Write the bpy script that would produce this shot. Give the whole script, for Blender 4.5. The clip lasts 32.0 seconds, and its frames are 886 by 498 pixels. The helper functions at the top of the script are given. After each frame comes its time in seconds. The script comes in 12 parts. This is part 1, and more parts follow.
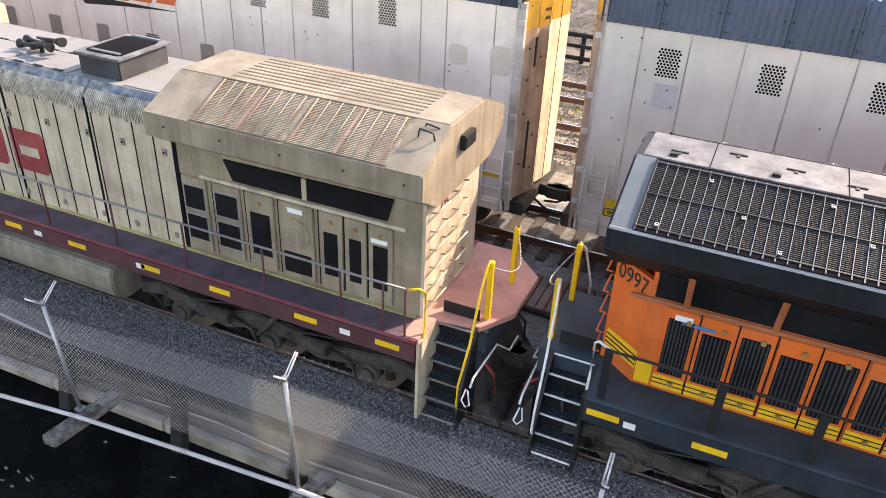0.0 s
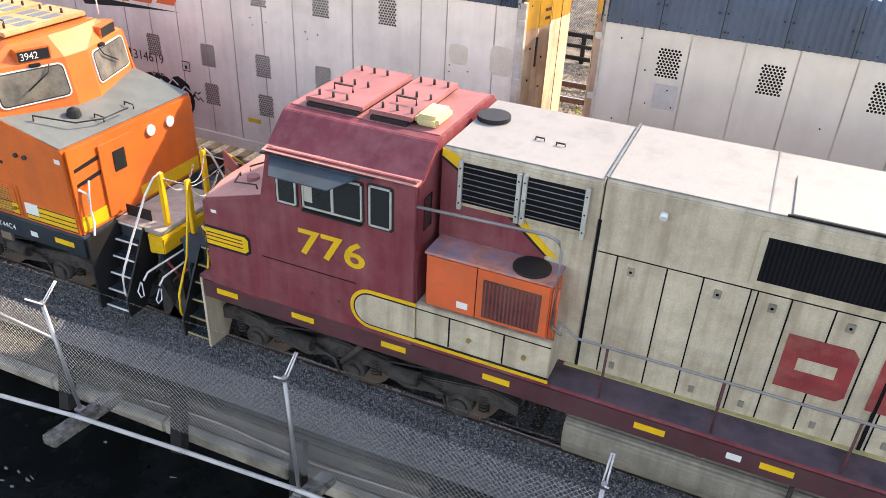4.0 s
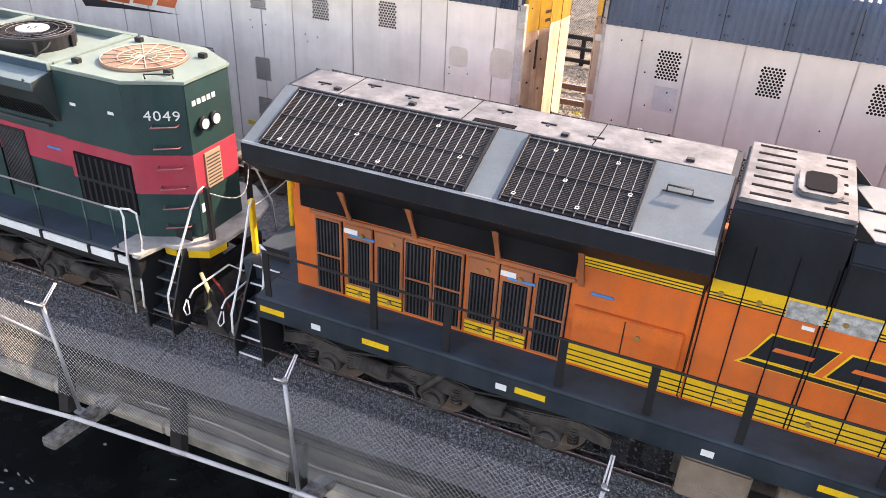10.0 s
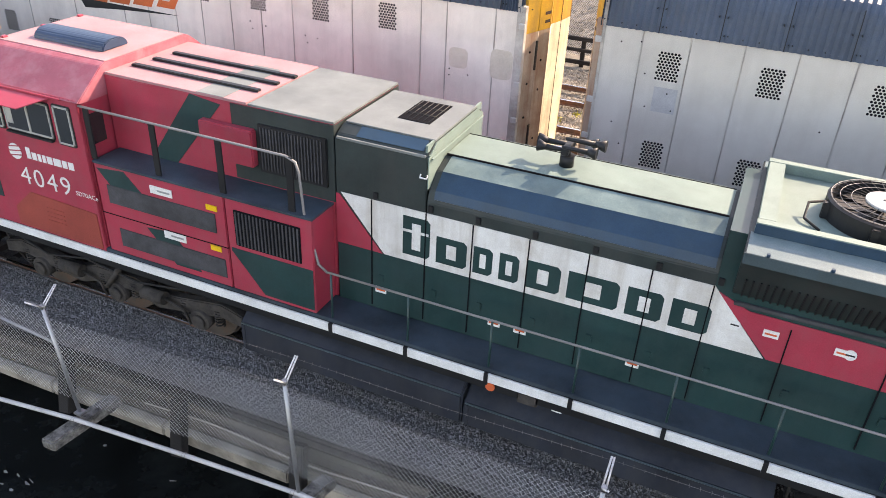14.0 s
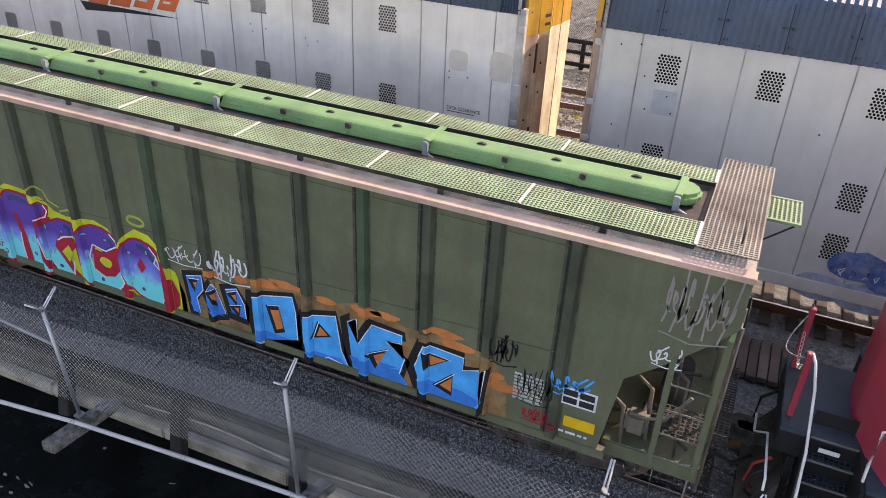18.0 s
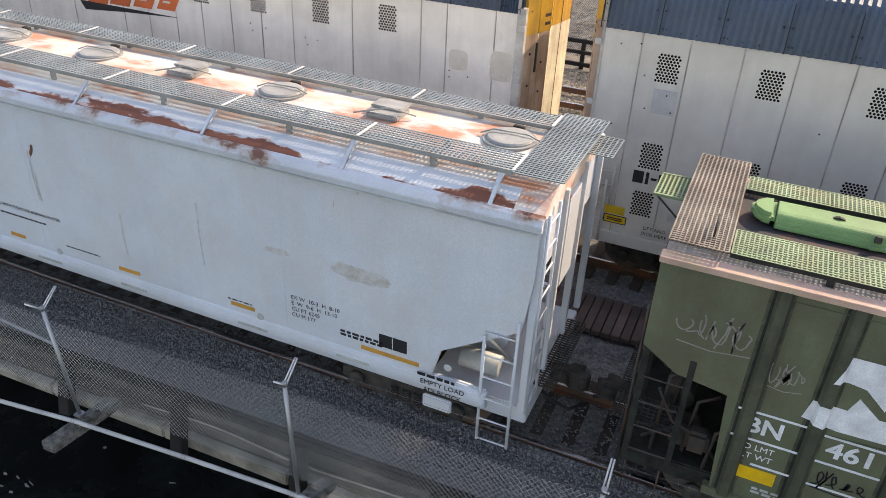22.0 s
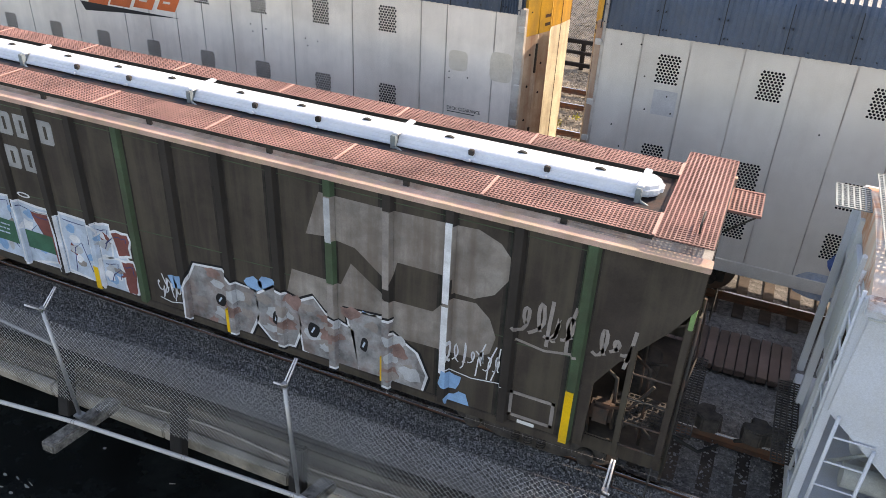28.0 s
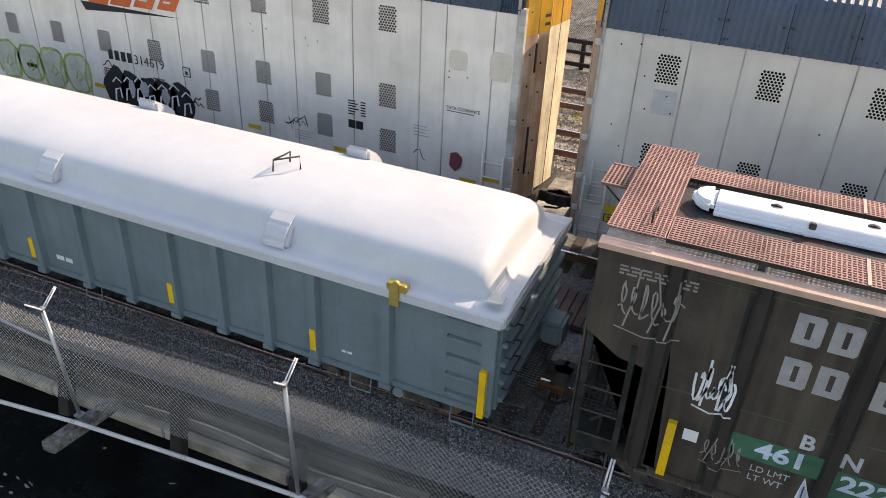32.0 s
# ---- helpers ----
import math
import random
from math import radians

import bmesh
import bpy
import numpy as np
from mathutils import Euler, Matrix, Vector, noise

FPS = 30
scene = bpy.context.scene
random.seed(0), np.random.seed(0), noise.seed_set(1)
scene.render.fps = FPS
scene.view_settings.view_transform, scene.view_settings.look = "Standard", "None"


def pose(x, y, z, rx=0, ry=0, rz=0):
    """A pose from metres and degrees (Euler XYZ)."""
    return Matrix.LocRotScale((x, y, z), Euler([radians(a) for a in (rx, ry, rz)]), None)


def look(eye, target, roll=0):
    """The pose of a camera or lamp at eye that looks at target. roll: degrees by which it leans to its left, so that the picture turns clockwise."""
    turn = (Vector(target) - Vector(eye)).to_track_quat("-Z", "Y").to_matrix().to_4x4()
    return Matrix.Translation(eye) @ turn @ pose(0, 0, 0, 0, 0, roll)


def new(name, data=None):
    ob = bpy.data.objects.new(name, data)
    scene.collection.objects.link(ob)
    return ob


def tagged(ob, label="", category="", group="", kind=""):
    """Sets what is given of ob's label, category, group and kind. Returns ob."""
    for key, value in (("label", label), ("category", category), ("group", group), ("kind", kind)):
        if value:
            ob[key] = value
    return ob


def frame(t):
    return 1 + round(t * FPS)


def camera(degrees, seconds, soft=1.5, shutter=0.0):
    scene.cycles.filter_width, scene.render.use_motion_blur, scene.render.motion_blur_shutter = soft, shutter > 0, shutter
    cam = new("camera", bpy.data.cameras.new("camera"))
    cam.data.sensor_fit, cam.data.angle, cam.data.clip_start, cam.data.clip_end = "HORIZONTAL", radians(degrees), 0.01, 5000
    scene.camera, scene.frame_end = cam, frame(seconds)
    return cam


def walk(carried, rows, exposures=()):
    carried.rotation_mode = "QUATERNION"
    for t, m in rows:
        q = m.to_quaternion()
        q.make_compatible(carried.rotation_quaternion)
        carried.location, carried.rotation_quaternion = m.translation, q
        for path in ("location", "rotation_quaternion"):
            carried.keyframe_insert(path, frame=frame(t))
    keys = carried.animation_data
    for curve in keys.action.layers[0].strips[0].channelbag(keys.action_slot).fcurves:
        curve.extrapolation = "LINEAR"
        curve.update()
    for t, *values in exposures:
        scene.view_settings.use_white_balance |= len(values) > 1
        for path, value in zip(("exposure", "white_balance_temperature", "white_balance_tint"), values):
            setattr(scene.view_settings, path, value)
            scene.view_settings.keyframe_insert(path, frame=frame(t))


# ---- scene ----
# ---- camera: held still, with a slight slow drift of its tilt ----
cam = camera(59.7, 32.0, soft=0.35)
TILT = [(0.0, -1.5), (3.0, -1.5), (6.0, 0.0), (8.5, 1.5), (11.0, 3.0), (13.5, 4.0), (16.5, 7.6), (19.0, 9.2),
        (22.0, 7.8), (25.0, 7.8), (28.0, 9.1), (30.0, 9.1), (32.0, 8.8)]
EXPOSURES = [(0.0, 2.14, 8350, 21), (2.0, 2.08, 8400, 20), (3.5, 2.15, 8350, 20), (6.0, 1.84, 8650, 21), (7.2, 2.02, 8700, 22), (8.2, 2.27, 8800, 25), (9.0, 2.38, 8900, 27), (12.0, 2.28, 8500, 24), (14.5, 2.08, 8600, 22),
             (17.0, 1.78, 8200, 24), (19.0, 1.70, 8050, 23), (22.0, 1.49, 8300, 18), (25.5, 1.4, 8350, 17), (28.0, 1.7, 8400, 19), (29.0, 1.68, 8350, 18), (32.0, 1.48, 8350, 17)]
walk(cam, [(t, pose(0, -9.5, 8.65, 90 - 31.105 + 0.042 * d, -2.411, 24.147)) for t, d in TILT], EXPOSURES)

# distance the train has run along the track, in metres
TRAIN_RUN = [(0, -35.83), (1, -31.79), (2, -27.81), (3, -23.86), (3.5, -21.89), (6, -12.06), (7, -8.05), (8, -4.01), (9, -0.01), (10, 3.97), (11, 7.98), (12, 11.93),
             (13, 15.855), (14, 19.77), (14.5, 21.70), (16.5, 29.35), (17, 31.25), (18, 35.07), (19, 38.88), (20, 42.69), (21, 46.46), (22, 50.24), (23, 54.01),
             (24, 57.73), (25, 61.47), (25.5, 63.36), (28.5, 74.66), (29.5, 78.43), (30.5, 82.17), (31.5, 85.89), (32, 87.79)]

# ---- world and sun ----
world = bpy.data.worlds.new("sky")
scene.world = world
world.use_nodes = True
wn = world.node_tree
sky = wn.nodes.new("ShaderNodeTexSky")
sky.sky_type = "NISHITA"
sky.sun_disc = False
SUN_TO = Vector((0.67, 1.0, 0.83))
sky.sun_elevation = math.asin(SUN_TO.normalized().z)
sky.sun_rotation = math.atan2(SUN_TO.x, SUN_TO.y)
wn.links.new(sky.outputs["Color"], wn.nodes["Background"].inputs["Color"])
wn.nodes["Background"].inputs["Strength"].default_value = 0.15
sun = new("sun", bpy.data.lights.new("sun", "SUN"))
sun.data.energy, sun.data.angle, sun.data.color = 2.35, radians(0.55), (1.0, 0.94, 0.84)
sun.matrix_world = look(SUN_TO * 40, (0, 0, 0))


# ---- mesh helpers ----
def bx(bm, x0, x1, y0, y1, z0, z1, bevel=0.0):
    """A box, its edges bevelled if asked."""
    vs = [bm.verts.new((x, y, z)) for x in (x0, x1) for y in (y0, y1) for z in (z0, z1)]
    fs = [bm.faces.new([vs[i] for i in q]) for q in
          ((0, 1, 3, 2), (4, 6, 7, 5), (0, 4, 5, 1), (2, 3, 7, 6), (0, 2, 6, 4), (1, 5, 7, 3))]
    if bevel:
        es = {e for f in fs for e in f.edges}
        bmesh.ops.bevel(bm, geom=list(es), offset=bevel, segments=2, affect="EDGES", clamp_overlap=True)
    return bm


def B(*a, bevel=0.0):
    return bx(bmesh.new(), *a, bevel=bevel)


def prism(bm, pts, a0, a1, axis="x", bevel=0.0):
    """A closed outline pulled along an axis. Outline in (y, z) for x, (x, z) for y, (x, y) for z."""
    def at(p, a):
        return {"x": (a, p[0], p[1]), "y": (p[0], a, p[1]), "z": (p[0], p[1], a)}[axis]
    v0 = [bm.verts.new(at(p, a0)) for p in pts]
    v1 = [bm.verts.new(at(p, a1)) for p in pts]
    fs = [bm.faces.new(v0), bm.faces.new(v1[::-1])]
    n = len(pts)
    for i in range(n):
        fs.append(bm.faces.new((v0[i], v1[i], v1[(i + 1) % n], v0[(i + 1) % n])))
    bmesh.ops.recalc_face_normals(bm, faces=fs)
    if bevel:
        es = {e for f in fs for e in f.edges}
        bmesh.ops.bevel(bm, geom=list(es), offset=bevel, segments=2, affect="EDGES", clamp_overlap=True)
    return bm


def P(pts, a0, a1, axis="x", bevel=0.0):
    return prism(bmesh.new(), pts, a0, a1, axis, bevel)


def tube(bm, pts, r, seg=6):
    """A round bar along a line of points, its bends mitred."""
    pts = [Vector(p) for p in pts]
    rings = []
    for i, p in enumerate(pts):
        d = (pts[min(i + 1, len(pts) - 1)] - pts[max(i - 1, 0)]).normalized()
        u = d.cross(Vector((0, 0, 1)))
        u = u.normalized() if u.length > 0.05 else Vector((1, 0, 0)).cross(d).normalized()
        w = d.cross(u)
        rings.append([bm.verts.new(p + (u * math.cos(2 * math.pi * k / seg) + w * math.sin(2 * math.pi * k / seg)) * r) for k in range(seg)])
    for a, b in zip(rings, rings[1:]):
        for k in range(seg):
            bm.faces.new((a[k], a[(k + 1) % seg], b[(k + 1) % seg], b[k])).smooth = True
    bm.faces.new(rings[0][::-1])
    bm.faces.new(rings[-1])
    return bm


def T(pts, r, seg=6):
    return tube(bmesh.new(), pts, r, seg)


def cyl(bm, p0, p1, r, seg=20, r1=None):
    p0, p1 = Vector(p0), Vector(p1)
    d = (p1 - p0).normalized()
    u = d.cross(Vector((0, 0, 1)))
    u = u.normalized() if u.length > 0.05 else Vector((1, 0, 0))
    w = d.cross(u)
    r1 = r if r1 is None else r1
    ra, rb = [], []
    for k in range(seg):
        o = u * math.cos(2 * math.pi * k / seg) + w * math.sin(2 * math.pi * k / seg)
        ra.append(bm.verts.new(p0 + o * r))
        rb.append(bm.verts.new(p1 + o * r1))
    fs = [bm.faces.new((ra[k], ra[(k + 1) % seg], rb[(k + 1) % seg], rb[k])) for k in range(seg)]
    for f in fs:
        f.smooth = True
    fs += [bm.faces.new(ra[::-1]), bm.faces.new(rb)]
    bmesh.ops.recalc_face_normals(bm, faces=fs)
    return bm


def C(p0, p1, r, seg=20, r1=None):
    return cyl(bmesh.new(), p0, p1, r, seg, r1)


def lathe(bm, profile, seg=28, at=(0, 0, 0)):
    """Turned about a vertical axis; profile is a list of (radius, height)."""
    rings = []
    for r, z in profile:
        rings.append([bm.verts.new((at[0] + r * math.cos(2 * math.pi * k / seg), at[1] + r * math.sin(2 * math.pi * k / seg), at[2] + z)) for k in range(seg)])
    for a, b in zip(rings, rings[1:]):
        for k in range(seg):
            bm.faces.new((a[k], a[(k + 1) % seg], b[(k + 1) % seg], b[k]))
    bm.faces.new(rings[0][::-1])
    bm.faces.new(rings[-1])
    bmesh.ops.recalc_face_normals(bm, faces=bm.faces[:])
    return bm


def part(name, bm, material, parent=None, label=""):
    """Links a bmesh as one mesh object, under a thing or under a part."""
    me = bpy.data.meshes.new(name)
    bm.to_mesh(me)
    bm.free()
    me.materials.append(material)
    ob = new(name, me)
    if parent is not None:
        ob.parent = parent
    if label:
        ob["label"] = label
    return ob


def piece(name, me, parent, at=(0, 0, 0)):
    """One more object on a mesh that alike pieces share."""
    ob = new(name, me)
    ob.parent = parent
    ob.location = at
    return ob


def raw(name, verts, faces, material, parent=None, label=""):
    me = bpy.data.meshes.new(name)
    me.from_pydata(verts, [], faces)
    me.materials.append(material)
    ob = new(name, me)
    if parent is not None:
        ob.parent = parent
    if label:
        ob["label"] = label
    return ob


def thing(name, label, category, group="", kind=""):
    return tagged(new(name), label, category, group, kind)


def words(text, size, material, parent, at, turn=(90, 0, 0), name="lettering", depth=0.003, align="LEFT", shear=0.0, bold=0.0, space=1.0, wide=1.0, label=""):
    """Raised letters in the built-in font; size is the cap height."""
    cu = bpy.data.curves.new("letters", "FONT")
    cu.body, cu.size, cu.extrude, cu.align_x = text, size / 0.729, depth / 2, align
    cu.shear, cu.offset, cu.space_character, cu.resolution_u = shear, bold, space, 3
    tmp = new("tmp", cu)
    me = bpy.data.meshes.new_from_object(tmp)
    bpy.data.objects.remove(tmp)
    bpy.data.curves.remove(cu)
    me.transform(Matrix.Translation(at) @ Euler([radians(a) for a in turn]).to_matrix().to_4x4() @ Matrix.Diagonal((wide, 1, 1, 1)))
    me.name = name
    me.materials.clear()
    me.materials.append(material)
    ob = new(name, me)
    ob.parent = parent
    if label:
        ob["label"] = label
    return ob


# ---- materials ----
def node(nt, kind, **inputs):
    n = nt.nodes.new(kind)
    for k, v in inputs.items():
        n.inputs[k].default_value = v
    return n


def surface(name, col, rough=0.5, metal=0.0, var=0.12, scale=1.3, dirt=None, dirt_amount=0.35, dirt_scale=2.5,
            streak=0.0, bump=0.06, bump_scale=60.0, coat=0.0, each=0.0, fine=0.2):
    """Paint, metal, stone or wood: a base colour with broad and fine variation, dirt patches, runs of dirt and fine relief."""
    m = bpy.data.materials.new(name)
    m.use_nodes = True
    nt = m.node_tree
    lk = nt.links.new
    bsdf = nt.nodes["Principled BSDF"]
    tc = nt.nodes.new("ShaderNodeTexCoord")
    vec = tc.outputs["Object"]
    broad = node(nt, "ShaderNodeTexNoise", Scale=scale, Detail=5.0, Roughness=0.62)
    lk(vec, broad.inputs["Vector"])
    grain = node(nt, "ShaderNodeTexNoise", Scale=bump_scale, Detail=4.0, Roughness=0.7)
    lk(vec, grain.inputs["Vector"])
    c = Vector(col)
    mix = nt.nodes.new("ShaderNodeMix")
    mix.data_type = "RGBA"
    mix.inputs["A"].default_value = (*[max(0, v * (1 - var * 2)) for v in c], 1)
    mix.inputs["B"].default_value = (*[min(1, v * (1 + var * 2)) for v in c], 1)
    bc = node(nt, "ShaderNodeMapRange")
    bc.inputs["From Min"].default_value, bc.inputs["From Max"].default_value = 0.28, 0.72
    lk(broad.outputs["Fac"], bc.inputs["Value"])
    lk(bc.outputs["Result"], mix.inputs["Factor"])
    out = mix.outputs["Result"]
    if fine:
        mf = nt.nodes.new("ShaderNodeMix")
        mf.data_type, mf.blend_type = "RGBA", "MULTIPLY"
        mf.inputs["Factor"].default_value = 1.0
        mp = node(nt, "ShaderNodeMapRange")
        mp.inputs["To Min"].default_value, mp.inputs["To Max"].default_value = 1 - fine * 2, 1 + fine
        lk(grain.outputs["Fac"], mp.inputs["Value"])
        lk(out, mf.inputs["A"])
        lk(mp.outputs["Result"], mf.inputs["B"])
        out = mf.outputs["Result"]
    if each:
        oi = nt.nodes.new("ShaderNodeObjectInfo")
        me = nt.nodes.new("ShaderNodeMix")
        me.data_type, me.blend_type = "RGBA", "MULTIPLY"
        me.inputs["Factor"].default_value = 1.0
        mp = node(nt, "ShaderNodeMapRange")
        mp.inputs["To Min"].default_value, mp.inputs["To Max"].default_value = 1 - each, 1 + each
        lk(oi.outputs["Random"], mp.inputs["Value"])
        lk(out, me.inputs["A"])
        lk(mp.outputs["Result"], me.inputs["B"])
        out = me.outputs["Result"]
    if dirt is not None:
        if streak:
            mapping = nt.nodes.new("ShaderNodeMapping")
            mapping.inputs["Scale"].default_value = (4.0, 4.0, 0.32)
            lk(vec, mapping.inputs["Vector"])
            run = node(nt, "ShaderNodeTexNoise", Scale=1.4, Detail=4.0, Roughness=0.55)
            lk(mapping.outputs["Vector"], run.inputs["Vector"])
            rr = node(nt, "ShaderNodeMapRange")
            rr.inputs["From Min"].default_value, rr.inputs["From Max"].default_value = 0.43, 0.68
            rr.inputs["To Max"].default_value = streak
            lk(run.outputs["Fac"], rr.inputs["Value"])
            ms = nt.nodes.new("ShaderNodeMix")
            ms.data_type = "RGBA"
            ms.inputs["B"].default_value = (*dirt, 1)
            lk(rr.outputs["Result"], ms.inputs["Factor"])
            lk(out, ms.inputs["A"])
            out = ms.outputs["Result"]
        spots = node(nt, "ShaderNodeTexNoise", Scale=dirt_scale, Detail=7.0, Roughness=0.7)
        lk(vec, spots.inputs["Vector"])
        rs = node(nt, "ShaderNodeMapRange")
        rs.inputs["From Min"].default_value, rs.inputs["From Max"].default_value = 0.45, 0.70
        rs.inputs["To Max"].default_value = dirt_amount
        lk(spots.outputs["Fac"], rs.inputs["Value"])
        md = nt.nodes.new("ShaderNodeMix")
        md.data_type = "RGBA"
        md.inputs["B"].default_value = (*dirt, 1)
        lk(rs.outputs["Result"], md.inputs["Factor"])
        lk(out, md.inputs["A"])
        out = md.outputs["Result"]
    lk(out, bsdf.inputs["Base Color"])
    rg = node(nt, "ShaderNodeMapRange")
    rg.inputs["To Min"].default_value, rg.inputs["To Max"].default_value = max(0.03, rough - 0.12), min(1, rough + 0.14)
    lk(broad.outputs["Fac"], rg.inputs["Value"])
    bsdf.inputs["Specular IOR Level"].default_value = 0.32
    lk(rg.outputs["Result"], bsdf.inputs["Roughness"])
    bsdf.inputs["Metallic"].default_value = metal
    bsdf.inputs["Coat Weight"].default_value = coat
    if bump:
        bp = node(nt, "ShaderNodeBump", Strength=bump, Distance=0.02)
        lk(grain.outputs["Fac"], bp.inputs["Height"])
        lk(bp.outputs["Normal"], bsdf.inputs["Normal"])
    return m


def stain(m, colour, stretch=(1.0, 1.0, 1.0), scale=1.0, lo=0.55, hi=0.7, amount=0.5, detail=6.0, along="Z", from_=0.0, to=1.0, push=0.0):
    """Another layer of stains with ragged outlines over a surface; push makes them gather towards one edge of the sheet."""
    nt = m.node_tree
    lk = nt.links.new
    base = nt.nodes["Principled BSDF"].inputs["Base Color"]
    before = base.links[0].from_socket
    tc = nt.nodes.new("ShaderNodeTexCoord")
    mapping = nt.nodes.new("ShaderNodeMapping")
    mapping.inputs["Scale"].default_value = stretch
    lk(tc.outputs["Object"], mapping.inputs["Vector"])
    spots = node(nt, "ShaderNodeTexNoise", Scale=scale, Detail=detail, Roughness=0.62)
    lk(mapping.outputs["Vector"], spots.inputs["Vector"])
    value = spots.outputs["Fac"]
    if push:
        sep = nt.nodes.new("ShaderNodeSeparateXYZ")
        lk(tc.outputs["Object"], sep.inputs["Vector"])
        grade = node(nt, "ShaderNodeMapRange")
        grade.inputs["From Min"].default_value, grade.inputs["From Max"].default_value = from_, to
        grade.inputs["To Min"].default_value, grade.inputs["To Max"].default_value = push, -push
        lk(sep.outputs[along], grade.inputs["Value"])
        add = nt.nodes.new("ShaderNodeMath")
        lk(value, add.inputs[0])
        lk(grade.outputs["Result"], add.inputs[1])
        value = add.outputs["Value"]
    cut = node(nt, "ShaderNodeMapRange")
    cut.inputs["From Min"].default_value, cut.inputs["From Max"].default_value, cut.inputs["To Max"].default_value = lo, hi, amount
    lk(value, cut.inputs["Value"])
    mix = nt.nodes.new("ShaderNodeMix")
    mix.data_type = "RGBA"
    mix.inputs["B"].default_value = (*colour, 1)
    lk(cut.outputs["Result"], mix.inputs["Factor"])
    lk(before, mix.inputs["A"])
    lk(mix.outputs["Result"], base)
    return m


GRIME = (0.10, 0.085, 0.07)
RUST = (0.23, 0.075, 0.03)
SOOT = (0.02, 0.02, 0.022)

# ---- materials of the place ----
M = {}
M["ballast"] = surface("ballast", (0.195, 0.19, 0.185), 0.9, var=0.3, scale=9, bump=0.9, bump_scale=28, fine=0.5, dirt=(0.05, 0.045, 0.04), dirt_amount=0.5, dirt_scale=0.8)
M["stones"] = surface("crushed stone", (0.215, 0.21, 0.206), 0.9, var=0.4, scale=16, bump=0.3, bump_scale=50, fine=0.3, dirt=(0.09, 0.075, 0.06), dirt_amount=0.5, dirt_scale=0.9)
M["gravel"] = surface("pale yard gravel", (0.25, 0.22, 0.175), 0.95, var=0.35, scale=3, bump=0.9, bump_scale=18, fine=0.5, dirt=(0.2, 0.17, 0.13), dirt_amount=0.5, dirt_scale=0.6)
M["palestone"] = surface("pale tan stone", (0.30, 0.255, 0.20), 0.95, var=0.5, scale=5, bump=0.3, bump_scale=30, dirt=(0.14, 0.11, 0.08), dirt_amount=0.5, dirt_scale=1.5)
M["rail"] = surface("rusty rail steel", (0.12, 0.07, 0.05), 0.65, metal=0.3, dirt=RUST, dirt_amount=0.6)
M["railhead"] = surface("worn rail head", (0.5, 0.5, 0.5), 0.25, metal=1.0)
M["tie"] = surface("creosoted timber", (0.07, 0.055, 0.045), 0.9, var=0.3, each=0.3, bump=0.4, bump_scale=40)
M["plank"] = surface("weathered crossing plank", (0.11, 0.075, 0.065), 0.85, var=0.25, each=0.25, bump=0.4, bump_scale=50)
M["oldcable"] = surface("dusty old cable sheath", (0.36, 0.33, 0.29), 0.7, var=0.2, scale=4, bump=0)
M["splitwood"] = surface("rotten split timber", (0.17, 0.16, 0.145), 0.95, var=0.45, scale=8, bump=0.9, bump_scale=30, dirt=(0.03, 0.028, 0.025), dirt_amount=0.6, dirt_scale=7)
M["grit"] = surface("pale fine grit", (0.20, 0.195, 0.19), 0.95, var=0.3, scale=10, bump=0.6, bump_scale=60, fine=0.4, dirt=(0.12, 0.11, 0.10), dirt_amount=0.5, dirt_scale=1.2)
M["timber"] = surface("old grey timber", (0.30, 0.265, 0.22), 0.9, var=0.3, each=0.15, bump=0.5, bump_scale=45, dirt=(0.06, 0.05, 0.04), dirt_amount=0.6)
M["drytimber"] = surface("dry brown board", (0.095, 0.083, 0.07), 0.9, var=0.3, each=0.2, bump=0.5, bump_scale=45, dirt=(0.05, 0.04, 0.03), dirt_amount=0.6)
M["mudboard"] = surface("muddy board", (0.055, 0.048, 0.042), 0.95, var=0.35, scale=5, bump=0.5, bump_scale=40, dirt=(0.05, 0.045, 0.04), dirt_amount=0.6)
M["darktimber"] = surface("dark tarred timber", (0.016, 0.0145, 0.014), 0.9, var=0.3, each=0.2, bump=0.4)
M["galv"] = surface("galvanised steel", (0.42, 0.43, 0.44), 0.45, metal=0.75, var=0.12, dirt=(0.2, 0.19, 0.18), dirt_amount=0.4)
M["pipegrey"] = surface("dull whitish pipe", (0.50, 0.49, 0.475), 0.65, var=0.15, scale=3, dirt=(0.25, 0.22, 0.2), dirt_amount=0.4, dirt_scale=6, bump=0.05)
M["galvlight"] = surface("bright galvanised sheet", (0.72, 0.72, 0.71), 0.5, metal=0.2, var=0.12, dirt=RUST, dirt_amount=0.3, dirt_scale=14)
M["wire"] = surface("galvanised wire", (0.62, 0.62, 0.60), 0.5, metal=0.0, bump=0)
M["barb"] = surface("dull weathered barbed wire", (0.22, 0.2, 0.19), 0.6, metal=0.5, bump=0)
M["water"] = surface("dark still water", (0.012, 0.014, 0.014), 0.16, var=0.3, bump=0.15, bump_scale=2.0)
M["weed"] = surface("yellow flowering weed", (0.42, 0.37, 0.05), 0.7, var=0.3)
M["litter"] = surface("wet grey litter", (0.26, 0.26, 0.25), 0.7)
M["concrete"] = surface("stained concrete", (0.3, 0.29, 0.27), 0.9, var=0.25, dirt=GRIME, dirt_amount=0.5)

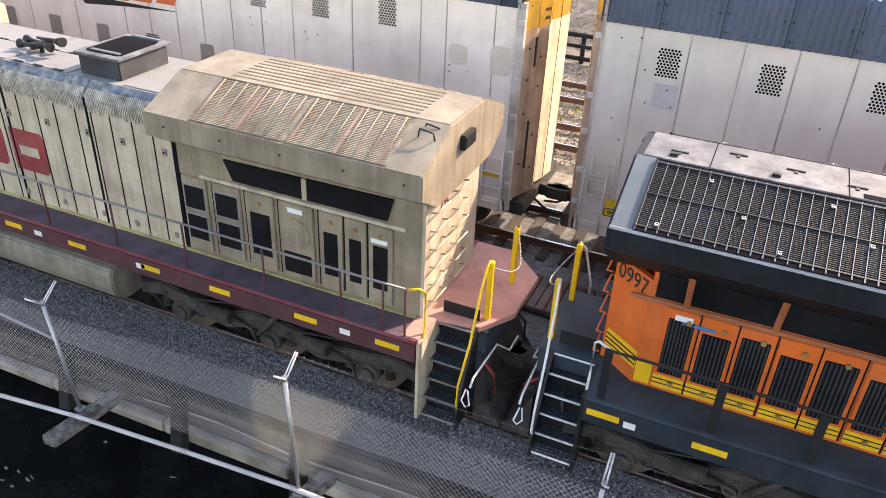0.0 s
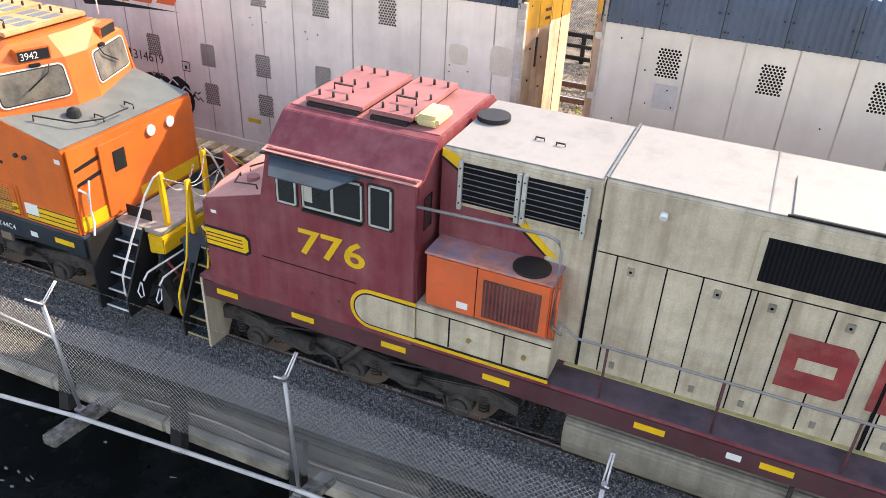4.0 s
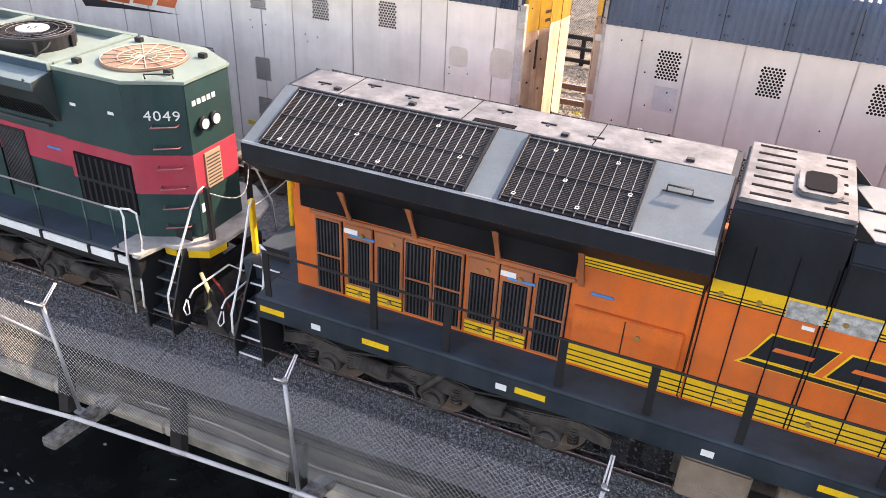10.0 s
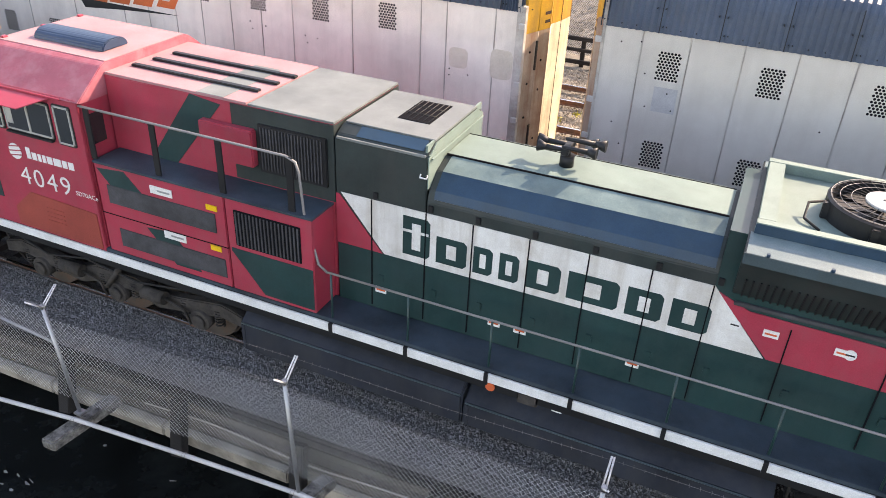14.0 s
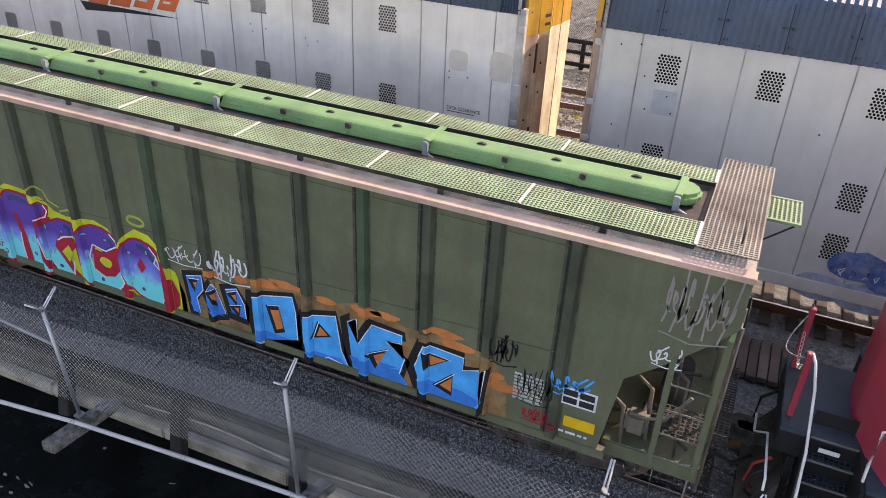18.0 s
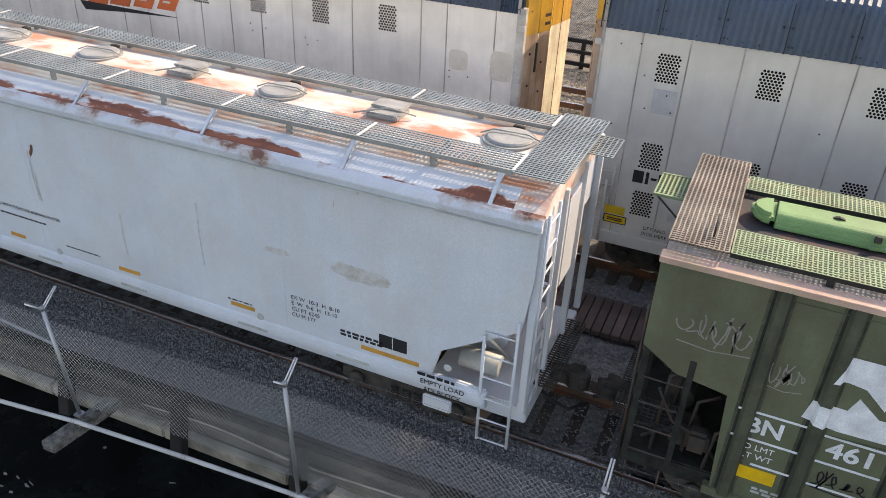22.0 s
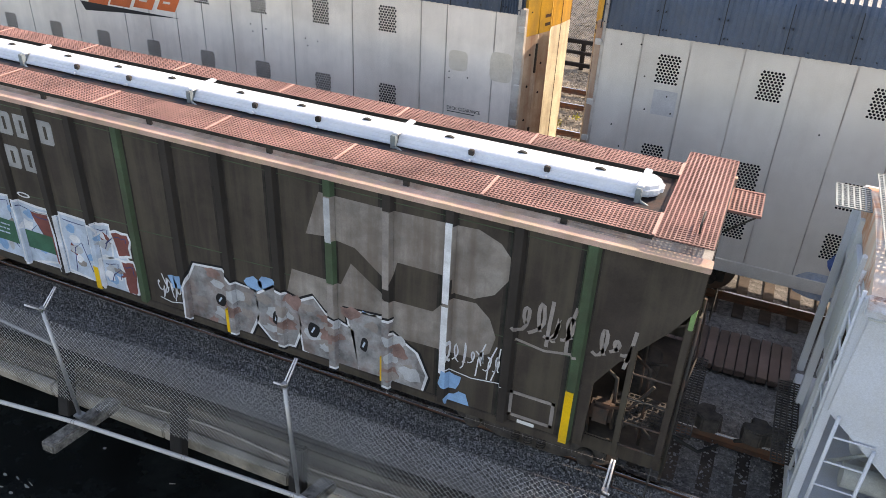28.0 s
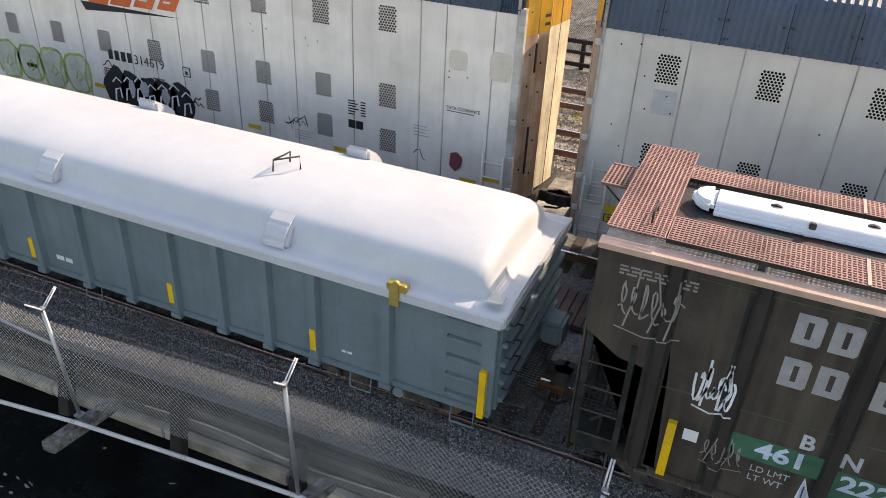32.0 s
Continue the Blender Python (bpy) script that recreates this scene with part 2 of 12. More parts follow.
# ---- ground: one sheet to the horizon, with the shoulder of the near track and the edge over the water ----
def wall_y(x):
    return float(np.interp(x, [-2500, -60, -20, -14, -10.7, -7.7, -5, -2.6, 4, 60, 2500], [-2.9, -2.9, -2.62, -2.52, -2.46, -2.4, -2.36, -2.3, -2.2, -2.2, -2.2]))


prof = [(-1.55, -0.24), (1.5, -0.24), (2.4, -0.36), (4.4, -0.24), (7.4, -0.24), (8.4, -0.42), (9.6, -0.42),
        (9.9, -0.28), (12.8, -0.28), (13.4, -0.42), (13.7, -0.28), (16.7, -0.28), (17.4, -0.35), (60, -0.3), (3000, -0.3)]
xs = [-2500, -60, -20, -14, -10.7, -7.7, -5, -2.6, 0, 4, 30, 60, 2500]
vs, bvs = [], []
for x in xs:
    w = wall_y(x) + 0.06
    vs += [(x, w, -0.95), (x, w, -0.26)] + [(x, y, z) for y, z in prof]
    bvs += [(x, w, -0.10), (x, -1.7, -0.145), (x, -1.15, -0.105), (x, -0.80, -0.06), (x, -0.60, -0.17), (x, 1.2, -0.19), (x, 2.4, -0.345), (x, 4.4, -0.225), (x, 7.4, -0.225)]


def sheet(cols, rows):
    return [(i * rows + j, (i + 1) * rows + j, (i + 1) * rows + j + 1, i * rows + j + 1) for i in range(cols - 1) for j in range(rows - 1)]


ground = tagged(raw("ground", vs, sheet(len(xs), len(prof) + 2), M["gravel"]), "dusty pale gravel ground of the rail yard", "ground", kind="structure")
bed = tagged(raw("ballast_bed", bvs, sheet(len(xs), 9), M["ballast"]), "dark grey crushed stone ballast under the tracks", "ballast", kind="structure")
water = tagged(raw("water", [(-400, -300, -4.2), (400, -300, -4.2), (400, 2.9, -4.2), (-400, 2.9, -4.2)], [(0, 1, 2, 3)], M["water"]),
               "black still water in the shade under the deck edge", "water", kind="structure")
# Unseen wall, added to close the space below and keep the water black.
tagged(part("closing_wall", B(-400, 400, 2.9, 3.4, -4.6, -1.1), M["concrete"]), "unseen wall added to keep the space under the deck dark", "wall", kind="structure")
tagged(part("deck", B(-400, 400, -1.9, 3.3, -1.25, -0.95), M["concrete"]), "concrete deck under the track bed", "deck", kind="structure")

# loose stones on the near shoulder and between the tracks
rng = np.random.default_rng(4)


def stones(name, n, x0, x1, y0, y1, height, label, big=1.0, material="stones"):
    ico = np.array([(0, 0, 1), (0.9, 0, 0.1), (0.2, 0.85, 0), (-0.75, 0.5, 0.15), (-0.7, -0.55, 0), (0.3, -0.85, 0.1), (0, 0, -0.7)])
    tri = [(0, 1, 2), (0, 2, 3), (0, 3, 4), (0, 4, 5), (0, 5, 1), (6, 2, 1), (6, 3, 2), (6, 4, 3), (6, 5, 4), (6, 1, 5)]
    px, py = rng.uniform(x0, x1, n), rng.uniform(y0, y1, n)
    vs, fs = [], []
    for k in range(n):
        a = rng.uniform(0, 6.28)
        s = big * rng.uniform(0.013, 0.034) * np.array([1, rng.uniform(0.6, 1), rng.uniform(0.5, 0.9)])
        q = (ico + rng.uniform(-0.18, 0.18, ico.shape)) * s
        vs.append(np.stack([q[:, 0] * math.cos(a) - q[:, 1] * math.sin(a) + px[k], q[:, 0] * math.sin(a) + q[:, 1] * math.cos(a) + py[k], q[:, 2] + height(py[k]) + rng.uniform(-0.006, 0.02)], 1))
        fs += [(7 * k + a_, 7 * k + b_, 7 * k + c_) for a_, b_, c_ in tri]
    return tagged(raw(name, np.concatenate(vs).tolist(), fs, M[material]), label, "stones", kind="stuff")


def shoulder(y):
    return float(np.interp(y, [-2.5, -1.7, -1.15, -0.8, -0.6, 1.2, 2.4, 4.4, 7.4], [-0.10, -0.145, -0.105, -0.06, -0.17, -0.19, -0.345, -0.225, -0.225])) + 0.008


strip = [-17, -14, -10.7, -7.7, -5, -2.6, 2.5]
tagged(raw("grit_strip", [p for x in strip for p in ((x, wall_y(x) + 0.08, -0.083), (x, wall_y(x) + 0.26, -0.084), (x, wall_y(x) + 0.5, -0.118))], sheet(len(strip), 3), M["grit"]), "strip of pale fine grit behind the timber edge", "gravel", kind="structure")
stones("ballast_stones", 24000, -17, 2.5, -2.02, -0.82, shoulder, "loose angular grey stones on the track shoulder")
stones("ballast_stones", 12000, -9, 2.5, -0.7, 4.3, shoulder, "loose angular grey stones between the tracks")


def far_height(y):
    return float(np.interp(y, [9.9, 12.8, 13.4, 13.7, 16.7, 17.4], [-0.28, -0.28, -0.42, -0.28, -0.28, -0.35]))


# ---- tracks ----
def track(name, yc, x0, x1, label, near=True):
    t = tagged(new(name), label, "track", kind="structure")
    for side in (-1, 1):
        y = yc + side * 0.755
        r = part("rail", P([(y - 0.07, -0.17), (y + 0.07, -0.17), (y + 0.07, -0.155), (y + 0.01, -0.13), (y + 0.01, -0.045), (y + 0.036, -0.035), (y + 0.036, -0.004), (y - 0.036, -0.004), (y - 0.036, -0.035), (y - 0.01, -0.045), (y - 0.01, -0.13), (y - 0.07, -0.155)], x0, x1), M["rail"], t)
        part("rail_head", P([(y - 0.03, -0.004), (y + 0.03, -0.004), (y + 0.026, 0.0), (y - 0.026, 0.0)], x0, x1), M["railhead"], r, "bright worn running surface")
    bm = B(-0.11, 0.11, yc - 1.3, yc + 1.3, -0.40, -0.172 if near else -0.266, bevel=0.012)
    if not near:
        bm.free()
        return t
    first = part("tie", bm, M["tie"], t)
    x = -14.0 if near else -12.0
    first.location.x = x
    while x < 6:
        x += 0.52
        piece("tie", first.data, t, (x, 0, 0))
    return t


track("track_1", 0.0, -60, 60, "railway track with dark timber ties in grey ballast")
track("track_2", 5.9, -60, 60, "railway track under the parked car carriers")
track("track_3", 11.35, -60, 60, "rusty unused track in pale gravel", near=False)
track("track_4", 15.2, -60, 60, "rusty unused track in pale gravel", near=False)

# timber walkway laid between the two near tracks
cross = tagged(new("timber_walkway"), "reddish brown weathered timber planks laid between the tracks", "walkway", kind="structure")
pl = part("plank", B(-0.085, 0.085, -0.62, 0.62, -0.26, -0.15, bevel=0.01), M["plank"], cross)
pl.location = (-7.0, 3.35, 0)
for i in range(1, 46):
    piece("plank", pl.data, cross, (-7.0 + i * 0.19, 3.35 + rng.uniform(-0.015, 0.015), rng.uniform(-0.008, 0.008)))

# ---- chain-link fence on the deck edge ----
fence = tagged(new("chain_link_fence"), "galvanised chain-link fence with barbed wire on angled arms", "fence", kind="structure")


def fence_y(x):
    return -3.3 + (x + 8.72) * 0.025


POSTS = [-16.8, -12.76, -8.72, -4.68, -0.62, 3.4]
LEAN = dict(zip(POSTS, (-0.2, -0.2, -0.22, -0.09, 0.05, 0.1)))
for x in POSTS:
    y, d, top = fence_y(x), LEAN[x], (1.95 if x > -5 else 1.84)
    post = part("post", T([(x, y, -0.15), (x + d, y, top)], 0.03, 10), M["galv"], fence)
    part("cap", C((x + d, y, top - 0.02), (x + d, y, top + 0.03), 0.036, 10), M["galv"], post)
    for dx, dy, dz in ((0.0, 0.30, 0.22), (0.06, -0.27, 0.26)):
        bm = bmesh.new()
        for q in (-0.022, 0.022):
            tube(bm, [(x + d + q, y, top - 0.02), (x + d + dx + q * 0.7, y + dy, top + dz)], 0.013, 4)
        bx(bm, x + d - 0.03, x + d + 0.03, y - 0.03, y + 0.03, top - 0.04, top + 0.01)
        part("arm", bm, M["galvlight"], post, "pressed steel barbed wire arm")
    part("foot", B(x - 0.07, x + 0.07, y - 0.07, y + 0.07, -0.16, -0.12, bevel=0.006), M["galv"], post)


def barbed(p, q):
    bm = T([p, [(a + b) / 2 - (0.03 if i == 2 else 0) for i, (a, b) in enumerate(zip(p, q))], q], 0.0022, 4)
    p, q = Vector(p), Vector(q)
    k = int((q - p).length / 0.12)
    for i in range(1, k):
        c = p.lerp(q, i / k) - Vector((0, 0, 0.03 * (1 - abs(2 * i / k - 1))))
        tube(bm, [c + Vector((0.004, -0.014, -0.016)), c + Vector((-0.004, 0.014, 0.016))], 0.0022, 3)
        tube(bm, [c + Vector((0.004, 0.014, -0.016)), c + Vector((-0.004, -0.014, 0.016))], 0.0022, 3)
    return bm


for a, b in zip(POSTS, POSTS[1:]):
    for dy, z in ((0.29, 2.12), (0.15, 2.0), (-0.26, 2.14)):
        part("barbed_wire", barbed((a + LEAN[a], fence_y(a) + dy, z), (b + LEAN[b], fence_y(b) + dy, z)), M["barb"], fence)

# woven mesh: two sets of slanting wires that pass over each other
vs, fs = [], []
step, H = 0.072, 1.56
x = -19.0
while x < 4.0:
    for s in (1, -1):
        x0, x1 = (x, x + H * 0.92) if s > 0 else (x + H * 0.92, x)
        k = 6
        base = len(vs)
        for i in range(k + 1):
            f = i / k
            px = x0 + (x1 - x0) * f
            low = float(np.interp(px, [-19, -10.4, -8.75, -6.6, -4.6, 4], [0.25, 0.22, 0.10, 0.21, 0.26, 0.26]))
            pz = low + H * f
            py = fence_y(px) + 0.006 * s
            for ox, oy in ((0.0021, -0.0015), (-0.0021, -0.0015), (0, 0.0024)):
                vs.append((px + ox, py + oy, pz))
        for i in range(k):
            for j in range(3):
                a_, b_ = base + 3 * i + j, base + 3 * i + (j + 1) % 3
                fs.append((a_, b_, b_ + 3, a_ + 3))
    x += step * 1.15
mesh = raw("wire_mesh", vs, fs, M["wire"], fence, "diamond-woven steel mesh")
mesh["kind"] = "stuff"
part("bottom_pipe", T([(-22, -4.6, -0.1), (-14, -4.05, -0.09), (-10.1, -3.69, -0.085), (-8.6, -3.5, -0.08), (-6.55, -3.33, -0.09), (-4.76, -3.22, -0.08), (-0.6, -3.1, -0.08), (4, -3.05, -0.08)], 0.035, 10), M["pipegrey"], fence, "dull grey pipe along the fence foot")
part("brace_rail", T([(-12.7, fence_y(-12.7), 1.7), (-8.9, fence_y(-8.9), 1.2)], 0.024, 8), M["galv"], fence)
for x, y in ((-10.1, -3.69), (-8.62, -3.503), (-6.6, -3.335), (-4.76, -3.22)):
    part("wire_tie", T([(x + 0.03 * math.sin(a * 0.5), y + 0.042 * math.cos(a), -0.085 + 0.042 * math.sin(a)) for a in np.linspace(0, 11, 18)], 0.004, 4), M["barb"], fence)

# timber edge of the deck: wall of boards with tarred stakes and a pale kerb beam
edge = tagged(new("timber_edge"), "weathered grey timber boards, kerb beams and tarred stakes along the deck edge", "kerb", kind="structure")


def along(x0, x1, y0, y1, z0, z1, bevel=0.012):
    """A board that follows the bend of the wall; y counts from the wall's face."""
    bm = bmesh.new()
    a, b = wall_y(x0), wall_y(x1)
    p = [(x0, a + y0), (x1, b + y0), (x1, b + y1), (x0, a + y1)]
    return prism(bm, p, z0, z1, "z", bevel=bevel)


x = -20.0
while x < 4:
    L = 2.44
    part("kerb_beam", along(x, x + L - 0.02, -0.16, -0.01, -0.92, -0.66, 0.02), M["timber"], edge, "pale weathered kerb beam")
    for k, (z0, z1, m) in enumerate(((-0.64, -0.45, "drytimber"), (-0.44, -0.27, "mudboard"), (-0.26, -0.12, "drytimber"), (-0.11, 0.10, "darktimber"))):
        part("board", along(x, x + L - 0.015, 0.0 + 0.02 * (k % 2), 0.05 + 0.02 * (k % 2), z0, z1 + rng.uniform(-0.012, 0.012), 0.008), M[m], edge)
    part("cap_board", along(x, x + L - 0.02, -0.05, -0.006, -0.03, 0.09, 0.006), M["darktimber"], edge)
    x += L
# raked tarred stakes, their feet further out than their heads
for x in (-19.2, -17.1, -14.6, -12.2, -9.82, -7.45, -5.2, -2.9, -0.6, 1.7):
    w = wall_y(x)
    bm = B(-0.12, 0.12, -0.09, 0.09, -0.48, 0.48, bevel=0.015)
    bmesh.ops.rotate(bm, verts=bm.verts, cent=(0, 0, 0), matrix=Matrix.Rotation(-0.34, 3, "X") @ Matrix.Rotation(-0.14, 3, "Y"))
    bmesh.ops.translate(bm, verts=bm.verts, vec=(x + 0.12, w - 0.27, -0.40 + rng.uniform(-0.02, 0.02)))
    part("stake", bm, M["darktimber"], edge)
part("cable", T([(x, wall_y(x) - 0.05 - 0.02 * math.sin(x * 2.1), -0.36 - 0.07 * math.sin((x + 7.0) * 0.7) ** 2) for x in np.arange(-8.2, 1.5, 0.35)], 0.014, 6), M["oldcable"], edge, "slack grey cable along the boards")
for x in POSTS:
    w = wall_y(x)
    part("outrigger", prism(bmesh.new(), [(x - 0.12, -3.98 if abs(x + 8.72) < 0.1 else fence_y(x) - 0.16), (x + 0.14, -3.98 if abs(x + 8.72) < 0.1 else fence_y(x) - 0.16), (x + 0.30, w - 0.3), (x + 0.04, w - 0.3)], -0.36, -0.165, "z", bevel=0.03), M["splitwood"], edge, "short timber that sticks out over the water")
for i, (x, y) in enumerate(((-12.74, -2.47), (-12.42, -2.43), (-12.06, -2.42), (-12.22, -2.77), (-12.55, -2.75), (-9.45, -1.13), (-11.46, -0.99), (-12.1, -2.5))):
    tagged(part("litter", P([((0.09 if i % 3 else 0.05) * math.cos(a + i) * rng.uniform(0.5, 1.4) + x, 0.035 * math.sin(a) * rng.uniform(0.4, 1.2) + y) for a in (0, 1.2, 2.3, 3.4, 4.4, 5.4)], -4.2, -4.185, "z"), M["litter"]),
           "small pale scrap floating on the dark water", "litter", group="floating scraps")

# ---- far side of the yard: a low pipe barrier, a tall mesh fence and a stony bank ----
far = tagged(new("pipe_barrier"), "low dark steel pipe barrier at the yard edge", "barrier", kind="structure")
for i in range(10):
    part("post", B(-17.05 + i * 2.57, -16.89 + i * 2.57, 19.24, 19.36, -0.4, 0.80, bevel=0.01), M["darktimber"], far)
for z, h in ((0.74, 0.075), (0.32, 0.06), (-0.14, 0.075)):
    part("rail", B(-19, 8, 19.12, 19.238, z - h, z + h, bevel=0.012), M["darktimber"], far)
ff = tagged(new("mesh_fence"), "tall galvanised mesh fence before a stony bank", "fence", kind="structure")
for i in range(9):
    part("post", T([(-18 + i * 3, 20.6, -0.35), (-18 + i * 3, 20.6, 2.2)], 0.035, 8), M["galv"], ff)
part("rail", T([(-18, 20.6, 2.2), (6, 20.6, 2.2)], 0.025, 6), M["galv"], ff)
vs, fs = [], []
for i in range(150):
    for sgn in (1, -1):
        xa = -15 + i * 0.09
        base = len(vs)
        for zz, xx in ((-0.3, xa), (2.2, xa + sgn * 2.3)):
            vs += [(xx - 0.006, 20.6, zz), (xx + 0.006, 20.6, zz), (xx, 20.608, zz)]
        fs += [(base + j, base + (j + 1) % 3, base + 3 + (j + 1) % 3, base + 3 + j) for j in range(3)]
fmesh = raw("wire_mesh", vs, fs, M["wire"], ff)
fmesh["kind"] = "stuff"
stones("bank_stones", 5000, -13, 0, 21, 27, lambda y: -0.3 + (y - 21) * 0.25, "loose pale stones on the bank behind the yard", 2.6, "palestone")
stones("yard_stones", 5500, -8.5, -3.5, 9.8, 19.0, far_height, "loose tan stones scattered over the yard", 2.2, "palestone")
bank = raw("bank", [(-60, 20.9, -0.34), (60, 20.9, -0.34), (60, 30, 1.8), (-60, 30, 1.8), (-60, 40, 1.9), (60, 40, 1.9)], [(0, 1, 2, 3), (3, 2, 5, 4)], M["gravel"])
tagged(bank, "pale stony bank at the far edge of the yard", "bank", kind="structure")
for i in range(3):
    vs, fs = [], []
    for k in range(70):
        c = np.array([(-5.85, 13.3, -0.38), (-9.2, 20.0, -0.3), (-5.35, 14.0, -0.33)][i]) + np.append(rng.normal(0, 0.10, 2), rng.uniform(0.02, 0.12))
        d = rng.normal(0, 1, 3)
        d = d / np.linalg.norm(d) * 0.04
        e = np.cross(d, rng.normal(0, 1, 3)) * 0.35
        base = len(vs)
        vs += [tuple(c - d), tuple(c + e), tuple(c + d), tuple(c - e)]
        fs.append((base, base + 1, base + 2, base + 3))
    tagged(raw("weed", vs, fs, M["weed"]), "small yellow flowering weed in the gravel", "plant", group="weeds in the yard", kind="stuff")

# ---- parked car carriers on the second track ----
M["rackwhite"] = surface("dusty off-white carrier paint", (0.83, 0.755, 0.68), 0.55, var=0.06, scale=0.8, each=0.035, dirt=(0.36, 0.31, 0.27), dirt_amount=0.25, dirt_scale=1.2, streak=0.14, bump=0.02)
M["rackseam"] = surface("grey seam strip", (0.49, 0.455, 0.41), 0.6, var=0.25, dirt=RUST, dirt_amount=0.3, dirt_scale=4)
M["rackroof"] = surface("galvanised roof sheet", (0.062, 0.088, 0.128), 0.5, metal=0.1, var=0.1, each=0.12, dirt=(0.10, 0.105, 0.11), dirt_amount=0.3)
M["rackdark"] = surface("dark joint and bolt heads", (0.02, 0.024, 0.03), 0.7, bump=0)
M["hole"] = surface("dark holes", (0.012, 0.012, 0.014), 0.8, bump=0)
M["hole"].node_tree.nodes["Principled BSDF"].inputs["Specular IOR Level"].default_value = 0.02
M["yellow"] = surface("carrier yellow paint", (0.66, 0.36, 0.04), 0.5, var=0.1, dirt=GRIME, dirt_amount=0.35, streak=0.3)
M["endtan"] = surface("tan door paint with shade in it", (0.50, 0.385, 0.29), 0.6, var=0.12, dirt=RUST, dirt_amount=0.45, streak=0.5)
M["endcream"] = surface("cream door paint, lightened for sun", (0.82, 0.77, 0.60), 0.55, var=0.1, dirt=RUST, dirt_amount=0.3, streak=0.35)
M["darkgap"] = surface("grimy dark door iron", (0.035, 0.03, 0.027), 0.7, var=0.2, dirt=RUST, dirt_amount=0.3)
M["hingewhite"] = surface("dusty white hinge paint", (0.55, 0.52, 0.48), 0.6, var=0.1)
M["rust"] = surface("rusted steel", (0.16, 0.07, 0.04), 0.85, var=0.3, dirt=(0.06, 0.04, 0.03), dirt_amount=0.5)
M["reflector"] = surface("yellow reflective tape", (0.85, 0.50, 0.02), 0.35, var=0.06, dirt=GRIME, dirt_amount=0.25)
M["blackpaint"] = surface("black lettering paint", (0.02, 0.02, 0.022), 0.6, bump=0)
M["orangelogo"] = surface("orange-red logo paint", (0.62, 0.13, 0.04), 0.55)
M["steel"] = surface("grimy dark running gear", (0.044, 0.039, 0.036), 0.8, var=0.4, scale=4, dirt=(0.095, 0.08, 0.066), dirt_amount=0.5, dirt_scale=5, bump=0.3)
M["wheel"] = surface("worn wheel steel", (0.12, 0.10, 0.085), 0.6, metal=0.5, dirt=RUST, dirt_amount=0.4)
M["stain"] = surface("ochre patch paint", (0.655, 0.575, 0.47), 0.6, var=0.05, scale=3, dirt=(0.70, 0.64, 0.57), dirt_amount=0.5, dirt_scale=7)
M["pinkrag"] = surface("faded maroon cloth", (0.22, 0.06, 0.07), 0.9)


def holes(bm, x, z, w, h, y, cols=7, rows=10):
    """A grid of round holes in offset rows, as thin discs."""
    dx, dz = w / cols, h / rows
    r = min(dx, dz) * 0.47
    for j in range(rows):
        for i in range(cols - (j % 2)):
            cx, cz = x + (i + 0.5 + 0.5 * (j % 2)) * dx, z + (j + 0.5) * dz
            ring = [bm.verts.new((cx + r * math.cos(k * math.pi / 3), y, cz + r * math.sin(k * math.pi / 3))) for k in range(6)]
            back = [bm.verts.new((v.co.x, y + 0.01, v.co.z)) for v in ring]
            bm.faces.new(ring)
            for k in range(6):
                bm.faces.new((ring[k], back[k], back[(k + 1) % 6], ring[(k + 1) % 6]))
    return bm


def bogie(parent, x, wheel_r=0.46, base=1.75, y_half=1.05, axles=2):
    """A freight truck: wheels, axles, side frames with springs and a bolster."""
    b = new("truck")
    b.parent = parent
    b.location = (x, 0, 0)
    offs = [(-base / 2 + i * base / (axles - 1)) for i in range(axles)]
    for o in offs:
        part("axle", C((o, -0.8, wheel_r), (o, 0.8, wheel_r), 0.08, 10), M["wheel"], b)
        for s in (-1, 1):
            bm = C((o, s * 0.69, wheel_r), (o, s * 0.80, wheel_r), wheel_r, 28)
            cyl(bm, (o, s * 0.66, wheel_r), (o, s * 0.69, wheel_r), wheel_r + 0.025, 28)
            cyl(bm, (o, s * 0.80, wheel_r), (o, s * 0.83, wheel_r), wheel_r * 0.45, 16)
            part("wheel", bm, M["wheel"], b)
    for s in (-1, 1):
        y0, y1 = s * (y_half - 0.09), s * (y_half + 0.07)
        h = base / 2 + 0.28
        bm = P([(-h, 0.38), (-h, 0.60), (-0.55 * h, 0.74), (0.55 * h, 0.74), (h, 0.60), (h, 0.38), (0.72 * h, 0.38), (0.42 * h, 0.24), (-0.42 * h, 0.24), (-0.72 * h, 0.38)], y0, y1, "y", bevel=0.02)
        f = part("side_frame", bm, M["steel"], b)
        for o in offs:
            part("bearing_cap", C((o, y1 - s * 0.02, 0.47), (o, y1 + s * 0.10, 0.47), 0.13, 16), M["steel"], f)
        for k in (-0.2, 0, 0.2):
            part("spring", T([(k + 0.06 * math.cos(a), s * (y_half + 0.08) + 0.06 * math.sin(a), 0.30 + 0.24 * a / 31.4) for a in np.linspace(0, 31.4, 41)], 0.016, 5), M["steel"], f)
    part("bolster", B(-0.22, 0.22, -1.0, 1.0, 0.42, 0.72, bevel=0.03), M["steel"], b)
    return b


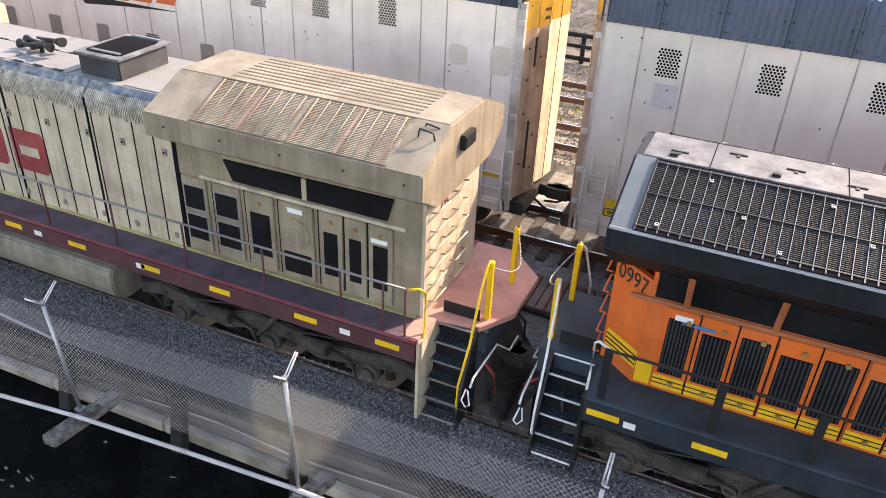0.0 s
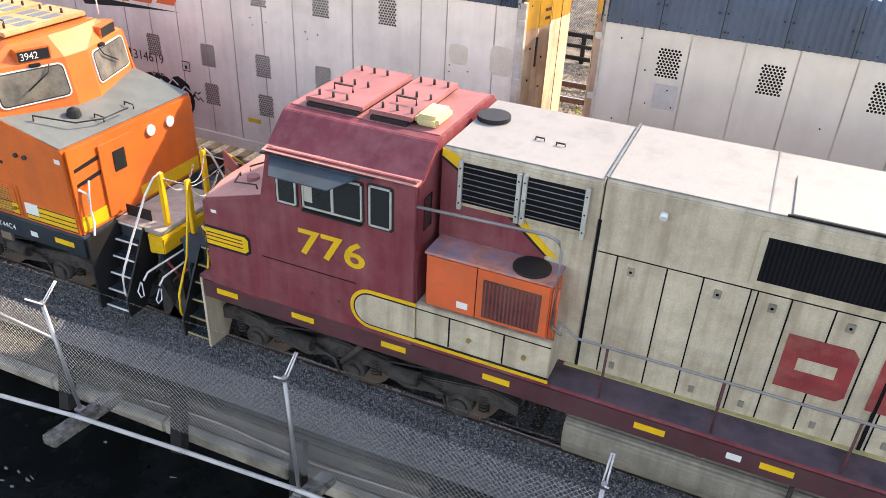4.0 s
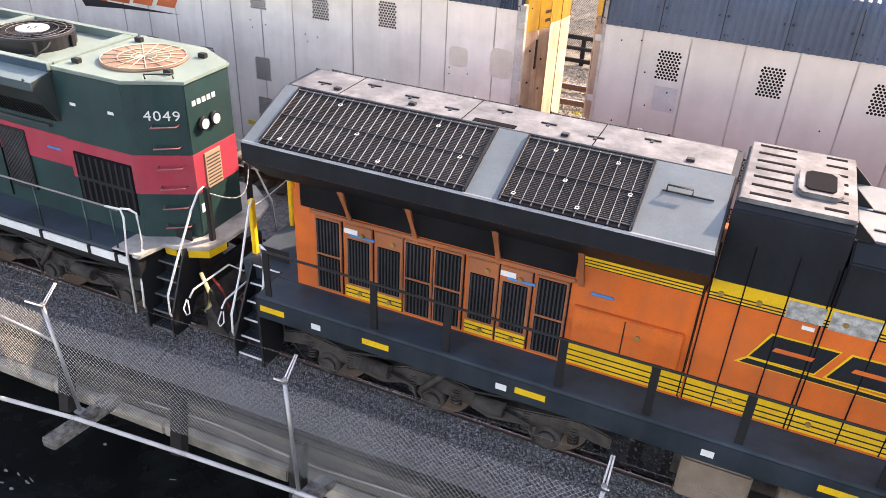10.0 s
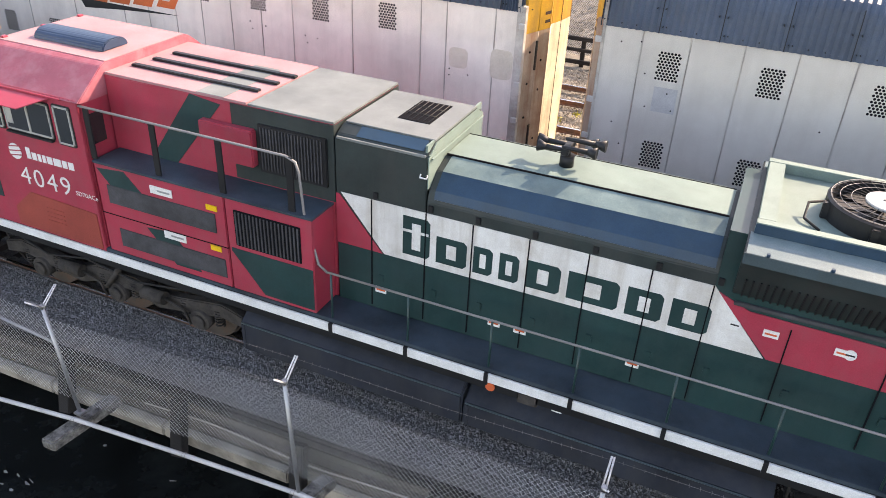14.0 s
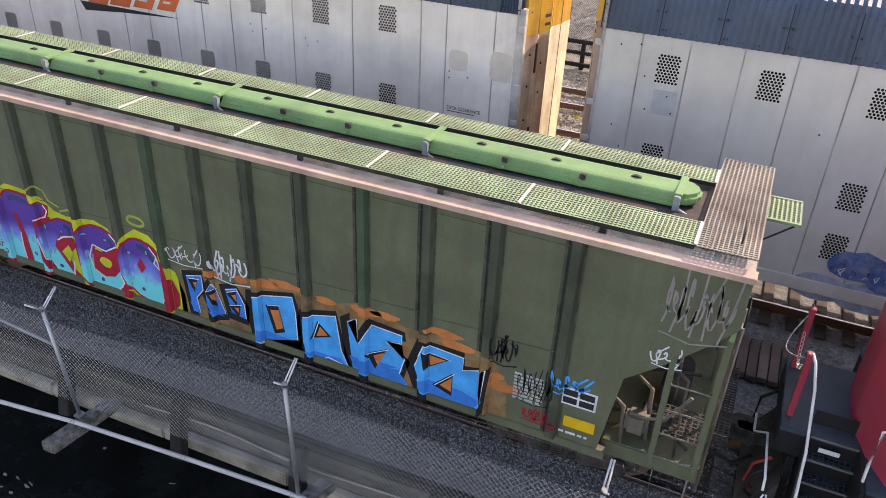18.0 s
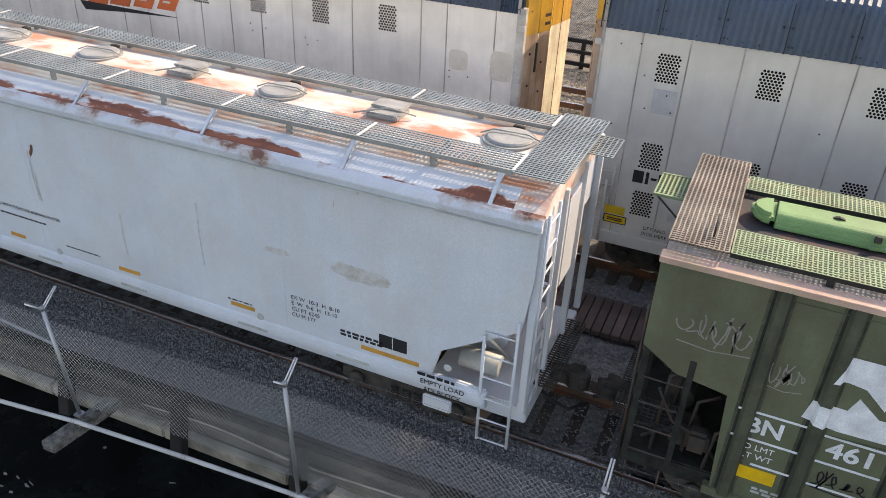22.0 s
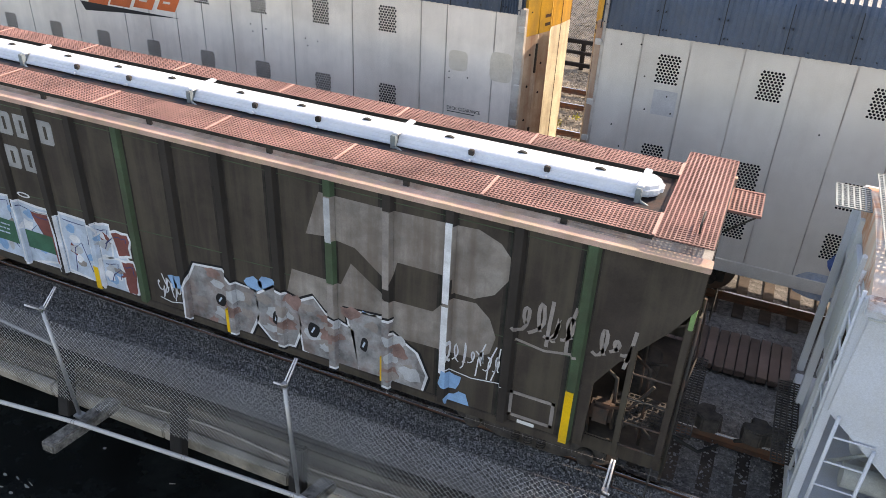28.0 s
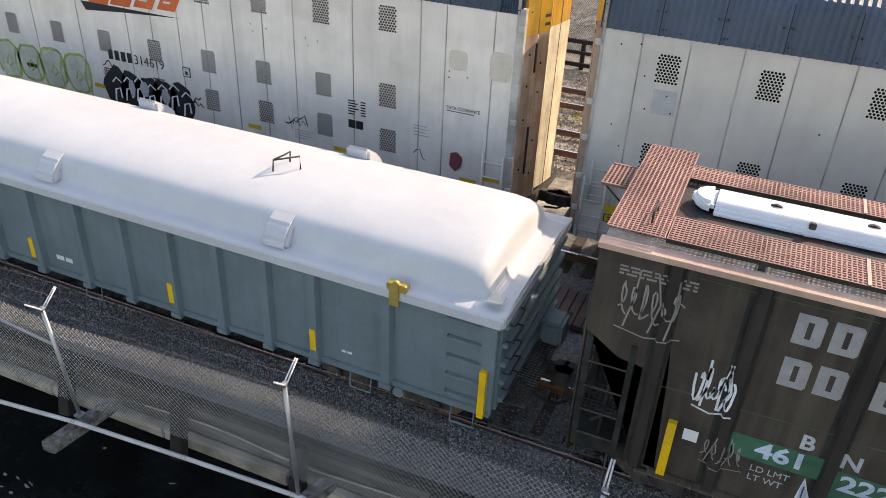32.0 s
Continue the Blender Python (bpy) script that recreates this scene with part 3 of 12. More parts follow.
def coupler(parent, x, s, z=0.86):
    """A knuckle coupler that sticks out along s."""
    c = part("coupler", prism(bmesh.new(), [(x, -0.10), (x + s * 0.45, -0.10), (x + s * 0.55, -0.19), (x + s * 0.78, -0.16), (x + s * 0.82, 0.02), (x + s * 0.68, 0.06), (x + s * 0.70, 0.20), (x + s * 0.5, 0.19), (x + s * 0.45, 0.10), (x, 0.10)], z - 0.13, z + 0.13, "z", bevel=0.02), M["steel"], parent)
    part("air_hose", T([(x, -0.35 * s, z - 0.05), (x + s * 0.3, -0.38 * s, z - 0.25), (x + s * 0.6, -0.3 * s, z - 0.42), (x + s * 0.85, -0.1 * s, z - 0.35)], 0.028, 8), M["blackrubber"], c)
    return c


M["blackrubber"] = surface("black rubber", (0.02, 0.02, 0.02), 0.7)


def ladder(parent, xs, y, z0, z1, n, material, r=0.014, name="ladder"):
    bm = bmesh.new()
    for x in xs:
        tube(bm, [(x, y, z0), (x, y, z1)], r * 1.5, 5)
    for i in range(n):
        z = z0 + (z1 - z0) * (i + 0.5) / n
        tube(bm, [(xs[0], y, z), (xs[1], y, z)], r, 5)
    return part(name, bm, material, parent)


def rack_car(x0, x1, seams, vent_rows, label, end_side):
    """A tall enclosed car carrier, its near side in panels with perforated vents."""
    car = thing("car_carrier", label, "railway wagon", group="parked car carriers")
    y, z0, z1 = 4.35, 1.02, 5.2
    part("body", B(x0 + 0.05, x1 - 0.05, y + 0.03, 7.28, z0 + 0.02, z1 - 0.02), M["rackwhite"], car)
    # side panels between the seams
    for a, b in zip(seams, seams[1:]):
        part("side_panel", B(a + 0.012, b - 0.012, y, y + 0.04, z0 + 0.14, z1, bevel=0.004), M["rackwhite"], car)
        part("seam_strip", B(a - 0.009, a + 0.009, y - 0.005, y + 0.03, z0 + 0.14, z1 - 0.05), M["rackseam"], car)
    part("side_sill", P([(y - 0.03, z0 - 0.12), (y + 0.12, z0 - 0.12), (y + 0.12, z0 + 0.14), (y - 0.03, z0 + 0.14)], x0, x1, bevel=0.01), M["rackwhite"], car)
    for x, z in vent_rows:
        part("vent", holes(bmesh.new(), x - 0.21, z - 0.26, 0.42, 0.52, y - 0.004), M["hole"], car, "perforated vent of round holes")["kind"] = "stuff"
    # roof sides of corrugated sheet, curving in to the top
    pro = [(y - 0.04, z1 - 0.055), (y + 0.0, z1 + 0.26), (y + 0.045, z1 + 0.52), (y + 0.10, z1 + 0.70), (y + 0.19, z1 + 0.83), (y + 0.36, z1 + 0.92), (y + 0.7, z1 + 0.98), (y + 1.55, z1 + 1.02)]
    q = len(pro)
    deep = [1.0, 1.0, 1.0, 1.0, 0.8, 0.5, 0.2, 0.0]
    x = x0 + 0.02
    while x < x1 - 0.3:
        w = min(1.02, x1 - x)
        k = 32
        vs, fs = [], []
        for i in range(k + 1):
            d = 0.034 * (0.5 - 0.5 * math.cos(2 * math.pi * i / 4))
            for j, (py, pz) in enumerate(pro):
                vs.append((x + w * i / k, py + d * deep[j], pz - d * deep[j] * (0.0 if j < 3 else 0.7)))
        for i in range(k):
            for j in range(q - 1):
                a_ = i * q + j
                fs.append((a_, a_ + q, a_ + q + 1, a_ + 1))
        raw("roof_sheet", vs, fs, M["rackroof"], car)
        part("roof_seam", P([(y - 0.05, z1 - 0.055), (y - 0.02, z1 - 0.055), (y + 0.06, z1 + 0.52), (y + 0.13, z1 + 0.70), (y + 0.10, z1 + 0.73), (y + 0.03, z1 + 0.53)], x - 0.008, x + 0.008), M["rackdark"], car)
        bm = bmesh.new()
        for u, v in ((0.05, 0.06), (0.11, 0.06), (0.36, 0.03), (0.62, 0.03), (0.05, 0.36), (0.93, 0.36)):
            cyl(bm, (x + u, y - 0.055, z1 + v), (x + u, y - 0.02 + v * 0.15, z1 + v), 0.011, 6)
        part("roof_bolts", bm, M["rackdark"], car)["kind"] = "stuff"
        x += 1.02
    part("roof", P([(y + 1.5, z1 + 1.0), (6.86, z1 + 0.92), (7.1, z1 + 0.74), (7.2, z1 + 0.4), (7.28, z1 - 0.05), (y + 0.08, z1 - 0.05), (y + 0.12, z1 + 0.4), (y + 0.2, z1 + 0.74), (y + 0.75, z1 + 0.94)], x0 + 0.02, x1 - 0.02), M["rackroof"], car)
    # end frames, posts and doors
    for x, s in ((x0, -1), (x1, 1)):
        part("end_post", B(x - 0.06, x + 0.06, y - 0.03, y + 0.12, z0 - 0.1, z1 + 0.05, bevel=0.01), M["rackseam"] if s > 0 else M["endtan"], car)
        part("edge_strip", B(x - s * 0.075 - 0.03, x - s * 0.075 + 0.03, y - 0.02, y + 0.03, z0, z1 + 0.85), M["rackseam"], car)
        # folding doors that bulge out in plan: two panels, a step at the lock post, and their mirror image
        plan = [(0.03, 0.17), (0.16, 0.55), (0.28, 0.90), (0.22, 1.20), (0.31, 1.56), (0.37, 2.0), (0.18, 2.45), (0.04, 2.84)]
        for i, ((u0, v0), (u1, v1)) in enumerate(zip(plan, plan[1:])):
            out = [(x + s * u0, y + v0), (x + s * u1, y + v1 - 0.012), (x + s * (u1 - 0.05), y + v1 - 0.012), (x + s * (u0 - 0.05), y + v0)]
            # Tan panels are darkened for shade, cream ones lightened for sun.
            tint = M["endtan"] if i < 2 else M["endcream"]
            door = part("end_door", P(out, z0 + 0.1, 4.70, "z"), tint, car)
            part("upper_panel", P(out, 4.704, z1 + 0.52, "z"), M["yellow"], door, "orange-yellow upper panel")
            for zl, zh, m in ((z0 + 0.1, 4.70, tint), (4.704, z1 + 0.52, M["yellow"])):
                part("door_edge", C((x + s * (u1 - 0.012), y + v1, zl), (x + s * (u1 - 0.012), y + v1, zh), 0.02, 8), M["darkgap"] if i == 3 else m, door)
            f = 0.45
            bxx, byy = x + s * (u0 + (u1 - u0) * f), y + v0 + (v1 - v0) * f
            n = Vector((s * (v1 - v0), -(u1 - u0), 0)).normalized() * 0.012
            for zz in ((1.9, 3.0, 3.7, 4.33), (1.7, 2.45, 3.5, 4.1))[i % 2] if i < 2 else ():
                part("bolt", C((bxx, byy, zz), (bxx + n.x, byy + n.y, zz), 0.024, 8), M["hole"], door)
            if i == 0:
                for zl, zh in ((3.94, 4.52), (1.75, 2.8)):
                    part("lock_bar", P([(x + s * (u1 - 0.02), y + v1 - 0.05), (x + s * (u1 + 0.02), y + v1 - 0.05), (x + s * (u1 + 0.02), y + v1 + 0.012), (x + s * (u1 - 0.02), y + v1 + 0.012)], zl, zh, "z", bevel=0.006), M["darkgap"], door, "dark locking bar")
            if i == 1:
                for zz, w in ((4.98, 0.18), (4.82, 0.15)):
                    mx, my = x + s * (u0 + (u1 - u0) * 0.72), y + v0 + (v1 - v0) * 0.72
                    d = Vector((u1 - u0, v1 - v0)).normalized() * w / 2
                    part("text_bar", P([(mx - s * d.x + n.x * 0.2, my - d.y), (mx + s * d.x + n.x * 0.2, my + d.y), (mx + s * d.x + n.x * 0.5, my + d.y), (mx - s * d.x + n.x * 0.5, my - d.y)], zz, zz + 0.06, "z"), M["darkgap"], door)
        part("lock_post", B(x + min(0, s * 0.2), x + max(0, s * 0.2), y + 0.95, y + 1.16, z0, z1 + 0.5), M["darkgap"], car)
        for z in (1.5, 2.2, 3.0, 3.72, 4.84):
            part("hinge", B(x - 0.05, x + 0.07, y - 0.07, y + 0.03, z, z + 0.11, bevel=0.012), M["hingewhite"], car)
        part("end_sill", B(x - (0.3 if s < 0 else 0.0), x + (0.3 if s > 0 else 0.0), y + 0.3, 7.2, 0.72, 1.02, bevel=0.02), M["steel"], car)
        lx = x - s * 0.35
        ladder(car, (lx - 0.22, lx + 0.22), y - 0.06, z0 - 0.1, z0 + 1.25, 4, M["rackwhite"])
        cp = coupler(car, x + s * 0.2, s)
        cp.location.y = 5.9
        bogie(car, x - s * 1.7).location = (x - s * 1.95, 5.9, 0)
    return car


LSEAM = [-31.4, -29.8, -28.2, -26.6, -25.05, -23.5, -21.9, -20.4, -18.85, -17.3, -15.75, -14.2, -13.45, -12.65, -11.9, -11.1, -10.3, -9.5, -8.05, -6.5, -5.95, -4.95, -4.42]
lvents = [(x, z) for x in (-8.8, -10.36, -11.88, -13.45, -15.0, -16.55, -18.1, -19.65) for z in (4.62, 3.05, 2.12)] + [(-7.24, 4.68), (-7.23, 3.08), (-7.22, 2.07)]
left = rack_car(-31.4, -4.42, LSEAM, lvents, "tall off-white enclosed car carrier with sprayed tags and orange logo", 1)
rvents = [(x, z) for x in (-1.67, 0.05, 1.79, 3.53, 5.27) for z in (4.58, 2.90, 1.90)]
M["rackwhite"] = surface("dusty pale grey carrier paint", (0.63, 0.59, 0.535), 0.55, var=0.06, scale=0.8, each=0.035, dirt=(0.36, 0.31, 0.27), dirt_amount=0.25, dirt_scale=1.2, streak=0.14, bump=0.02)
right = rack_car(-2.97, 24.2, [-2.97, -2.19, -1.36, -0.47, 0.39, 1.27, 2.14, 3.01, 3.88, 4.75, 6.1, 7.9, 9.7, 11.5, 13.3, 15.1, 16.9, 18.7, 20.5, 22.3, 24.2], rvents, "tall off-white enclosed car carrier with perforated side panels", -1)


# ---- marks on the carriers' near sides ----
YS = 4.35


def decal(parent, name, x0, x1, z0, z1, material, lean=0.0, label="", k=0):
    """A thin painted patch or plate on the near side."""
    y = YS - 0.004 - 0.003 * k
    return part(name, P([(x0, z0), (x1, z0), (x1 + lean, z1), (x0 + lean, z1)], y - 0.002, y, "y"), material, parent, label)


words("LIFT AND", 0.075, M["blackpaint"], right, (-1.56, 4.343, 1.37))
words("JACK HERE", 0.075, M["blackpaint"], right, (-1.58, 4.343, 1.25))
M["patchgrey"] = surface("grey touch-up paint", (0.47, 0.46, 0.455), 0.6)
M["signyellow"] = surface("yellow sign enamel", (0.78, 0.50, 0.03), 0.45, dirt=GRIME, dirt_amount=0.3)
# five heavy black letter shapes with a hyphen, as plain blocks
for x0, w in ((-1.93, 0.20), (-1.69, 0.06), (-1.59, 0.11), (-1.45, 0.27), (-1.15, 0.25), (-0.87, 0.27)):
    z = 2.33 - (x0 + 1.9) * 0.0
    if w == 0.11:
        decal(right, "painted_mark", x0, x0 + w, z + 0.10, z + 0.15, M["blackpaint"])
    else:
        decal(right, "painted_mark", x0, x0 + w, z, z + 0.25, M["blackpaint"])
decal(right, "touch_up_patch", -1.84, -1.42, 3.74, 4.2, M["patchgrey"])
decal(right, "yellow_plate", -2.36, -1.96, 1.56, 1.74, M["signyellow"])
decal(right, "warning_sign", -2.36, -1.9, 1.36, 1.54, M["blackpaint"], label="black-edged yellow warning sign")
decal(right, "warning_sign", -2.34, -1.92, 1.38, 1.52, M["signyellow"], k=1)
for i, z in enumerate((1.47, 1.43)):
    decal(right, "text_bar", -2.28, -1.98, z - 0.012, z + 0.012, M["blackpaint"], k=2)
decal(right, "label_plate", -1.15, -0.98, 1.66, 1.82, M["patchgrey"])
ladder(right, (-2.72, -2.28), YS - 0.05, 1.75, 2.6, 3, M["rackwhite"])
for x, z in ((-2.55, 4.9), (-2.2, 4.95), (-2.5, 3.4), (-2.05, 4.4), (-1.6, 4.1), (-1.48, 3.8), (-1.95, 3.8), (-2.3, 3.0), (-0.5, 1.9), (1.0, 3.9)):
    part("bolt", C((x, YS - 0.012, z), (x, YS + 0.01, z), 0.016, 6), M["hole"], right)

# slanted orange company mark with a dark swoosh, on the other carrier
for x0, x1 in ((-15.3, -14.7), (-14.62, -14.02), (-13.9, -13.35), (-13.2, -12.68)):
    decal(left, "logo_block", x0, x1, 3.98 + (x1 + 14) * 0.06, 4.36 + (x1 + 14) * 0.04, M["orangelogo"], lean=0.22)
    decal(left, "logo_gap", x0 + 0.2, x1 - 0.12, 4.14 + (x1 + 14) * 0.06, 4.2 + (x1 + 14) * 0.05, M["rackwhite"], lean=0.04, k=1)
part("logo_swoosh", P([(-15.55, 3.95), (-12.55, 3.93), (-14.2, 3.84), (-15.42, 3.74)], YS - 0.007, YS - 0.004, "y"), M["blackpaint"], left)
words("314619", 0.24, M["blackpaint"], left, (-14.15, YS - 0.006, 2.62), wide=0.95)
for x0 in (-14.95, -14.75, -14.55, -14.35):
    decal(left, "painted_mark", x0, x0 + 0.14, 2.62, 2.86, M["blackpaint"])
words("DECK CLEARANCE", 0.07, M["blackpaint"], left, (-5.87, YS - 0.006, 3.07), wide=0.9)
decal(left, "text_bar", -5.86, -5.26, 3.02, 3.035, M["blackpaint"])
words("LIFT AND JACK HERE", 0.05, M["blackpaint"], left, (-6.3, YS - 0.006, 1.36))
for cx, cz, rx, rz in ((-5.67, 4.09, 0.2, 0.2), (-4.77, 4.1, 0.23, 0.29)):
    bm = P([(cx + rx * math.copysign(abs(math.cos(a)) ** 0.45, math.cos(a)), cz + rz * math.copysign(abs(math.sin(a)) ** 0.45, math.sin(a))) for a in np.linspace(0, 6.28, 25)[:-1]], YS - 0.006, YS - 0.004, "y")
    part("ochre_stain", bm, M["stain"], left)
for i in range(6):
    decal(left, "text_bar", -8.19, -8.19 + (0.18, 0.24, 0.2, 0.26, 0.18, 0.14)[i], 2.80 - i * 0.06, 2.828 - i * 0.06, M["blackpaint"])
    decal(left, "text_bar", -7.88, -7.76, 2.80 - i * 0.06, 2.828 - i * 0.06, M["blackpaint"])
decal(left, "data_panel", -8.19, -7.82, 2.19, 2.38, M["blackpaint"], label="black data panel")
decal(left, "data_line", -8.01, -8.0, 2.19, 2.38, M["rackwhite"], k=1)
decal(left, "plate_mark", -12.68, -12.45, 2.56, 2.80, M["blackpaint"])
decal(left, "plate_mark", -12.66, -12.47, 2.58, 2.78, M["rackwhite"], k=1)
decal(left, "text_bar", -12.6, -12.53, 2.62, 2.7, M["blackpaint"], k=2)
for x0, x1, z in ((-10.9, -10.54, 1.64), (-8.59, -8.23, 1.56), (-5.5, -5.12, 1.5), (-5.0, -4.62, 1.64), (-13.4, -13.0, 1.72), (-15.6, -15.25, 1.8), (-17.9, -17.55, 1.95)):
    decal(left, "yellow_plate", x0, x1, z, z + 0.1, M["signyellow"])
for i in range(4):
    decal(left, "text_bar", -9.6, -9.6 + (0.5, 0.42, 0.46, 0.3)[i], 1.84 - i * 0.06, 1.862 - i * 0.06, M["patchgrey"])
    decal(left, "text_bar", -6.6, -6.6 + (0.3, 0.34, 0.28, 0.36)[i], 2.55 - i * 0.07, 2.575 - i * 0.07, M["patchgrey"])
for x, z in ((-5.95 + 0.1, 3.85), (-5.45, 3.78), (-5.85, 3.72), (-9.2, 4.0), (-8.9, 3.98), (-9.15, 3.85), (-10.6, 4.1), (-10.2, 4.05), (-10.55, 3.95)):
    part("bolt", C((x, YS - 0.012, z), (x, YS + 0.01, z), 0.014, 6), M["hole"], left)


def tag_stroke(pts, w, material, k=0):
    """One sprayed stroke as a flat ribbon on the near side."""
    vs, fs = [], []
    for i, (x, z) in enumerate(pts):
        ax, az = pts[max(i - 1, 0)]
        bx_, bz = pts[min(i + 1, len(pts) - 1)]
        n = math.hypot(bx_ - ax, bz - az) or 1
        ox, oz = -(bz - az) / n * w / 2, (bx_ - ax) / n * w / 2
        vs += [(x + ox, YS - 0.006 - 0.002 * k, z + oz), (x - ox, YS - 0.006 - 0.002 * k, z - oz)]
    for i in range(len(pts) - 1):
        fs.append((2 * i, 2 * i + 1, 2 * i + 3, 2 * i + 2))
    return raw("graffiti", vs, fs, material, left)


M["limespray"] = surface("faded lime green spray paint", (0.36, 0.44, 0.16), 0.6, var=0.2, scale=5)
M["palelime"] = surface("pale greenish spray paint", (0.56, 0.56, 0.46), 0.6, var=0.1, scale=4)
M["whitespray"] = surface("white spray paint", (0.75, 0.75, 0.74), 0.5)
grng = random.Random(8)
def blob(cx, cz, w, h, material, k, n=16, jag=0.2):
    pts = [(cx + w / 2 * math.cos(a) * grng.uniform(1 - jag, 1 + jag), cz + h / 2 * math.sin(a) * grng.uniform(1 - jag, 1 + jag)) for a in np.linspace(0, 6.283, n + 1)[:-1]]
    y = YS - 0.006 - 0.002 * k
    bm = bmesh.new()
    f = bm.faces.new([bm.verts.new((px, y, pz)) for px, pz in pts])
    if f.normal.y > 0:
        f.normal_flip()
    return part("graffiti", bm, material, left)


# blue cloud with pale scribble low on the carrier with perforated panels
M["bluespray"] = surface("deep blue spray paint", (0.07, 0.13, 0.33), 0.7, var=0.25, scale=4, dirt=(0.42, 0.44, 0.5), dirt_amount=0.5, dirt_scale=3.5)
M["mistspray"] = surface("grey-blue overspray", (0.30, 0.36, 0.46), 0.8, var=0.2, scale=4, dirt=(0.5, 0.48, 0.46), dirt_amount=0.6, dirt_scale=5)
for cx, cz, w_, h_, mat, k in ((1.75, 1.05, 1.1, 0.55, "mistspray", 0), (2.55, 1.0, 1.2, 0.6, "mistspray", 1), (3.4, 0.95, 1.0, 0.5, "mistspray", 0), (2.25, 1.62, 1.0, 0.62, "bluespray", 2), (2.95, 1.5, 1.1, 0.65, "bluespray", 3), (3.6, 1.35, 0.8, 0.6, "bluespray", 2)):
    blob(cx, cz, w_, h_, M[mat], k, 18, 0.12).parent = right
for j in range(5):
    x0_ = 1.95 + j * 0.2
    tag_stroke([(x0_ + grng.uniform(0, 0.14), 1.40 + 0.17 * q + grng.uniform(-0.03, 0.03)) for q in (0.0, 0.4, 0.8, 0.5, 0.1)], 0.022, M["whitespray"], 4).parent = right


# black and white piece: a dark cloud with pale letter-like strokes and blocks
for i in range(5):
    blob(-14.85 + i * 0.5, 1.92 - 0.02 * i, 0.78, 0.98, M["blackpaint"], 0)
for i in range(7):
    cx = -14.95 + i * 0.36
    z0 = 1.55 + (i % 3) * 0.06
    tag_stroke([(cx, z0), (cx + 0.05, z0 + 0.3), (cx + 0.2, z0 + 0.36), (cx + 0.22, z0 + 0.1)], 0.055, M["whitespray"], 1)
    tag_stroke([(cx - 0.02, z0 + 0.48), (cx + 0.12, z0 + 0.62), (cx + 0.28, z0 + 0.5)], 0.04, M["whitespray"], 1)
for cx, cz, w, h in ((-14.35, 1.98, 0.22, 0.5), (-13.95, 2.02, 0.3, 0.42), (-13.3, 1.95, 0.28, 0.38)):
    blob(cx, cz, w, h, M["patchgrey"], 2, 6, 0.1)
# lime-edged pale piece: four heavy crooked shapes with a cut-out each
for i, (cx, w_, h_) in enumerate(((-18.55, 0.8, 1.0), (-17.75, 0.75, 0.95), (-16.95, 0.8, 1.05), (-16.1, 0.85, 1.0))):
    turn = 0.3 * i
    shape = [(cx + w_ / 2 * math.copysign(abs(math.cos(a)) ** 0.6, math.cos(a)) * grng.uniform(0.85, 1.1), 2.05 + h_ / 2 * math.copysign(abs(math.sin(a)) ** 0.6, math.sin(a)) * grng.uniform(0.88, 1.08)) for a in np.linspace(turn, turn + 6.2832, 15)]
    bm = bmesh.new()
    f = bm.faces.new([bm.verts.new((px, YS - 0.006, pz)) for px, pz in shape[:-1]])
    bm.normal_update()
    if f.normal.y > 0:
        f.normal_flip()
    part("graffiti", bm, M["palelime"], left)
    tag_stroke(shape, 0.075, M["limespray"], 1)
    tag_stroke([(cx - 0.1, 1.9), (cx + 0.02, 2.15), (cx + 0.14, 1.95), (cx - 0.02, 1.85)], 0.06, M["limespray"], 1)
    tag_stroke([(cx + 0.3, 1.6), (cx + 0.22, 1.95), (cx + 0.34, 2.4)], 0.05, M["limespray"], 2)
for cx, cz, n, w in ((-15.2, 2.55, 5, 0.03), (-12.6, 2.1, 6, 0.035), (-12.55, 1.9, 6, 0.04), (-9.85, 2.1, 9, 0.03), (-9.75, 2.0, 7, 0.02), (-6.6, 1.9, 5, 0.02)):
    tag_stroke([(cx + 0.075 * i, cz + grng.uniform(-0.16, 0.16)) for i in range(n)], w, M["blackpaint"])
rag = part("rag", P([(-5.72, 2.12), (-5.58, 2.16), (-5.46, 2.06), (-5.48, 1.86), (-5.6, 1.72), (-5.74, 1.84)], YS - 0.05, YS - 0.005, "y", bevel=0.012), M["pinkrag"])
tagged(rag, "faded maroon cloth rag caught on the carrier side", "rag")

# ---- the moving train: materials ----
TRAIN = []
M["orange"] = surface("orange locomotive paint", (0.72, 0.140, 0.025), 0.42, var=0.07, dirt=(0.28, 0.10, 0.05), dirt_amount=0.35, dirt_scale=1.5, streak=0.22, bump=0.015, coat=0.15)
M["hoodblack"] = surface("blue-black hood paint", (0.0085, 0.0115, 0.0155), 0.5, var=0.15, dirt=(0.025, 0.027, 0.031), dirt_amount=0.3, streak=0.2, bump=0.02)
M["hoodblack"].node_tree.nodes["Principled BSDF"].inputs["Specular IOR Level"].default_value = 0.25
M["stripe"] = surface("yellow stripe paint", (0.80, 0.47, 0.02), 0.45, var=0.05, dirt=(0.25, 0.15, 0.05), dirt_amount=0.3)
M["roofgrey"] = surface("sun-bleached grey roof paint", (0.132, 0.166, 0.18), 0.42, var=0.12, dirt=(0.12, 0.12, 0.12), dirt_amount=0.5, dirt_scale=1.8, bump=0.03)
M["deckdark"] = surface("dusty dark blue-grey deck paint", (0.031, 0.049, 0.064), 0.6, var=0.25, dirt=(0.07, 0.073, 0.078), dirt_amount=0.3, bump=0.15, bump_scale=90)
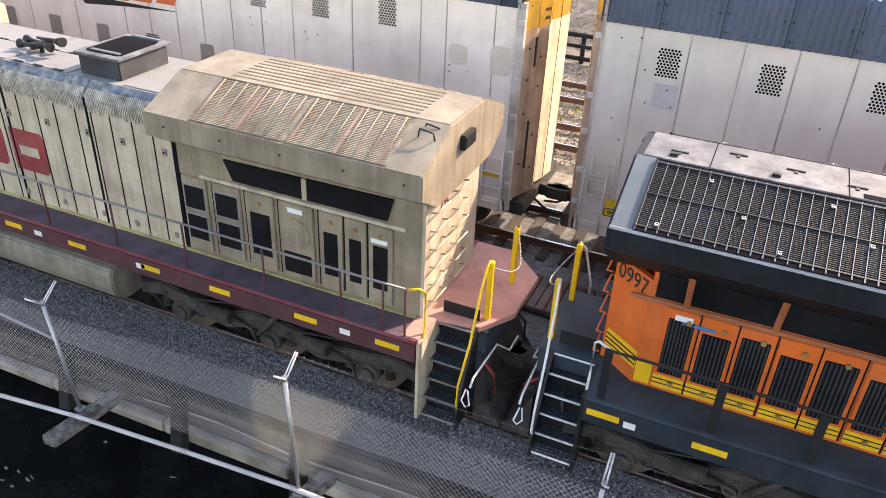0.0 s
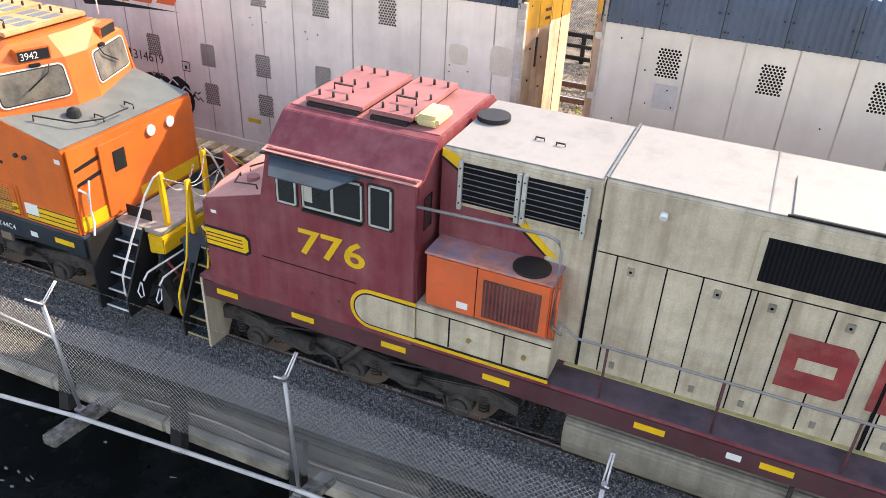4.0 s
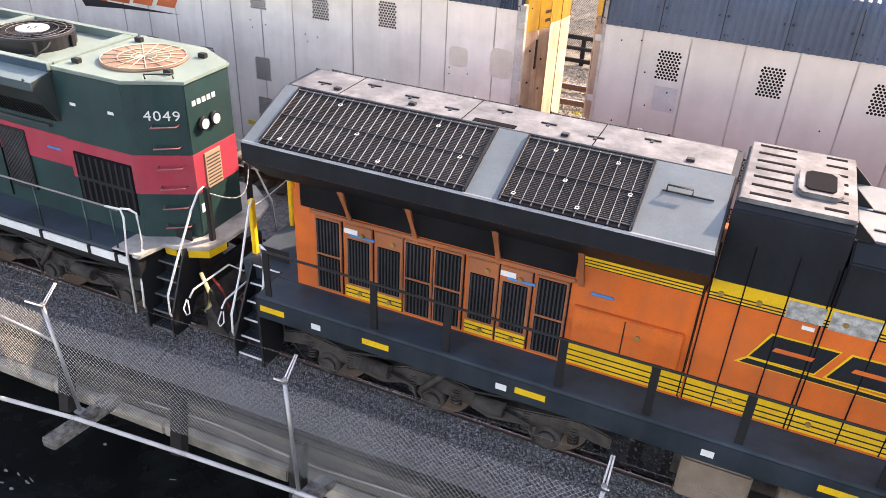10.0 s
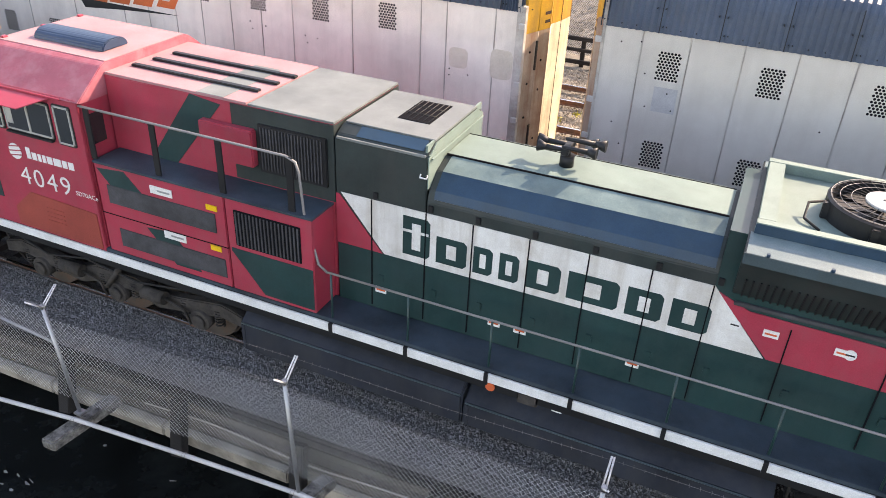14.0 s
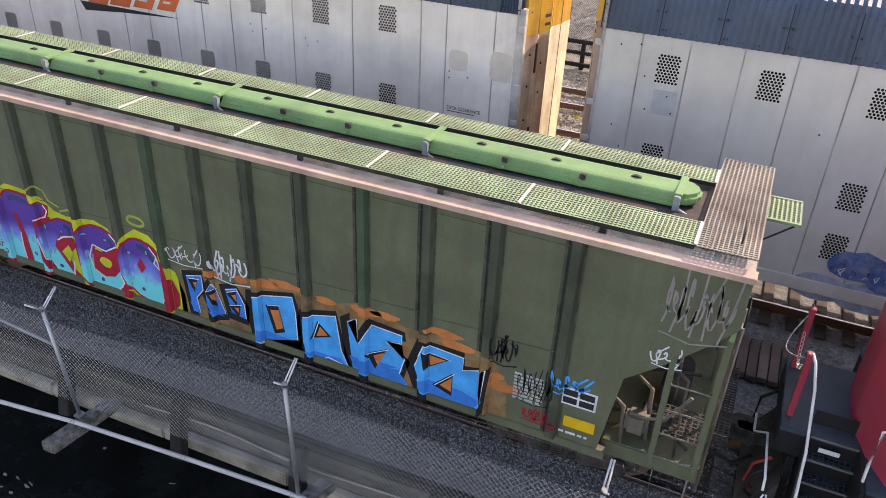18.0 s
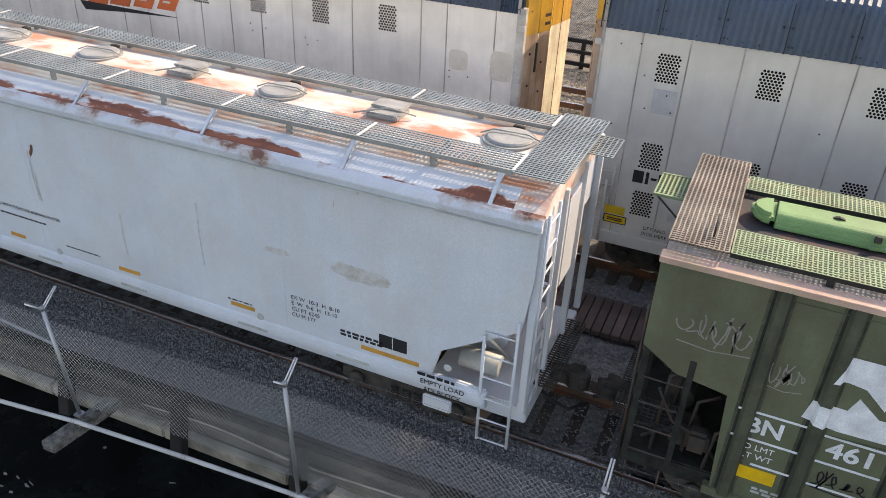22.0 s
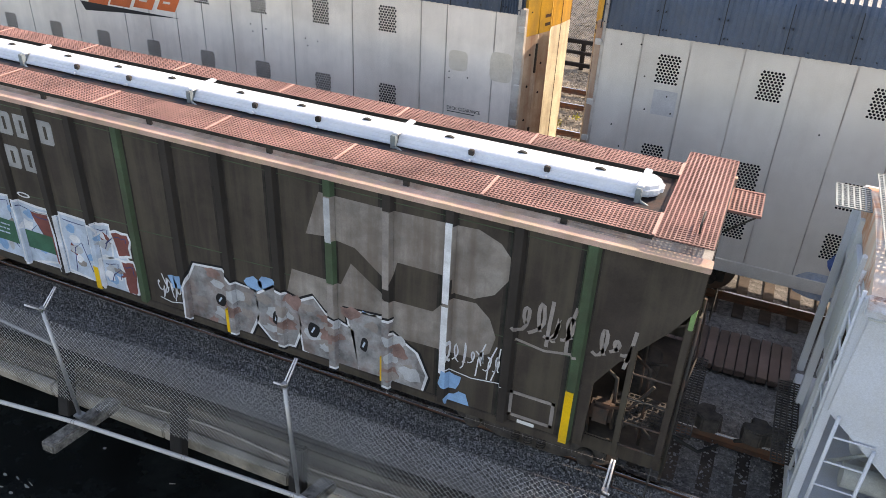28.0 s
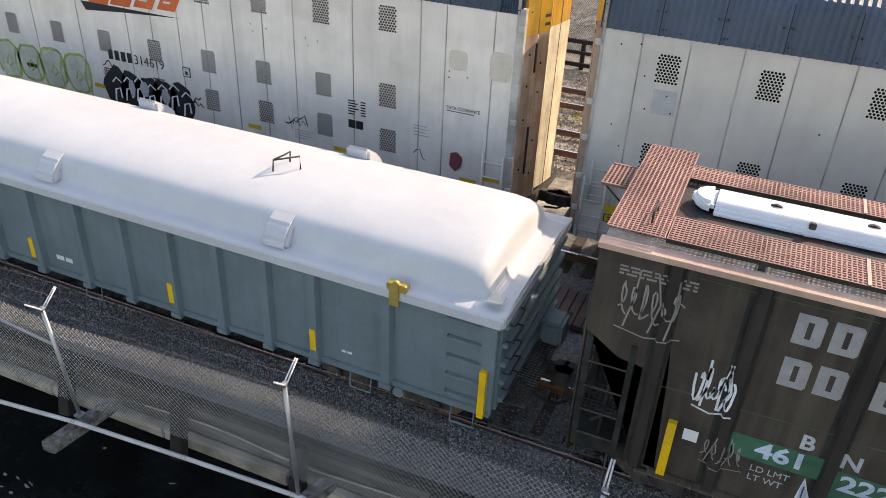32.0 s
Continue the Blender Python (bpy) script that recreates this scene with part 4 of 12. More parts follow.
M["sillblack"] = surface("dusty blue-black sill paint", (0.015, 0.025, 0.034), 0.5, var=0.25, dirt=(0.036, 0.039, 0.043), dirt_amount=0.35, streak=0.35)
M["screen"] = surface("dark screen mesh", (0.013, 0.013, 0.0145), 0.7, var=0.2, bump=0.5, bump_scale=160)
M["screen"].node_tree.nodes["Principled BSDF"].inputs["Specular IOR Level"].default_value = 0.05
M["fin"] = surface("steel grating", (0.13, 0.135, 0.14), 0.45, metal=0.6, var=0.2)
M["foil"] = surface("torn silver foil", (0.36, 0.36, 0.34), 0.45, var=0.35, scale=9, dirt=(0.12, 0.12, 0.11), dirt_amount=0.5, dirt_scale=8)
M["railblack"] = surface("black handrail paint", (0.014, 0.0145, 0.016), 0.5, var=0.1)
M["white"] = surface("white safety paint", (0.78, 0.78, 0.76), 0.5, var=0.05, dirt=GRIME, dirt_amount=0.25)
M["label"] = surface("white sticker", (0.75, 0.75, 0.72), 0.5, var=0.03)
M["tape"] = surface("blue tape", (0.03, 0.22, 0.5), 0.5)
M["glass"] = surface("dark cab glass", (0.022, 0.025, 0.026), 0.06, var=0.05, bump=0, coat=0.6)
M["winpale"] = surface("dull pale window frame", (0.46, 0.45, 0.41), 0.5, var=0.12, dirt=GRIME, dirt_amount=0.25)
M["windglass"] = surface("cab windscreen glass", (0.10, 0.10, 0.09), 0.05, var=0.3, scale=2, dirt=(0.3, 0.26, 0.2), dirt_amount=0.5, dirt_scale=1.5, bump=0, coat=0.8)
M["tank"] = surface("dusty brown air tank", (0.235, 0.178, 0.132), 0.7, var=0.2, dirt=(0.15, 0.112, 0.083), dirt_amount=0.5, streak=0.3)
M["safety"] = surface("bright yellow grab iron paint", (0.80, 0.48, 0.02), 0.45, dirt=GRIME, dirt_amount=0.2)
M["brass"] = surface("worn latch metal", (0.35, 0.22, 0.08), 0.5, metal=0.4)
M["hose"] = surface("red air hose", (0.4, 0.05, 0.04), 0.6)
M["lens"] = surface("clear lamp lens", (0.8, 0.8, 0.78), 0.15, coat=0.6)


def finish(car, xc, shift=0.0):
    """Sets the car's base at its middle and puts it into the train."""
    for ch in car.children:
        ch.location.x -= xc
    TRAIN.append((car, xc + shift))


def plate(car, name, x0, x1, z0, z1, y, material, label="", d=0.006):
    """A thin plate or painted band on the near side."""
    return part(name, B(x0, x1, y - d, y + 0.01, z0, z1), material, car, label)


def ring_rail(car, pts, r, material, name="handrail", label=""):
    return part(name, T(pts, r, 8), material, car, label)


def stanchions(car, xs, y, z0, z1, material, flat=True):
    for x in xs:
        if flat:
            part("stanchion", B(x - 0.055, x + 0.055, y - 0.014, y + 0.014, z0, z1, bevel=0.004), material, car)
        else:
            part("stanchion", T([(x, y, z0), (x, y, z1)], 0.018, 7), material, car)


def stairs(car, xin, xout, xpost, edge, rail, y_low=-1.42, y_high=-0.82, n=6, side="railblack"):
    """Open end stairs that climb inward from the sill to the deck: gratings with light nosings between two side plates,
    and the two hand rails that follow them, one to the end post."""
    x0, x1 = min(xin, xout), max(xin, xout)
    sg = 1 if xout > xin else -1
    z0, rise = 0.35, 1.40 / (n - 1)
    flank = [(y_low - 0.06, z0 - 0.06), (y_low - 0.06, z0 + 0.30), (y_high - 0.02, 1.775), (y_high + 0.30, 1.775), (y_high + 0.30, 1.2), (y_low + 0.34, z0 - 0.06)]
    st = part("stair_side", P(flank, xout, xout + sg * 0.035), M["railblack"], car, "dark side plate of the stairs")
    tall = [(-1.53, z0 - 0.04), (-1.53, 1.72), (y_high, 1.775), (y_high + 0.30, 1.2), (y_low + 0.34, z0 - 0.06)]
    part("stair_side", P(tall, xin - sg * 0.045, xin), M[side], st)
    for k in range(n):
        z = z0 + rise * k
        y = y_low + (y_high - y_low) * (k / (n - 1)) ** 1.08
        bm = bmesh.new()
        for j in range(9):
            xx = x0 + (x1 - x0) * (j + 0.5) / 9
            bx(bm, xx - 0.009, xx + 0.009, y + 0.01, y + 0.24, z - 0.02, z)
        for j in range(4):
            yy = y + 0.03 + j * 0.062
            bx(bm, x0, x1, yy, yy + 0.016, z - 0.018, z - 0.003)
        tr = part("step_grating", bm, M["deckdark"], st)
        part("nosing", B(x0, x1, y - 0.012, y + 0.014, z - 0.022, z + 0.006, bevel=0.004), edge, tr)
        part("riser", B(x0, x1, y + 0.235, y + 0.245, z - 0.02, z + rise - 0.03), M["railblack"], tr)
    xo = xout + sg * 0.02
    ring_rail(car, [(xo, y_low - 0.04, 0.72), (xo, y_low - 0.07, 0.80), (xo, y_low - 0.05, 1.15), (xo + sg * 0.02, y_low + 0.28, 1.72), (xo + (xpost - xo) * 0.5, -0.82, 2.45), (xo + (xpost - xo) * 0.8, -0.66, 2.74), (xpost, -0.55, 2.80)], 0.02, rail, label="bent grab rail beside the stairs")
    xi = xin - sg * 0.02
    ring_rail(car, [(xi, y_low - 0.06, 0.72), (xi, y_low - 0.09, 0.80), (xi, y_low - 0.05, 1.25), (xi, y_low + 0.12, 1.95), (xi, y_low + 0.10, 2.5), (xi - sg * 0.06, y_low + 0.02, 2.60), (xi - sg * 0.22, -1.48, 2.58)], 0.02, rail, label="bent grab rail beside the stairs")
    return st


def end_deck(car, xin, xend, material, label, beam="deckdark"):
    """The end platform between the two stairs, with its beam below."""
    x0, x1 = min(xin, xend), max(xin, xend)
    d = part("end_platform", B(x0, x1, -0.82, 0.82, 1.70, 1.782, bevel=0.01), material, car, label)
    part("end_beam", B(x0, x1, -0.78, 0.78, 1.30, 1.695, bevel=0.02), M[beam], d)
    part("far_steps", B(x0, x1, 0.82, 1.45, 1.2, 1.3, bevel=0.01), M["railblack"], d)
    return d


def loco_truck(car, xc, label=""):
    """A three-axle locomotive truck: long cast frame, wheels, axle boxes, springs, brake gear and motors."""
    t = new("truck")
    t.parent = car
    t.location = (xc, 0, 0)
    r = 0.53
    for o in (-1.85, 0, 1.85):
        part("axle", C((o, -0.8, r), (o, 0.8, r), 0.1, 10), M["wheel"], t)
        for s in (-1, 1):
            bm = C((o, s * 0.70, r), (o, s * 0.83, r), r, 30)
            cyl(bm, (o, s * 0.67, r), (o, s * 0.70, r), r + 0.028, 30)
            part("wheel", bm, M["wheel"], t)
            ab = part("axle_box", C((o, s * 0.98, r), (o, s * 1.2, r), 0.20, 18), M["steel"], t)
            part("box_cover", C((o, s * 1.2, r), (o, s * 1.25, r), 0.13, 14), M["steel"], ab)
            for k in (-0.36, 0.36):
                part("spring", T([(o + k + 0.075 * math.cos(a), s * 1.08 + 0.075 * math.sin(a), 0.48 + 0.33 * a / 37.7) for a in np.linspace(0, 37.7, 49)], 0.017, 5), M["steel"], t)
        part("traction_motor", C((o + 0.5, -0.55, 0.5), (o + 0.5, 0.55, 0.5), 0.36, 14), M["steel"], t)
    for s in (-1, 1):
        y0, y1 = sorted((s * 0.96, s * 1.14))
        part("side_frame", P([(-2.75, 0.62), (-2.75, 0.86), (-2.3, 0.98), (-1.4, 0.84), (-0.9, 0.80), (-0.45, 0.95), (0.45, 0.95), (0.9, 0.80), (1.4, 0.84), (2.3, 0.98), (2.75, 0.86), (2.75, 0.62), (2.3, 0.70), (1.5, 0.56), (0.9, 0.46), (0.4, 0.64), (-0.4, 0.64), (-0.9, 0.46), (-1.5, 0.56), (-2.3, 0.70)], y0, y1, "y", bevel=0.02), M["steel"], t)
        for o in (-0.95, 0.95):
            part("brake_cylinder", C((o - 0.25, s * 1.22, 0.80), (o + 0.22, s * 1.22, 0.80), 0.12, 14), M["steel"], t)
            part("brake_rod", T([(o + 0.2, s * 1.22, 0.8), (o + 0.62, s * 1.22, 0.68), (o + 0.7, s * 1.2, 0.4)], 0.025, 6), M["steel"], t)
        part("damper", C((-0.2, s * 1.18, 0.62), (0.25, s * 1.22, 1.2), 0.055, 10), M["steel"], t)
        part("sand_pipe", T([(-2.85, s * 1.05, 1.3), (-2.8, s * 1.0, 0.7), (-2.55, s * 0.85, 0.15)], 0.022, 6), M["steel"], t)
        part("cable", T([(-2.4, s * 1.2, 1.2), (-1.5, s * 1.24, 0.95), (-0.6, s * 1.2, 1.1), (0.6, s * 1.24, 0.98), (1.6, s * 1.22, 1.12), (2.4, s * 1.2, 1.2)], 0.022, 6), M["blackrubber"], t)
    return t


def horns(car, x, y, z, material):
    """A cluster of air horns on a short post."""
    h = part("horn", C((x, y, z), (x, y, z + 0.14), 0.04, 10), material, car, "cluster of dark air horns")
    for dy, dz, s, L in ((-0.16, 0.20, 1, 0.42), (0.0, 0.26, 1, 0.5), (0.16, 0.20, 1, 0.36), (-0.09, 0.13, -1, 0.40), (0.10, 0.14, -1, 0.45)):
        bm = C((x - s * 0.05, y + dy, z + dz), (x + s * L * 0.7, y + dy, z + dz), 0.022, 10, 0.04)
        cyl(bm, (x + s * L * 0.7, y + dy, z + dz), (x + s * L, y + dy, z + dz), 0.04, 12, 0.085)
        part("bell", bm, material, h)
    part("bracket", B(x - 0.05, x + 0.05, y - 0.2, y + 0.2, z + 0.1, z + 0.2, bevel=0.01), material, h)


def plow(car, x, s, material):
    """Pilot sheet below the coupler at the end."""
    part("pilot", P([(-0.8, 0.2), (0.8, 0.2), (0.8, 1.3), (-0.8, 1.3)], x - 0.05, x + 0.05, bevel=0.02), material, car)
    part("pilot_plow", P([(x + s * 0.05, 0.95), (x + s * 0.05, 0.12), (x + s * 0.5, 0.12), (x + s * 0.2, 0.6)], -0.95, 0.95, "y"), M["steel"], car)


def end_rails(car, x, s, rail, post, z=1.78):
    """End platform posts, grab rails and safety chains across the gap."""
    for y in (-0.55, 0.55):
        part("end_post", P([(y - 0.05, z), (y + 0.05, z), (y + 0.05, z + 1.02), (y - 0.05, z + 1.02)], x - 0.04, x + 0.04, bevel=0.01), post, car, "yellow end post")
        if y > 0:
            part("grab_iron", T([(x, y + 0.07, z + 0.98), (x + s * 0.02, y, z + 1.06), (x - s * 0.05, y * 1.5, z + 0.8), (x - s * 0.12, y * 2.4, z - 0.1), (x - s * 0.12, y * 2.55, z - 0.8)], 0.02, 7), rail, car)
    pts = [(x + s * (0.02 + 0.22 * math.sin(k * math.pi / 10)), -0.55 + 0.11 * k, z + 0.92 - 0.25 * math.sin(k * math.pi / 10)) for k in range(11)]
    bm = bmesh.new()
    for a, b in zip(pts, pts[1:]):
        a, b = Vector(a), Vector(b)
        for q in range(2):
            c0, c1 = a.lerp(b, q / 2), a.lerp(b, (q + 1.1) / 2)
            tube(bm, [c0, c1], 0.013 if q else 0.009, 5)
    part("safety_chain", bm, M["galv"], car)
    part("lever_loop", T([(x + s * 0.10, -1.45, 1.12), (x + s * 0.16, -1.5, 0.9), (x + s * 0.10, -1.52, 0.86), (x + s * 0.03, -1.5, 0.95), (x + s * 0.07, -1.44, 1.12)], 0.013, 6), M["white"], car, "white loop of the uncoupling lever")
    part("uncoupling_lever", T([(x + s * 0.12, -1.42, 1.15), (x + s * 0.12, -1.3, 1.25), (x + s * 0.15, -0.4, 1.25), (x + s * 0.3, -0.2, 1.05), (x + s * 0.3, 0.2, 1.05)], 0.018, 6), M["white"], car)
    for y, m in ((-0.75, "hose"), (-0.95, "blackrubber"), (0.75, "blackrubber")):
        part("air_hose", T([(x + s * 0.05, y, 1.15), (x + s * 0.25, y, 0.95), (x + s * 0.28, y * 0.9, 0.55), (x + s * 0.1, y * 0.85, 0.35)], 0.024, 7), M[m], car)


def italic_logo(car, x0, x1, z0, z1, y, material, outline=None, slot=None, lean=0.5, n=4, swoosh=True):
    """A railway logo as plain slanted blocks with a tapering bar under them."""
    w = (x1 - x0) / n
    h = z1 - z0
    base = z0 + (h * 0.30 if swoosh else 0)
    logo = None
    for i in range(n):
        a, b = x0 + i * w + lean * h * 0.35, x0 + (i + 0.84) * w + lean * h * 0.35
        g = 0.022
        zt = z1
        sh = lean * (zt - base)
        if outline:
            o = part("logo_outline", P([(a - g - lean * g, base - g), (b + g - lean * g, base - g), (b + g + sh, zt + g), (a - g + sh, zt + g)], y - 0.004, y + 0.005, "y"), outline, car)
        pc = part("logo_block", P([(a, base), (b, base), (b + sh, zt), (a + sh, zt)], y - 0.008, y + 0.004, "y"), material, car, "plain slanted block of a painted logo")
        if slot:
            for f0, f1, q0, q1 in ((0.42, 0.58, 0.2, 0.8),):
                za, zb = base + (zt - base) * f0, base + (zt - base) * f1
                xa, xb = a + (b - a) * q0, a + (b - a) * q1
                part("logo_slot", P([(xa + lean * (za - base), za), (xb + lean * (za - base), za), (xb + lean * (zb - base), zb), (xa + lean * (zb - base), zb)], y - 0.011, y, "y"), slot, pc)
    if swoosh:
        if outline:
            part("logo_outline", P([(x0 - 0.06, z0 + h * 0.06), (x1 - 0.1, z0 + h * 0.015), (x1 - 0.15, z0 + h * 0.12), (x0 + 0.06, z0 + h * 0.26)], y - 0.004, y + 0.005, "y"), outline, car)
        part("logo_bar", P([(x0, z0 + h * 0.09), (x1 - 0.25, z0 + h * 0.035), (x1 - 0.28, z0 + h * 0.08), (x0 + 0.08, z0 + h * 0.23)], y - 0.008, y + 0.004, "y"), material, car, "tapering bar under the logo blocks")


def latch(car, x, z, y):
    part("latch", C((x, y - 0.03, z), (x, y, z), 0.035, 10), M["brass"], car)


def grating(bm, x0, x1, y0, y1, z, cell=0.07, bar=0.022, t=0.012, slope=0.0):
    """An open steel grating made of crossing flat bars; slope lowers it towards y0."""
    n = max(2, int((x1 - x0) / cell))
    m = max(2, int((y1 - y0) / cell))

    def quad(xa, xb, ya, yb, dz):
        za, zb = z + slope * (ya - y1) + dz, z + slope * (yb - y1) + dz
        v = [bm.verts.new(p) for p in ((xa, ya, za), (xb, ya, za), (xb, yb, zb), (xa, yb, zb), (xa, ya, za - t), (xb, ya, za - t), (xb, yb, zb - t), (xa, yb, zb - t))]
        for q in ((0, 1, 2, 3), (4, 7, 6, 5), (0, 4, 5, 1), (2, 6, 7, 3), (1, 5, 6, 2), (3, 7, 4, 0)):
            bm.faces.new([v[i] for i in q])
    for i in range(n + 1):
        x = x0 + (x1 - x0) * i / n
        quad(x - bar / 2, x + bar / 2, y0, y1, 0)
    for j in range(m + 1):
        y = y0 + (y1 - y0) * j / m
        quad(x0, x1, y - bar / 2, y + bar / 2, 0.002)
    return bm


# ---- cab pieces shared by the locomotives ----
def slab(p0, p1, u0, u1, z0, z1, o0, o1, bevel=0.0):
    """An upright board along the plan line p0 to p1; u runs along it, o out from it."""
    a, b = Vector((p0[0], p0[1], 0)), Vector((p1[0], p1[1], 0))
    d = (b - a).normalized()
    bm = B(u0, u1, o0, o1, z0, z1, bevel=bevel)
    n = Vector((d.y, -d.x, 0))
    for v in bm.verts:
        v.co = a + d * v.co.x + n * v.co.y + Vector((0, 0, v.co.z))
    bmesh.ops.recalc_face_normals(bm, faces=bm.faces[:])
    return bm


def soft_panel(x0, x1, z0, z1, r):
    """Outline of a panel with rounded corners, in (x, z)."""
    out = []
    for cx, cz, a in ((x1 - r, z1 - r, 0), (x0 + r, z1 - r, 90), (x0 + r, z0 + r, 180), (x1 - r, z0 + r, 270)):
        out += [(cx + r * math.cos(radians(a + k * 30)), cz + r * math.sin(radians(a + k * 30))) for k in range(4)]
    return out


def cab_window(car, x0, x1, z0, z1, y=-1.56, slide=False):
    """Side window: rubber surround, bright metal frame, dark pane; a slider carries a middle post."""
    w = part("window", P(soft_panel(x0 - 0.025, x1 + 0.025, z0 - 0.025, z1 + 0.025, 0.04), y - 0.012, y + 0.01, "y"), M["blackrubber"], car, "cab side window in a bright metal frame")
    for a, b, c, d in ((x0, x1, z0, z0 + 0.028), (x0, x1, z1 - 0.028, z1), (x0, x0 + 0.028, z0, z1), (x1 - 0.028, x1, z0, z1)):
        part("window_frame", B(a, b, y - 0.03, y, c, d, bevel=0.004), M["winpale"], w)
    part("pane", B(x0 + 0.03, x1 - 0.03, y - 0.018, y, z0 + 0.03, z1 - 0.03), M["glass"], w)
    if slide:
        part("slider_post", B(slide - 0.02, slide + 0.02, y - 0.034, y, z0 + 0.02, z1 - 0.02, bevel=0.004), M["winpale"], w)
        part("sill", B(x0, x1, y - 0.07, y, z0 - 0.05, z0 - 0.02, bevel=0.006), M["railblack"], w)
        part("blind", B(x0 + 0.03, x0 + 0.16, y - 0.022, y - 0.015, z0 + 0.1, z1 - 0.03), M["winpale"], w)
    return w


def visor_plate(car, top, low, zt, zl, material, label):
    """Sun visor: a thin sheet wider at its hinge than at its outer edge, on a rail."""
    y0, y1, t = -1.565, -1.93, 0.014
    vs = [(top[0], y0, zt), (top[1], y0, zt), (low[1], y1, zl), (low[0], y1, zl)]
    vs += [(x, y, z - t) for x, y, z in vs]
    v = raw("visor", vs, [(0, 3, 2, 1), (4, 5, 6, 7), (0, 1, 5, 4), (1, 2, 6, 5), (2, 3, 7, 6), (3, 0, 4, 7)], material, car, label)
    part("visor_rail", B(top[0] - 0.15, top[1] + 0.2, y0 - 0.03, y0 + 0.01, zt - 0.005, zt + 0.022, bevel=0.006), material, v)
    for f in (0.25, 0.75):
        xa, xb = top[0] + (top[1] - top[0]) * f, low[0] + (low[1] - low[0]) * f
        part("visor_brace", T([(xa, y0, zt - 0.12), (xb, y1 + 0.1, zl - 0.02)], 0.008, 5), M["railblack"], v)
    return v


def nose_block(car, plan, zs, base, material, top_material, label, top_label):
    """Low nose with splayed corners; zs gives the height of its top along x."""
    bm = bmesh.new()
    lo = [bm.verts.new((x, y, base)) for x, y in plan]
    hi = [bm.verts.new((x, y, zs(x))) for x, y in plan]
    n = len(plan)
    fs = [bm.faces.new(lo[::-1]), bm.faces.new(hi)]
    fs += [bm.faces.new((lo[i], lo[(i + 1) % n], hi[(i + 1) % n], hi[i])) for i in range(n)]
    bmesh.ops.recalc_face_normals(bm, faces=fs)
    es = [e for e in bm.edges if max(v.co.z for v in e.verts) > base + 0.5]
    bmesh.ops.bevel(bm, geom=es, offset=0.03, segments=3, affect="EDGES", clamp_overlap=True)
    nb = part("nose", bm, material, car, label)
    cx = sum(x for x, y in plan) / n
    top = [(cx + (x - cx) * 0.95, y * 0.965) for x, y in plan]
    vs = [(x, y, zs(x) + 0.006) for x, y in top] + [(x, y, zs(x) - 0.02) for x, y in top]
    fs = [tuple(range(n)), tuple(range(2 * n - 1, n - 1, -1))] + [(i, i + n, (i + 1) % n + n, (i + 1) % n) for i in range(n)]
    raw("nose_top", vs, fs, top_material, nb, top_label)
    return nb


def chain(car, a, b, sag, material):
    """A slack safety chain of single links."""
    a, b = Vector(a), Vector(b)
    n = max(6, int((b - a).length * 1.25 / 0.05))
    pts = [a.lerp(b, k / n) - Vector((0, 0, sag * 4 * (k / n) * (1 - k / n))) for k in range(n + 1)]
    ch = None
    bm = bmesh.new()
    for k in range(n):
        d = (pts[k + 1] - pts[k]).normalized()
        u = d.cross(Vector((0, 0, 1) if k % 2 else (0.3, 1, 0.2))).normalized()
        c = (pts[k] + pts[k + 1]) / 2
        tube(bm, [c + d * (0.036 * math.cos(q)) + u * (0.018 * math.sin(q)) for q in np.linspace(0, 6.2832, 9)], 0.006, 4)
    return part("chain", bm, material, car, "slack steel chain")


def loft(bm, low, z0, high, z1):
    """A solid between two plan outlines of equal count at two heights."""
    a = [bm.verts.new((x, y, z0)) for x, y in low]
    b = [bm.verts.new((x, y, z1)) for x, y in high]
    n = len(a)
    fs = [bm.faces.new(a[::-1]), bm.faces.new(b)] + [bm.faces.new((a[i], a[(i + 1) % n], b[(i + 1) % n], b[i])) for i in range(n)]
    bmesh.ops.recalc_face_normals(bm, faces=fs)
    return bm


def face_panel(corners, u0, u1, v0, v1, r, o0, o1):
    """A thin panel with rounded corners lying on the sloping face given by its low and high edges."""
    b0, b1, t0, t1 = [Vector(c) for c in corners]
    w, h = (b1 - b0).length, ((t0 - b0).length)
    n = (b1 - b0).cross(t0 - b0).normalized()
    out = [(b0.lerp(b1, q / w).lerp(t0.lerp(t1, q / w), p / h)) for q, p in soft_panel(u0 * w, u1 * w, v0 * h, v1 * h, r)]
    bm = bmesh.new()
    lo = [bm.verts.new(p + n * o0) for p in out]
    hi = [bm.verts.new(p + n * o1) for p in out]
    k = len(out)
    fs = [bm.faces.new(lo[::-1]), bm.faces.new(hi)] + [bm.faces.new((lo[i], lo[(i + 1) % k], hi[(i + 1) % k], hi[i])) for i in range(k)]
    bmesh.ops.recalc_face_normals(bm, faces=fs)
    return bm


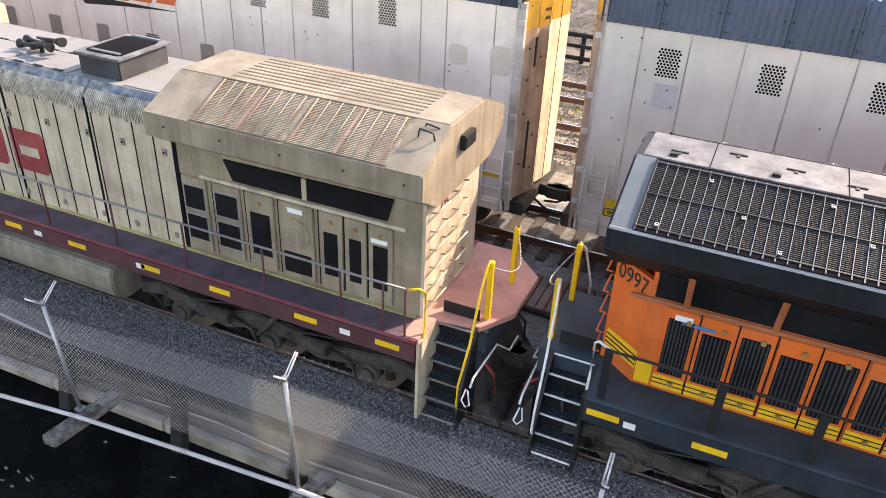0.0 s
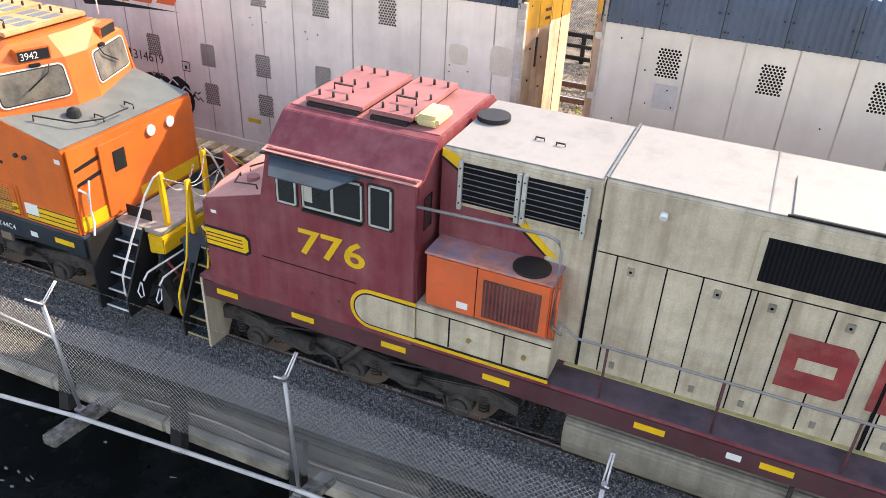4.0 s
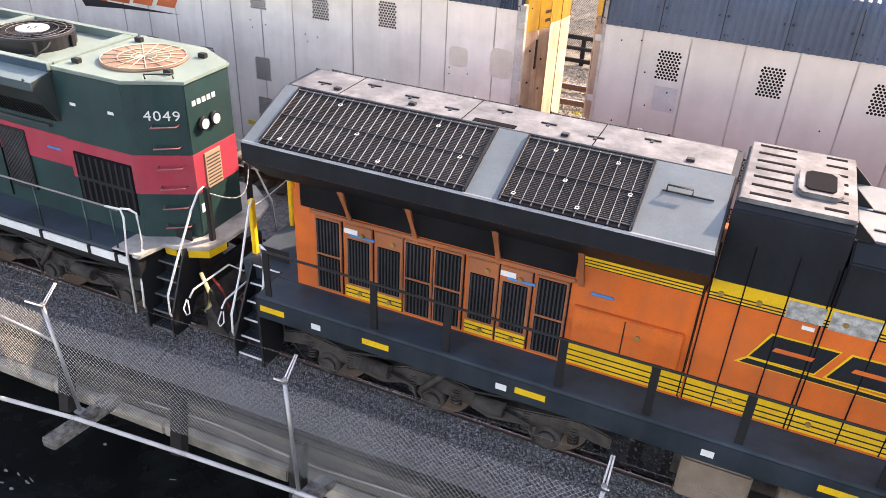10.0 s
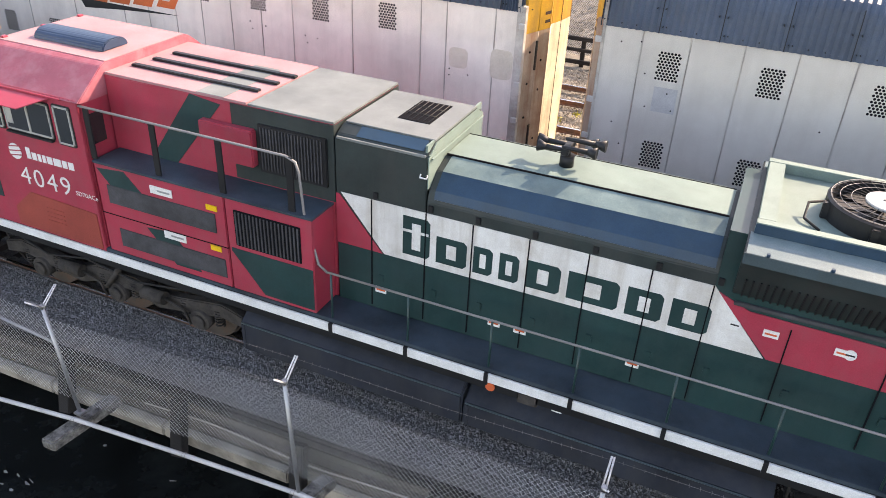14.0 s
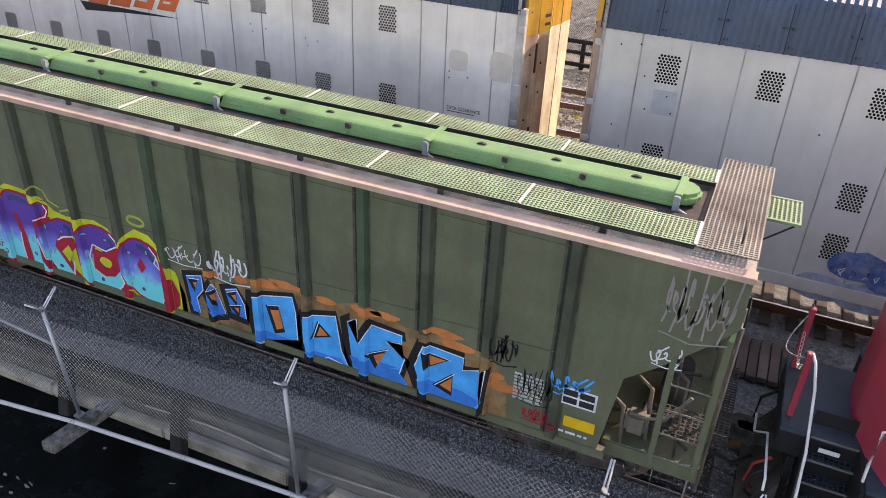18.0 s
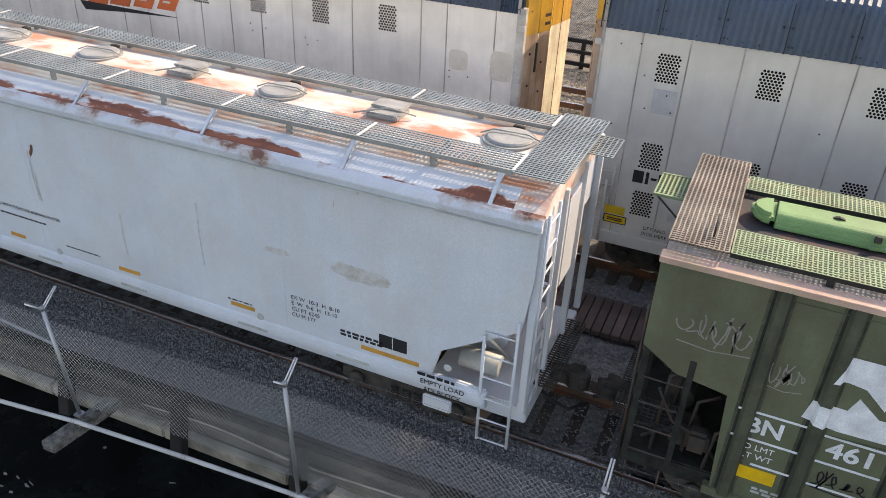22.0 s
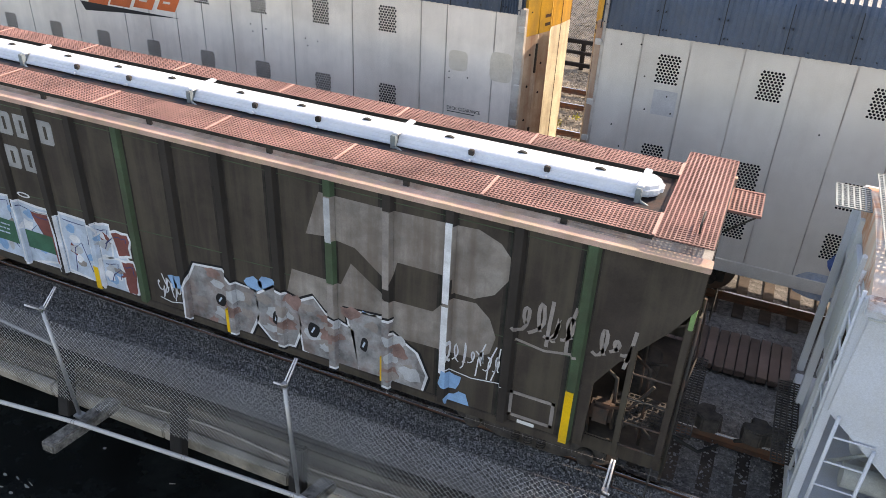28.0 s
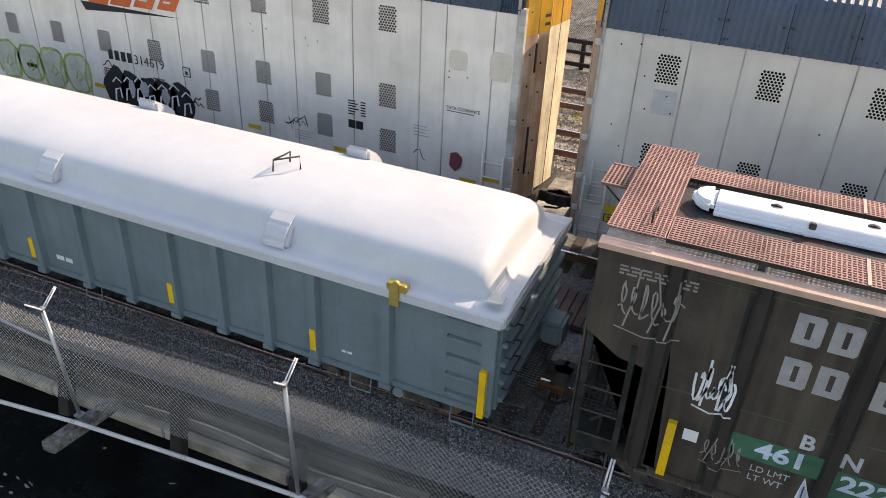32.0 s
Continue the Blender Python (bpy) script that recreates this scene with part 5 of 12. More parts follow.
# ---- orange and black road locomotive: cab and raised deck at one end, winged radiator at the other ----
def orange_locomotive(shift, number, label, stair_in, stair_out, wing_end, bevelled=False):
    car = thing("locomotive", label, "locomotive", group="locomotives of the train")
    O, K, Y = M["orange"], M["hoodblack"], M["stripe"]
    part("underframe", B(stair_in + 0.05, 9.97, -1.5, 1.5, 1.34, 1.72, bevel=0.02), M["deckdark"], car)
    part("walkway", B(stair_in + 0.05, 9.99, -1.56, 1.56, 1.725, 1.785, bevel=0.008), M["deckdark"], car, "dusty dark walkway deck")
    part("side_sill", B(stair_in + 0.05, 9.96, -1.555, -1.505, 1.36, 1.72, bevel=0.006), M["sillblack"], car, "dusty blue-black side sill")
    for x in (stair_in + 0.32, -8.3, -5.9, -2.0, 0.15, 2.3, 4.2, 5.4, 7.6, 9.5):
        plate(car, "reflector", x - 0.22, x + 0.22, 1.5, 1.6, -1.555, M["reflector"], "yellow reflective strip")
    for x in (-9.4, -6.4, -3.6, 5.0, 6.3, 8.7):
        plate(car, "sticker", x, x + 0.16, 1.47, 1.57, -1.555, M["label"])
    # hood, in sections
    def skin(x0, x1, top, r=0.16, roof="roofgrey"):
        part("hood", B(x0, x1, -0.985, 0.985, 1.785, 3.66), O, car, "orange hood side")
        part("hood_top", P([(-0.99, 3.64), (0.99, 3.64), (0.99, top - r), (1.0 - r, top), (r - 1.0, top), (-0.99, top - r)], x0 + 0.004, x1 - 0.004, bevel=0.02), K, car, "black upper hood")
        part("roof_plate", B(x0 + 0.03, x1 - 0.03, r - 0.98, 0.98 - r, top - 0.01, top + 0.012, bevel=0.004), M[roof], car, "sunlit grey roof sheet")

    def bands(x0, x1, upper=True, lower=True, split=()):
        if upper:
            plate(car, "yellow_band", x0, x1, 3.44, 3.71, -0.99, Y)
            for z in (3.435, 3.475, 3.52):
                plate(car, "pinstripe", x0, x1, z, z + 0.016, -0.995, K)
        if lower:
            plate(car, "yellow_band", x0, x1, 1.84, 2.18, -0.99, Y)
            for z in (1.885, 1.97, 2.06):
                plate(car, "pinstripe", x0, x1, z, z + 0.018, -0.995, K)

    skin(-2.66, 0.60, 4.52, 0.20)
    skin(0.63, 2.66, 4.62, 0.10)
    part("hood", B(2.67, 6.43, -0.985, 0.985, 1.785, 3.5), O, car, "orange hood side")
    part("hood_top", P([(-0.99, 3.64), (0.99, 3.64), (0.99, 4.60), (0.92, 4.66), (-0.92, 4.66), (-0.99, 4.60)], 2.67, 6.40, bevel=0.015), K, car, "black upper hood")
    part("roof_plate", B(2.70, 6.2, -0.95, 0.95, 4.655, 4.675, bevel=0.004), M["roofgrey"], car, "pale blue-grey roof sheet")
    for x in (3.3, 4.2, 5.1, 5.9):
        part("roof_seam", B(x - 0.012, x + 0.012, -0.94, 0.94, 4.674, 4.684), M["hoodblack"], car)
        for y in (-0.62, 0.3):
            h = part("lifting_ring", T([(x - 0.3, y, 4.675), (x - 0.27, y, 4.71), (x - 0.2, y, 4.71), (x - 0.17, y, 4.675)], 0.012, 6), M["railblack"], car)
            part("ring_plate", B(x - 0.36, x - 0.12, y + 0.05, y + 0.12, 4.674, 4.68), M["label"], h)
    bands(-4.0, 0.6)
    bands(0.63, 2.66)
    bands(2.7, 6.4, True, False)
    bands(-5.62, -4.03, False)
    plate(car, "yellow_band", -5.58, -4.06, 3.43, 3.575, -0.99, Y)
    for z in (3.435, 3.48, 3.525):
        plate(car, "pinstripe", -5.58, -4.06, z, z + 0.014, -0.995, K)
    # tall engine doors: dark gaps between them, latches on the bands
    for i, x in enumerate((-4.06, -3.62, -3.14, -2.67, -2.11, -1.62, -1.12, -0.68, -0.22, 0.20, 0.62, 0.95, 1.35, 1.75, 2.15, 2.64)):
        part("door_gap", B(x - 0.008, x + 0.008, -1.001, -0.97, 1.82, 3.62 if x > 0.6 else 4.25), M["hole"], car)
        if i % 3 != 2:
            latch(car, x + 0.2, 3.54, -0.995)
        if i % 2:
            latch(car, x + 0.2, 2.0, -0.995)
    for x in (-4.0, -2.72, 0.57):
        part("door_gap", B(x - 0.009, x + 0.009, -1.001, -0.97, 1.82, 4.2), M["hole"], car)
    for x in (-2.9, 0.85, 1.5):
        plate(car, "sticker", x, x + 0.14, 3.33, 3.38, -0.99, M["label"])
    plate(car, "silver_patch", -3.12, -2.70, 3.44, 3.68, -0.997, M["foil"], "torn silver foil patch")
    plate(car, "silver_patch", -2.64, -2.12, 3.42, 3.68, -0.997, M["foil"], "torn silver foil patch")
    italic_logo(car, -3.45, 0.1, 2.60, 3.14, -0.992, K, Y, O)
    # grilles of the upper hood
    def louvre(x0, x1, z0, z1, n, y=-0.99, m="screen", frame=None):
        f = part("grille_frame", B(x0 - 0.05, x1 + 0.05, y - 0.02, y + 0.02, z0 - 0.05, z1 + 0.05, bevel=0.006), frame or K, car)
        part("grille_screen", B(x0, x1, y - 0.024, y, z0, z1), M["hole"], f)
        bm = bmesh.new()
        for k in range(n):
            xx = x0 + (x1 - x0) * (k + 0.5) / n
            bx(bm, xx - 0.012, xx + 0.012, y - 0.04, y, z0, z1)
        part("grille_slats", bm, M[m], f)
    louvre(0.95, 2.2, 4.02, 4.42, 22)
    louvre(2.95, 3.55, 3.85, 4.45, 8)
    louvre(4.4, 5.15, 3.75, 4.4, 9)
    part("access_door", B(3.75, 4.2, -1.015, -0.98, 3.72, 4.15, bevel=0.006), K, car)
    plate(car, "sticker", 3.92, 4.06, 4.0, 4.14, -1.02, M["label"])
    louvre(3.78, 4.2, 4.25, 4.42, 8)
    plate(car, "tape_strip", 4.05, 4.5, 3.62, 3.66, -1.0, M["tape"])
    part("tape_strip", P([(5.0, 3.80), (5.4, 4.0), (5.38, 4.05), (4.98, 3.85)], -1.005, -0.99, "y"), M["tape"], car, "stray strip of blue tape")
    # engine roof hatches, horn and exhaust housing
    for x0, x1 in ((-2.62, -1.14), (-1.08, 0.56)):
        for y0, y1 in ((-0.78, -0.02), (0.02, 0.78)):
            hd = part("roof_hatch", B(x0, x1, y0, y1, 4.525, 4.545, bevel=0.006), M["roofgrey"], car)
            for k in range(3):
                xx = x0 + (x1 - x0) * (k + 0.5) / 3
                part("hinge", B(xx - 0.09, xx + 0.09, (y0 if y0 > -0.5 else -0.5) - 0.015, (y0 if y0 > -0.5 else -0.5) + 0.015, 4.545, 4.56), K, hd)
    horns(car, 0.05, -0.1, 4.53, M["railblack"])
    part("roof_step", B(0.60, 0.66, -0.9, 0.9, 4.5, 4.66, bevel=0.008), K, car)
    part("exhaust_housing", P([(-0.99, 3.64), (0.99, 3.64), (0.99, 4.66), (0.9, 4.73), (-0.9, 4.73), (-0.99, 4.66)], -3.98, -2.69, bevel=0.015), K, car)
    part("hood", B(-4.04, -2.67, -0.985, 0.985, 1.785, 3.5), O, car)
    top = part("exhaust_top", B(-3.95, -2.70, -0.92, 0.92, 4.73, 4.79, bevel=0.012), M["sootgrey"], car, "slotted sooty exhaust cover")
    for k in range(7):
        yy = -0.78 + k * 0.26
        for x0, x1 in ((-3.85, -3.4), (-3.05, -2.8)):
            part("slot", B(x0, x1, yy, yy + 0.06, 4.785, 4.796, bevel=0.003), M["hole"], top)
    st = part("exhaust_pipe", P([(-3.30, -0.55), (-2.92, -0.55), (-2.86, -0.45), (-2.86, 0.1), (-2.94, 0.2), (-3.28, 0.2), (-3.36, 0.1), (-3.36, -0.45)], 4.79, 4.85, "z", bevel=0.01), M["sootgrey"], top)
    part("stack_opening", P([(-3.24, -0.45), (-2.98, -0.45), (-2.94, -0.38), (-2.94, 0.03), (-3.0, 0.1), (-3.22, 0.1), (-3.28, 0.03), (-3.28, -0.38)], 4.855, 4.866, "z"), M["hole"], st)
    for y in (-0.8, 0.1, 0.8):
        part("gusset", P([(-2.69, 4.76), (-2.45, 4.54), (-2.69, 4.54)], y - 0.02, y + 0.02, "y"), M["railblack"], car)
    # radiator end: winged roof with gratings, screens below it, door row
    part("hood", B(-9.95 if not bevelled else -9.46, -4.05, -0.985, 0.985, 1.785, 3.60), O, car)
    if bevelled:
        part("hood", B(-9.95, -9.46, -0.5, 0.985, 1.785, 3.60), O, car)
    part("radiator_wing", P([(-1.56, 4.33), (-1.56, 4.05), (-1.02, 3.59), (1.02, 3.59), (1.56, 4.05), (1.56, 4.33), (0.42, 4.80), (-0.42, 4.80)], wing_end, -4.02, bevel=0.012), K, car, "black overhanging radiator housing")
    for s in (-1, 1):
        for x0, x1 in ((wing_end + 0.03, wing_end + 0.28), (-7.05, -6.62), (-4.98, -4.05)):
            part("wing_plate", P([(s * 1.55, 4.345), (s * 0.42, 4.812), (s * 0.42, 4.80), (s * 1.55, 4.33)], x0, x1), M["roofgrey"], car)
        part("wing_edge", P([(s * 1.562, 4.325), (s * 1.55, 4.352), (s * 1.53, 4.358), (s * 1.54, 4.33)], wing_end + 0.02, -4.04), M["finlight"], car, "pale edge strip of the wing")
        for x0, x1 in ((wing_end + 0.30, -7.08), (-6.6, -5.0)):
            g = part("radiator_core", P([(s * 1.50, 4.365), (s * 0.46, 4.796), (s * 0.46, 4.78), (s * 1.50, 4.35)], x0, x1), M["hole"], car, "black radiator core")
            bm = bmesh.new()
            for k in range(40):
                f = k / 39
                yy, zz = s * (1.49 - f * 1.02), 4.378 + f * 0.42
                prism(bm, [(yy - 0.005, zz + 0.002), (yy + 0.005, zz + 0.002), (yy + 0.005, zz - 0.012), (yy - 0.005, zz - 0.012)], x0, x1)
            part("cooling_mesh", bm, M["findark"], g, "fine dark cooling fins")["kind"] = "stuff"
            n = int((x1 - x0) / 0.125)
            for k in range(n + 1):
                x = x0 + (x1 - x0) * k / n
                part("grating_bar", P([(s * 1.48, 4.396), (s * 0.48, 4.811), (s * 0.48, 4.797), (s * 1.48, 4.382)], x - 0.0038, x + 0.0038), M["finlight"], g)
                part("bar_foot", P([(s * 1.53, 4.35), (s * 1.53, 4.385), (s * 1.47, 4.402), (s * 1.47, 4.37)], x - 0.008, x + 0.008), M["fin"], g)
            part("foot_strip", P([(s * 1.535, 4.346), (s * 1.535, 4.37), (s * 1.45, 4.40), (s * 1.45, 4.37)], x0, x1), M["hole"], g)
            for f in (0.02, 0.5, 0.98):
                yy, zz = s * (1.48 - f * 1.0), 4.392 + f * 0.415
                part("grating_frame", P([(yy - 0.012, zz + 0.004), (yy + 0.012, zz + 0.004), (yy + 0.012, zz - 0.008), (yy - 0.012, zz - 0.008)], x0, x1), M["railblack"], g)
            for x in (x0 - 0.012, x1 + 0.012):
                part("grating_frame", P([(s * 1.52, 4.36), (s * 1.50, 4.41), (s * 0.45, 4.84), (s * 0.45, 4.79)], x - 0.012, x + 0.012), M["railblack"], g)
            for k in range(6):
                x, f = x0 + (x1 - x0) * (k + 0.5) / 6, (0.08, 0.9, 0.45, 0.08, 0.9, 0.45)[k] * 0.95
                part("clip", B(x - 0.022, x + 0.022, s * (1.48 - f) - 0.03, s * (1.48 - f) + 0.03, 4.395 + f * 0.415, 4.408 + f * 0.415), M["label"], g)
                part("clip_slot", B(x - 0.012, x + 0.018, s * (1.48 - f) - 0.015, s * (1.48 - f) + 0.015, 4.408 + f * 0.415, 4.412 + f * 0.415), M["railblack"], g)
    part("ridge_plate", B(wing_end + 0.1, -4.1, -0.41, 0.41, 4.80, 4.822, bevel=0.004), M["sootgrey"], car)
    for x in (-9.6, -8.4, -6.2, -4.6):
        part("lifting_lug", B(x - 0.05, x + 0.05, -0.3, -0.22, 4.82, 4.86, bevel=0.006), M["railblack"], car)
    for k in range(8):
        x, yy = wing_end + 0.5 + k * 0.68, (-0.12, 0.16, 0.02)[k % 3]
        hd = part("hold_down", B(x - 0.11, x + 0.11, yy - 0.018, yy + 0.018, 4.822, 4.838, bevel=0.004), M["railblack"], car)
        part("hold_down_arm", B(x - 0.02, x + 0.02, yy - 0.09, yy - 0.02, 4.822, 4.834), M["railblack"], hd)
    part("ridge_slot", B(-7.45, -6.85, -0.39, -0.27, 4.822, 4.828), M["hole"], car)
    for x in (wing_end + 0.9, -7.6, -5.8):
        part("ridge_joint", B(x - 0.006, x + 0.006, -0.41, 0.41, 4.821, 4.826), M["hole"], car)
    part("roof_hatch_outline", B(-4.80, -4.20, -0.86, -0.845, 4.632, 4.65), M["railblack"], car)
    part("grab_iron", T([(-4.75, -0.85, 4.64), (-4.75, -0.85, 4.72), (-4.45, -0.85, 4.72), (-4.45, -0.85, 4.64)], 0.012, 6), M["railblack"], car)
    part("intake_screen", B(-9.85 if not bevelled else -9.4, -5.64, -1.0, -0.97, 3.22, 3.60), M["screen"], car)
    for x in (-9.0, -7.95, -6.7, -5.55):
        part("wing_brace", P([(-0.99, 3.1), (-1.0, 3.2), (-1.30, 3.78), (-1.24, 3.74)], x - 0.04, x + 0.04), M["orangedust"], car)
    part("door_header", B(-9.7, -5.62, -1.02, -0.98, 3.14, 3.2, bevel=0.006), M["orangedust"], car)
    if bevelled:
        rows = ((-9.22, 0.42), (-8.79, 0.45), (-8.33, 0.44), (-7.86, 0.47), (-7.38, 0.48), (-6.86, 0.44), (-6.40, 0.40), (-5.98, 0.36))
    else:
        rows = tuple((x, 0.46) for x in (-9.62, -9.1, -8.6, -8.13, -7.66, -7.14, -6.66, -6.15))
    for i, (x, w) in enumerate(rows):
        dk = part("radiator_door", B(x, x + w, -1.012, -0.98, 1.84, 3.12, bevel=0.01), O if bevelled else M["orangedust"], car)
        part("door_gap", B(x + w + 0.004, x + w + 0.02, -1.004, -0.98, 1.84, 3.14), M["hole"], car)
        if bevelled or i in (1, 2, 5, 6):
            x0, x1, z0, z1 = x + 0.05, x + w - 0.05, 2.10, 2.88 if i % 2 or not bevelled else 2.98
            part("yellow_foot", B(x + 0.01, x + w - 0.01, -1.018, -1.0, 1.86, 2.06), Y, dk)
            for z in (1.92, 1.99):
                part("pinstripe", B(x + 0.01, x + w - 0.01, -1.021, -1.0, z, z + 0.016), K, dk)
            latch(car, x + 0.3, 2.98, -1.015)
            latch(car, x + 0.25, 1.96, -1.02)
            screens = [(x0, x1, z0, z1)]
        else:
            screens = [(x + 0.035, x + w - 0.035, 2.50, 3.085), (x + 0.035, x + w - 0.035, 1.88, 2.46)]
        for x0, x1, z0, z1 in screens:
            sc = part("door_screen", B(x0, x1, -1.022, -1.0, z0, z1, bevel=0.006), M["hole"], dk)
            bm = bmesh.new()
            for k in range(7):
                xx = x0 + (x1 - x0) * (k + 0.5) / 7
                bx(bm, xx - 0.011, xx + 0.011, -1.032, -1.01, z0 + 0.01, z1 - 0.01)
            part("screen_ribs", bm, M["screenrib"], sc, "dark upright ribs of the door screen")
    for x in (-9.0, -6.55):
        plate(car, "tape_strip", x, x + 0.4, 2.93, 2.97, -1.02, M["tape"])
        plate(car, "sticker", x - 0.1, x + 0.12, 2.97, 3.05, -1.016, M["label"])
    plate(car, "tape_strip", -5.4, -5.1, 3.03, 3.07, -1.0, M["tape"])
    part("side_box", B(-5.58, -4.15, -1.06, -0.98, 2.24, 2.82, bevel=0.012), O, car)
    part("box_gap", B(-4.9, -4.885, -1.066, -1.05, 2.26, 2.8), K, car)
    latch(car, -4.7, 2.6, -1.06)
    # rear end wall, number and steps
    if bevelled:
        part("corner", P([(-9.95, -0.62), (-9.46, -0.99), (-9.46, -0.9), (-9.95, -0.5)], 1.79, 3.44, "z"), O, car, "orange bevelled corner of the hood")
        for z0, z1, m in ((2.02, 2.30, Y), (2.07, 2.09, K), (2.14, 2.16, K), (2.21, 2.23, K)):
            d = 0.004 if m is Y else 0.008
            part("corner_stripe", P([(-9.95 - d, -0.62 - d), (-9.46 - d, -0.99 - d), (-9.46, -0.97), (-9.95, -0.6)], z0, z1, "z"), m, car)
    part("end_wall", B(-9.99, -9.95, -0.98 if not bevelled else -0.62, 0.98, 1.79, 3.45), O, car)
    for k in range(5):
        part("rung", T([(-10.0, -0.75, 1.95 + k * 0.33), (-10.08, -0.75, 1.95 + k * 0.33), (-10.08, -0.3, 1.95 + k * 0.33), (-10.0, -0.3, 1.95 + k * 0.33)], 0.013, 6), O, car)
    if bevelled:
        words(number, 0.24, M["blackpaint"], car, (-9.95, -0.63, 3.17), (90, 0, -37), wide=0.85)
        plate(car, "yellow_band", -9.45, -9.24, 1.84, 2.2, -0.99, Y)
    end = stair_out - 0.14
    stairs(car, stair_in, stair_out, end + 0.02, M["white"], M["white"])
    end_deck(car, stair_in + 0.5, end - 0.1, M["deckdark"], "dusty dark end platform")
    end_rails(car, end, -1, M["white"], M["safety"])
    plow(car, end, -1, M["deckdark"])
    coupler(car, end, -1)
    # walkway rail
    XS = (stair_in + 0.24, -8.35, -7.2, -5.55, -4.36, -3.21, -1.6, -0.02, 1.76)
    stanchions(car, XS, -1.5, 1.4, 2.6, M["railblack"])
    ring_rail(car, [(stair_in + 0.2, -1.5, 2.58), (1.76, -1.5, 2.58), (2.1, -1.5, 2.62), (2.65, -1.5, 3.2), (6.4, -1.5, 3.2)], 0.02, M["railblack"])
    stanchions(car, (2.65, 3.54, 4.87), -1.5, 2.2, 3.22, M["railblack"])
    ring_rail(car, [(stair_in + 0.2, -1.5, 2.2), (1.76, -1.5, 2.2)], 0.008, M["railblack"])
    ring_rail(car, [(-10.1, 1.5, 2.58), (1.76, 1.5, 2.58)], 0.02, M["railblack"])
    # raised deck boxes behind the cab
    part("equipment_box", B(2.66, 6.44, -1.55, -0.98, 1.79, 2.40, bevel=0.012), O, car, "orange equipment boxes under the raised deck")
    part("raised_deck", B(2.64, 6.44, -1.58, -0.98, 2.40, 2.45, bevel=0.006), M["deckdark"], car)
    for x0, x1 in ((2.75, 3.55), (3.6, 4.9), (4.95, 6.35)):
        plate(car, "yellow_band", x0, x1, 1.84, 2.14, -1.555, Y)
        for z in (1.84, 1.93, 2.02, 2.11):
            plate(car, "pinstripe", x0, x1, z, z + 0.016, -1.56, K)
        bm = bmesh.new()
        for k in range(9):
            bx(bm, x0 + 0.3, x1 - 0.2, -1.575, -1.55, 1.86 + k * 0.05, 1.885 + k * 0.05)
        part("louvre", bm, O, car)
    part("box_step", P([(2.2, 1.79), (2.66, 1.79), (2.66, 2.4)], -1.5, -1.05, "y"), M["deckdark"], car)
    # tanks below the frame
    for x0, x1 in ((-2.56, -0.62), (-0.12, 1.9)):
        bm = C((x0 + 0.08, -1.28, 0.95), (x1 - 0.08, -1.28, 0.95), 0.21, 24)
        cyl(bm, (x0, -1.28, 0.95), (x0 + 0.08, -1.28, 0.95), 0.13, 24, 0.21)
        cyl(bm, (x1 - 0.08, -1.28, 0.95), (x1, -1.28, 0.95), 0.21, 24, 0.13)
        tk = part("air_tank", bm, M["tank"], car, "dusty brown cylindrical air tank")
        for x in (x0 + 0.35, x1 - 0.35):
            part("tank_strap", C((x - 0.025, -1.28, 0.95), (x + 0.025, -1.28, 0.95), 0.218, 24), M["tank"], tk)
            part("drain_cock", C((x, -1.3, 0.66), (x, -1.3, 0.76), 0.05, 10), M["tank"], tk)
    part("fuel_tank", P([(-1.35, 1.3), (-1.35, 0.55), (-1.1, 0.3), (1.1, 0.3), (1.35, 0.55), (1.35, 1.3)], 2.05, 3.85, bevel=0.02), M["tank"], car, "dusty brown fuel tank")
    part("fuel_tank", P([(-1.0, 1.3), (-1.0, 0.5), (-0.8, 0.3), (0.8, 0.3), (1.0, 0.5), (1.0, 1.3)], -3.9, 2.05), M["steel"], car)
    part("tank_shelf", B(-3.0, 3.9, -1.5, -1.0, 0.58, 0.64), M["steel"], car)
    part("equipment_box", B(-3.8, -2.9, -1.45, -1.0, 0.55, 1.25, bevel=0.03), M["tank"], car, "dusty brown filter box")
    part("fuel_gauge", C((2.45, -1.37, 1.12), (2.45, -1.34, 1.12), 0.07, 14), M["label"], car)
    part("fuel_cap", C((3.2, -1.40, 0.95), (3.2, -1.34, 0.95), 0.06, 12), M["hose"], car)
    loco_truck(car, -7.5)
    loco_truck(car, 6.9)
    # cab
    part("cab_side", P([(6.45, 1.79), (6.45, 4.37), (8.46, 4.37), (8.62, 3.64), (9.88, 3.36), (9.93, 1.79)], -1.56, -1.50, "y", bevel=0.01), O, car, "orange cab and nose side")
    part("cab_side", P([(6.45, 1.79), (6.45, 4.37), (8.46, 4.37), (8.62, 3.64), (9.88, 3.36), (9.93, 1.79)], 1.50, 1.56, "y", bevel=0.01), O, car)
    part("cab_back", B(6.43, 6.5, -1.5, 1.5, 1.79, 4.37), O, car)
    part("cab_roof", P([(-1.57, 4.33), (-1.0, 4.68), (-0.9, 4.72), (0.9, 4.72), (1.0, 4.68), (1.57, 4.33), (1.5, 4.3), (-1.5, 4.3)], 6.40, 8.47, bevel=0.012), O, car, "sunlit orange cab roof")
    part("nose", P([(8.58, 1.79), (8.6, 3.62), (9.87, 3.35), (9.92, 1.79)], -1.5, 1.5, "y"), O, car)
    part("nose_top", P([(8.60, 3.645), (9.88, 3.375), (9.88, 3.36), (8.60, 3.63)], -1.54, 1.54, "y"), M["nosegrey"], car, "worn grey-green anti-glare nose top")
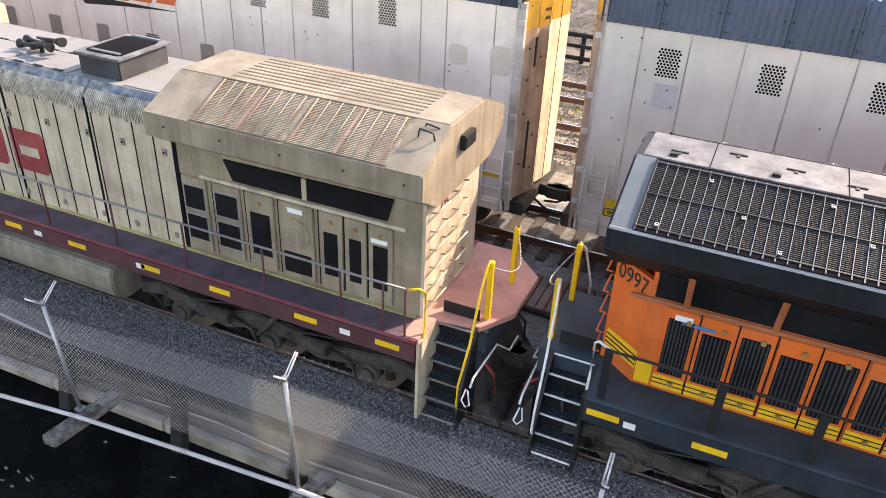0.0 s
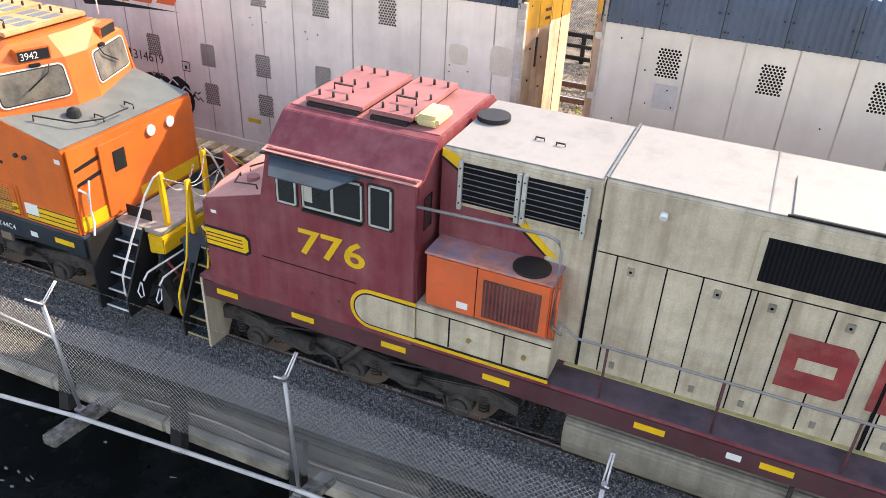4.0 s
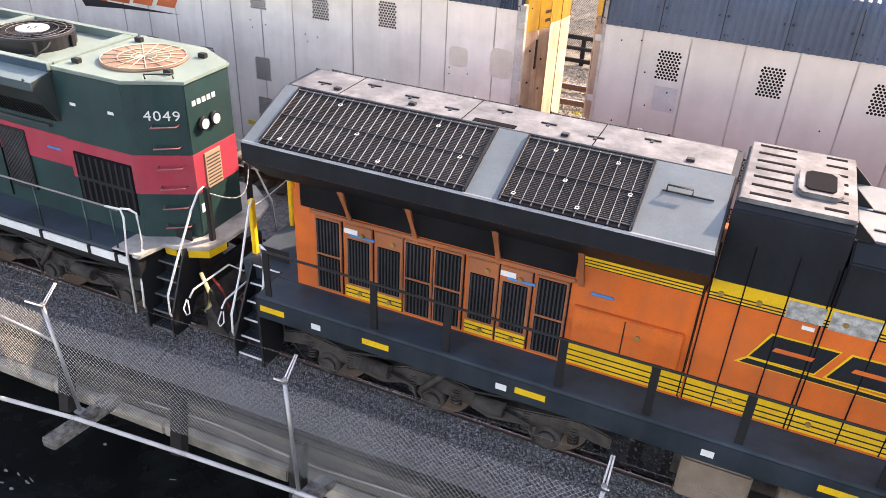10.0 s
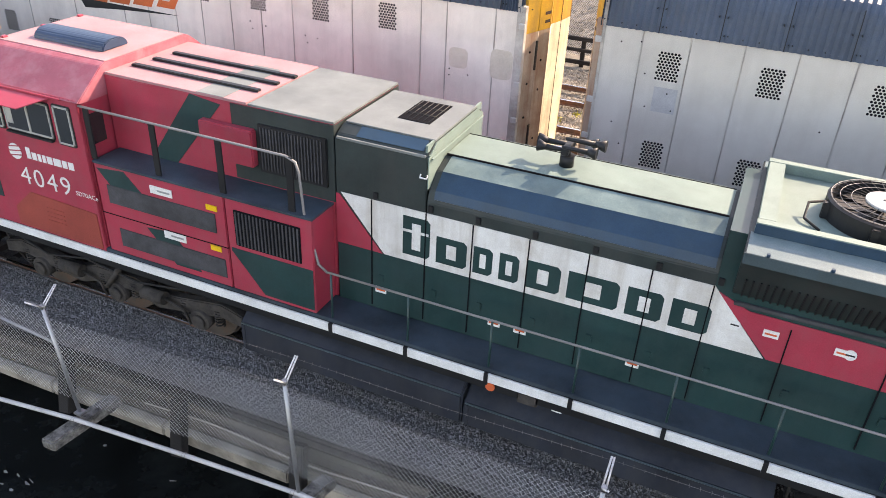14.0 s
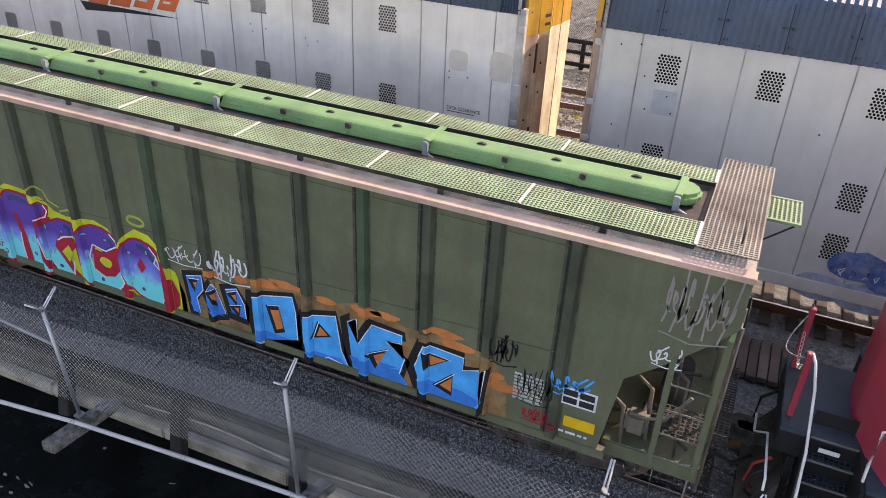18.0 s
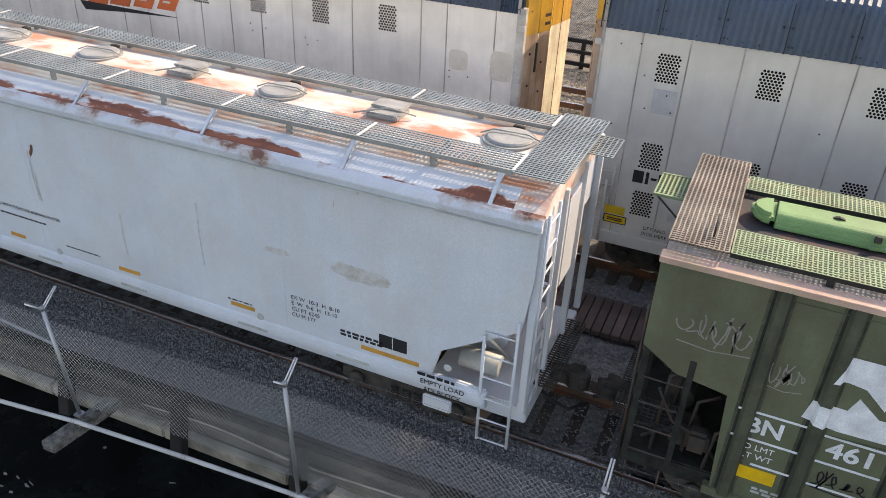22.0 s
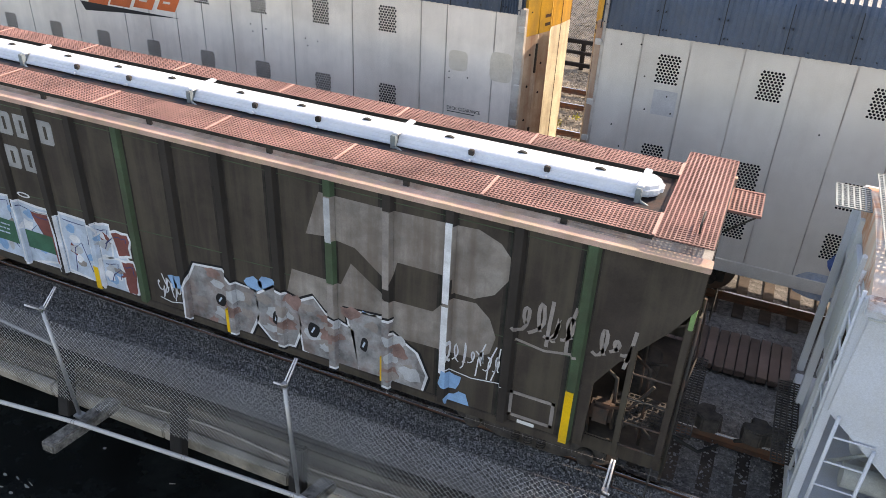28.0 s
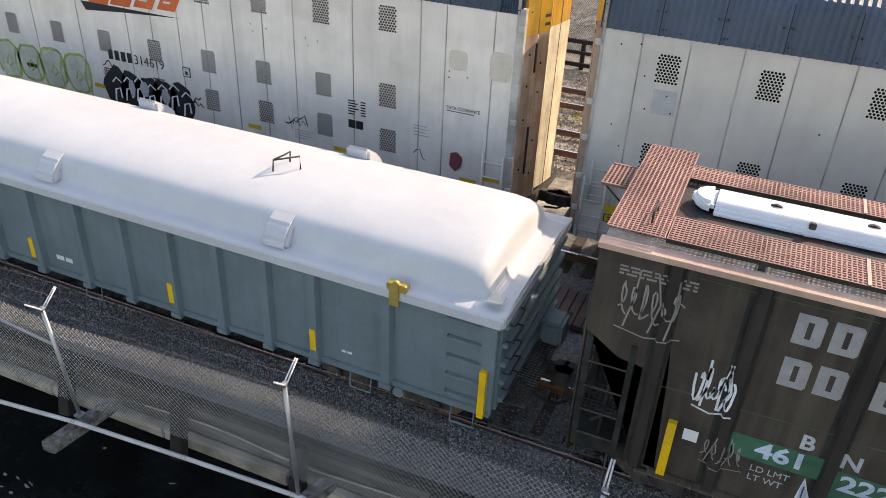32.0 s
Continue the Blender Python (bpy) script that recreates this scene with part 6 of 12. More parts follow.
    # cab front: two windscreens splayed back from a middle post, number boards above
    low = [(8.40, -1.5), (8.64, -1.5), (9.06, -0.25), (9.06, 0.25), (8.64, 1.5), (8.40, 1.5)]
    mid = [(8.28, -1.5), (8.47, -1.5), (8.90, -0.25), (8.90, 0.25), (8.47, 1.5), (8.28, 1.5)]
    top = [(8.28, -0.96), (8.47, -0.96), (8.60, -0.25), (8.60, 0.25), (8.47, 0.96), (8.28, 0.96)]
    fr = part("windscreen_frame", loft(bmesh.new(), low, 3.42, mid, 4.38), O, car, "orange cab front with splayed faces")
    part("brow", loft(bmesh.new(), mid, 4.38, top, 4.70), O, car, "sloping orange brow over the windscreens")
    for s in (-1, 1):
        face = [(8.64, s * 1.5, 3.42), (9.06, s * 0.25, 3.42), (8.47, s * 1.5, 4.38), (8.90, s * 0.25, 4.38)]
        if s > 0:
            face = [face[1], face[0], face[3], face[2]]
        rim = part("windscreen_rim", face_panel(face, 0.05, 0.96, 0.33, 0.93, 0.10, -0.01, 0.018), M["galvlight"], fr, "pale metal windscreen surround")
        part("windscreen_seal", face_panel(face, 0.07, 0.94, 0.355, 0.905, 0.085, -0.01, 0.022), M["blackrubber"], rim)
        part("windscreen", face_panel(face, 0.085, 0.925, 0.375, 0.885, 0.075, -0.01, 0.026), M["windglass"], rim)
        part("wiper", T([(8.86, s * 0.55, 4.33), (8.88, s * 0.62, 4.2), (8.80, s * 1.0, 3.98)], 0.012, 6), M["railblack"], fr)
        part("wiper_motor", slab((8.47, -1.5), (8.90, -0.25), 0.72, 0.9, 4.31, 4.37, -0.02, 0.05, bevel=0.01) if s < 0 else B(8.72, 8.82, 0.6, 0.75, 4.31, 4.37, bevel=0.01), M["railblack"], fr)
        p0, p1 = ((8.47, -1.5), (8.90, -0.25)) if s < 0 else ((8.90, 0.25), (8.47, 1.5))
        nb = part("number_board", slab(p0, p1, 0.55, 1.12, 4.39, 4.62, -0.25, 0.0, bevel=0.012), O, car)
        part("number_panel", slab(p0, p1, 0.58, 1.09, 4.42, 4.59, -0.02, 0.006), M["railblack"], nb)
        if s < 0:
            d = Vector((0.43, 1.25, 0)).normalized()
            q = Vector((8.47, -1.5, 4.445)) + d * 0.61 + Vector((d.y, -d.x, 0)) * 0.008
            words(number, 0.12, M["label"], nb, q, (90, 0, 71.0), wide=0.9)
    part("antenna", T([(8.3, 1.2, 4.7), (8.3, 1.2, 5.05)], 0.012, 6), M["label"], car)
    # side windows, visor, mirror
    cab_window(car, 6.63, 6.94, 3.55, 4.17)
    cab_window(car, 7.07, 7.92, 3.57, 4.14, slide=7.52)
    cab_window(car, 8.02, 8.35, 3.55, 4.16)
    part("slid_pane", B(7.84, 7.90, -1.62, -1.59, 3.58, 4.0, bevel=0.006), M["galv"], car)
    visor_plate(car, (6.79, 8.19), (7.16, 8.02), 4.24, 4.13, M["visor"], "faded red-orange sun visor")
    part("mirror", B(6.93, 6.99, -1.68, -1.6, 3.38, 3.62, bevel=0.008), M["steel"], car)
    # roof air units with their foot studs
    for x0, x1 in ((6.5, 7.3), (7.45, 8.35)):
        u = part("air_unit", B(x0, x1, -0.86, 0.86, 4.76, 4.84, bevel=0.012), M["unit"], car, "pale orange roof unit with studs")
        part("unit_base", B(x0 + 0.06, x1 - 0.06, -0.92, 0.92, 4.72, 4.765), M["rust"], u)
        for k in range(3):
            for q in range(2):
                part("stud", C((x0 + 0.15 + 0.26 * k, -0.65 + q * 1.2, 4.84), (x0 + 0.15 + 0.26 * k, -0.65 + q * 1.2, 4.92), 0.022, 8), M["steel"], u)
                part("unit_patch", B(x0 + 0.06 + 0.27 * k, x0 + 0.24 + 0.27 * k, -0.45 + q * 0.55, -0.1 + q * 0.55, 4.84, 4.845), M["roofgrey"], u)
        part("lift_bar", T([(x0 + 0.3, -0.55, 4.84), (x0 + 0.3, -0.55, 4.93), (x0 + 0.55, -0.55, 4.93), (x0 + 0.55, -0.55, 4.84)], 0.014, 6), M["steel"], u)
        for k in range(4):
            part("clamp", B(x0 + 0.05 + k * 0.22, x0 + 0.15 + k * 0.22, -0.95, -0.86, 4.73, 4.78), M["rust"], u)
    part("roof_rung", T([(6.62, -1.2, 4.56), (6.62, -1.22, 4.62), (6.9, -1.22, 4.62), (6.9, -1.2, 4.56)], 0.013, 6), O, car)
    part("roof_rung", T([(7.5, -1.2, 4.56), (7.5, -1.22, 4.62), (7.8, -1.22, 4.62), (7.8, -1.2, 4.56)], 0.013, 6), O, car)
    # lower cab side: number, louvred lockers, bands
    words(number, 0.40, M["hoodblack"], car, (7.0, -1.564, 2.82), (90, 0, 0), depth=0.006, bold=0.0, wide=1.36)
    part("locker_frame", B(6.5, 8.66, -1.575, -1.555, 1.84, 2.44, bevel=0.008), O, car)
    for x0, x1 in ((6.55, 7.55), (7.62, 8.6)):
        d = part("locker_door", B(x0, x1, -1.59, -1.57, 1.86, 2.40, bevel=0.008), O, car)
        part("yellow_band", B(x0, x1, -1.595, -1.58, 1.88, 2.12), Y, d)
        for z in (1.88, 2.0, 2.1):
            part("pinstripe", B(x0, x1, -1.598, -1.58, z, z + 0.016), K, d)
        bm = bmesh.new()
        for k in range(11):
            bx(bm, x0 + 0.22, x1 - 0.14, -1.608, -1.58, 1.90 + k * 0.045, 1.922 + k * 0.045)
        part("louvre", bm, M["louvre"], d)
        latch(car, x0 + 0.1, 2.0, -1.6)
        latch(car, x1 - 0.08, 2.0, -1.6)
    plate(car, "yellow_band", 8.75, 9.9, 1.84, 2.14, -1.56, Y)
    for z in (1.84, 1.93, 2.02, 2.12):
        plate(car, "pinstripe", 8.75, 9.9, z, z + 0.016, -1.565, K)
    plate(car, "notice", 8.75, 9.05, 1.95, 2.16, -1.57, M["label"])
    plate(car, "sticker", 9.72, 9.84, 3.1, 3.18, -1.56, M["label"])
    for x in (8.85, 9.05):
        part("vent_stub", C((x, -1.6, 3.06), (x, -1.55, 3.06), 0.04, 10), M["steel"], car)
    words("ET44C4", 0.11, M["label"], car, (7.86, -1.575, 1.5), (90, 0, 0))
    part("class_plate", B(7.72, 8.0, -1.45, -1.4, 1.1, 1.4, bevel=0.01), M["tank"], car)
    # open cab door at the back
    d0, d1 = (6.42, -1.53), (6.07, -0.97)
    dr = part("cab_door", slab(d0, d1, 0, 0.66, 2.55, 4.16, -0.02, 0.02, bevel=0.008), O, car, "open orange rear cab door")
    part("door_gasket", slab(d0, d1, 0.16, 0.52, 3.28, 3.92, -0.028, 0.028, bevel=0.02), M["blackrubber"], dr)
    part("door_window", slab(d0, d1, 0.20, 0.48, 3.33, 3.87, -0.032, 0.032, bevel=0.012), M["glass"], dr)
    for z in (2.75, 3.9):
        part("hinge", slab(d0, d1, -0.02, 0.1, z, z + 0.1, -0.035, 0.035, bevel=0.008), M["railblack"], dr)
    part("door_latch", slab(d0, d1, 0.5, 0.62, 3.0, 3.06, -0.05, -0.02, bevel=0.006), M["steel"], dr)
    # nose front: door, lights, bands, steps, rails
    part("nose_front", B(9.91, 9.95, -1.5, 1.5, 1.79, 3.33), O, car)
    nd = part("nose_door", B(9.95, 9.985, -0.9, -0.1, 1.85, 3.2, bevel=0.012), O, car)
    part("door_window", B(9.985, 9.995, -0.62, -0.34, 2.62, 3.0, bevel=0.02), M["glass"], nd)
    part("yellow_band", B(9.95, 9.96, -1.48, 1.48, 1.84, 2.1), Y, car)
    for y in (-0.25, 0.25):
        part("headlight", C((9.95, y + 0.6, 3.05), (9.99, y + 0.6, 3.05), 0.1, 16), M["lens"], car)
    for a in (0.35, 0.62):
        part("nose_stripe", P([(-1.42, 2.3 + a), (-0.2, 2.42 + a), (-0.2, 2.52 + a), (-1.42, 2.36 + a)], 9.95, 9.958), M["hoodblack"], car)
    part("grab_iron", T([(9.98, -1.35, 2.1), (10.05, -1.35, 2.15), (10.05, -1.3, 2.55), (9.98, -1.2, 2.7)], 0.018, 6), M["white"], car)
    for y in (-0.4, 0.3):
        part("nose_grab", T([(9.5, y, 3.44), (9.5, y, 3.52), (9.7, y, 3.5), (9.7, y, 3.42)], 0.013, 6), M["railblack"], car)
    ring_rail(car, [(9.0, -1.2, 3.57), (9.0, -1.2, 3.66), (9.6, -0.9, 3.55), (9.78, -0.5, 3.52), (9.78, 0.1, 3.52)], 0.014, M["railblack"], "nose_rail")
    part("bell", lathe(bmesh.new(), [(0.02, 0.0), (0.13, 0.0), (0.1, 0.12), (0.03, 0.16)], 14, (9.25, -0.6, 3.5)), M["railblack"], car)
    stairs(car, 10.04, 10.60, 10.94, M["white"], M["white"])
    # Front platform is coloured pale to carry the sunlight on it.
    end_deck(car, 9.95, 11.0, M["platform"], "sunlit pale front platform")
    end_rails(car, 10.92, 1, M["white"], M["safety"])
    chain(car, (10.9, -0.42, 2.55), (10.9, 0.3, 2.6), 0.3, M["galv"])
    part("anticlimber", P([(10.7, 1.3), (11.05, 1.36), (11.05, 1.68), (10.7, 1.7)], -0.85, 0.85, "y", bevel=0.02), M["safety"], car)
    plow(car, 10.85, 1, M["deckdark"])
    coupler(car, 10.7, 1)
    finish(car, -0.3, shift)
    return car


M["sootgrey"] = surface("soot-stained grey roof", (0.155, 0.157, 0.16), 0.5, var=0.3, scale=3, dirt=(0.02, 0.02, 0.022), dirt_amount=0.6, dirt_scale=2.5, bump=0.05)
M["finlight"] = surface("bare steel bars", (0.30, 0.305, 0.31), 0.5, metal=0.3, var=0.15)
M["findark"] = surface("dark cooling fins", (0.05, 0.051, 0.054), 0.55, metal=0.2, var=0.2)
M["screenrib"] = surface("dull black screen ribs", (0.028, 0.028, 0.03), 0.7, var=0.2)
M["orangedust"] = surface("dusty faded orange paint", (0.40, 0.12, 0.045), 0.6, var=0.12, dirt=(0.2, 0.11, 0.08), dirt_amount=0.5, dirt_scale=2, streak=0.3)
M["nosegrey"] = surface("worn grey-green anti-glare paint", (0.115, 0.14, 0.14), 0.6, var=0.12, dirt=(0.19, 0.19, 0.185), dirt_amount=0.35, dirt_scale=2.2)
M["visor"] = surface("faded visor paint", (0.42, 0.11, 0.06), 0.6, var=0.1)
M["unit"] = surface("bleached orange roof unit", (0.66, 0.29, 0.12), 0.6, var=0.1, dirt=(0.5, 0.4, 0.3), dirt_amount=0.4)
M["louvre"] = surface("tan louvre paint", (0.45, 0.22, 0.06), 0.6, var=0.1)
M["platform"] = surface("worn pale platform, lightened for sun", (0.42, 0.40, 0.36), 0.7, var=0.2, dirt=GRIME, dirt_amount=0.5)
orange_locomotive(0.0, "3942", "orange and black diesel locomotive with yellow stripes and cab", -10.43, -10.97, -10.4)
orange_locomotive(44.6, "0997", "orange locomotive with black winged radiator and yellow striped doors", -10.0, -10.6, -10.05, True)


# ---- maroon and weathered cream locomotive, running cab to the rear ----
M["maroon"] = surface("faded maroon paint", (0.19, 0.034, 0.045), 0.5, var=0.12, dirt=(0.30, 0.13, 0.13), dirt_amount=0.4, dirt_scale=1.4, streak=0.25, bump=0.02)
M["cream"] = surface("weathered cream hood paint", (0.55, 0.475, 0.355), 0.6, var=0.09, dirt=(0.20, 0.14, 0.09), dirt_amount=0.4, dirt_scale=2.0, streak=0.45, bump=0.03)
M["creamdim"] = surface("darker streaked cream hood paint", (0.315, 0.258, 0.185), 0.6, var=0.12, dirt=(0.13, 0.10, 0.065), dirt_amount=0.5, dirt_scale=1.6, streak=0.5, bump=0.03)
M["bleached"] = surface("bleached grey-white roof paint", (0.27, 0.275, 0.27), 0.6, var=0.16, dirt=(0.095, 0.097, 0.10), dirt_amount=0.65, dirt_scale=1.3)
M["redlogo"] = surface("faded red logo paint", (0.29, 0.04, 0.042), 0.6, var=0.15, dirt=(0.4, 0.2, 0.15), dirt_amount=0.3)
M["redorange"] = surface("bright red-orange cabinet paint", (0.72, 0.13, 0.045), 0.5, var=0.05, dirt=GRIME, dirt_amount=0.25)
M["tancore"] = surface("pale dusty fin bank", (0.25, 0.225, 0.17), 0.8, var=0.25, scale=5)
M["tanfin"] = surface("sandy radiator fins", (0.36, 0.31, 0.23), 0.7, var=0.2, dirt=(0.45, 0.2, 0.16), dirt_amount=0.4)
M["worn"] = surface("peeling roof edge, blue shade in it", (0.22, 0.225, 0.22), 0.7, var=0.5, scale=7, dirt=(0.07, 0.11, 0.18), dirt_amount=0.75, dirt_scale=6, streak=0.7)
M["nosepink"] = surface("bleached pink paint, lightened for sun", (0.50, 0.245, 0.20), 0.6, var=0.16, dirt=(0.30, 0.18, 0.19), dirt_amount=0.5, dirt_scale=1.6)
M["cabtop"] = surface("mottled faded cabinet top", (0.50, 0.20, 0.15), 0.6, var=0.25, scale=3, dirt=(0.18, 0.21, 0.30), dirt_amount=0.75, dirt_scale=2.5)
M["yellowbrown"] = surface("dull yellow-brown stripe paint", (0.20, 0.125, 0.03), 0.6, var=0.1)
M["pinkdeck"] = surface("pink platform, lightened for sun", (0.55, 0.27, 0.22), 0.7, var=0.12, dirt=GRIME, dirt_amount=0.3)
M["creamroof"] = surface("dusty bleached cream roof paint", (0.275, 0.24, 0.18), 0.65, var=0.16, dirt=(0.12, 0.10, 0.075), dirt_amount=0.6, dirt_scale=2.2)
M["flute"] = surface("bleached ribbed cream paint", (0.46, 0.42, 0.335), 0.6, var=0.35, scale=6, dirt=(0.17, 0.15, 0.12), dirt_amount=0.5, dirt_scale=4)
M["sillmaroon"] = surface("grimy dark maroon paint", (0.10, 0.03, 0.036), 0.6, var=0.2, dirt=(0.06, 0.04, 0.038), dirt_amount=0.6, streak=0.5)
M["finbank"] = surface("dusty grey fin bank", (0.13, 0.105, 0.075), 0.7, var=0.2, scale=4)
M["pinkbar"] = surface("faded pink bar", (0.36, 0.23, 0.18), 0.7, var=0.2)
M["deckplum"] = surface("worn plum-grey tread", (0.085, 0.062, 0.078), 0.7, var=0.25, scale=2, dirt=(0.16, 0.09, 0.09), dirt_amount=0.4, bump=0.1)
M["latchgrey"] = surface("dull latch plate", (0.30, 0.27, 0.22), 0.55, metal=0.3, dirt=GRIME, dirt_amount=0.4)
M["pinkroof"] = surface("pink roof paint", (0.33, 0.12, 0.12), 0.6, var=0.14, dirt=GRIME, dirt_amount=0.3)


def cream_locomotive():
    car = thing("locomotive", "weathered cream and maroon diesel locomotive with faded red logo", "locomotive", group="locomotives of the train")
    W, R = M["cream"], M["maroon"]
    part("underframe", B(12.42, 32.12, -1.5, 1.5, 1.34, 1.72, bevel=0.02), M["deckdark"], car)
    part("walkway", B(12.42, 32.15, -1.553, 1.553, 1.725, 1.785, bevel=0.006), R, car, "dull maroon walkway")
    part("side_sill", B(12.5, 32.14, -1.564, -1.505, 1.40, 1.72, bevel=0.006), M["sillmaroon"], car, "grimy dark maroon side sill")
    part("walkway_top", B(18.2, 32.0, -1.545, -1.06, 1.785, 1.789), M["deckplum"], car, "worn plum-grey walkway surface")
    part("walkway_edge", B(18.3, 31.9, -1.06, -0.99, 1.785, 1.805), M["hood_tread"], car)
    for x in (12.95, 14.35, 15.9, 17.5, 19.63, 21.2, 22.72, 24.2, 25.7, 27.3, 28.7, 30.3, 31.7):
        plate(car, "reflector", x - 0.2, x + 0.2, 1.53, 1.63, -1.56, M["reflector"], "yellow reflective strip")
    for x in (20.6, 24.7, 27.0, 30.9):
        plate(car, "sticker", x, x + 0.18, 1.52, 1.62, -1.56, M["label"])

    def section(x0, x1, top, r, roof, side=W):
        part("hood", P([(-0.99, 1.785), (0.99, 1.785), (0.99, top - r), (0.99 - r, top), (r - 0.99, top), (-0.99, top - r)], x0, x1, bevel=0.015), side, car, "weathered cream hood section")
        part("roof_plate", B(x0 + 0.02, x1 - 0.02, r - 1.0, 1.0 - r, top - 0.01, top + 0.012, bevel=0.004), roof, car, "sun-bleached roof sheet")
    section(18.46, 22.04, 4.66, 0.05, M["bleached"])
    section(16.3, 18.44, 4.62, 0.05, M["bleached"], W)
    section(22.07, 27.66, 4.32, 0.22, M["bleached"])
    for s in (-1, 1):
        for x0, x1 in ((22.1, 24.0), (24.04, 25.9), (25.94, 27.6)):
            # Blue in the roof edge colour is the sky in its shade.
            part("roof_edge", P([(s * 0.995, 3.98), (s * 1.0, 4.10), (s * 0.79, 4.335), (s * 0.77, 4.32), (s * 0.985, 4.08)], x0, x1), M["worn"], car, "rounded roof edge, peeling paint with blue shade in it")
            bm = bmesh.new()
            for k in range(int((x1 - x0) / 0.036)):
                x = x0 + 0.02 + k * 0.036
                lo = 3.95 - 0.12 * ((k * 7) % 5) / 5
                prism(bm, [(s * 0.998, lo), (s * 1.012, lo), (s * 1.01, 4.10), (s * 0.90, 4.235), (s * 0.89, 4.22)], x, x + 0.02)
            tagged(part("fluting", bm, M["flute"], car), "fine pale ribs of the roof edge", kind="stuff")
    # tall doors: gaps, latches
    for i, x in enumerate((18.75, 19.37, 19.81, 20.36, 20.44, 20.82, 21.3, 21.75, 22.12, 22.56, 22.99, 23.4, 23.87, 24.33, 24.76, 25.19, 25.66, 26.0, 26.4, 26.85, 27.25, 27.62)):
        part("door_gap", B(x - 0.009, x + 0.009, -1.0, -0.97, 1.82, 3.66 if x < 22 else 3.86), M["hole"], car)
        if i % 2 == 0:
            d = part("door_latch", B(x + 0.15, x + 0.24, -1.012, -0.98, 3.42, 3.54, bevel=0.006), M["latchgrey"], car)
            part("keyhole", C((x + 0.195, -1.016, 3.48), (x + 0.195, -1.0, 3.48), 0.02, 8), M["hole"], d)
            part("door_latch", B(x + 0.15, x + 0.22, -1.012, -0.98, 1.92, 2.02, bevel=0.006), M["latchgrey"], car)
    for x in (18.46, 22.06, 24.02, 25.92, 27.66):
        part("hood_joint", B(x - 0.02, x + 0.02, -1.004, -0.97, 1.79, 4.1), M["hole"], car)
    part("panel_line", B(18.5, 22.0, -0.996, -0.97, 3.655, 3.67), M["hole"], car)
    # logo of four plain blocks
    for i, x in enumerate((20.9, 21.95, 22.95, 23.95)):
        pts = [(x, 2.42), (x + 0.72, 2.42), (x + 0.80, 2.5), (x + 0.80, 3.1), (x + 0.72, 3.2), (x, 3.2)]
        lb = part("logo_block", P(pts, -1.002, -0.985, "y"), M["redlogo"], car, "plain faded red logo block")
        for z0, z1, a, b in ((2.72, 2.9, 0.18, 0.62),):
            part("logo_slot", B(x + a, x + b, -1.006, -0.99, z0, z1), W, lb)
    # side grille and roof hatch of the tall section
    f = part("grille_frame", B(20.3, 22.0, -1.03, -0.98, 3.76, 4.46, bevel=0.01), W, car)
    part("grille_screen", B(20.38, 21.92, -1.036, -1.0, 3.82, 4.40), M["hole"], f)
    bm = bmesh.new()
    for k in range(30):
        x = 20.4 + k * 0.0515
        bx(bm, x - 0.012, x + 0.012, -1.05, -1.02, 3.83, 4.39)
    part("grille_slats", bm, M["screen"], f)
    hd = part("roof_hatch", B(20.55, 21.95, -0.93, 0.2, 4.672, 4.70, bevel=0.006), M["bleached"], car)
    part("hatch_gap", B(20.5, 22.0, -0.965, -0.93, 4.67, 4.69), M["hole"], hd)
    bm = bmesh.new()
    for k in range(5):
        bx(bm, 21.7, 21.86, -0.55 + k * 0.06, -0.52 + k * 0.06, 4.70, 4.712)
    part("small_vent", bm, M["hole"], hd)
    part("roof_seam", B(18.44, 18.47, -0.97, 0.97, 4.67, 4.685), M["roofgrey"], car)
    part("roof_seam", B(20.3, 20.32, -0.97, 0.97, 4.672, 4.68), M["roofgrey"], car)
    for x, y in ((17.3, -0.2), (17.6, -0.25)):
        part("lifting_ring", T([(x, y, 4.63), (x, y, 4.67), (x + 0.12, y, 4.67), (x + 0.12, y, 4.63)], 0.012, 6), M["railblack"], car)
    for x0 in (16.62, 17.5):
        f = part("louvre_frame", B(x0 - 0.05, x0 + 0.8, -1.02, -0.98, 3.84, 4.52, bevel=0.01), W, car, "dusty cream shutter frame")
        part("louvre_back", B(x0, x0 + 0.74, -1.034, -1.0, 3.9, 4.47), M["hole"], f)
        for k in range(7):
            part("slat", T([(x0, -1.05, 3.95 + k * 0.08), (x0 + 0.74, -1.05, 3.94 + k * 0.08)], 0.007, 5), M["railgrey"], f)
        for xx in (x0 - 0.03, x0 + 0.77):
            fp = part("frame_post", B(xx - 0.03, xx + 0.03, -1.07, -1.015, 3.80, 4.5, bevel=0.006), M["winpale"], f)
            for zz in (3.9, 4.15, 4.4):
                part("bolt", C((xx, -1.078, zz), (xx, -1.06, zz), 0.012, 6), M["hole"], fp)
    part("yellow_curve", P([(16.3, 4.6), (16.5, 4.55), (17.3, 4.0), (18.0, 3.4), (17.85, 3.4), (17.2, 3.95), (16.3, 4.5)], -1.0, -0.98, "y"), M["stripe"], car)
    part("black_curve", P([(16.3, 4.49), (17.2, 3.95), (17.85, 3.4), (17.80, 3.4), (17.15, 3.93), (16.3, 4.46)], -1.002, -0.98, "y"), M["hoodblack"], car)
    part("maroon_panel", P([(16.3, 4.48), (17.15, 3.95), (17.82, 3.4), (17.82, 2.4), (16.3, 2.4)], -0.998, -0.98, "y"), R, car)
    part("lamp", C((19.2, -1.06, 4.34), (19.2, -0.99, 4.38), 0.05, 12), M["label"], car)
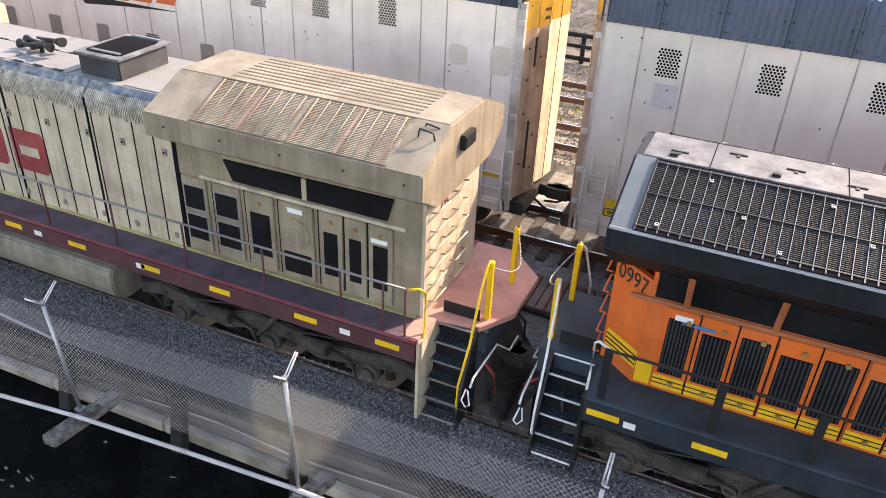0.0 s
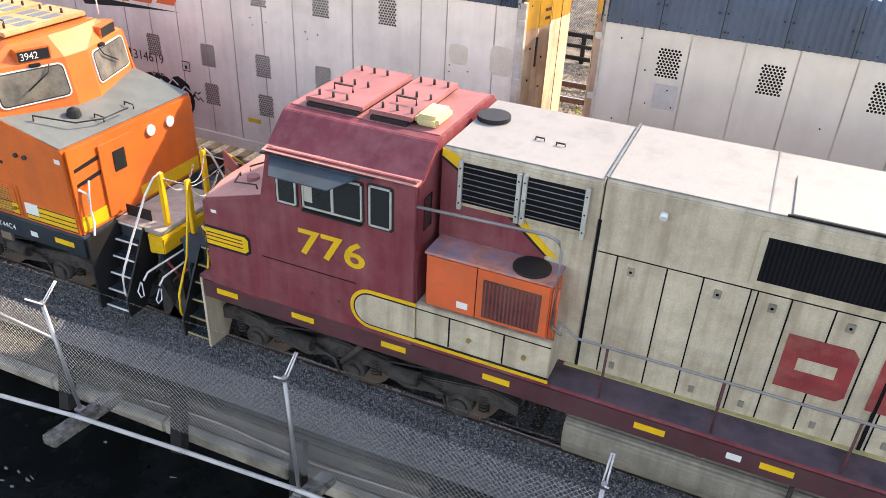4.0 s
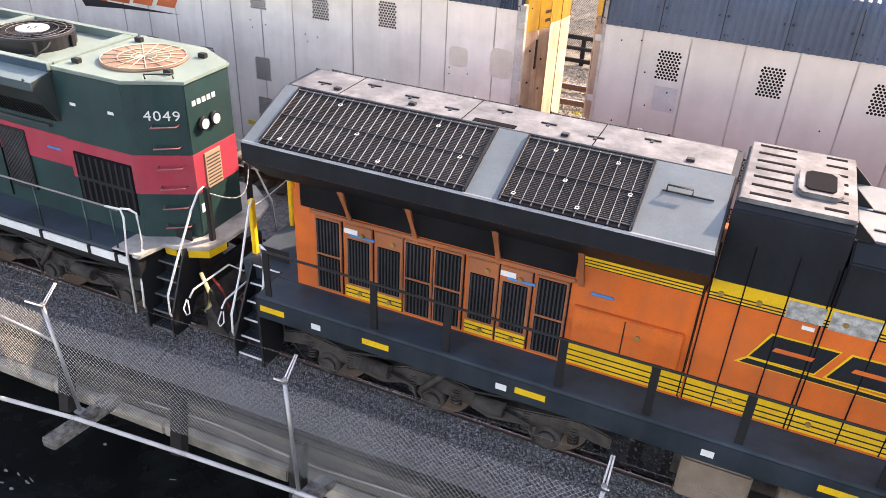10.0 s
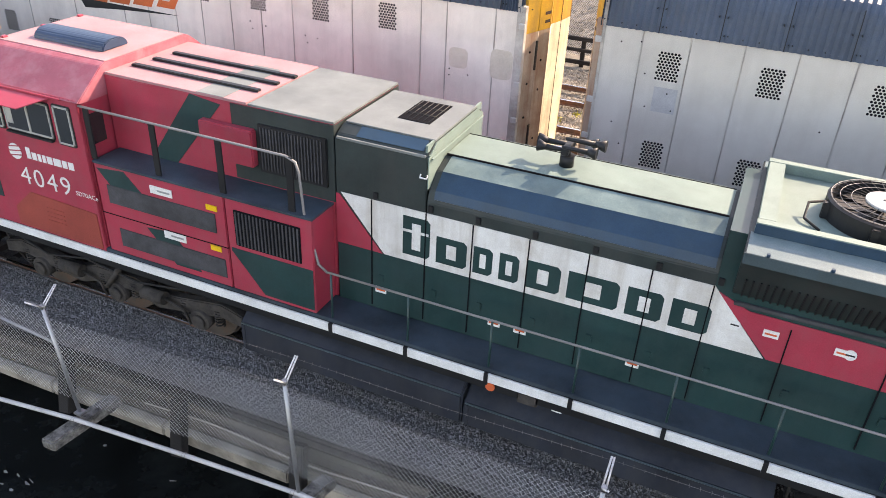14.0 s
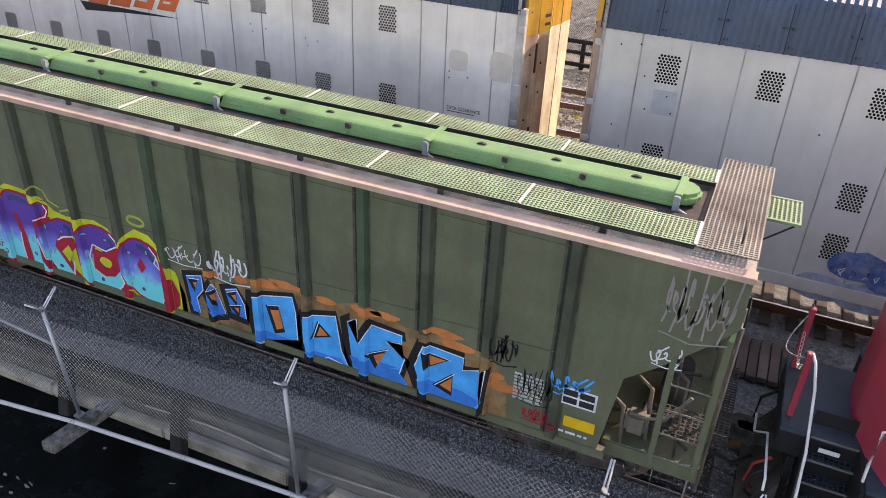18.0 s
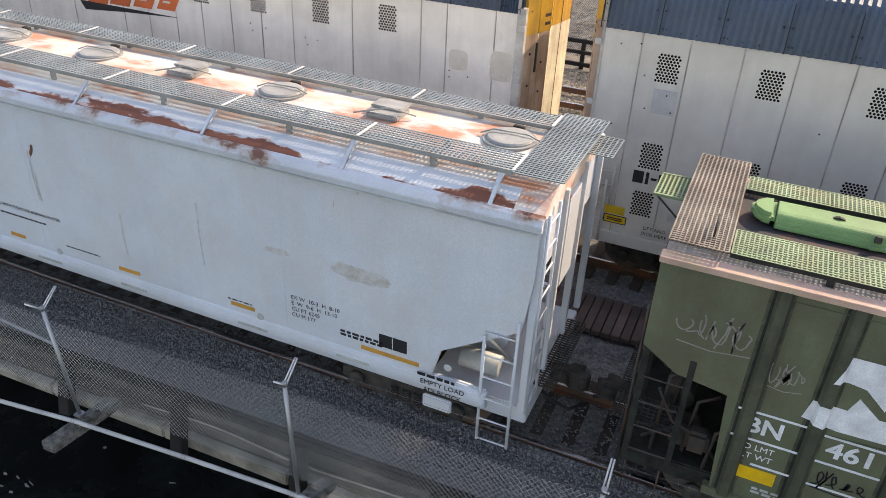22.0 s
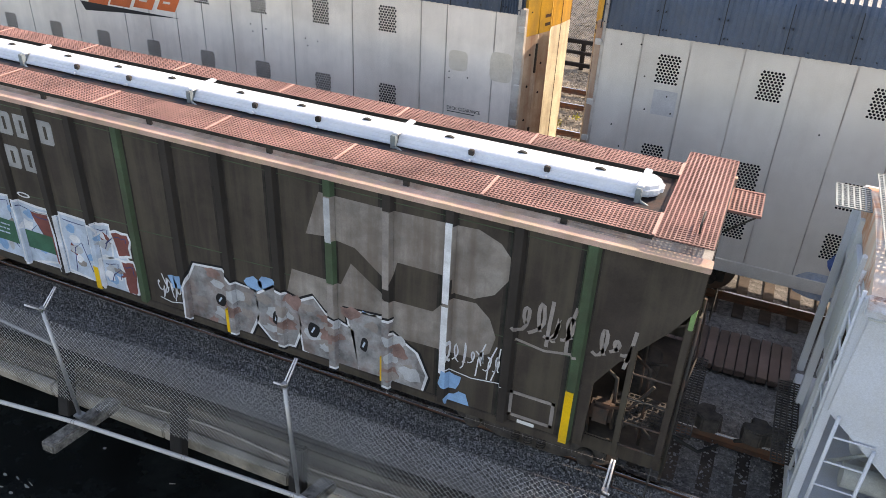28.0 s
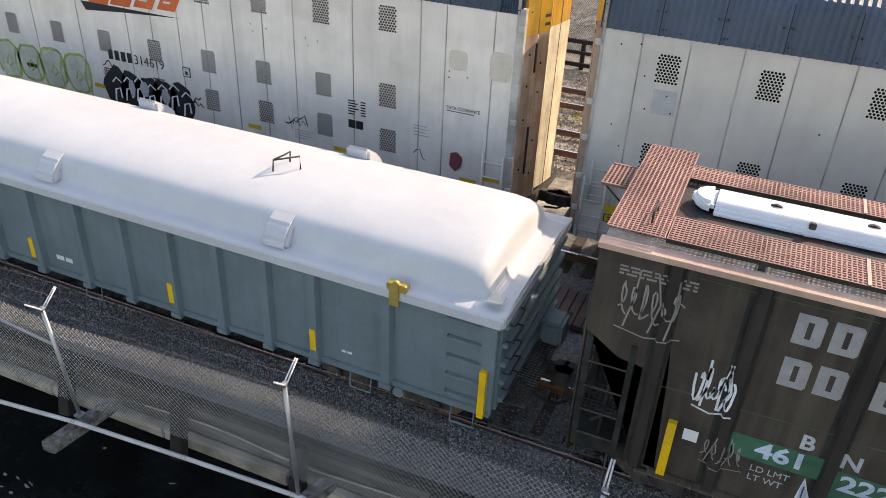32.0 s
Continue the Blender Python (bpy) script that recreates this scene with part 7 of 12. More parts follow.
    # engine roof: hatches, horn, exhaust
    for x0, x1 in ((22.15, 24.0), (24.06, 25.4)):
        for y0, y1 in ((-0.74, -0.01), (0.01, 0.74)):
            h = part("roof_hatch", B(x0, x1, y0, y1, 4.33, 4.35, bevel=0.005), M["bleached"], car)
            for k in range(3):
                x = x0 + (x1 - x0) * (k + 0.5) / 3
                part("hinge", B(x - 0.1, x + 0.1, y0 - 0.012, y0 + 0.02, 4.345, 4.362), M["railblack"], h)
    horns(car, 24.24, -0.2, 4.34, M["railblack"])
    ex = part("exhaust_housing", P([(25.55, -0.62), (26.4, -0.62), (26.4, 0.5), (25.55, 0.5)], 4.32, 4.66, "z", bevel=0.02), M["soot"], car, "sooty exhaust housing")
    part("housing_rim", B(25.5, 26.45, -0.67, 0.55, 4.655, 4.70, bevel=0.01), M["sootgrey"], ex)
    part("stack_opening", P([(25.65, -0.52), (26.3, -0.52), (26.34, -0.46), (26.34, 0.34), (26.3, 0.4), (25.65, 0.4), (25.61, 0.34), (25.61, -0.46)], 4.70, 4.71, "z"), M["hole"], ex)
    for s in (-1, 1):
        part("stack_rim", B(25.7, 26.3, s * 0.46 - 0.03, s * 0.46 + 0.03, 4.70, 4.73), M["roofgrey"], ex)
    part("roof_hatch", B(26.55, 27.6, -0.74, 0.74, 4.33, 4.35, bevel=0.005), M["bleached"], car)
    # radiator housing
    part("radiator_housing", P([(-1.5, 4.36), (-1.5, 4.0), (-1.42, 3.96), (-1.0, 3.70), (1.0, 3.70), (1.42, 3.96), (1.5, 4.0), (1.5, 4.36), (0.6, 4.74), (-0.6, 4.74)], 27.62, 32.16, bevel=0.012), M["creamdim"], car, "darker cream overhanging radiator housing")
    part("hood", B(27.66, 31.95, -0.98, 0.98, 1.785, 3.72), M["creamdim"], car, "darker cream rear hood")
    for s in (-1, 1):
        for x0, x1 in ((27.64, 28.42), (31.62, 32.14)):
            part("wing_plate", P([(s * 1.49, 4.376), (s * 0.6, 4.752), (s * 0.6, 4.742), (s * 1.49, 4.366)], x0, x1), M["creamroof"], car)
        for x0, x1 in ((28.45, 29.98), (30.05, 31.58)):
            g = part("radiator_core", P([(s * 1.46, 4.385), (s * 0.62, 4.745), (s * 0.62, 4.735), (s * 1.46, 4.375)], x0, x1), M["finbank"], car, "dusty radiator core")
            bm = bmesh.new()
            for k in range(30):
                f = k / 29
                yy, zz = s * (1.44 - f * 0.80), 4.397 + f * 0.342
                prism(bm, [(yy - 0.006, zz + 0.004), (yy + 0.006, zz + 0.004), (yy + 0.006, zz - 0.01), (yy - 0.006, zz - 0.01)], x0, x1)
            part("cooling_mesh", bm, M["tanfin"], g, "fine sandy radiator slats")["kind"] = "stuff"
            for k in range(4):
                xa = x0 + 0.14 + k * (x1 - x0 - 0.3) / 3.2
                part("grey_fin_bank", P([(s * 1.44, 4.394), (s * 0.66, 4.728), (s * 0.66, 4.72), (s * 1.44, 4.386)], xa, xa + 0.3), M["tancore"], g)
            for k in range(8):
                x = x0 + 0.06 + k * (x1 - x0 - 0.12) / 7
                part("guard_rod", T([(x, s * 1.45, 4.412), (x, s * 0.64, 4.762)], 0.008, 5), M["tanfin"], g)
            for x in (x0 + 0.05, x0 + 0.78, x1 - 0.08):
                part("pink_bar", P([(s * 1.46, 4.402), (s * 0.63, 4.758), (s * 0.63, 4.748), (s * 1.46, 4.392)], x - 0.018, x + 0.018), M["pinkbar"], g, "faded pink clamp bar")
    part("ridge_plate", B(27.66, 32.12, -0.59, 0.59, 4.74, 4.76, bevel=0.004), M["creamroof"], car)
    for k in range(8):
        part("ridge_seam", B(28.5, 31.6, -0.46 + k * 0.13, -0.42 + k * 0.13, 4.759, 4.765), M["finbank"], car)
    for x in (28.0, 29.0, 30.0, 31.0, 31.9):
        part("bolt", C((x, -1.515, 4.2), (x, -1.495, 4.2), 0.018, 8), M["steel"], car)
    part("intake_screen", P([(28.6, 3.62), (28.75, 3.3), (31.4, 3.3), (31.5, 3.66)], -1.02, -0.97, "y"), M["screen"], car, "dark air intake screen")
    part("screen_post", B(30.0, 30.08, -1.03, -0.98, 3.3, 3.64), W, car)
    part("door_header", B(28.1, 31.7, -1.03, -0.98, 3.2, 3.26, bevel=0.006), W, car)
    for i, (x0, x1) in enumerate(((27.72, 28.2), (28.32, 28.84), (28.94, 29.46), (29.55, 30.16), (30.26, 30.66), (30.7, 31.06), (31.1, 31.5))):
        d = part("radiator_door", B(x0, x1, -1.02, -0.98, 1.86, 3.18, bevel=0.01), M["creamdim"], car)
        part("door_gap", B(x0 - 0.035, x0 - 0.015, -0.99, -0.97, 1.86, 3.18), M["hole"], d)
        if i in (0, 1):
            for z0, z1 in ((2.62, 3.02), (2.06, 2.5)):
                part("screen_frame", B(x0 + 0.03, x1 - 0.03, -1.03, -1.0, z0 - 0.02, z1 + 0.02, bevel=0.008), M["finlight"], d)
                part("door_screen", B(x0 + 0.05, x1 - 0.05, -1.036, -1.0, z0, z1, bevel=0.006), M["screen"], d)
        elif i == 3:
            fr = part("fan_ring", C((29.85, -1.04, 2.68), (29.85, -1.0, 2.68), 0.25, 24), M["creamdim"], d, "round fan cover")
            for k in range(3):
                bm = bmesh.new()
                R0 = 0.07 + k * 0.07
                tube(bm, [(29.85 + R0 * math.cos(a), -1.045, 2.68 + R0 * math.sin(a)) for a in np.linspace(0, 6.2832, 19)], 0.007, 5)
                part("guard_wire", bm, M["tanfin"], fr)
            part("door_screen", B(x0 + 0.06, x1 - 0.06, -1.03, -1.0, 1.95, 2.32, bevel=0.006), M["screen"], d)
            part("notice", B(29.72, 29.98, -1.026, -1.0, 3.02, 3.1), M["label"], d)
        else:
            part("door_screen", B(x0 + 0.08, x1 - 0.08, -1.03, -1.0, 2.1, 2.85, bevel=0.006), M["screen"], d)
            latch(car, (x0 + x1) / 2, 3.02, -1.02)
    plate(car, "notice", 31.15, 31.42, 2.9, 2.97, -1.03, M["label"])
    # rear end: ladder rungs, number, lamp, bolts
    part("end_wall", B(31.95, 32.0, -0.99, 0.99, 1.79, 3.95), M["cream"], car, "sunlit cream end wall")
    for k in range(6):
        z = 2.0 + k * 0.3
        for y in (-0.62, 0.15):
            part("rung", T([(32.0, y - 0.2, z), (32.1, y - 0.2, z + 0.02), (32.1, y + 0.22, z + 0.02), (32.0, y + 0.22, z)], 0.014, 6), W, car)
    words("76", 0.24, M["redlogo"], car, (32.005, -0.55, 3.38), (90, 0, 90), depth=0.004)
    part("lamp", B(32.0, 32.12, -0.98, -0.86, 3.9, 4.0, bevel=0.01), M["steel"], car)
    part("tail_lamp", B(32.1, 32.25, -0.3, 0.1, 4.28, 4.5, bevel=0.02), M["railblack"], car)
    for y in (-0.9, -0.7):
        part("roof_grab", T([(31.8, y, 4.63), (31.82, y, 4.75), (32.02, y, 4.72), (32.05, y, 4.6)], 0.013, 6), M["railblack"], car)
    # Platform pink carries the sunlight that falls on the maroon deck.
    part("end_platform", P([(31.9, -1.5), (32.16, -1.5), (32.2, -0.92), (32.85, -0.82), (33.2, -0.25), (33.2, 0.9), (32.6, 1.5), (31.9, 1.5)], 1.70, 1.80, "z", bevel=0.01), M["pinkdeck"], car, "pink end platform, lightened for sun")
    part("end_beam", B(32.2, 32.95, -0.78, 0.78, 1.3, 1.695, bevel=0.02), M["deckdark"], car)
    end_rails(car, 32.86, 1, M["safety"], M["safety"])
    stairs(car, 32.2, 32.79, 32.84, M["treadgrey"], M["safety"], y_high=-0.92, side="cream")
    plow(car, 32.85, 1, M["deckdark"])
    coupler(car, 32.6, 1)
    # walkway rail
    stanchions(car, (18.91, 20.35, 21.87, 23.48, 25.08, 26.6, 28.05, 29.55, 30.9, 31.6, 31.95), -1.5, 1.42, 2.6, M["sillmaroon"], flat=False)
    ring_rail(car, [(18.3, -1.5, 2.75), (18.5, -1.5, 2.62), (31.95, -1.5, 2.6)], 0.02, M["railgrey"])
    ring_rail(car, [(15.95, -1.53, 3.95), (17.95, -1.5, 4.0), (18.1, -1.5, 3.95), (18.15, -1.5, 3.8), (18.15, -1.5, 2.7), (18.3, -1.5, 2.6)], 0.022, M["railgrey"])
    # red-orange cabinet on the low box behind the cab
    part("equipment_box", B(16.22, 18.2, -1.54, -0.98, 1.79, 2.44, bevel=0.012), W, car, "cream equipment box with yellow loop stripe")
    def loop(r, x1, y0, y1, material, name):
        arc = [(15.53 - r * math.sin(a), 2.125 - r * math.cos(a)) for a in np.linspace(0, math.pi, 15)]
        return part(name, P([(x1, 2.125 - r)] + arc + [(x1, 2.125 + r)], y0, y1, "y"), material, car)
    loop(0.335, 16.24, -1.566, -1.555, M["stripe"], "loop_stripe")
    loop(0.278, 16.24, -1.570, -1.558, M["hoodblack"], "loop_line")
    loop(0.255, 16.24, -1.574, -1.560, W, "loop_panel")
    part("loop_stripe", B(16.24, 18.22, -1.566, -1.545, 1.79, 1.846), M["stripe"], car)
    part("loop_line", B(16.24, 18.22, -1.566, -1.545, 1.848, 1.868), M["hoodblack"], car)
    part("box_lid_line", B(16.24, 18.2, -1.548, -1.535, 2.365, 2.378), M["hole"], car)
    for x in (16.75, 17.55):
        part("door_gap", B(x - 0.01, x + 0.01, -1.55, -1.53, 1.88, 2.38), M["hole"], car)
        latch(car, x + 0.3, 2.1, -1.545)
    cab = part("cabinet", B(16.35, 18.1, -1.5, -0.98, 2.46, 3.28, bevel=0.02), M["redorange"], car, "bright red-orange cabinet with faded mottled top")
    part("cabinet_top", B(16.33, 18.12, -1.52, -0.97, 3.28, 3.32, bevel=0.008), M["cabtop"], cab)
    part("cabinet_grille", B(17.18, 17.98, -1.51, -1.49, 2.52, 3.12, bevel=0.006), M["rust"], cab)
    bm = bmesh.new()
    for k in range(14):
        bx(bm, 17.21 + k * 0.055, 17.235 + k * 0.055, -1.52, -1.5, 2.54, 3.1)
    part("cabinet_slats", bm, M["maroon"], cab)
    part("cabinet_gap", B(17.08, 17.09, -1.505, -1.49, 2.48, 3.26), M["hole"], cab)
    part("notice", B(16.82, 16.98, -1.508, -1.495, 2.56, 2.66), M["label"], cab)
    part("fan_cap", C((17.74, -1.25, 3.32), (17.74, -1.25, 3.35), 0.255, 24), M["railblack"], cab)
    ladder(car, (18.12, 18.18), -1.45, 2.45, 3.25, 6, M["redorange"])
    # cab and nose
    part("cab_side", P([(12.68, 1.6), (12.68, 3.18), (13.75, 3.50), (13.92, 4.30), (16.2, 4.32), (16.2, 1.6)], -1.56, -1.50, "y", bevel=0.01), R, car, "faded maroon cab and nose side")
    part("cab_side", P([(12.68, 1.6), (12.68, 3.18), (13.75, 3.50), (13.92, 4.30), (16.2, 4.32), (16.2, 1.6)], 1.50, 1.56, "y", bevel=0.01), R, car)
    part("cab_back", B(16.16, 16.22, -1.5, 1.5, 1.79, 4.3), R, car)
    part("door_window", B(16.215, 16.23, -1.35, -1.1, 3.5, 4.0, bevel=0.02), M["glass"], car)
    part("cab_roof", P([(-1.60, 4.25), (-1.60, 4.275), (-1.45, 4.30), (-1.02, 4.67), (-0.9, 4.70), (0.9, 4.70), (1.02, 4.67), (1.45, 4.30), (1.60, 4.275), (1.60, 4.25)], 13.86, 16.24, bevel=0.012), R, car, "maroon cab roof with sloping sides")
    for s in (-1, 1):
        # Eave strip colour is maroon made pink for the sun on it.
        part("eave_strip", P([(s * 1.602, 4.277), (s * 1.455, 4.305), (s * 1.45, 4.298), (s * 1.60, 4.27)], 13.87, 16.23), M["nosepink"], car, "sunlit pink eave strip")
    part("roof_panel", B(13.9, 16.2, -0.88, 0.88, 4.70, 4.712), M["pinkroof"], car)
    # Nose top is coloured lighter to carry the sun on it.
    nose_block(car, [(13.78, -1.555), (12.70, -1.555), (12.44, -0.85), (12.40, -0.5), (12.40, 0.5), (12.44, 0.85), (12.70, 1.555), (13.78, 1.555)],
               lambda x: 3.21 + (x - 12.7) * 0.29, 1.72, R, M["nosepink"], "maroon nose with splayed corners", "bleached pink nose top, lightened for sun")
    fr = part("windscreen_frame", P([(13.9, 4.30), (13.98, 4.30), (13.8, 3.4), (13.7, 3.4)], -1.5, 1.5, "y"), R, car)
    for y0, y1 in ((-1.36, -0.12), (0.12, 1.36)):
        part("windscreen_rim", P([(13.875, 4.22), (13.90, 4.22), (13.735, 3.48), (13.71, 3.48)], y0, y1, "y"), M["railblack"], fr)
        part("windscreen", P([(13.862, 4.18), (13.88, 4.18), (13.735, 3.53), (13.715, 3.53)], y0 + 0.05, y1 - 0.05, "y"), M["glass"], fr)
    for y in (-0.5, 0.3):
        part("nose_grab", T([(12.8, y, 3.22), (12.78, y, 3.32), (13.1, y + 0.25, 3.42), (13.15, y + 0.25, 3.33)], 0.013, 6), M["railblack"], car)
    ring_rail(car, [(12.75, -0.7, 3.2), (12.75, -0.7, 3.29), (12.95, -1.1, 3.35), (13.5, -1.3, 3.52), (13.52, -1.3, 3.44)], 0.012, M["railblack"], "nose_rail")
    part("marker_lamp", C((13.15, -0.9, 3.3), (13.15, -0.9, 3.42), 0.1, 14), M["pinkroof"], car)
    cab_window(car, 14.06, 14.38, 3.52, 4.14)
    cab_window(car, 14.48, 15.42, 3.54, 4.11, slide=14.96)
    cab_window(car, 15.52, 15.86, 3.52, 4.13)
    visor_plate(car, (13.98, 15.40), (14.2, 15.1), 4.21, 4.10, M["deckdark"], "dark blue-grey sun visor")
    for x0, x1 in ((14.1, 15.0), (15.1, 15.75)):
        u = part("air_unit", B(x0, x1, -0.8, 0.8, 4.76, 4.83, bevel=0.012), M["pinkroof"], car, "pink roof unit with studs")
        part("unit_base", B(x0 + 0.05, x1 - 0.05, -0.86, 0.86, 4.71, 4.765), M["railblack"], u)
        for k in range(3):
            for q in range(3):
                part("stud", C((x0 + 0.14 + 0.22 * k, -0.65 + q * 0.6, 4.83), (x0 + 0.14 + 0.22 * k, -0.65 + q * 0.6, 4.91), 0.02, 8), M["steel"], u)
        part("lift_bar", T([(x0 + 0.2, -0.35, 4.83), (x0 + 0.2, -0.35, 4.92), (x0 + 0.5, -0.35, 4.92), (x0 + 0.5, -0.35, 4.83)], 0.014, 6), M["steel"], u)
    part("antenna_dome", B(15.75, 16.1, -0.75, -0.2, 4.71, 4.87, bevel=0.05), M["dome"], car, "pale yellow antenna box")
    part("coil", lathe(bmesh.new(), [(0.14, 0.0), (0.24, 0.0), (0.24, 0.06), (0.14, 0.06)], 20, (16.55, 0.2, 4.64)), M["railblack"], car)
    words("776", 0.42, M["stripe"], car, (14.34, -1.564, 2.77), (90, 0, 0), depth=0.006, bold=0.008, wide=1.3)
    part("pill_stripe", P([(12.69, 2.42), (13.42, 2.42), (13.5, 2.48), (13.5, 2.72), (13.42, 2.78), (12.69, 2.78)], -1.567, -1.555, "y"), M["hoodblack"], car)
    part("pill_stripe", P([(12.69, 2.46), (13.40, 2.46), (13.46, 2.51), (13.46, 2.69), (13.40, 2.74), (12.69, 2.74)], -1.571, -1.555, "y"), M["stripe"], car)
    for z in (2.53, 2.60, 2.66):
        plate(car, "pinstripe", 12.7, 13.36, z, z + 0.014, -1.57, M["hoodblack"])
    part("panel_gap", B(13.7, 15.3, -1.566, -1.55, 2.5, 2.512), M["hole"], car)
    for x in (14.1, 14.55, 15.0):
        part("panel_bolt", C((x, -1.57, 2.1), (x, -1.555, 2.1), 0.03, 8), M["rust"], car)
    plate(car, "sticker", 12.83, 12.93, 3.02, 3.07, -1.56, M["label"])
    words("9-44CW", 0.10, M["redlogo"], car, (13.2, -1.564, 1.68), (90, 0, 0))
    d0, d1 = (12.43, -0.36), (11.83, 0.05)
    dr = part("nose_door", slab(d0, d1, 0, 0.72, 1.86, 3.2, -0.02, 0.02, bevel=0.01), R, car, "open maroon nose door with yellow stripes")
    part("door_gasket", slab(d0, d1, 0.22, 0.56, 2.62, 3.0, -0.028, 0.028, bevel=0.02), M["yellowbrown"], dr)
    part("door_window", slab(d0, d1, 0.26, 0.52, 2.66, 2.96, -0.032, 0.032, bevel=0.012), M["roofgrey"], dr)
    for z, h in ((2.48, 0.11), (2.2, 0.1), (2.02, 0.08)):
        bm = slab(d0, d1, 0.02, 0.69, z, z + h, -0.026, 0.026)
        for v in bm.verts:
            v.co.z += (12.43 - v.co.x) * 0.28
        part("door_stripe", bm, M["stripe"], dr)
    bm = slab(d0, d1, 0.3, 0.46, 2.1, 2.62, -0.029, 0.029)
    for v in bm.verts:
        v.co.z += (12.43 - v.co.x) * 0.4
    part("door_stripe", bm, M["yellowbrown"], dr)
    part("door_frame", B(12.385, 12.41, -0.4, -0.36, 1.85, 3.12), M["railblack"], car)
    part("doorway", B(12.39, 12.405, -0.36, 0.36, 1.86, 3.1), M["hole"], car)
    end_deck(car, 12.45, 11.4, M["deckdark"], "dusty dark front platform")
    stairs(car, 12.40, 11.86, 11.51, M["hood_tread"], M["safety"], side="cream")
    end_rails(car, 11.5, -1, M["safety"], M["safety"])
    chain(car, (11.45, -0.42, 2.55), (11.45, 0.3, 2.6), 0.28, M["galv"])
    plow(car, 11.5, -1, M["deckdark"])
    coupler(car, 11.7, -1)
    # fuel tank and trucks
    part("fuel_tank", P([(-1.30, 1.14), (-1.40, 1.09), (-1.44, 1.0), (-1.44, 0.72), (-1.36, 0.52), (-1.15, 0.38), (1.15, 0.38), (1.36, 0.52), (1.44, 0.72), (1.44, 1.0), (1.40, 1.09), (1.30, 1.14)], 18.5, 26.2, bevel=0.03), M["creamtank"], car, "cream dusty fuel tank")
    part("tank_hanger", B(18.6, 26.1, -0.9, 0.9, 1.14, 1.35), M["deckdark"], car)
    for x in (21.45,):
        part("tank_pipe", T([(x, -1.44, 1.3), (x, -1.46, 0.9), (x, -1.46, 0.6)], 0.03, 7), M["steel"], car)
    part("fuel_gauge", C((21.35, -1.48, 1.42), (21.35, -1.44, 1.42), 0.06, 14), M["label"], car)
    for x in (20.3, 23.2):
        part("fuel_cap", C((x, -1.5, 1.38), (x, -1.4, 1.38), 0.06, 12), M["maroon"], car)
    loco_truck(car, 15.0)
    loco_truck(car, 29.3)
    finish(car, 22.2)


M["soot"] = surface("sooty grey steel", (0.06, 0.06, 0.065), 0.7, var=0.3, dirt=SOOT, dirt_amount=0.6)
M["railgrey"] = surface("bare grey rail", (0.25, 0.24, 0.235), 0.5, metal=0.4, var=0.15)
M["dome"] = surface("pale yellow plastic", (0.65, 0.55, 0.28), 0.5)
M["creamtank"] = surface("dusty cream tank paint", (0.27, 0.24, 0.19), 0.65, var=0.15, dirt=(0.12, 0.10, 0.08), dirt_amount=0.5, streak=0.5)
M["treadgrey"] = surface("worn grey tread edge", (0.22, 0.21, 0.19), 0.6, var=0.2, dirt=GRIME, dirt_amount=0.5)
M["hood_tread"] = surface("worn yellow tread edge", (0.50, 0.42, 0.18), 0.6, dirt=GRIME, dirt_amount=0.6)
cream_locomotive()


# ---- red and green locomotive with white name panel and roof fans ----
M["crimson"] = surface("crimson paint", (0.42, 0.040, 0.068), 0.45, var=0.08, dirt=(0.30, 0.08, 0.09), dirt_amount=0.35, streak=0.2, bump=0.015, coat=0.15)
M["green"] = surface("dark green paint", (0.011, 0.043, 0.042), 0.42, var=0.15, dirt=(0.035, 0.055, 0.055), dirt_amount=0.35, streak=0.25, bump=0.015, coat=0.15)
M["namewhite"] = surface("dirty white panel paint", (0.74, 0.73, 0.70), 0.5, var=0.05, dirt=(0.25, 0.18, 0.12), dirt_amount=0.3, dirt_scale=3, streak=0.35)
M["mint"] = surface("bleached mint paint, lightened for sun", (0.165, 0.225, 0.195), 0.6, var=0.1, dirt=(0.2, 0.25, 0.22), dirt_amount=0.4)
M["hubgrey"] = surface("dull pale hub paint", (0.42, 0.42, 0.41), 0.55, var=0.08)
M["sootgreen"] = surface("soot-darkened green paint", (0.026, 0.038, 0.037), 0.5, var=0.2, dirt=(0.045, 0.046, 0.044), dirt_amount=0.45, streak=0.4, bump=0.02)
M["deepblue"] = surface("deep blue sheet paint, darkened for shade", (0.018, 0.05, 0.085), 0.4, var=0.12, dirt=(0.05, 0.075, 0.085), dirt_amount=0.25, bump=0.02)
M["mintworn"] = surface("worn patchy mint paint, lightened for sun", (0.13, 0.185, 0.175), 0.45, var=0.2, scale=1.2, dirt=(0.045, 0.09, 0.11), dirt_amount=0.6, dirt_scale=2.2)
M["flaregrey"] = surface("blue-grey sheet paint, lightened for sun", (0.15, 0.205, 0.21), 0.5, var=0.1, dirt=(0.09, 0.14, 0.15), dirt_amount=0.35)
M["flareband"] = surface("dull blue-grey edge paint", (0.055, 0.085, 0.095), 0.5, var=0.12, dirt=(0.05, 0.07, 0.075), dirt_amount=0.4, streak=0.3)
M["tanknavy"] = surface("dusty navy-black tank paint", (0.022, 0.027, 0.037), 0.55, var=0.2, dirt=(0.045, 0.045, 0.047), dirt_amount=0.4, streak=0.3)
M["unitblue"] = surface("dark blue roof unit", (0.03, 0.055, 0.10), 0.4, var=0.15)
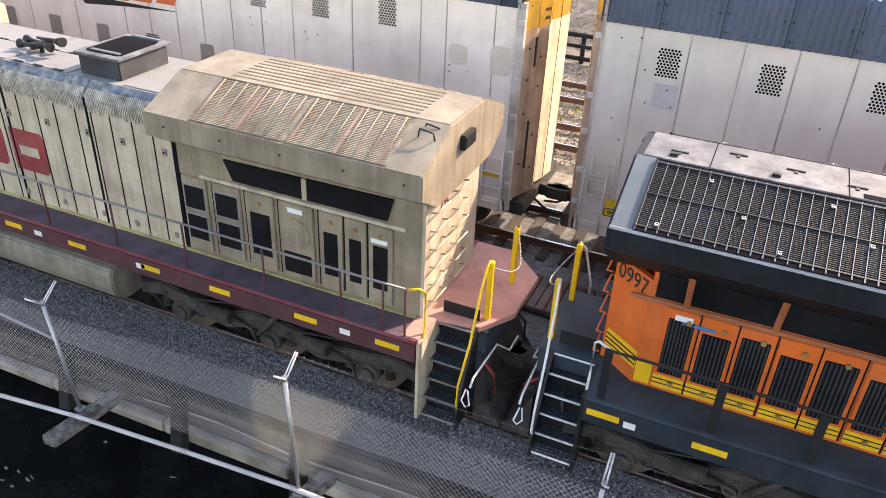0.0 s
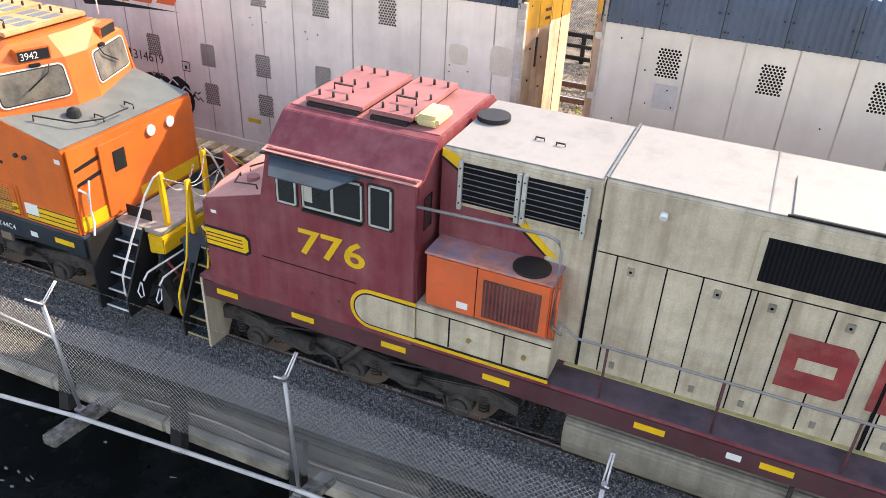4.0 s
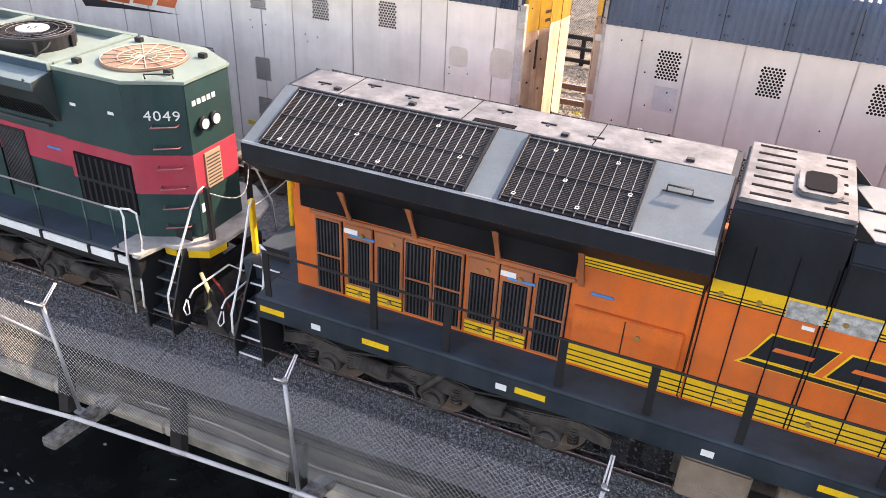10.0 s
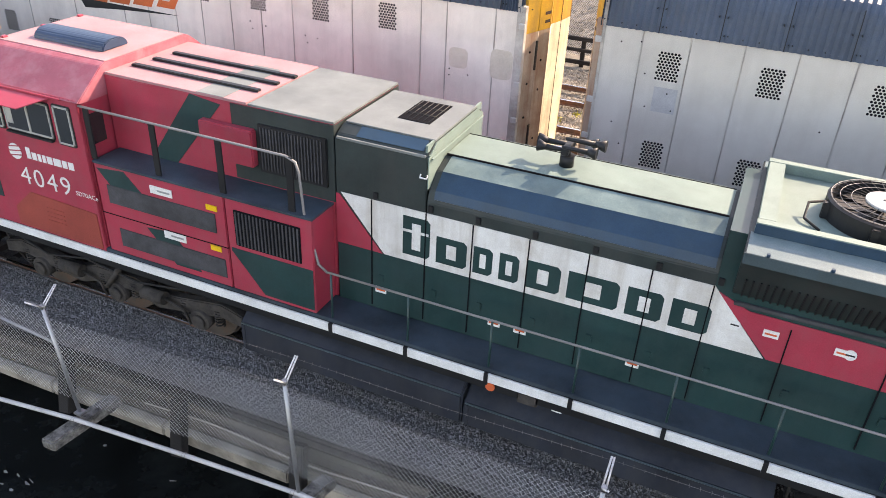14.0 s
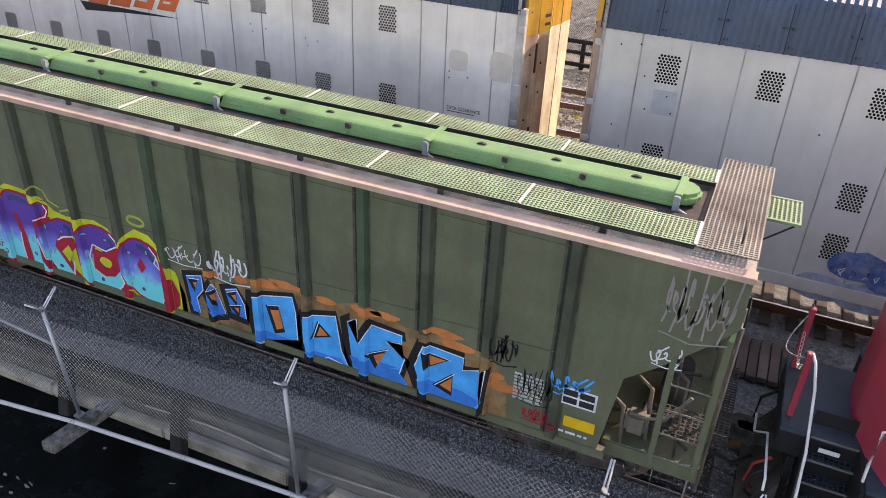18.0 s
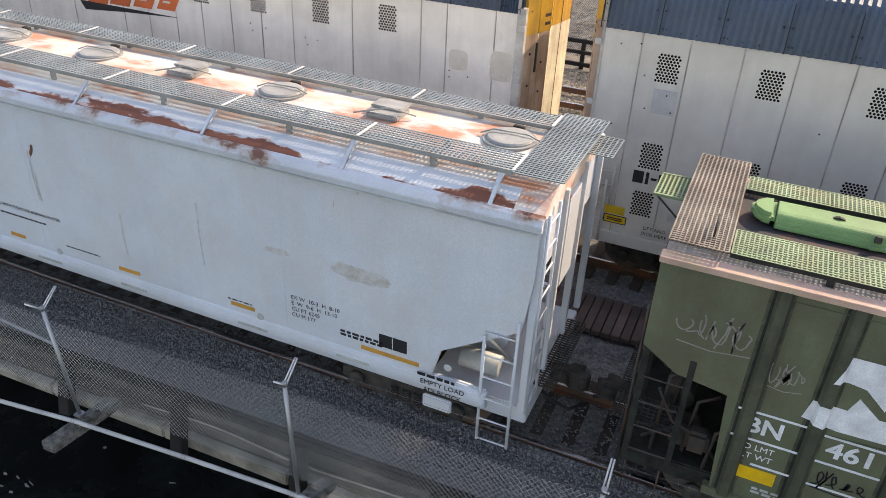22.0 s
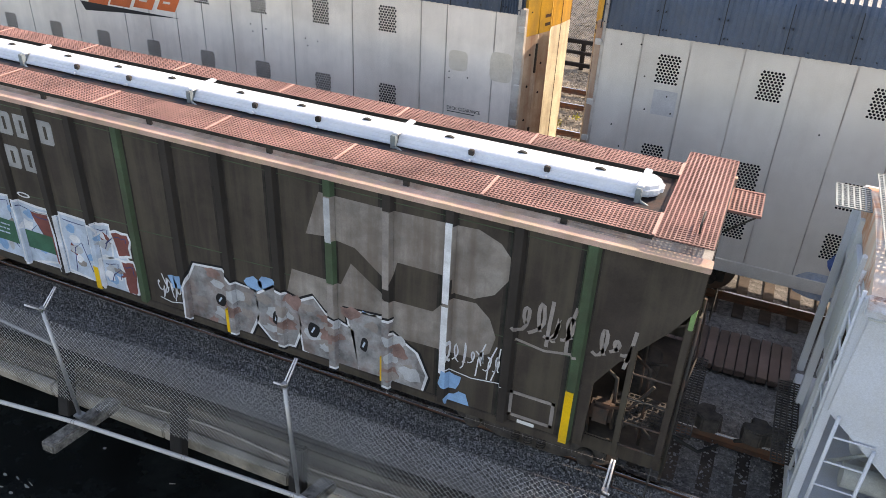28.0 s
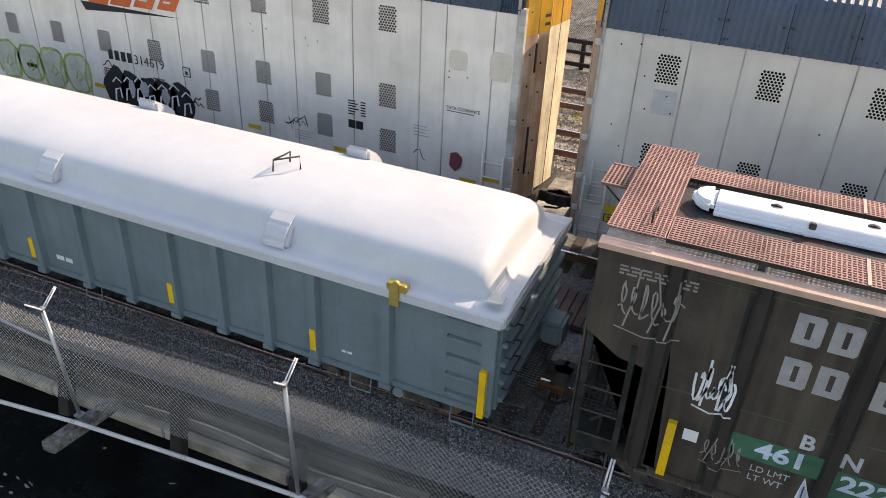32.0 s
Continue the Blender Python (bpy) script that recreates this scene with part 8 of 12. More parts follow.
M["rosynose"] = surface("worn rosy nose paint", (0.52, 0.37, 0.41), 0.6, var=0.18, dirt=(0.34, 0.055, 0.10), dirt_amount=0.95, dirt_scale=2.1)
M["cabrose"] = surface("crimson roof slope, lightened for sun", (0.38, 0.095, 0.12), 0.55, var=0.1, dirt=(0.5, 0.25, 0.27), dirt_amount=0.4)
M["rosyroof"] = surface("rose roof, crimson lightened for sun", (0.42, 0.215, 0.22), 0.6, var=0.1, dirt=(0.3, 0.2, 0.2), dirt_amount=0.3)
M["lockerred"] = surface("brick red locker paint", (0.33, 0.06, 0.045), 0.55, var=0.1)
M["rustfan"] = surface("rust-stained fan screen", (0.29, 0.18, 0.125), 0.75, var=0.25, dirt=RUST, dirt_amount=0.4)


def rear_face(car):
    """Lamps, vent and small marks on the sunlit rear face of the hood."""
    for y in (-0.24, 0.04):
        lp = part("headlight", C((-12.2, y, 3.78), (-12.13, y, 3.78), 0.115, 18), M["railblack"], car, "round headlight in a black bezel")
        part("lens", C((-12.13, y, 3.78), (-12.115, y, 3.78), 0.085, 18), M["lens"], lp)
    vent = part("face_vent", B(-12.2, -12.17, -0.3, 0.1, 2.62, 3.26, bevel=0.006), M["tanface"], car, "tan perforated vent panel")
    for k in range(9):
        part("slat", B(-12.172, -12.165, -0.27, 0.07, 2.67 + k * 0.062, 2.69 + k * 0.062), M["soot"], vent)
    for k in range(5):
        part("name_mark", B(-12.197, -12.186, -0.42 + k * 0.12, -0.34 + k * 0.12, 4.12, 4.2), M["label"], car)
    part("face_notice", B(-12.2, -12.186, -0.5, -0.4, 2.25, 2.4), M["label"], car)


M["tanface"] = surface("tan vent paint", (0.42, 0.30, 0.2), 0.6, var=0.12)


def roof_fan(car, x, y, z, r=0.68, name="roof_fan", rusty=False):
    """A round cooling fan: drum, brackets, guard wires, hub and blades."""
    f = part(name, lathe(bmesh.new(), [(r, 0.0), (r, 0.02), (r * 1.0, 0.22), (r * 0.95, 0.24), (r * 0.92, 0.24), (r * 0.90, 0.03), (0.05, 0.03)], 36, (x, y, z)), M["railblack"], car, "black round radiator fan")
    for k in range(9):
        a = k * 2 * math.pi / 9
        c, s = math.cos(a), math.sin(a)
        b = math.cos(a + 0.45), math.sin(a + 0.45)
        part("blade", P([(x + 0.2 * c * r, y + 0.2 * s * r), (x + 0.88 * r * c, y + 0.88 * r * s), (x + 0.88 * r * b[0], y + 0.88 * r * b[1]), (x + 0.22 * r * b[0], y + 0.22 * r * b[1])], z + 0.08, z + 0.1, "z"), M["railblack"], f)
    for k in range(30):
        a = k * 2 * math.pi / 30
        part("guard_spoke", T([(x + 0.3 * r * math.cos(a), y + 0.3 * r * math.sin(a), z + 0.25), (x + 0.98 * r * math.cos(a), y + 0.98 * r * math.sin(a), z + 0.245)], 0.0045, 4), M["soot"], f)
    for q in (0.62, 0.80, 0.95):
        part("guard_ring", T([(x + q * r * math.cos(a), y + q * r * math.sin(a), z + 0.252) for a in np.linspace(0, 6.2832, 41)], 0.004, 4), M["railgrey"], f)
    part("hub", C((x, y, z + 0.235), (x, y, z + 0.275), 0.40 * r, 28), M["hubgrey"], f, "pale hub disc")
    for k in range(6):
        a = k * math.pi / 3
        part("hub_bolt", C((x + 0.1 * r * math.cos(a), y + 0.1 * r * math.sin(a), z + 0.274), (x + 0.1 * r * math.cos(a), y + 0.1 * r * math.sin(a), z + 0.283), 0.018, 6), M["soot"], f)
    for k in range(6):
        a = k * math.pi / 3 + 0.3
        part("bracket", B(x + r * 1.02 * math.cos(a) - 0.045, x + r * 1.02 * math.cos(a) + 0.045, y + r * 1.02 * math.sin(a) - 0.045, y + r * 1.02 * math.sin(a) + 0.045, z, z + 0.2, bevel=0.01), M["railblack"], f)
    return f


def green_locomotive():
    car = thing("locomotive", "crimson and dark green diesel locomotive with white name panel", "locomotive", group="locomotives of the train")
    R, G, W = M["crimson"], M["green"], M["namewhite"]
    part("underframe", B(-32.85, -12.8, -1.48, 1.48, 1.34, 1.70, bevel=0.02), M["railblack"], car)
    part("walkway", B(-32.85, -12.85, -1.55, 1.55, 1.72, 1.785, bevel=0.006), M["deckdark"], car, "dusty blue-grey walkway")
    part("white_sill", B(-32.6, -12.95, -1.57, -1.53, 1.55, 1.70, bevel=0.006), M["white"], car, "white edge strip of the frame")
    # hood sections
    part("hood", B(-29.15, -25.05, -0.985, 0.985, 1.785, 4.62, bevel=0.012), R, car, "crimson hood behind the cab")
    part("rear_section", B(-26.78, -25.045, -0.991, 0.991, 3.43, 4.612, bevel=0.006), M["sootgreen"], car, "soot-darkened upper hood round the air intake")
    part("roof_plate", B(-29.15, -26.5, -0.97, 0.97, 4.62, 4.66, bevel=0.006), M["rosyroof"], car, "rose roof, crimson lightened for sun")
    part("roof_plate", B(-26.48, -25.05, -0.97, 0.97, 4.615, 4.65, bevel=0.006), M["mint2"], car)
    part("blower_housing", P([(-0.99, 1.785), (0.99, 1.785), (0.99, 4.44), (0.93, 4.50), (0.75, 4.585), (-0.75, 4.585), (-0.93, 4.50), (-0.99, 4.44)], -25.03, -23.62, bevel=0.012), M["sootgreen"], car, "sooty green blower housing")
    part("housing_roof", B(-25.0, -23.62, -0.74, 0.74, 4.585, 4.61, bevel=0.006), M["mint2"], car)
    for s in (-1, 1):
        # Chamfer is darkened as in shade, its rim paler as in sun.
        part("housing_chamfer", P([(s * 0.94, 4.506), (s * 0.76, 4.592), (s * 0.75, 4.585), (s * 0.93, 4.50)], -24.72, -23.7), M["deepblue"], car, "chamfer plate, dark blue for shade")
        part("chamfer_rim", B(-25.0, -23.64, s * 0.985 - 0.02, s * 0.985 + 0.02, 4.44, 4.475, bevel=0.006), M["mint2"], car)
    # end face in sunlit mint, the light put into its paint, with stepped sheet edges
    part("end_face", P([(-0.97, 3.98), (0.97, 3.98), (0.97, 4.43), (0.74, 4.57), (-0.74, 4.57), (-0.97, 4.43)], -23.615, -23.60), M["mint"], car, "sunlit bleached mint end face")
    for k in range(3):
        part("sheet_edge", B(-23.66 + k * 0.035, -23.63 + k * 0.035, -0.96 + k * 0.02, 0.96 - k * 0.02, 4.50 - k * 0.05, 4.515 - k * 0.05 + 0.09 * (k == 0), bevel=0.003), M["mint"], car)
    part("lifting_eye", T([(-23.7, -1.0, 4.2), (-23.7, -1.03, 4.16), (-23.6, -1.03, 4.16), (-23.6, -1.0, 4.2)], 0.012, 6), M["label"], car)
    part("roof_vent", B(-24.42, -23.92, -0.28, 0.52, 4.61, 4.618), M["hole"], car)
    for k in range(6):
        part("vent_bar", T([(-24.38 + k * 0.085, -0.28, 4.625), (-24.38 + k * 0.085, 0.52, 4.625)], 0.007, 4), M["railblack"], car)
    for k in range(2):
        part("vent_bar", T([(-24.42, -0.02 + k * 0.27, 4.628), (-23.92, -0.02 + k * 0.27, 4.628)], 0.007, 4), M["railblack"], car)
    # engine hood: rounded shoulders, coloured pale on the sunlit half, dark blue on the shaded
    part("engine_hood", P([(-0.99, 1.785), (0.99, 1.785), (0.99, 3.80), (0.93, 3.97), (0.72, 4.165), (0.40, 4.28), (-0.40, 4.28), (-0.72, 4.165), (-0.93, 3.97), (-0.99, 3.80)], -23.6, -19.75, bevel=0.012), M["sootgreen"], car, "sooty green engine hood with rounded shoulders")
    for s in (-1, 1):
        part("shoulder_sheet", P([(s * 0.985, 3.86), (s * 0.937, 3.975), (s * 0.727, 4.17), (s * 0.715, 4.155), (s * 0.92, 3.96), (s * 0.97, 3.85)], -23.5, -19.8), M["deepblue"], car, "shoulder sheet, dark blue for shade")
        part("shoulder_top", P([(s * 0.727, 4.172), (s * 0.405, 4.288), (s * 0.40, 4.27), (s * 0.715, 4.155)], -23.5, -19.8), M["mintworn"], car, "worn mint upper shoulder, lightened for sun")
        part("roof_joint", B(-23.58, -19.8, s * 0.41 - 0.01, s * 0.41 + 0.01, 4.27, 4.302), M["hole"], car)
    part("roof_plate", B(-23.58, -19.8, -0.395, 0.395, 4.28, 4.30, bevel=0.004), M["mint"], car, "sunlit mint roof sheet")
    h = horns(car, -22.0, 0.03, 4.42, M["railblack"])
    part("horn_base", C((-22.0, 0.03, 4.30), (-22.0, 0.03, 4.46), 0.1, 14), M["railblack"], car)
    part("radiator_hood", B(-19.75, -14.45, -0.985, 0.985, 1.785, 4.4), G, car)
    ends = [(-14.45, -1.0), (-13.05, -1.0), (-12.2, -0.55), (-12.2, 0.55), (-13.05, 1.0), (-14.45, 1.0)]
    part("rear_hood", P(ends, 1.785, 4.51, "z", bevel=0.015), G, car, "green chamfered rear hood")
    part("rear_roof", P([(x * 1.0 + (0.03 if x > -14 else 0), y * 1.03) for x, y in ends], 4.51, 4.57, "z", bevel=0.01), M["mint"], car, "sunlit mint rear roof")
    # red band that runs round the rear hood
    part("red_band", P([(-14.45, -1.006), (-13.04, -1.006), (-12.19, -0.553), (-12.19, 0.55), (-12.3, 0.55), (-12.3, -0.5), (-13.1, -0.95), (-14.45, -0.95)], 2.62, 3.32, "z"), R, car, "crimson band")
    for x, y in ((-14.2, -1.012), (-13.4, -1.012)):
        plate(car, "sticker", x, x + 0.12, 3.95, 4.0, -1.0, M["label"])
    words("4049", 0.17, M["label"], car, (-12.80, -0.877, 3.92), (90, 0, 28), depth=0.004, wide=1.15, space=1.12)
    rear_face(car)
    # radiator flare with two fans
    part("radiator_flare", P([(-1.38, 4.37), (-1.38, 4.24), (-1.0, 3.60), (1.0, 3.60), (1.38, 4.24), (1.38, 4.37), (1.0, 4.44), (-1.0, 4.44)], -19.55, -14.5, bevel=0.01), M["sootgreen"], car, "sooty green flared radiator housing")
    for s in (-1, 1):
        # Flare colours hold the light: pale lit sheet, darker shaded edge.
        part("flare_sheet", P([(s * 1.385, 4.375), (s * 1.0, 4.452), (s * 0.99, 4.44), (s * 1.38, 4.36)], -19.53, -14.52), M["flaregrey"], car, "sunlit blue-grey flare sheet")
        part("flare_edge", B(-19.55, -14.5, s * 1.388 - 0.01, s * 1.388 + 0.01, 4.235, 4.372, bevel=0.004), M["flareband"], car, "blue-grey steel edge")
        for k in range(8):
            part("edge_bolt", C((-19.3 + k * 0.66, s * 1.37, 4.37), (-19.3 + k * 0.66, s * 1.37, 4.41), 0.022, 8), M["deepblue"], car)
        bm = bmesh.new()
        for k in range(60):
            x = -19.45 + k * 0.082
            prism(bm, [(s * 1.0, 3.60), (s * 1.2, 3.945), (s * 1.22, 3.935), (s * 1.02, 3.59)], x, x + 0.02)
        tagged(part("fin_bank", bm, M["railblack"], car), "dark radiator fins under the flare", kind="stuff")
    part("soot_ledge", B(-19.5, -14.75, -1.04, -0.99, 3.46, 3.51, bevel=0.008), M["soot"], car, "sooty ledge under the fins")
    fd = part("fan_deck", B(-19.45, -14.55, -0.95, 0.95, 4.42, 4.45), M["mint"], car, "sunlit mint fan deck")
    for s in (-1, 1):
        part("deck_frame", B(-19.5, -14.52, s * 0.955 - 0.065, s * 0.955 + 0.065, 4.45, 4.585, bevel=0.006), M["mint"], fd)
        # Skirt takes the dark blue: its shade is in the colour.
        part("frame_skirt", B(-19.5, -14.52, s * 1.024 - 0.003, s * 1.024 + 0.003, 4.452, 4.575), M["deepblue"], fd, "frame side, dark teal for shade")
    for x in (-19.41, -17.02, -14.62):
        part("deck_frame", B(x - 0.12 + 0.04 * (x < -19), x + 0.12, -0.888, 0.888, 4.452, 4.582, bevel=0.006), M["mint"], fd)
    roof_fan(car, -18.12, 0.0, 4.45)
    roof_fan(car, -15.92, 0.0, 4.45)
    for x in (-18.12, -15.92):
        part("cable", T([(x + 0.66, -0.25, 4.62), (x + 0.78, -0.42, 4.6), (x + 0.72, -0.62, 4.5), (x + 0.45, -0.74, 4.47), (x + 0.2, -0.76, 4.465)], 0.016, 6), M["blackrubber"], car)
        part("cable", T([(x - 0.66, -0.1, 4.62), (x - 0.86, -0.2, 4.6), (x - 0.88, -0.45, 4.5), (x - 0.7, -0.62, 4.465)], 0.016, 6), M["blackrubber"], car)
    for x in (-18.0, -16.4):
        part("flare_tie", T([(x, -1.3, 4.395), (x + 0.05, -1.02, 4.57)], 0.012, 5), M["mint"], car)
    fs = part("fan_screen", C((-13.45, 0.0, 4.57), (-13.45, 0.0, 4.61), 0.70, 36), M["rustfan"], car, "rust-stained round fan screen")
    bm = bmesh.new()
    for k in range(16):
        a = k * math.pi / 8
        tube(bm, [(-13.45, 0, 4.625), (-13.45 + 0.68 * math.cos(a), 0.68 * math.sin(a), 4.62)], 0.009, 4)
    for q in (0.2, 0.42, 0.68):
        tube(bm, [(-13.45 + q * math.cos(a), q * math.sin(a), 4.622) for a in np.linspace(0, 6.2832, 33)], 0.009, 4)
    tagged(part("wire_guard", bm, M["cream"], fs), "pale wire guard over the fan", kind="stuff")
    for x, y in ((-14.2, -0.7), (-14.2, 0.7), (-12.7, 0.55), (-12.6, -0.4)):
        part("lifting_lug", B(x - 0.07, x + 0.07, y - 0.05, y + 0.05, 4.57, 4.65, bevel=0.01), M["railblack"], car)
    part("roof_grab", T([(-12.75, -0.75, 4.57), (-12.75, -0.78, 4.65), (-12.4, -0.55, 4.65), (-12.4, -0.52, 4.57)], 0.013, 6), M["railblack"], car)
    # painted bands of the hood side
    part("lower_side", B(-25.02, -19.76, -0.997, -0.98, 1.80, 2.785), G, car, "dark green lower hood side")
    part("name_panel", P([(-24.95, 3.63), (-24.25, 2.79), (-19.0, 2.79), (-19.75, 3.63)], -1.0, -0.98, "y"), W, car, "dirty white name panel")
    part("red_wedge", P([(-25.03, 3.6), (-24.98, 3.6), (-24.28, 2.79), (-25.03, 2.79)], -1.0, -0.98, "y"), R, car)
    part("red_band", P([(-19.72, 3.58), (-18.97, 2.79), (-14.45, 2.79), (-14.45, 3.33), (-19.3, 3.40)], -0.999, -0.98, "y"), R, car, "crimson band")
    # name as plain dark shapes on the white panel
    x = -23.95
    for i, (w, h) in enumerate(((0.42, 0.62), (0.46, 0.42), (0.28, 0.42), (0.28, 0.42), (0.48, 0.42), (0.68, 0.42), (0.46, 0.42), (0.48, 0.42))):
        lb = part("name_block", P([(x, 2.90), (x + w - 0.05, 2.90), (x + w, 2.95), (x + w, 2.85 + h), (x + w - 0.05, 2.90 + h), (x, 2.90 + h)], -1.004, -0.985, "y"), G, car, "plain dark green name block")
        part("name_slot", P([(x + w * 0.34, 3.0), (x + w * 0.66, 3.0), (x + w * 0.66, 2.80 + h), (x + w * 0.34, 2.80 + h)], -1.008, -0.99, "y"), W, lb)
        x += w + 0.10
    part("name_bar", B(-23.98, -23.55, -1.009, -0.99, 3.27, 3.31), W, car)
    for i, xx in enumerate((-24.45, -23.6, -22.9, -22.1, -21.3, -20.5, -19.76, -18.8, -17.7, -16.9, -16.15)):
        part("door_gap", B(xx - 0.008, xx + 0.008, -1.011, -0.97, 1.85, 3.63 if xx < -19 else 3.3), M["hole"], car)
        part("hinge", B(xx + 0.03, xx + 0.1, -1.016, -0.98, 3.66, 3.76, bevel=0.006), M["railblack"], car)
        part("hinge", B(xx + 0.12, xx + 0.2, -1.014, -0.98, 2.3, 2.42, bevel=0.006), G, car)
    for x in (-24.3, -22.49, -22.1, -20.51, -19.0, -18.2, -16.5):
        n_ = plate(car, "notice", x - 0.09, x + 0.09, 2.10 if x < -19.5 else 3.12, 2.20 if x < -19.5 else 3.22, -1.003, M["label"])
        part("notice_bar", B(x - 0.07, x + 0.07, -1.013, -1.0, 2.14 if x < -19.5 else 3.155, 2.165 if x < -19.5 else 3.18), M["redorange"], n_)
    for x in (-19.2, -17.9, -16.4):
        ns = part("no_step_sign", C((x - 0.22, -1.012, 3.17), (x - 0.22, -0.99, 3.17), 0.07, 16), M["label"], car)
        part("sign_bar", B(x - 0.27, x - 0.17, -1.016, -1.0, 3.16, 3.18), M["railblack"], ns)
    plate(car, "tape_strip", -14.95, -14.65, 3.05, 3.09, -1.004, M["tape"])
    lv = part("louvre_door", B(-16.1, -15.45, -1.02, -0.98, 2.1, 3.26, bevel=0.008), M["railblack"], car)
    bm = bmesh.new()
    for k in range(16):
        bx(bm, -16.05 + k * 0.037, -16.035 + k * 0.037, -1.03, -1.0, 2.14, 3.22)
    part("louvre", bm, M["soot"], lv)
    lv = part("intake_grille", B(-14.36, -13.1, -1.02, -0.98, 2.2, 3.12, bevel=0.008), M["hole"], car)
    for k in range(9):
        part("grille_bar", B(-14.3 + k * 0.14, -14.25 + k * 0.14, -1.03, -1.0, 2.24, 3.08), M["railblack"], lv)
    part("grille_rail", B(-14.34, -13.12, -1.032, -1.0, 2.62, 2.68), M["railblack"], lv)
    # raised deck and boxes behind the cab
    bxs = part("equipment_box", B(-29.1, -26.62, -1.55, -0.98, 1.79, 3.38, bevel=0.012), R, car, "crimson equipment boxes with dark louvres")
    b2 = part("equipment_box", B(-26.6, -25.1, -1.55, -0.98, 1.79, 3.38, bevel=0.012), R, car)
    part("green_patch", P([(-26.55, 1.85), (-25.12, 1.85), (-25.12, 2.55), (-26.55, 2.55)], -1.558, -1.54, "y"), G, b2)
    part("red_patch", P([(-26.55, 1.85), (-26.0, 1.85), (-26.55, 2.5)], -1.562, -1.55, "y"), R, b2)
    part("green_patch", P([(-29.05, 3.3), (-28.5, 3.35), (-28.0, 2.85), (-28.6, 2.8)], -1.556, -1.54, "y"), G, bxs)
    part("green_patch", P([(-28.2, 2.45), (-27.7, 2.5), (-27.2, 1.9), (-27.7, 1.9)], -1.556, -1.54, "y"), G, bxs)
    for x0, x1, z0, z1 in ((-28.9, -26.8, 2.72, 3.05), (-28.8, -26.7, 1.95, 2.28)):
        part("louvre_panel", B(x0, x1, -1.565, -1.545, z0, z1, bevel=0.006), M["soot"], bxs)
    part("box_gap", B(-29.1, -26.62, -1.556, -1.54, 2.5, 2.515), M["hole"], bxs)
    gp = part("radiator_grille", B(-26.45, -25.3, -1.57, -1.545, 2.62, 3.22, bevel=0.008), M["hole"], b2)
    bm = bmesh.new()
    for k in range(18):
        bx(bm, -26.42 + k * 0.063, -26.395 + k * 0.063, -1.58, -1.55, 2.64, 3.2)
    part("grille_slats", bm, M["soot"], b2)
    for x, z in ((-28.0, 3.17), (-27.85, 2.42)):
        n_ = plate(car, "notice", x, x + 0.42, z - 0.05, z + 0.08, -1.558, M["label"])
        part("notice_bar", B(x + 0.14, x + 0.38, -1.568, -1.55, z, z + 0.03), M["galv"], n_)
    for x, z in ((-26.95, 3.1), (-26.95, 2.4)):
        plate(car, "notice", x, x + 0.2, z, z + 0.09, -1.558, M["reflector"])
    part("raised_deck", B(-29.1, -25.08, -1.57, -0.98, 3.38, 3.42, bevel=0.006), M["deckdark"], car)
    part("green_flash", P([(-28.4, 3.42), (-27.9, 3.42), (-26.95, 4.55), (-27.5, 4.62)], -0.995, -0.98, "y"), G, car)
    part("side_box", B(-27.3, -26.35, -1.12, -0.98, 3.72, 4.3, bevel=0.02), R, car)
    lv = part("louvre_door", B(-26.3, -25.15, -1.03, -0.98, 3.65, 4.4, bevel=0.01), M["railblack"], car)
    bm = bmesh.new()
    for k in range(20):
        bx(bm, -26.25 + k * 0.053, -26.23 + k * 0.053, -1.045, -1.01, 3.7, 4.36)
    part("louvre", bm, M["soot"], lv)
    for k in range(3):
        part("roof_slot", B(-29.0 + k * 0.06, -26.6 + k * 0.06, -0.55 + k * 0.4, -0.45 + k * 0.4, 4.66, 4.70, bevel=0.01), M["railblack"], car)
    part("green_flash", B(-27.4, -26.9, -0.96, 0.5, 4.66, 4.666), M["mint2"], car)
    stanchions(car, (-29.1, -27.83, -26.64), -1.5, 3.42, 4.26, M["railblack"], flat=True)
    ring_rail(car, [(-29.4, -1.53, 4.28), (-25.5, -1.5, 4.26), (-25.35, -1.5, 4.2), (-25.3, -1.5, 4.05), (-25.25, -1.5, 3.4), (-25.05, -1.5, 2.65), (-24.9, -1.5, 2.55)], 0.02, M["railgrey"])
    stanchions(car, (-25.45,), -1.5, 3.42, 4.26, M["railblack"], flat=True)
    XS = (-24.85, -23.6, -22.35, -21.14, -19.9, -18.65, -17.4, -16.15, -14.9, -13.8, -13.2)
    stanchions(car, XS, -1.5, 1.55, 2.55, M["green"], flat=False)
    ring_rail(car, [(-24.9, -1.5, 2.56), (-13.3, -1.5, 2.56), (-13.05, -1.5, 2.54)], 0.017, M["railgrey"])
    ring_rail(car, [(-13.3, -1.5, 2.56), (-12.98, -1.5, 2.58), (-12.92, -1.52, 2.45), (-12.95, -1.56, 1.8), (-12.98, -1.58, 0.6)], 0.02, M["white"], label="white grab rail beside the steps")
    for x in XS:
        part("post_bracket", B(x - 0.03, x + 0.03, -1.59, -1.53, 1.52, 1.72, bevel=0.005), M["railblack"], car)
    # cab and nose
    sidep = [(-32.56, 1.72), (-32.54, 3.45), (-31.62, 3.56), (-31.45, 4.36), (-29.2, 4.36), (-29.2, 1.72)]
    part("cab_side", P(sidep, -1.56, -1.50, "y", bevel=0.01), R, car, "crimson cab and nose side")
    part("cab_side", P(sidep, 1.50, 1.56, "y", bevel=0.01), R, car)
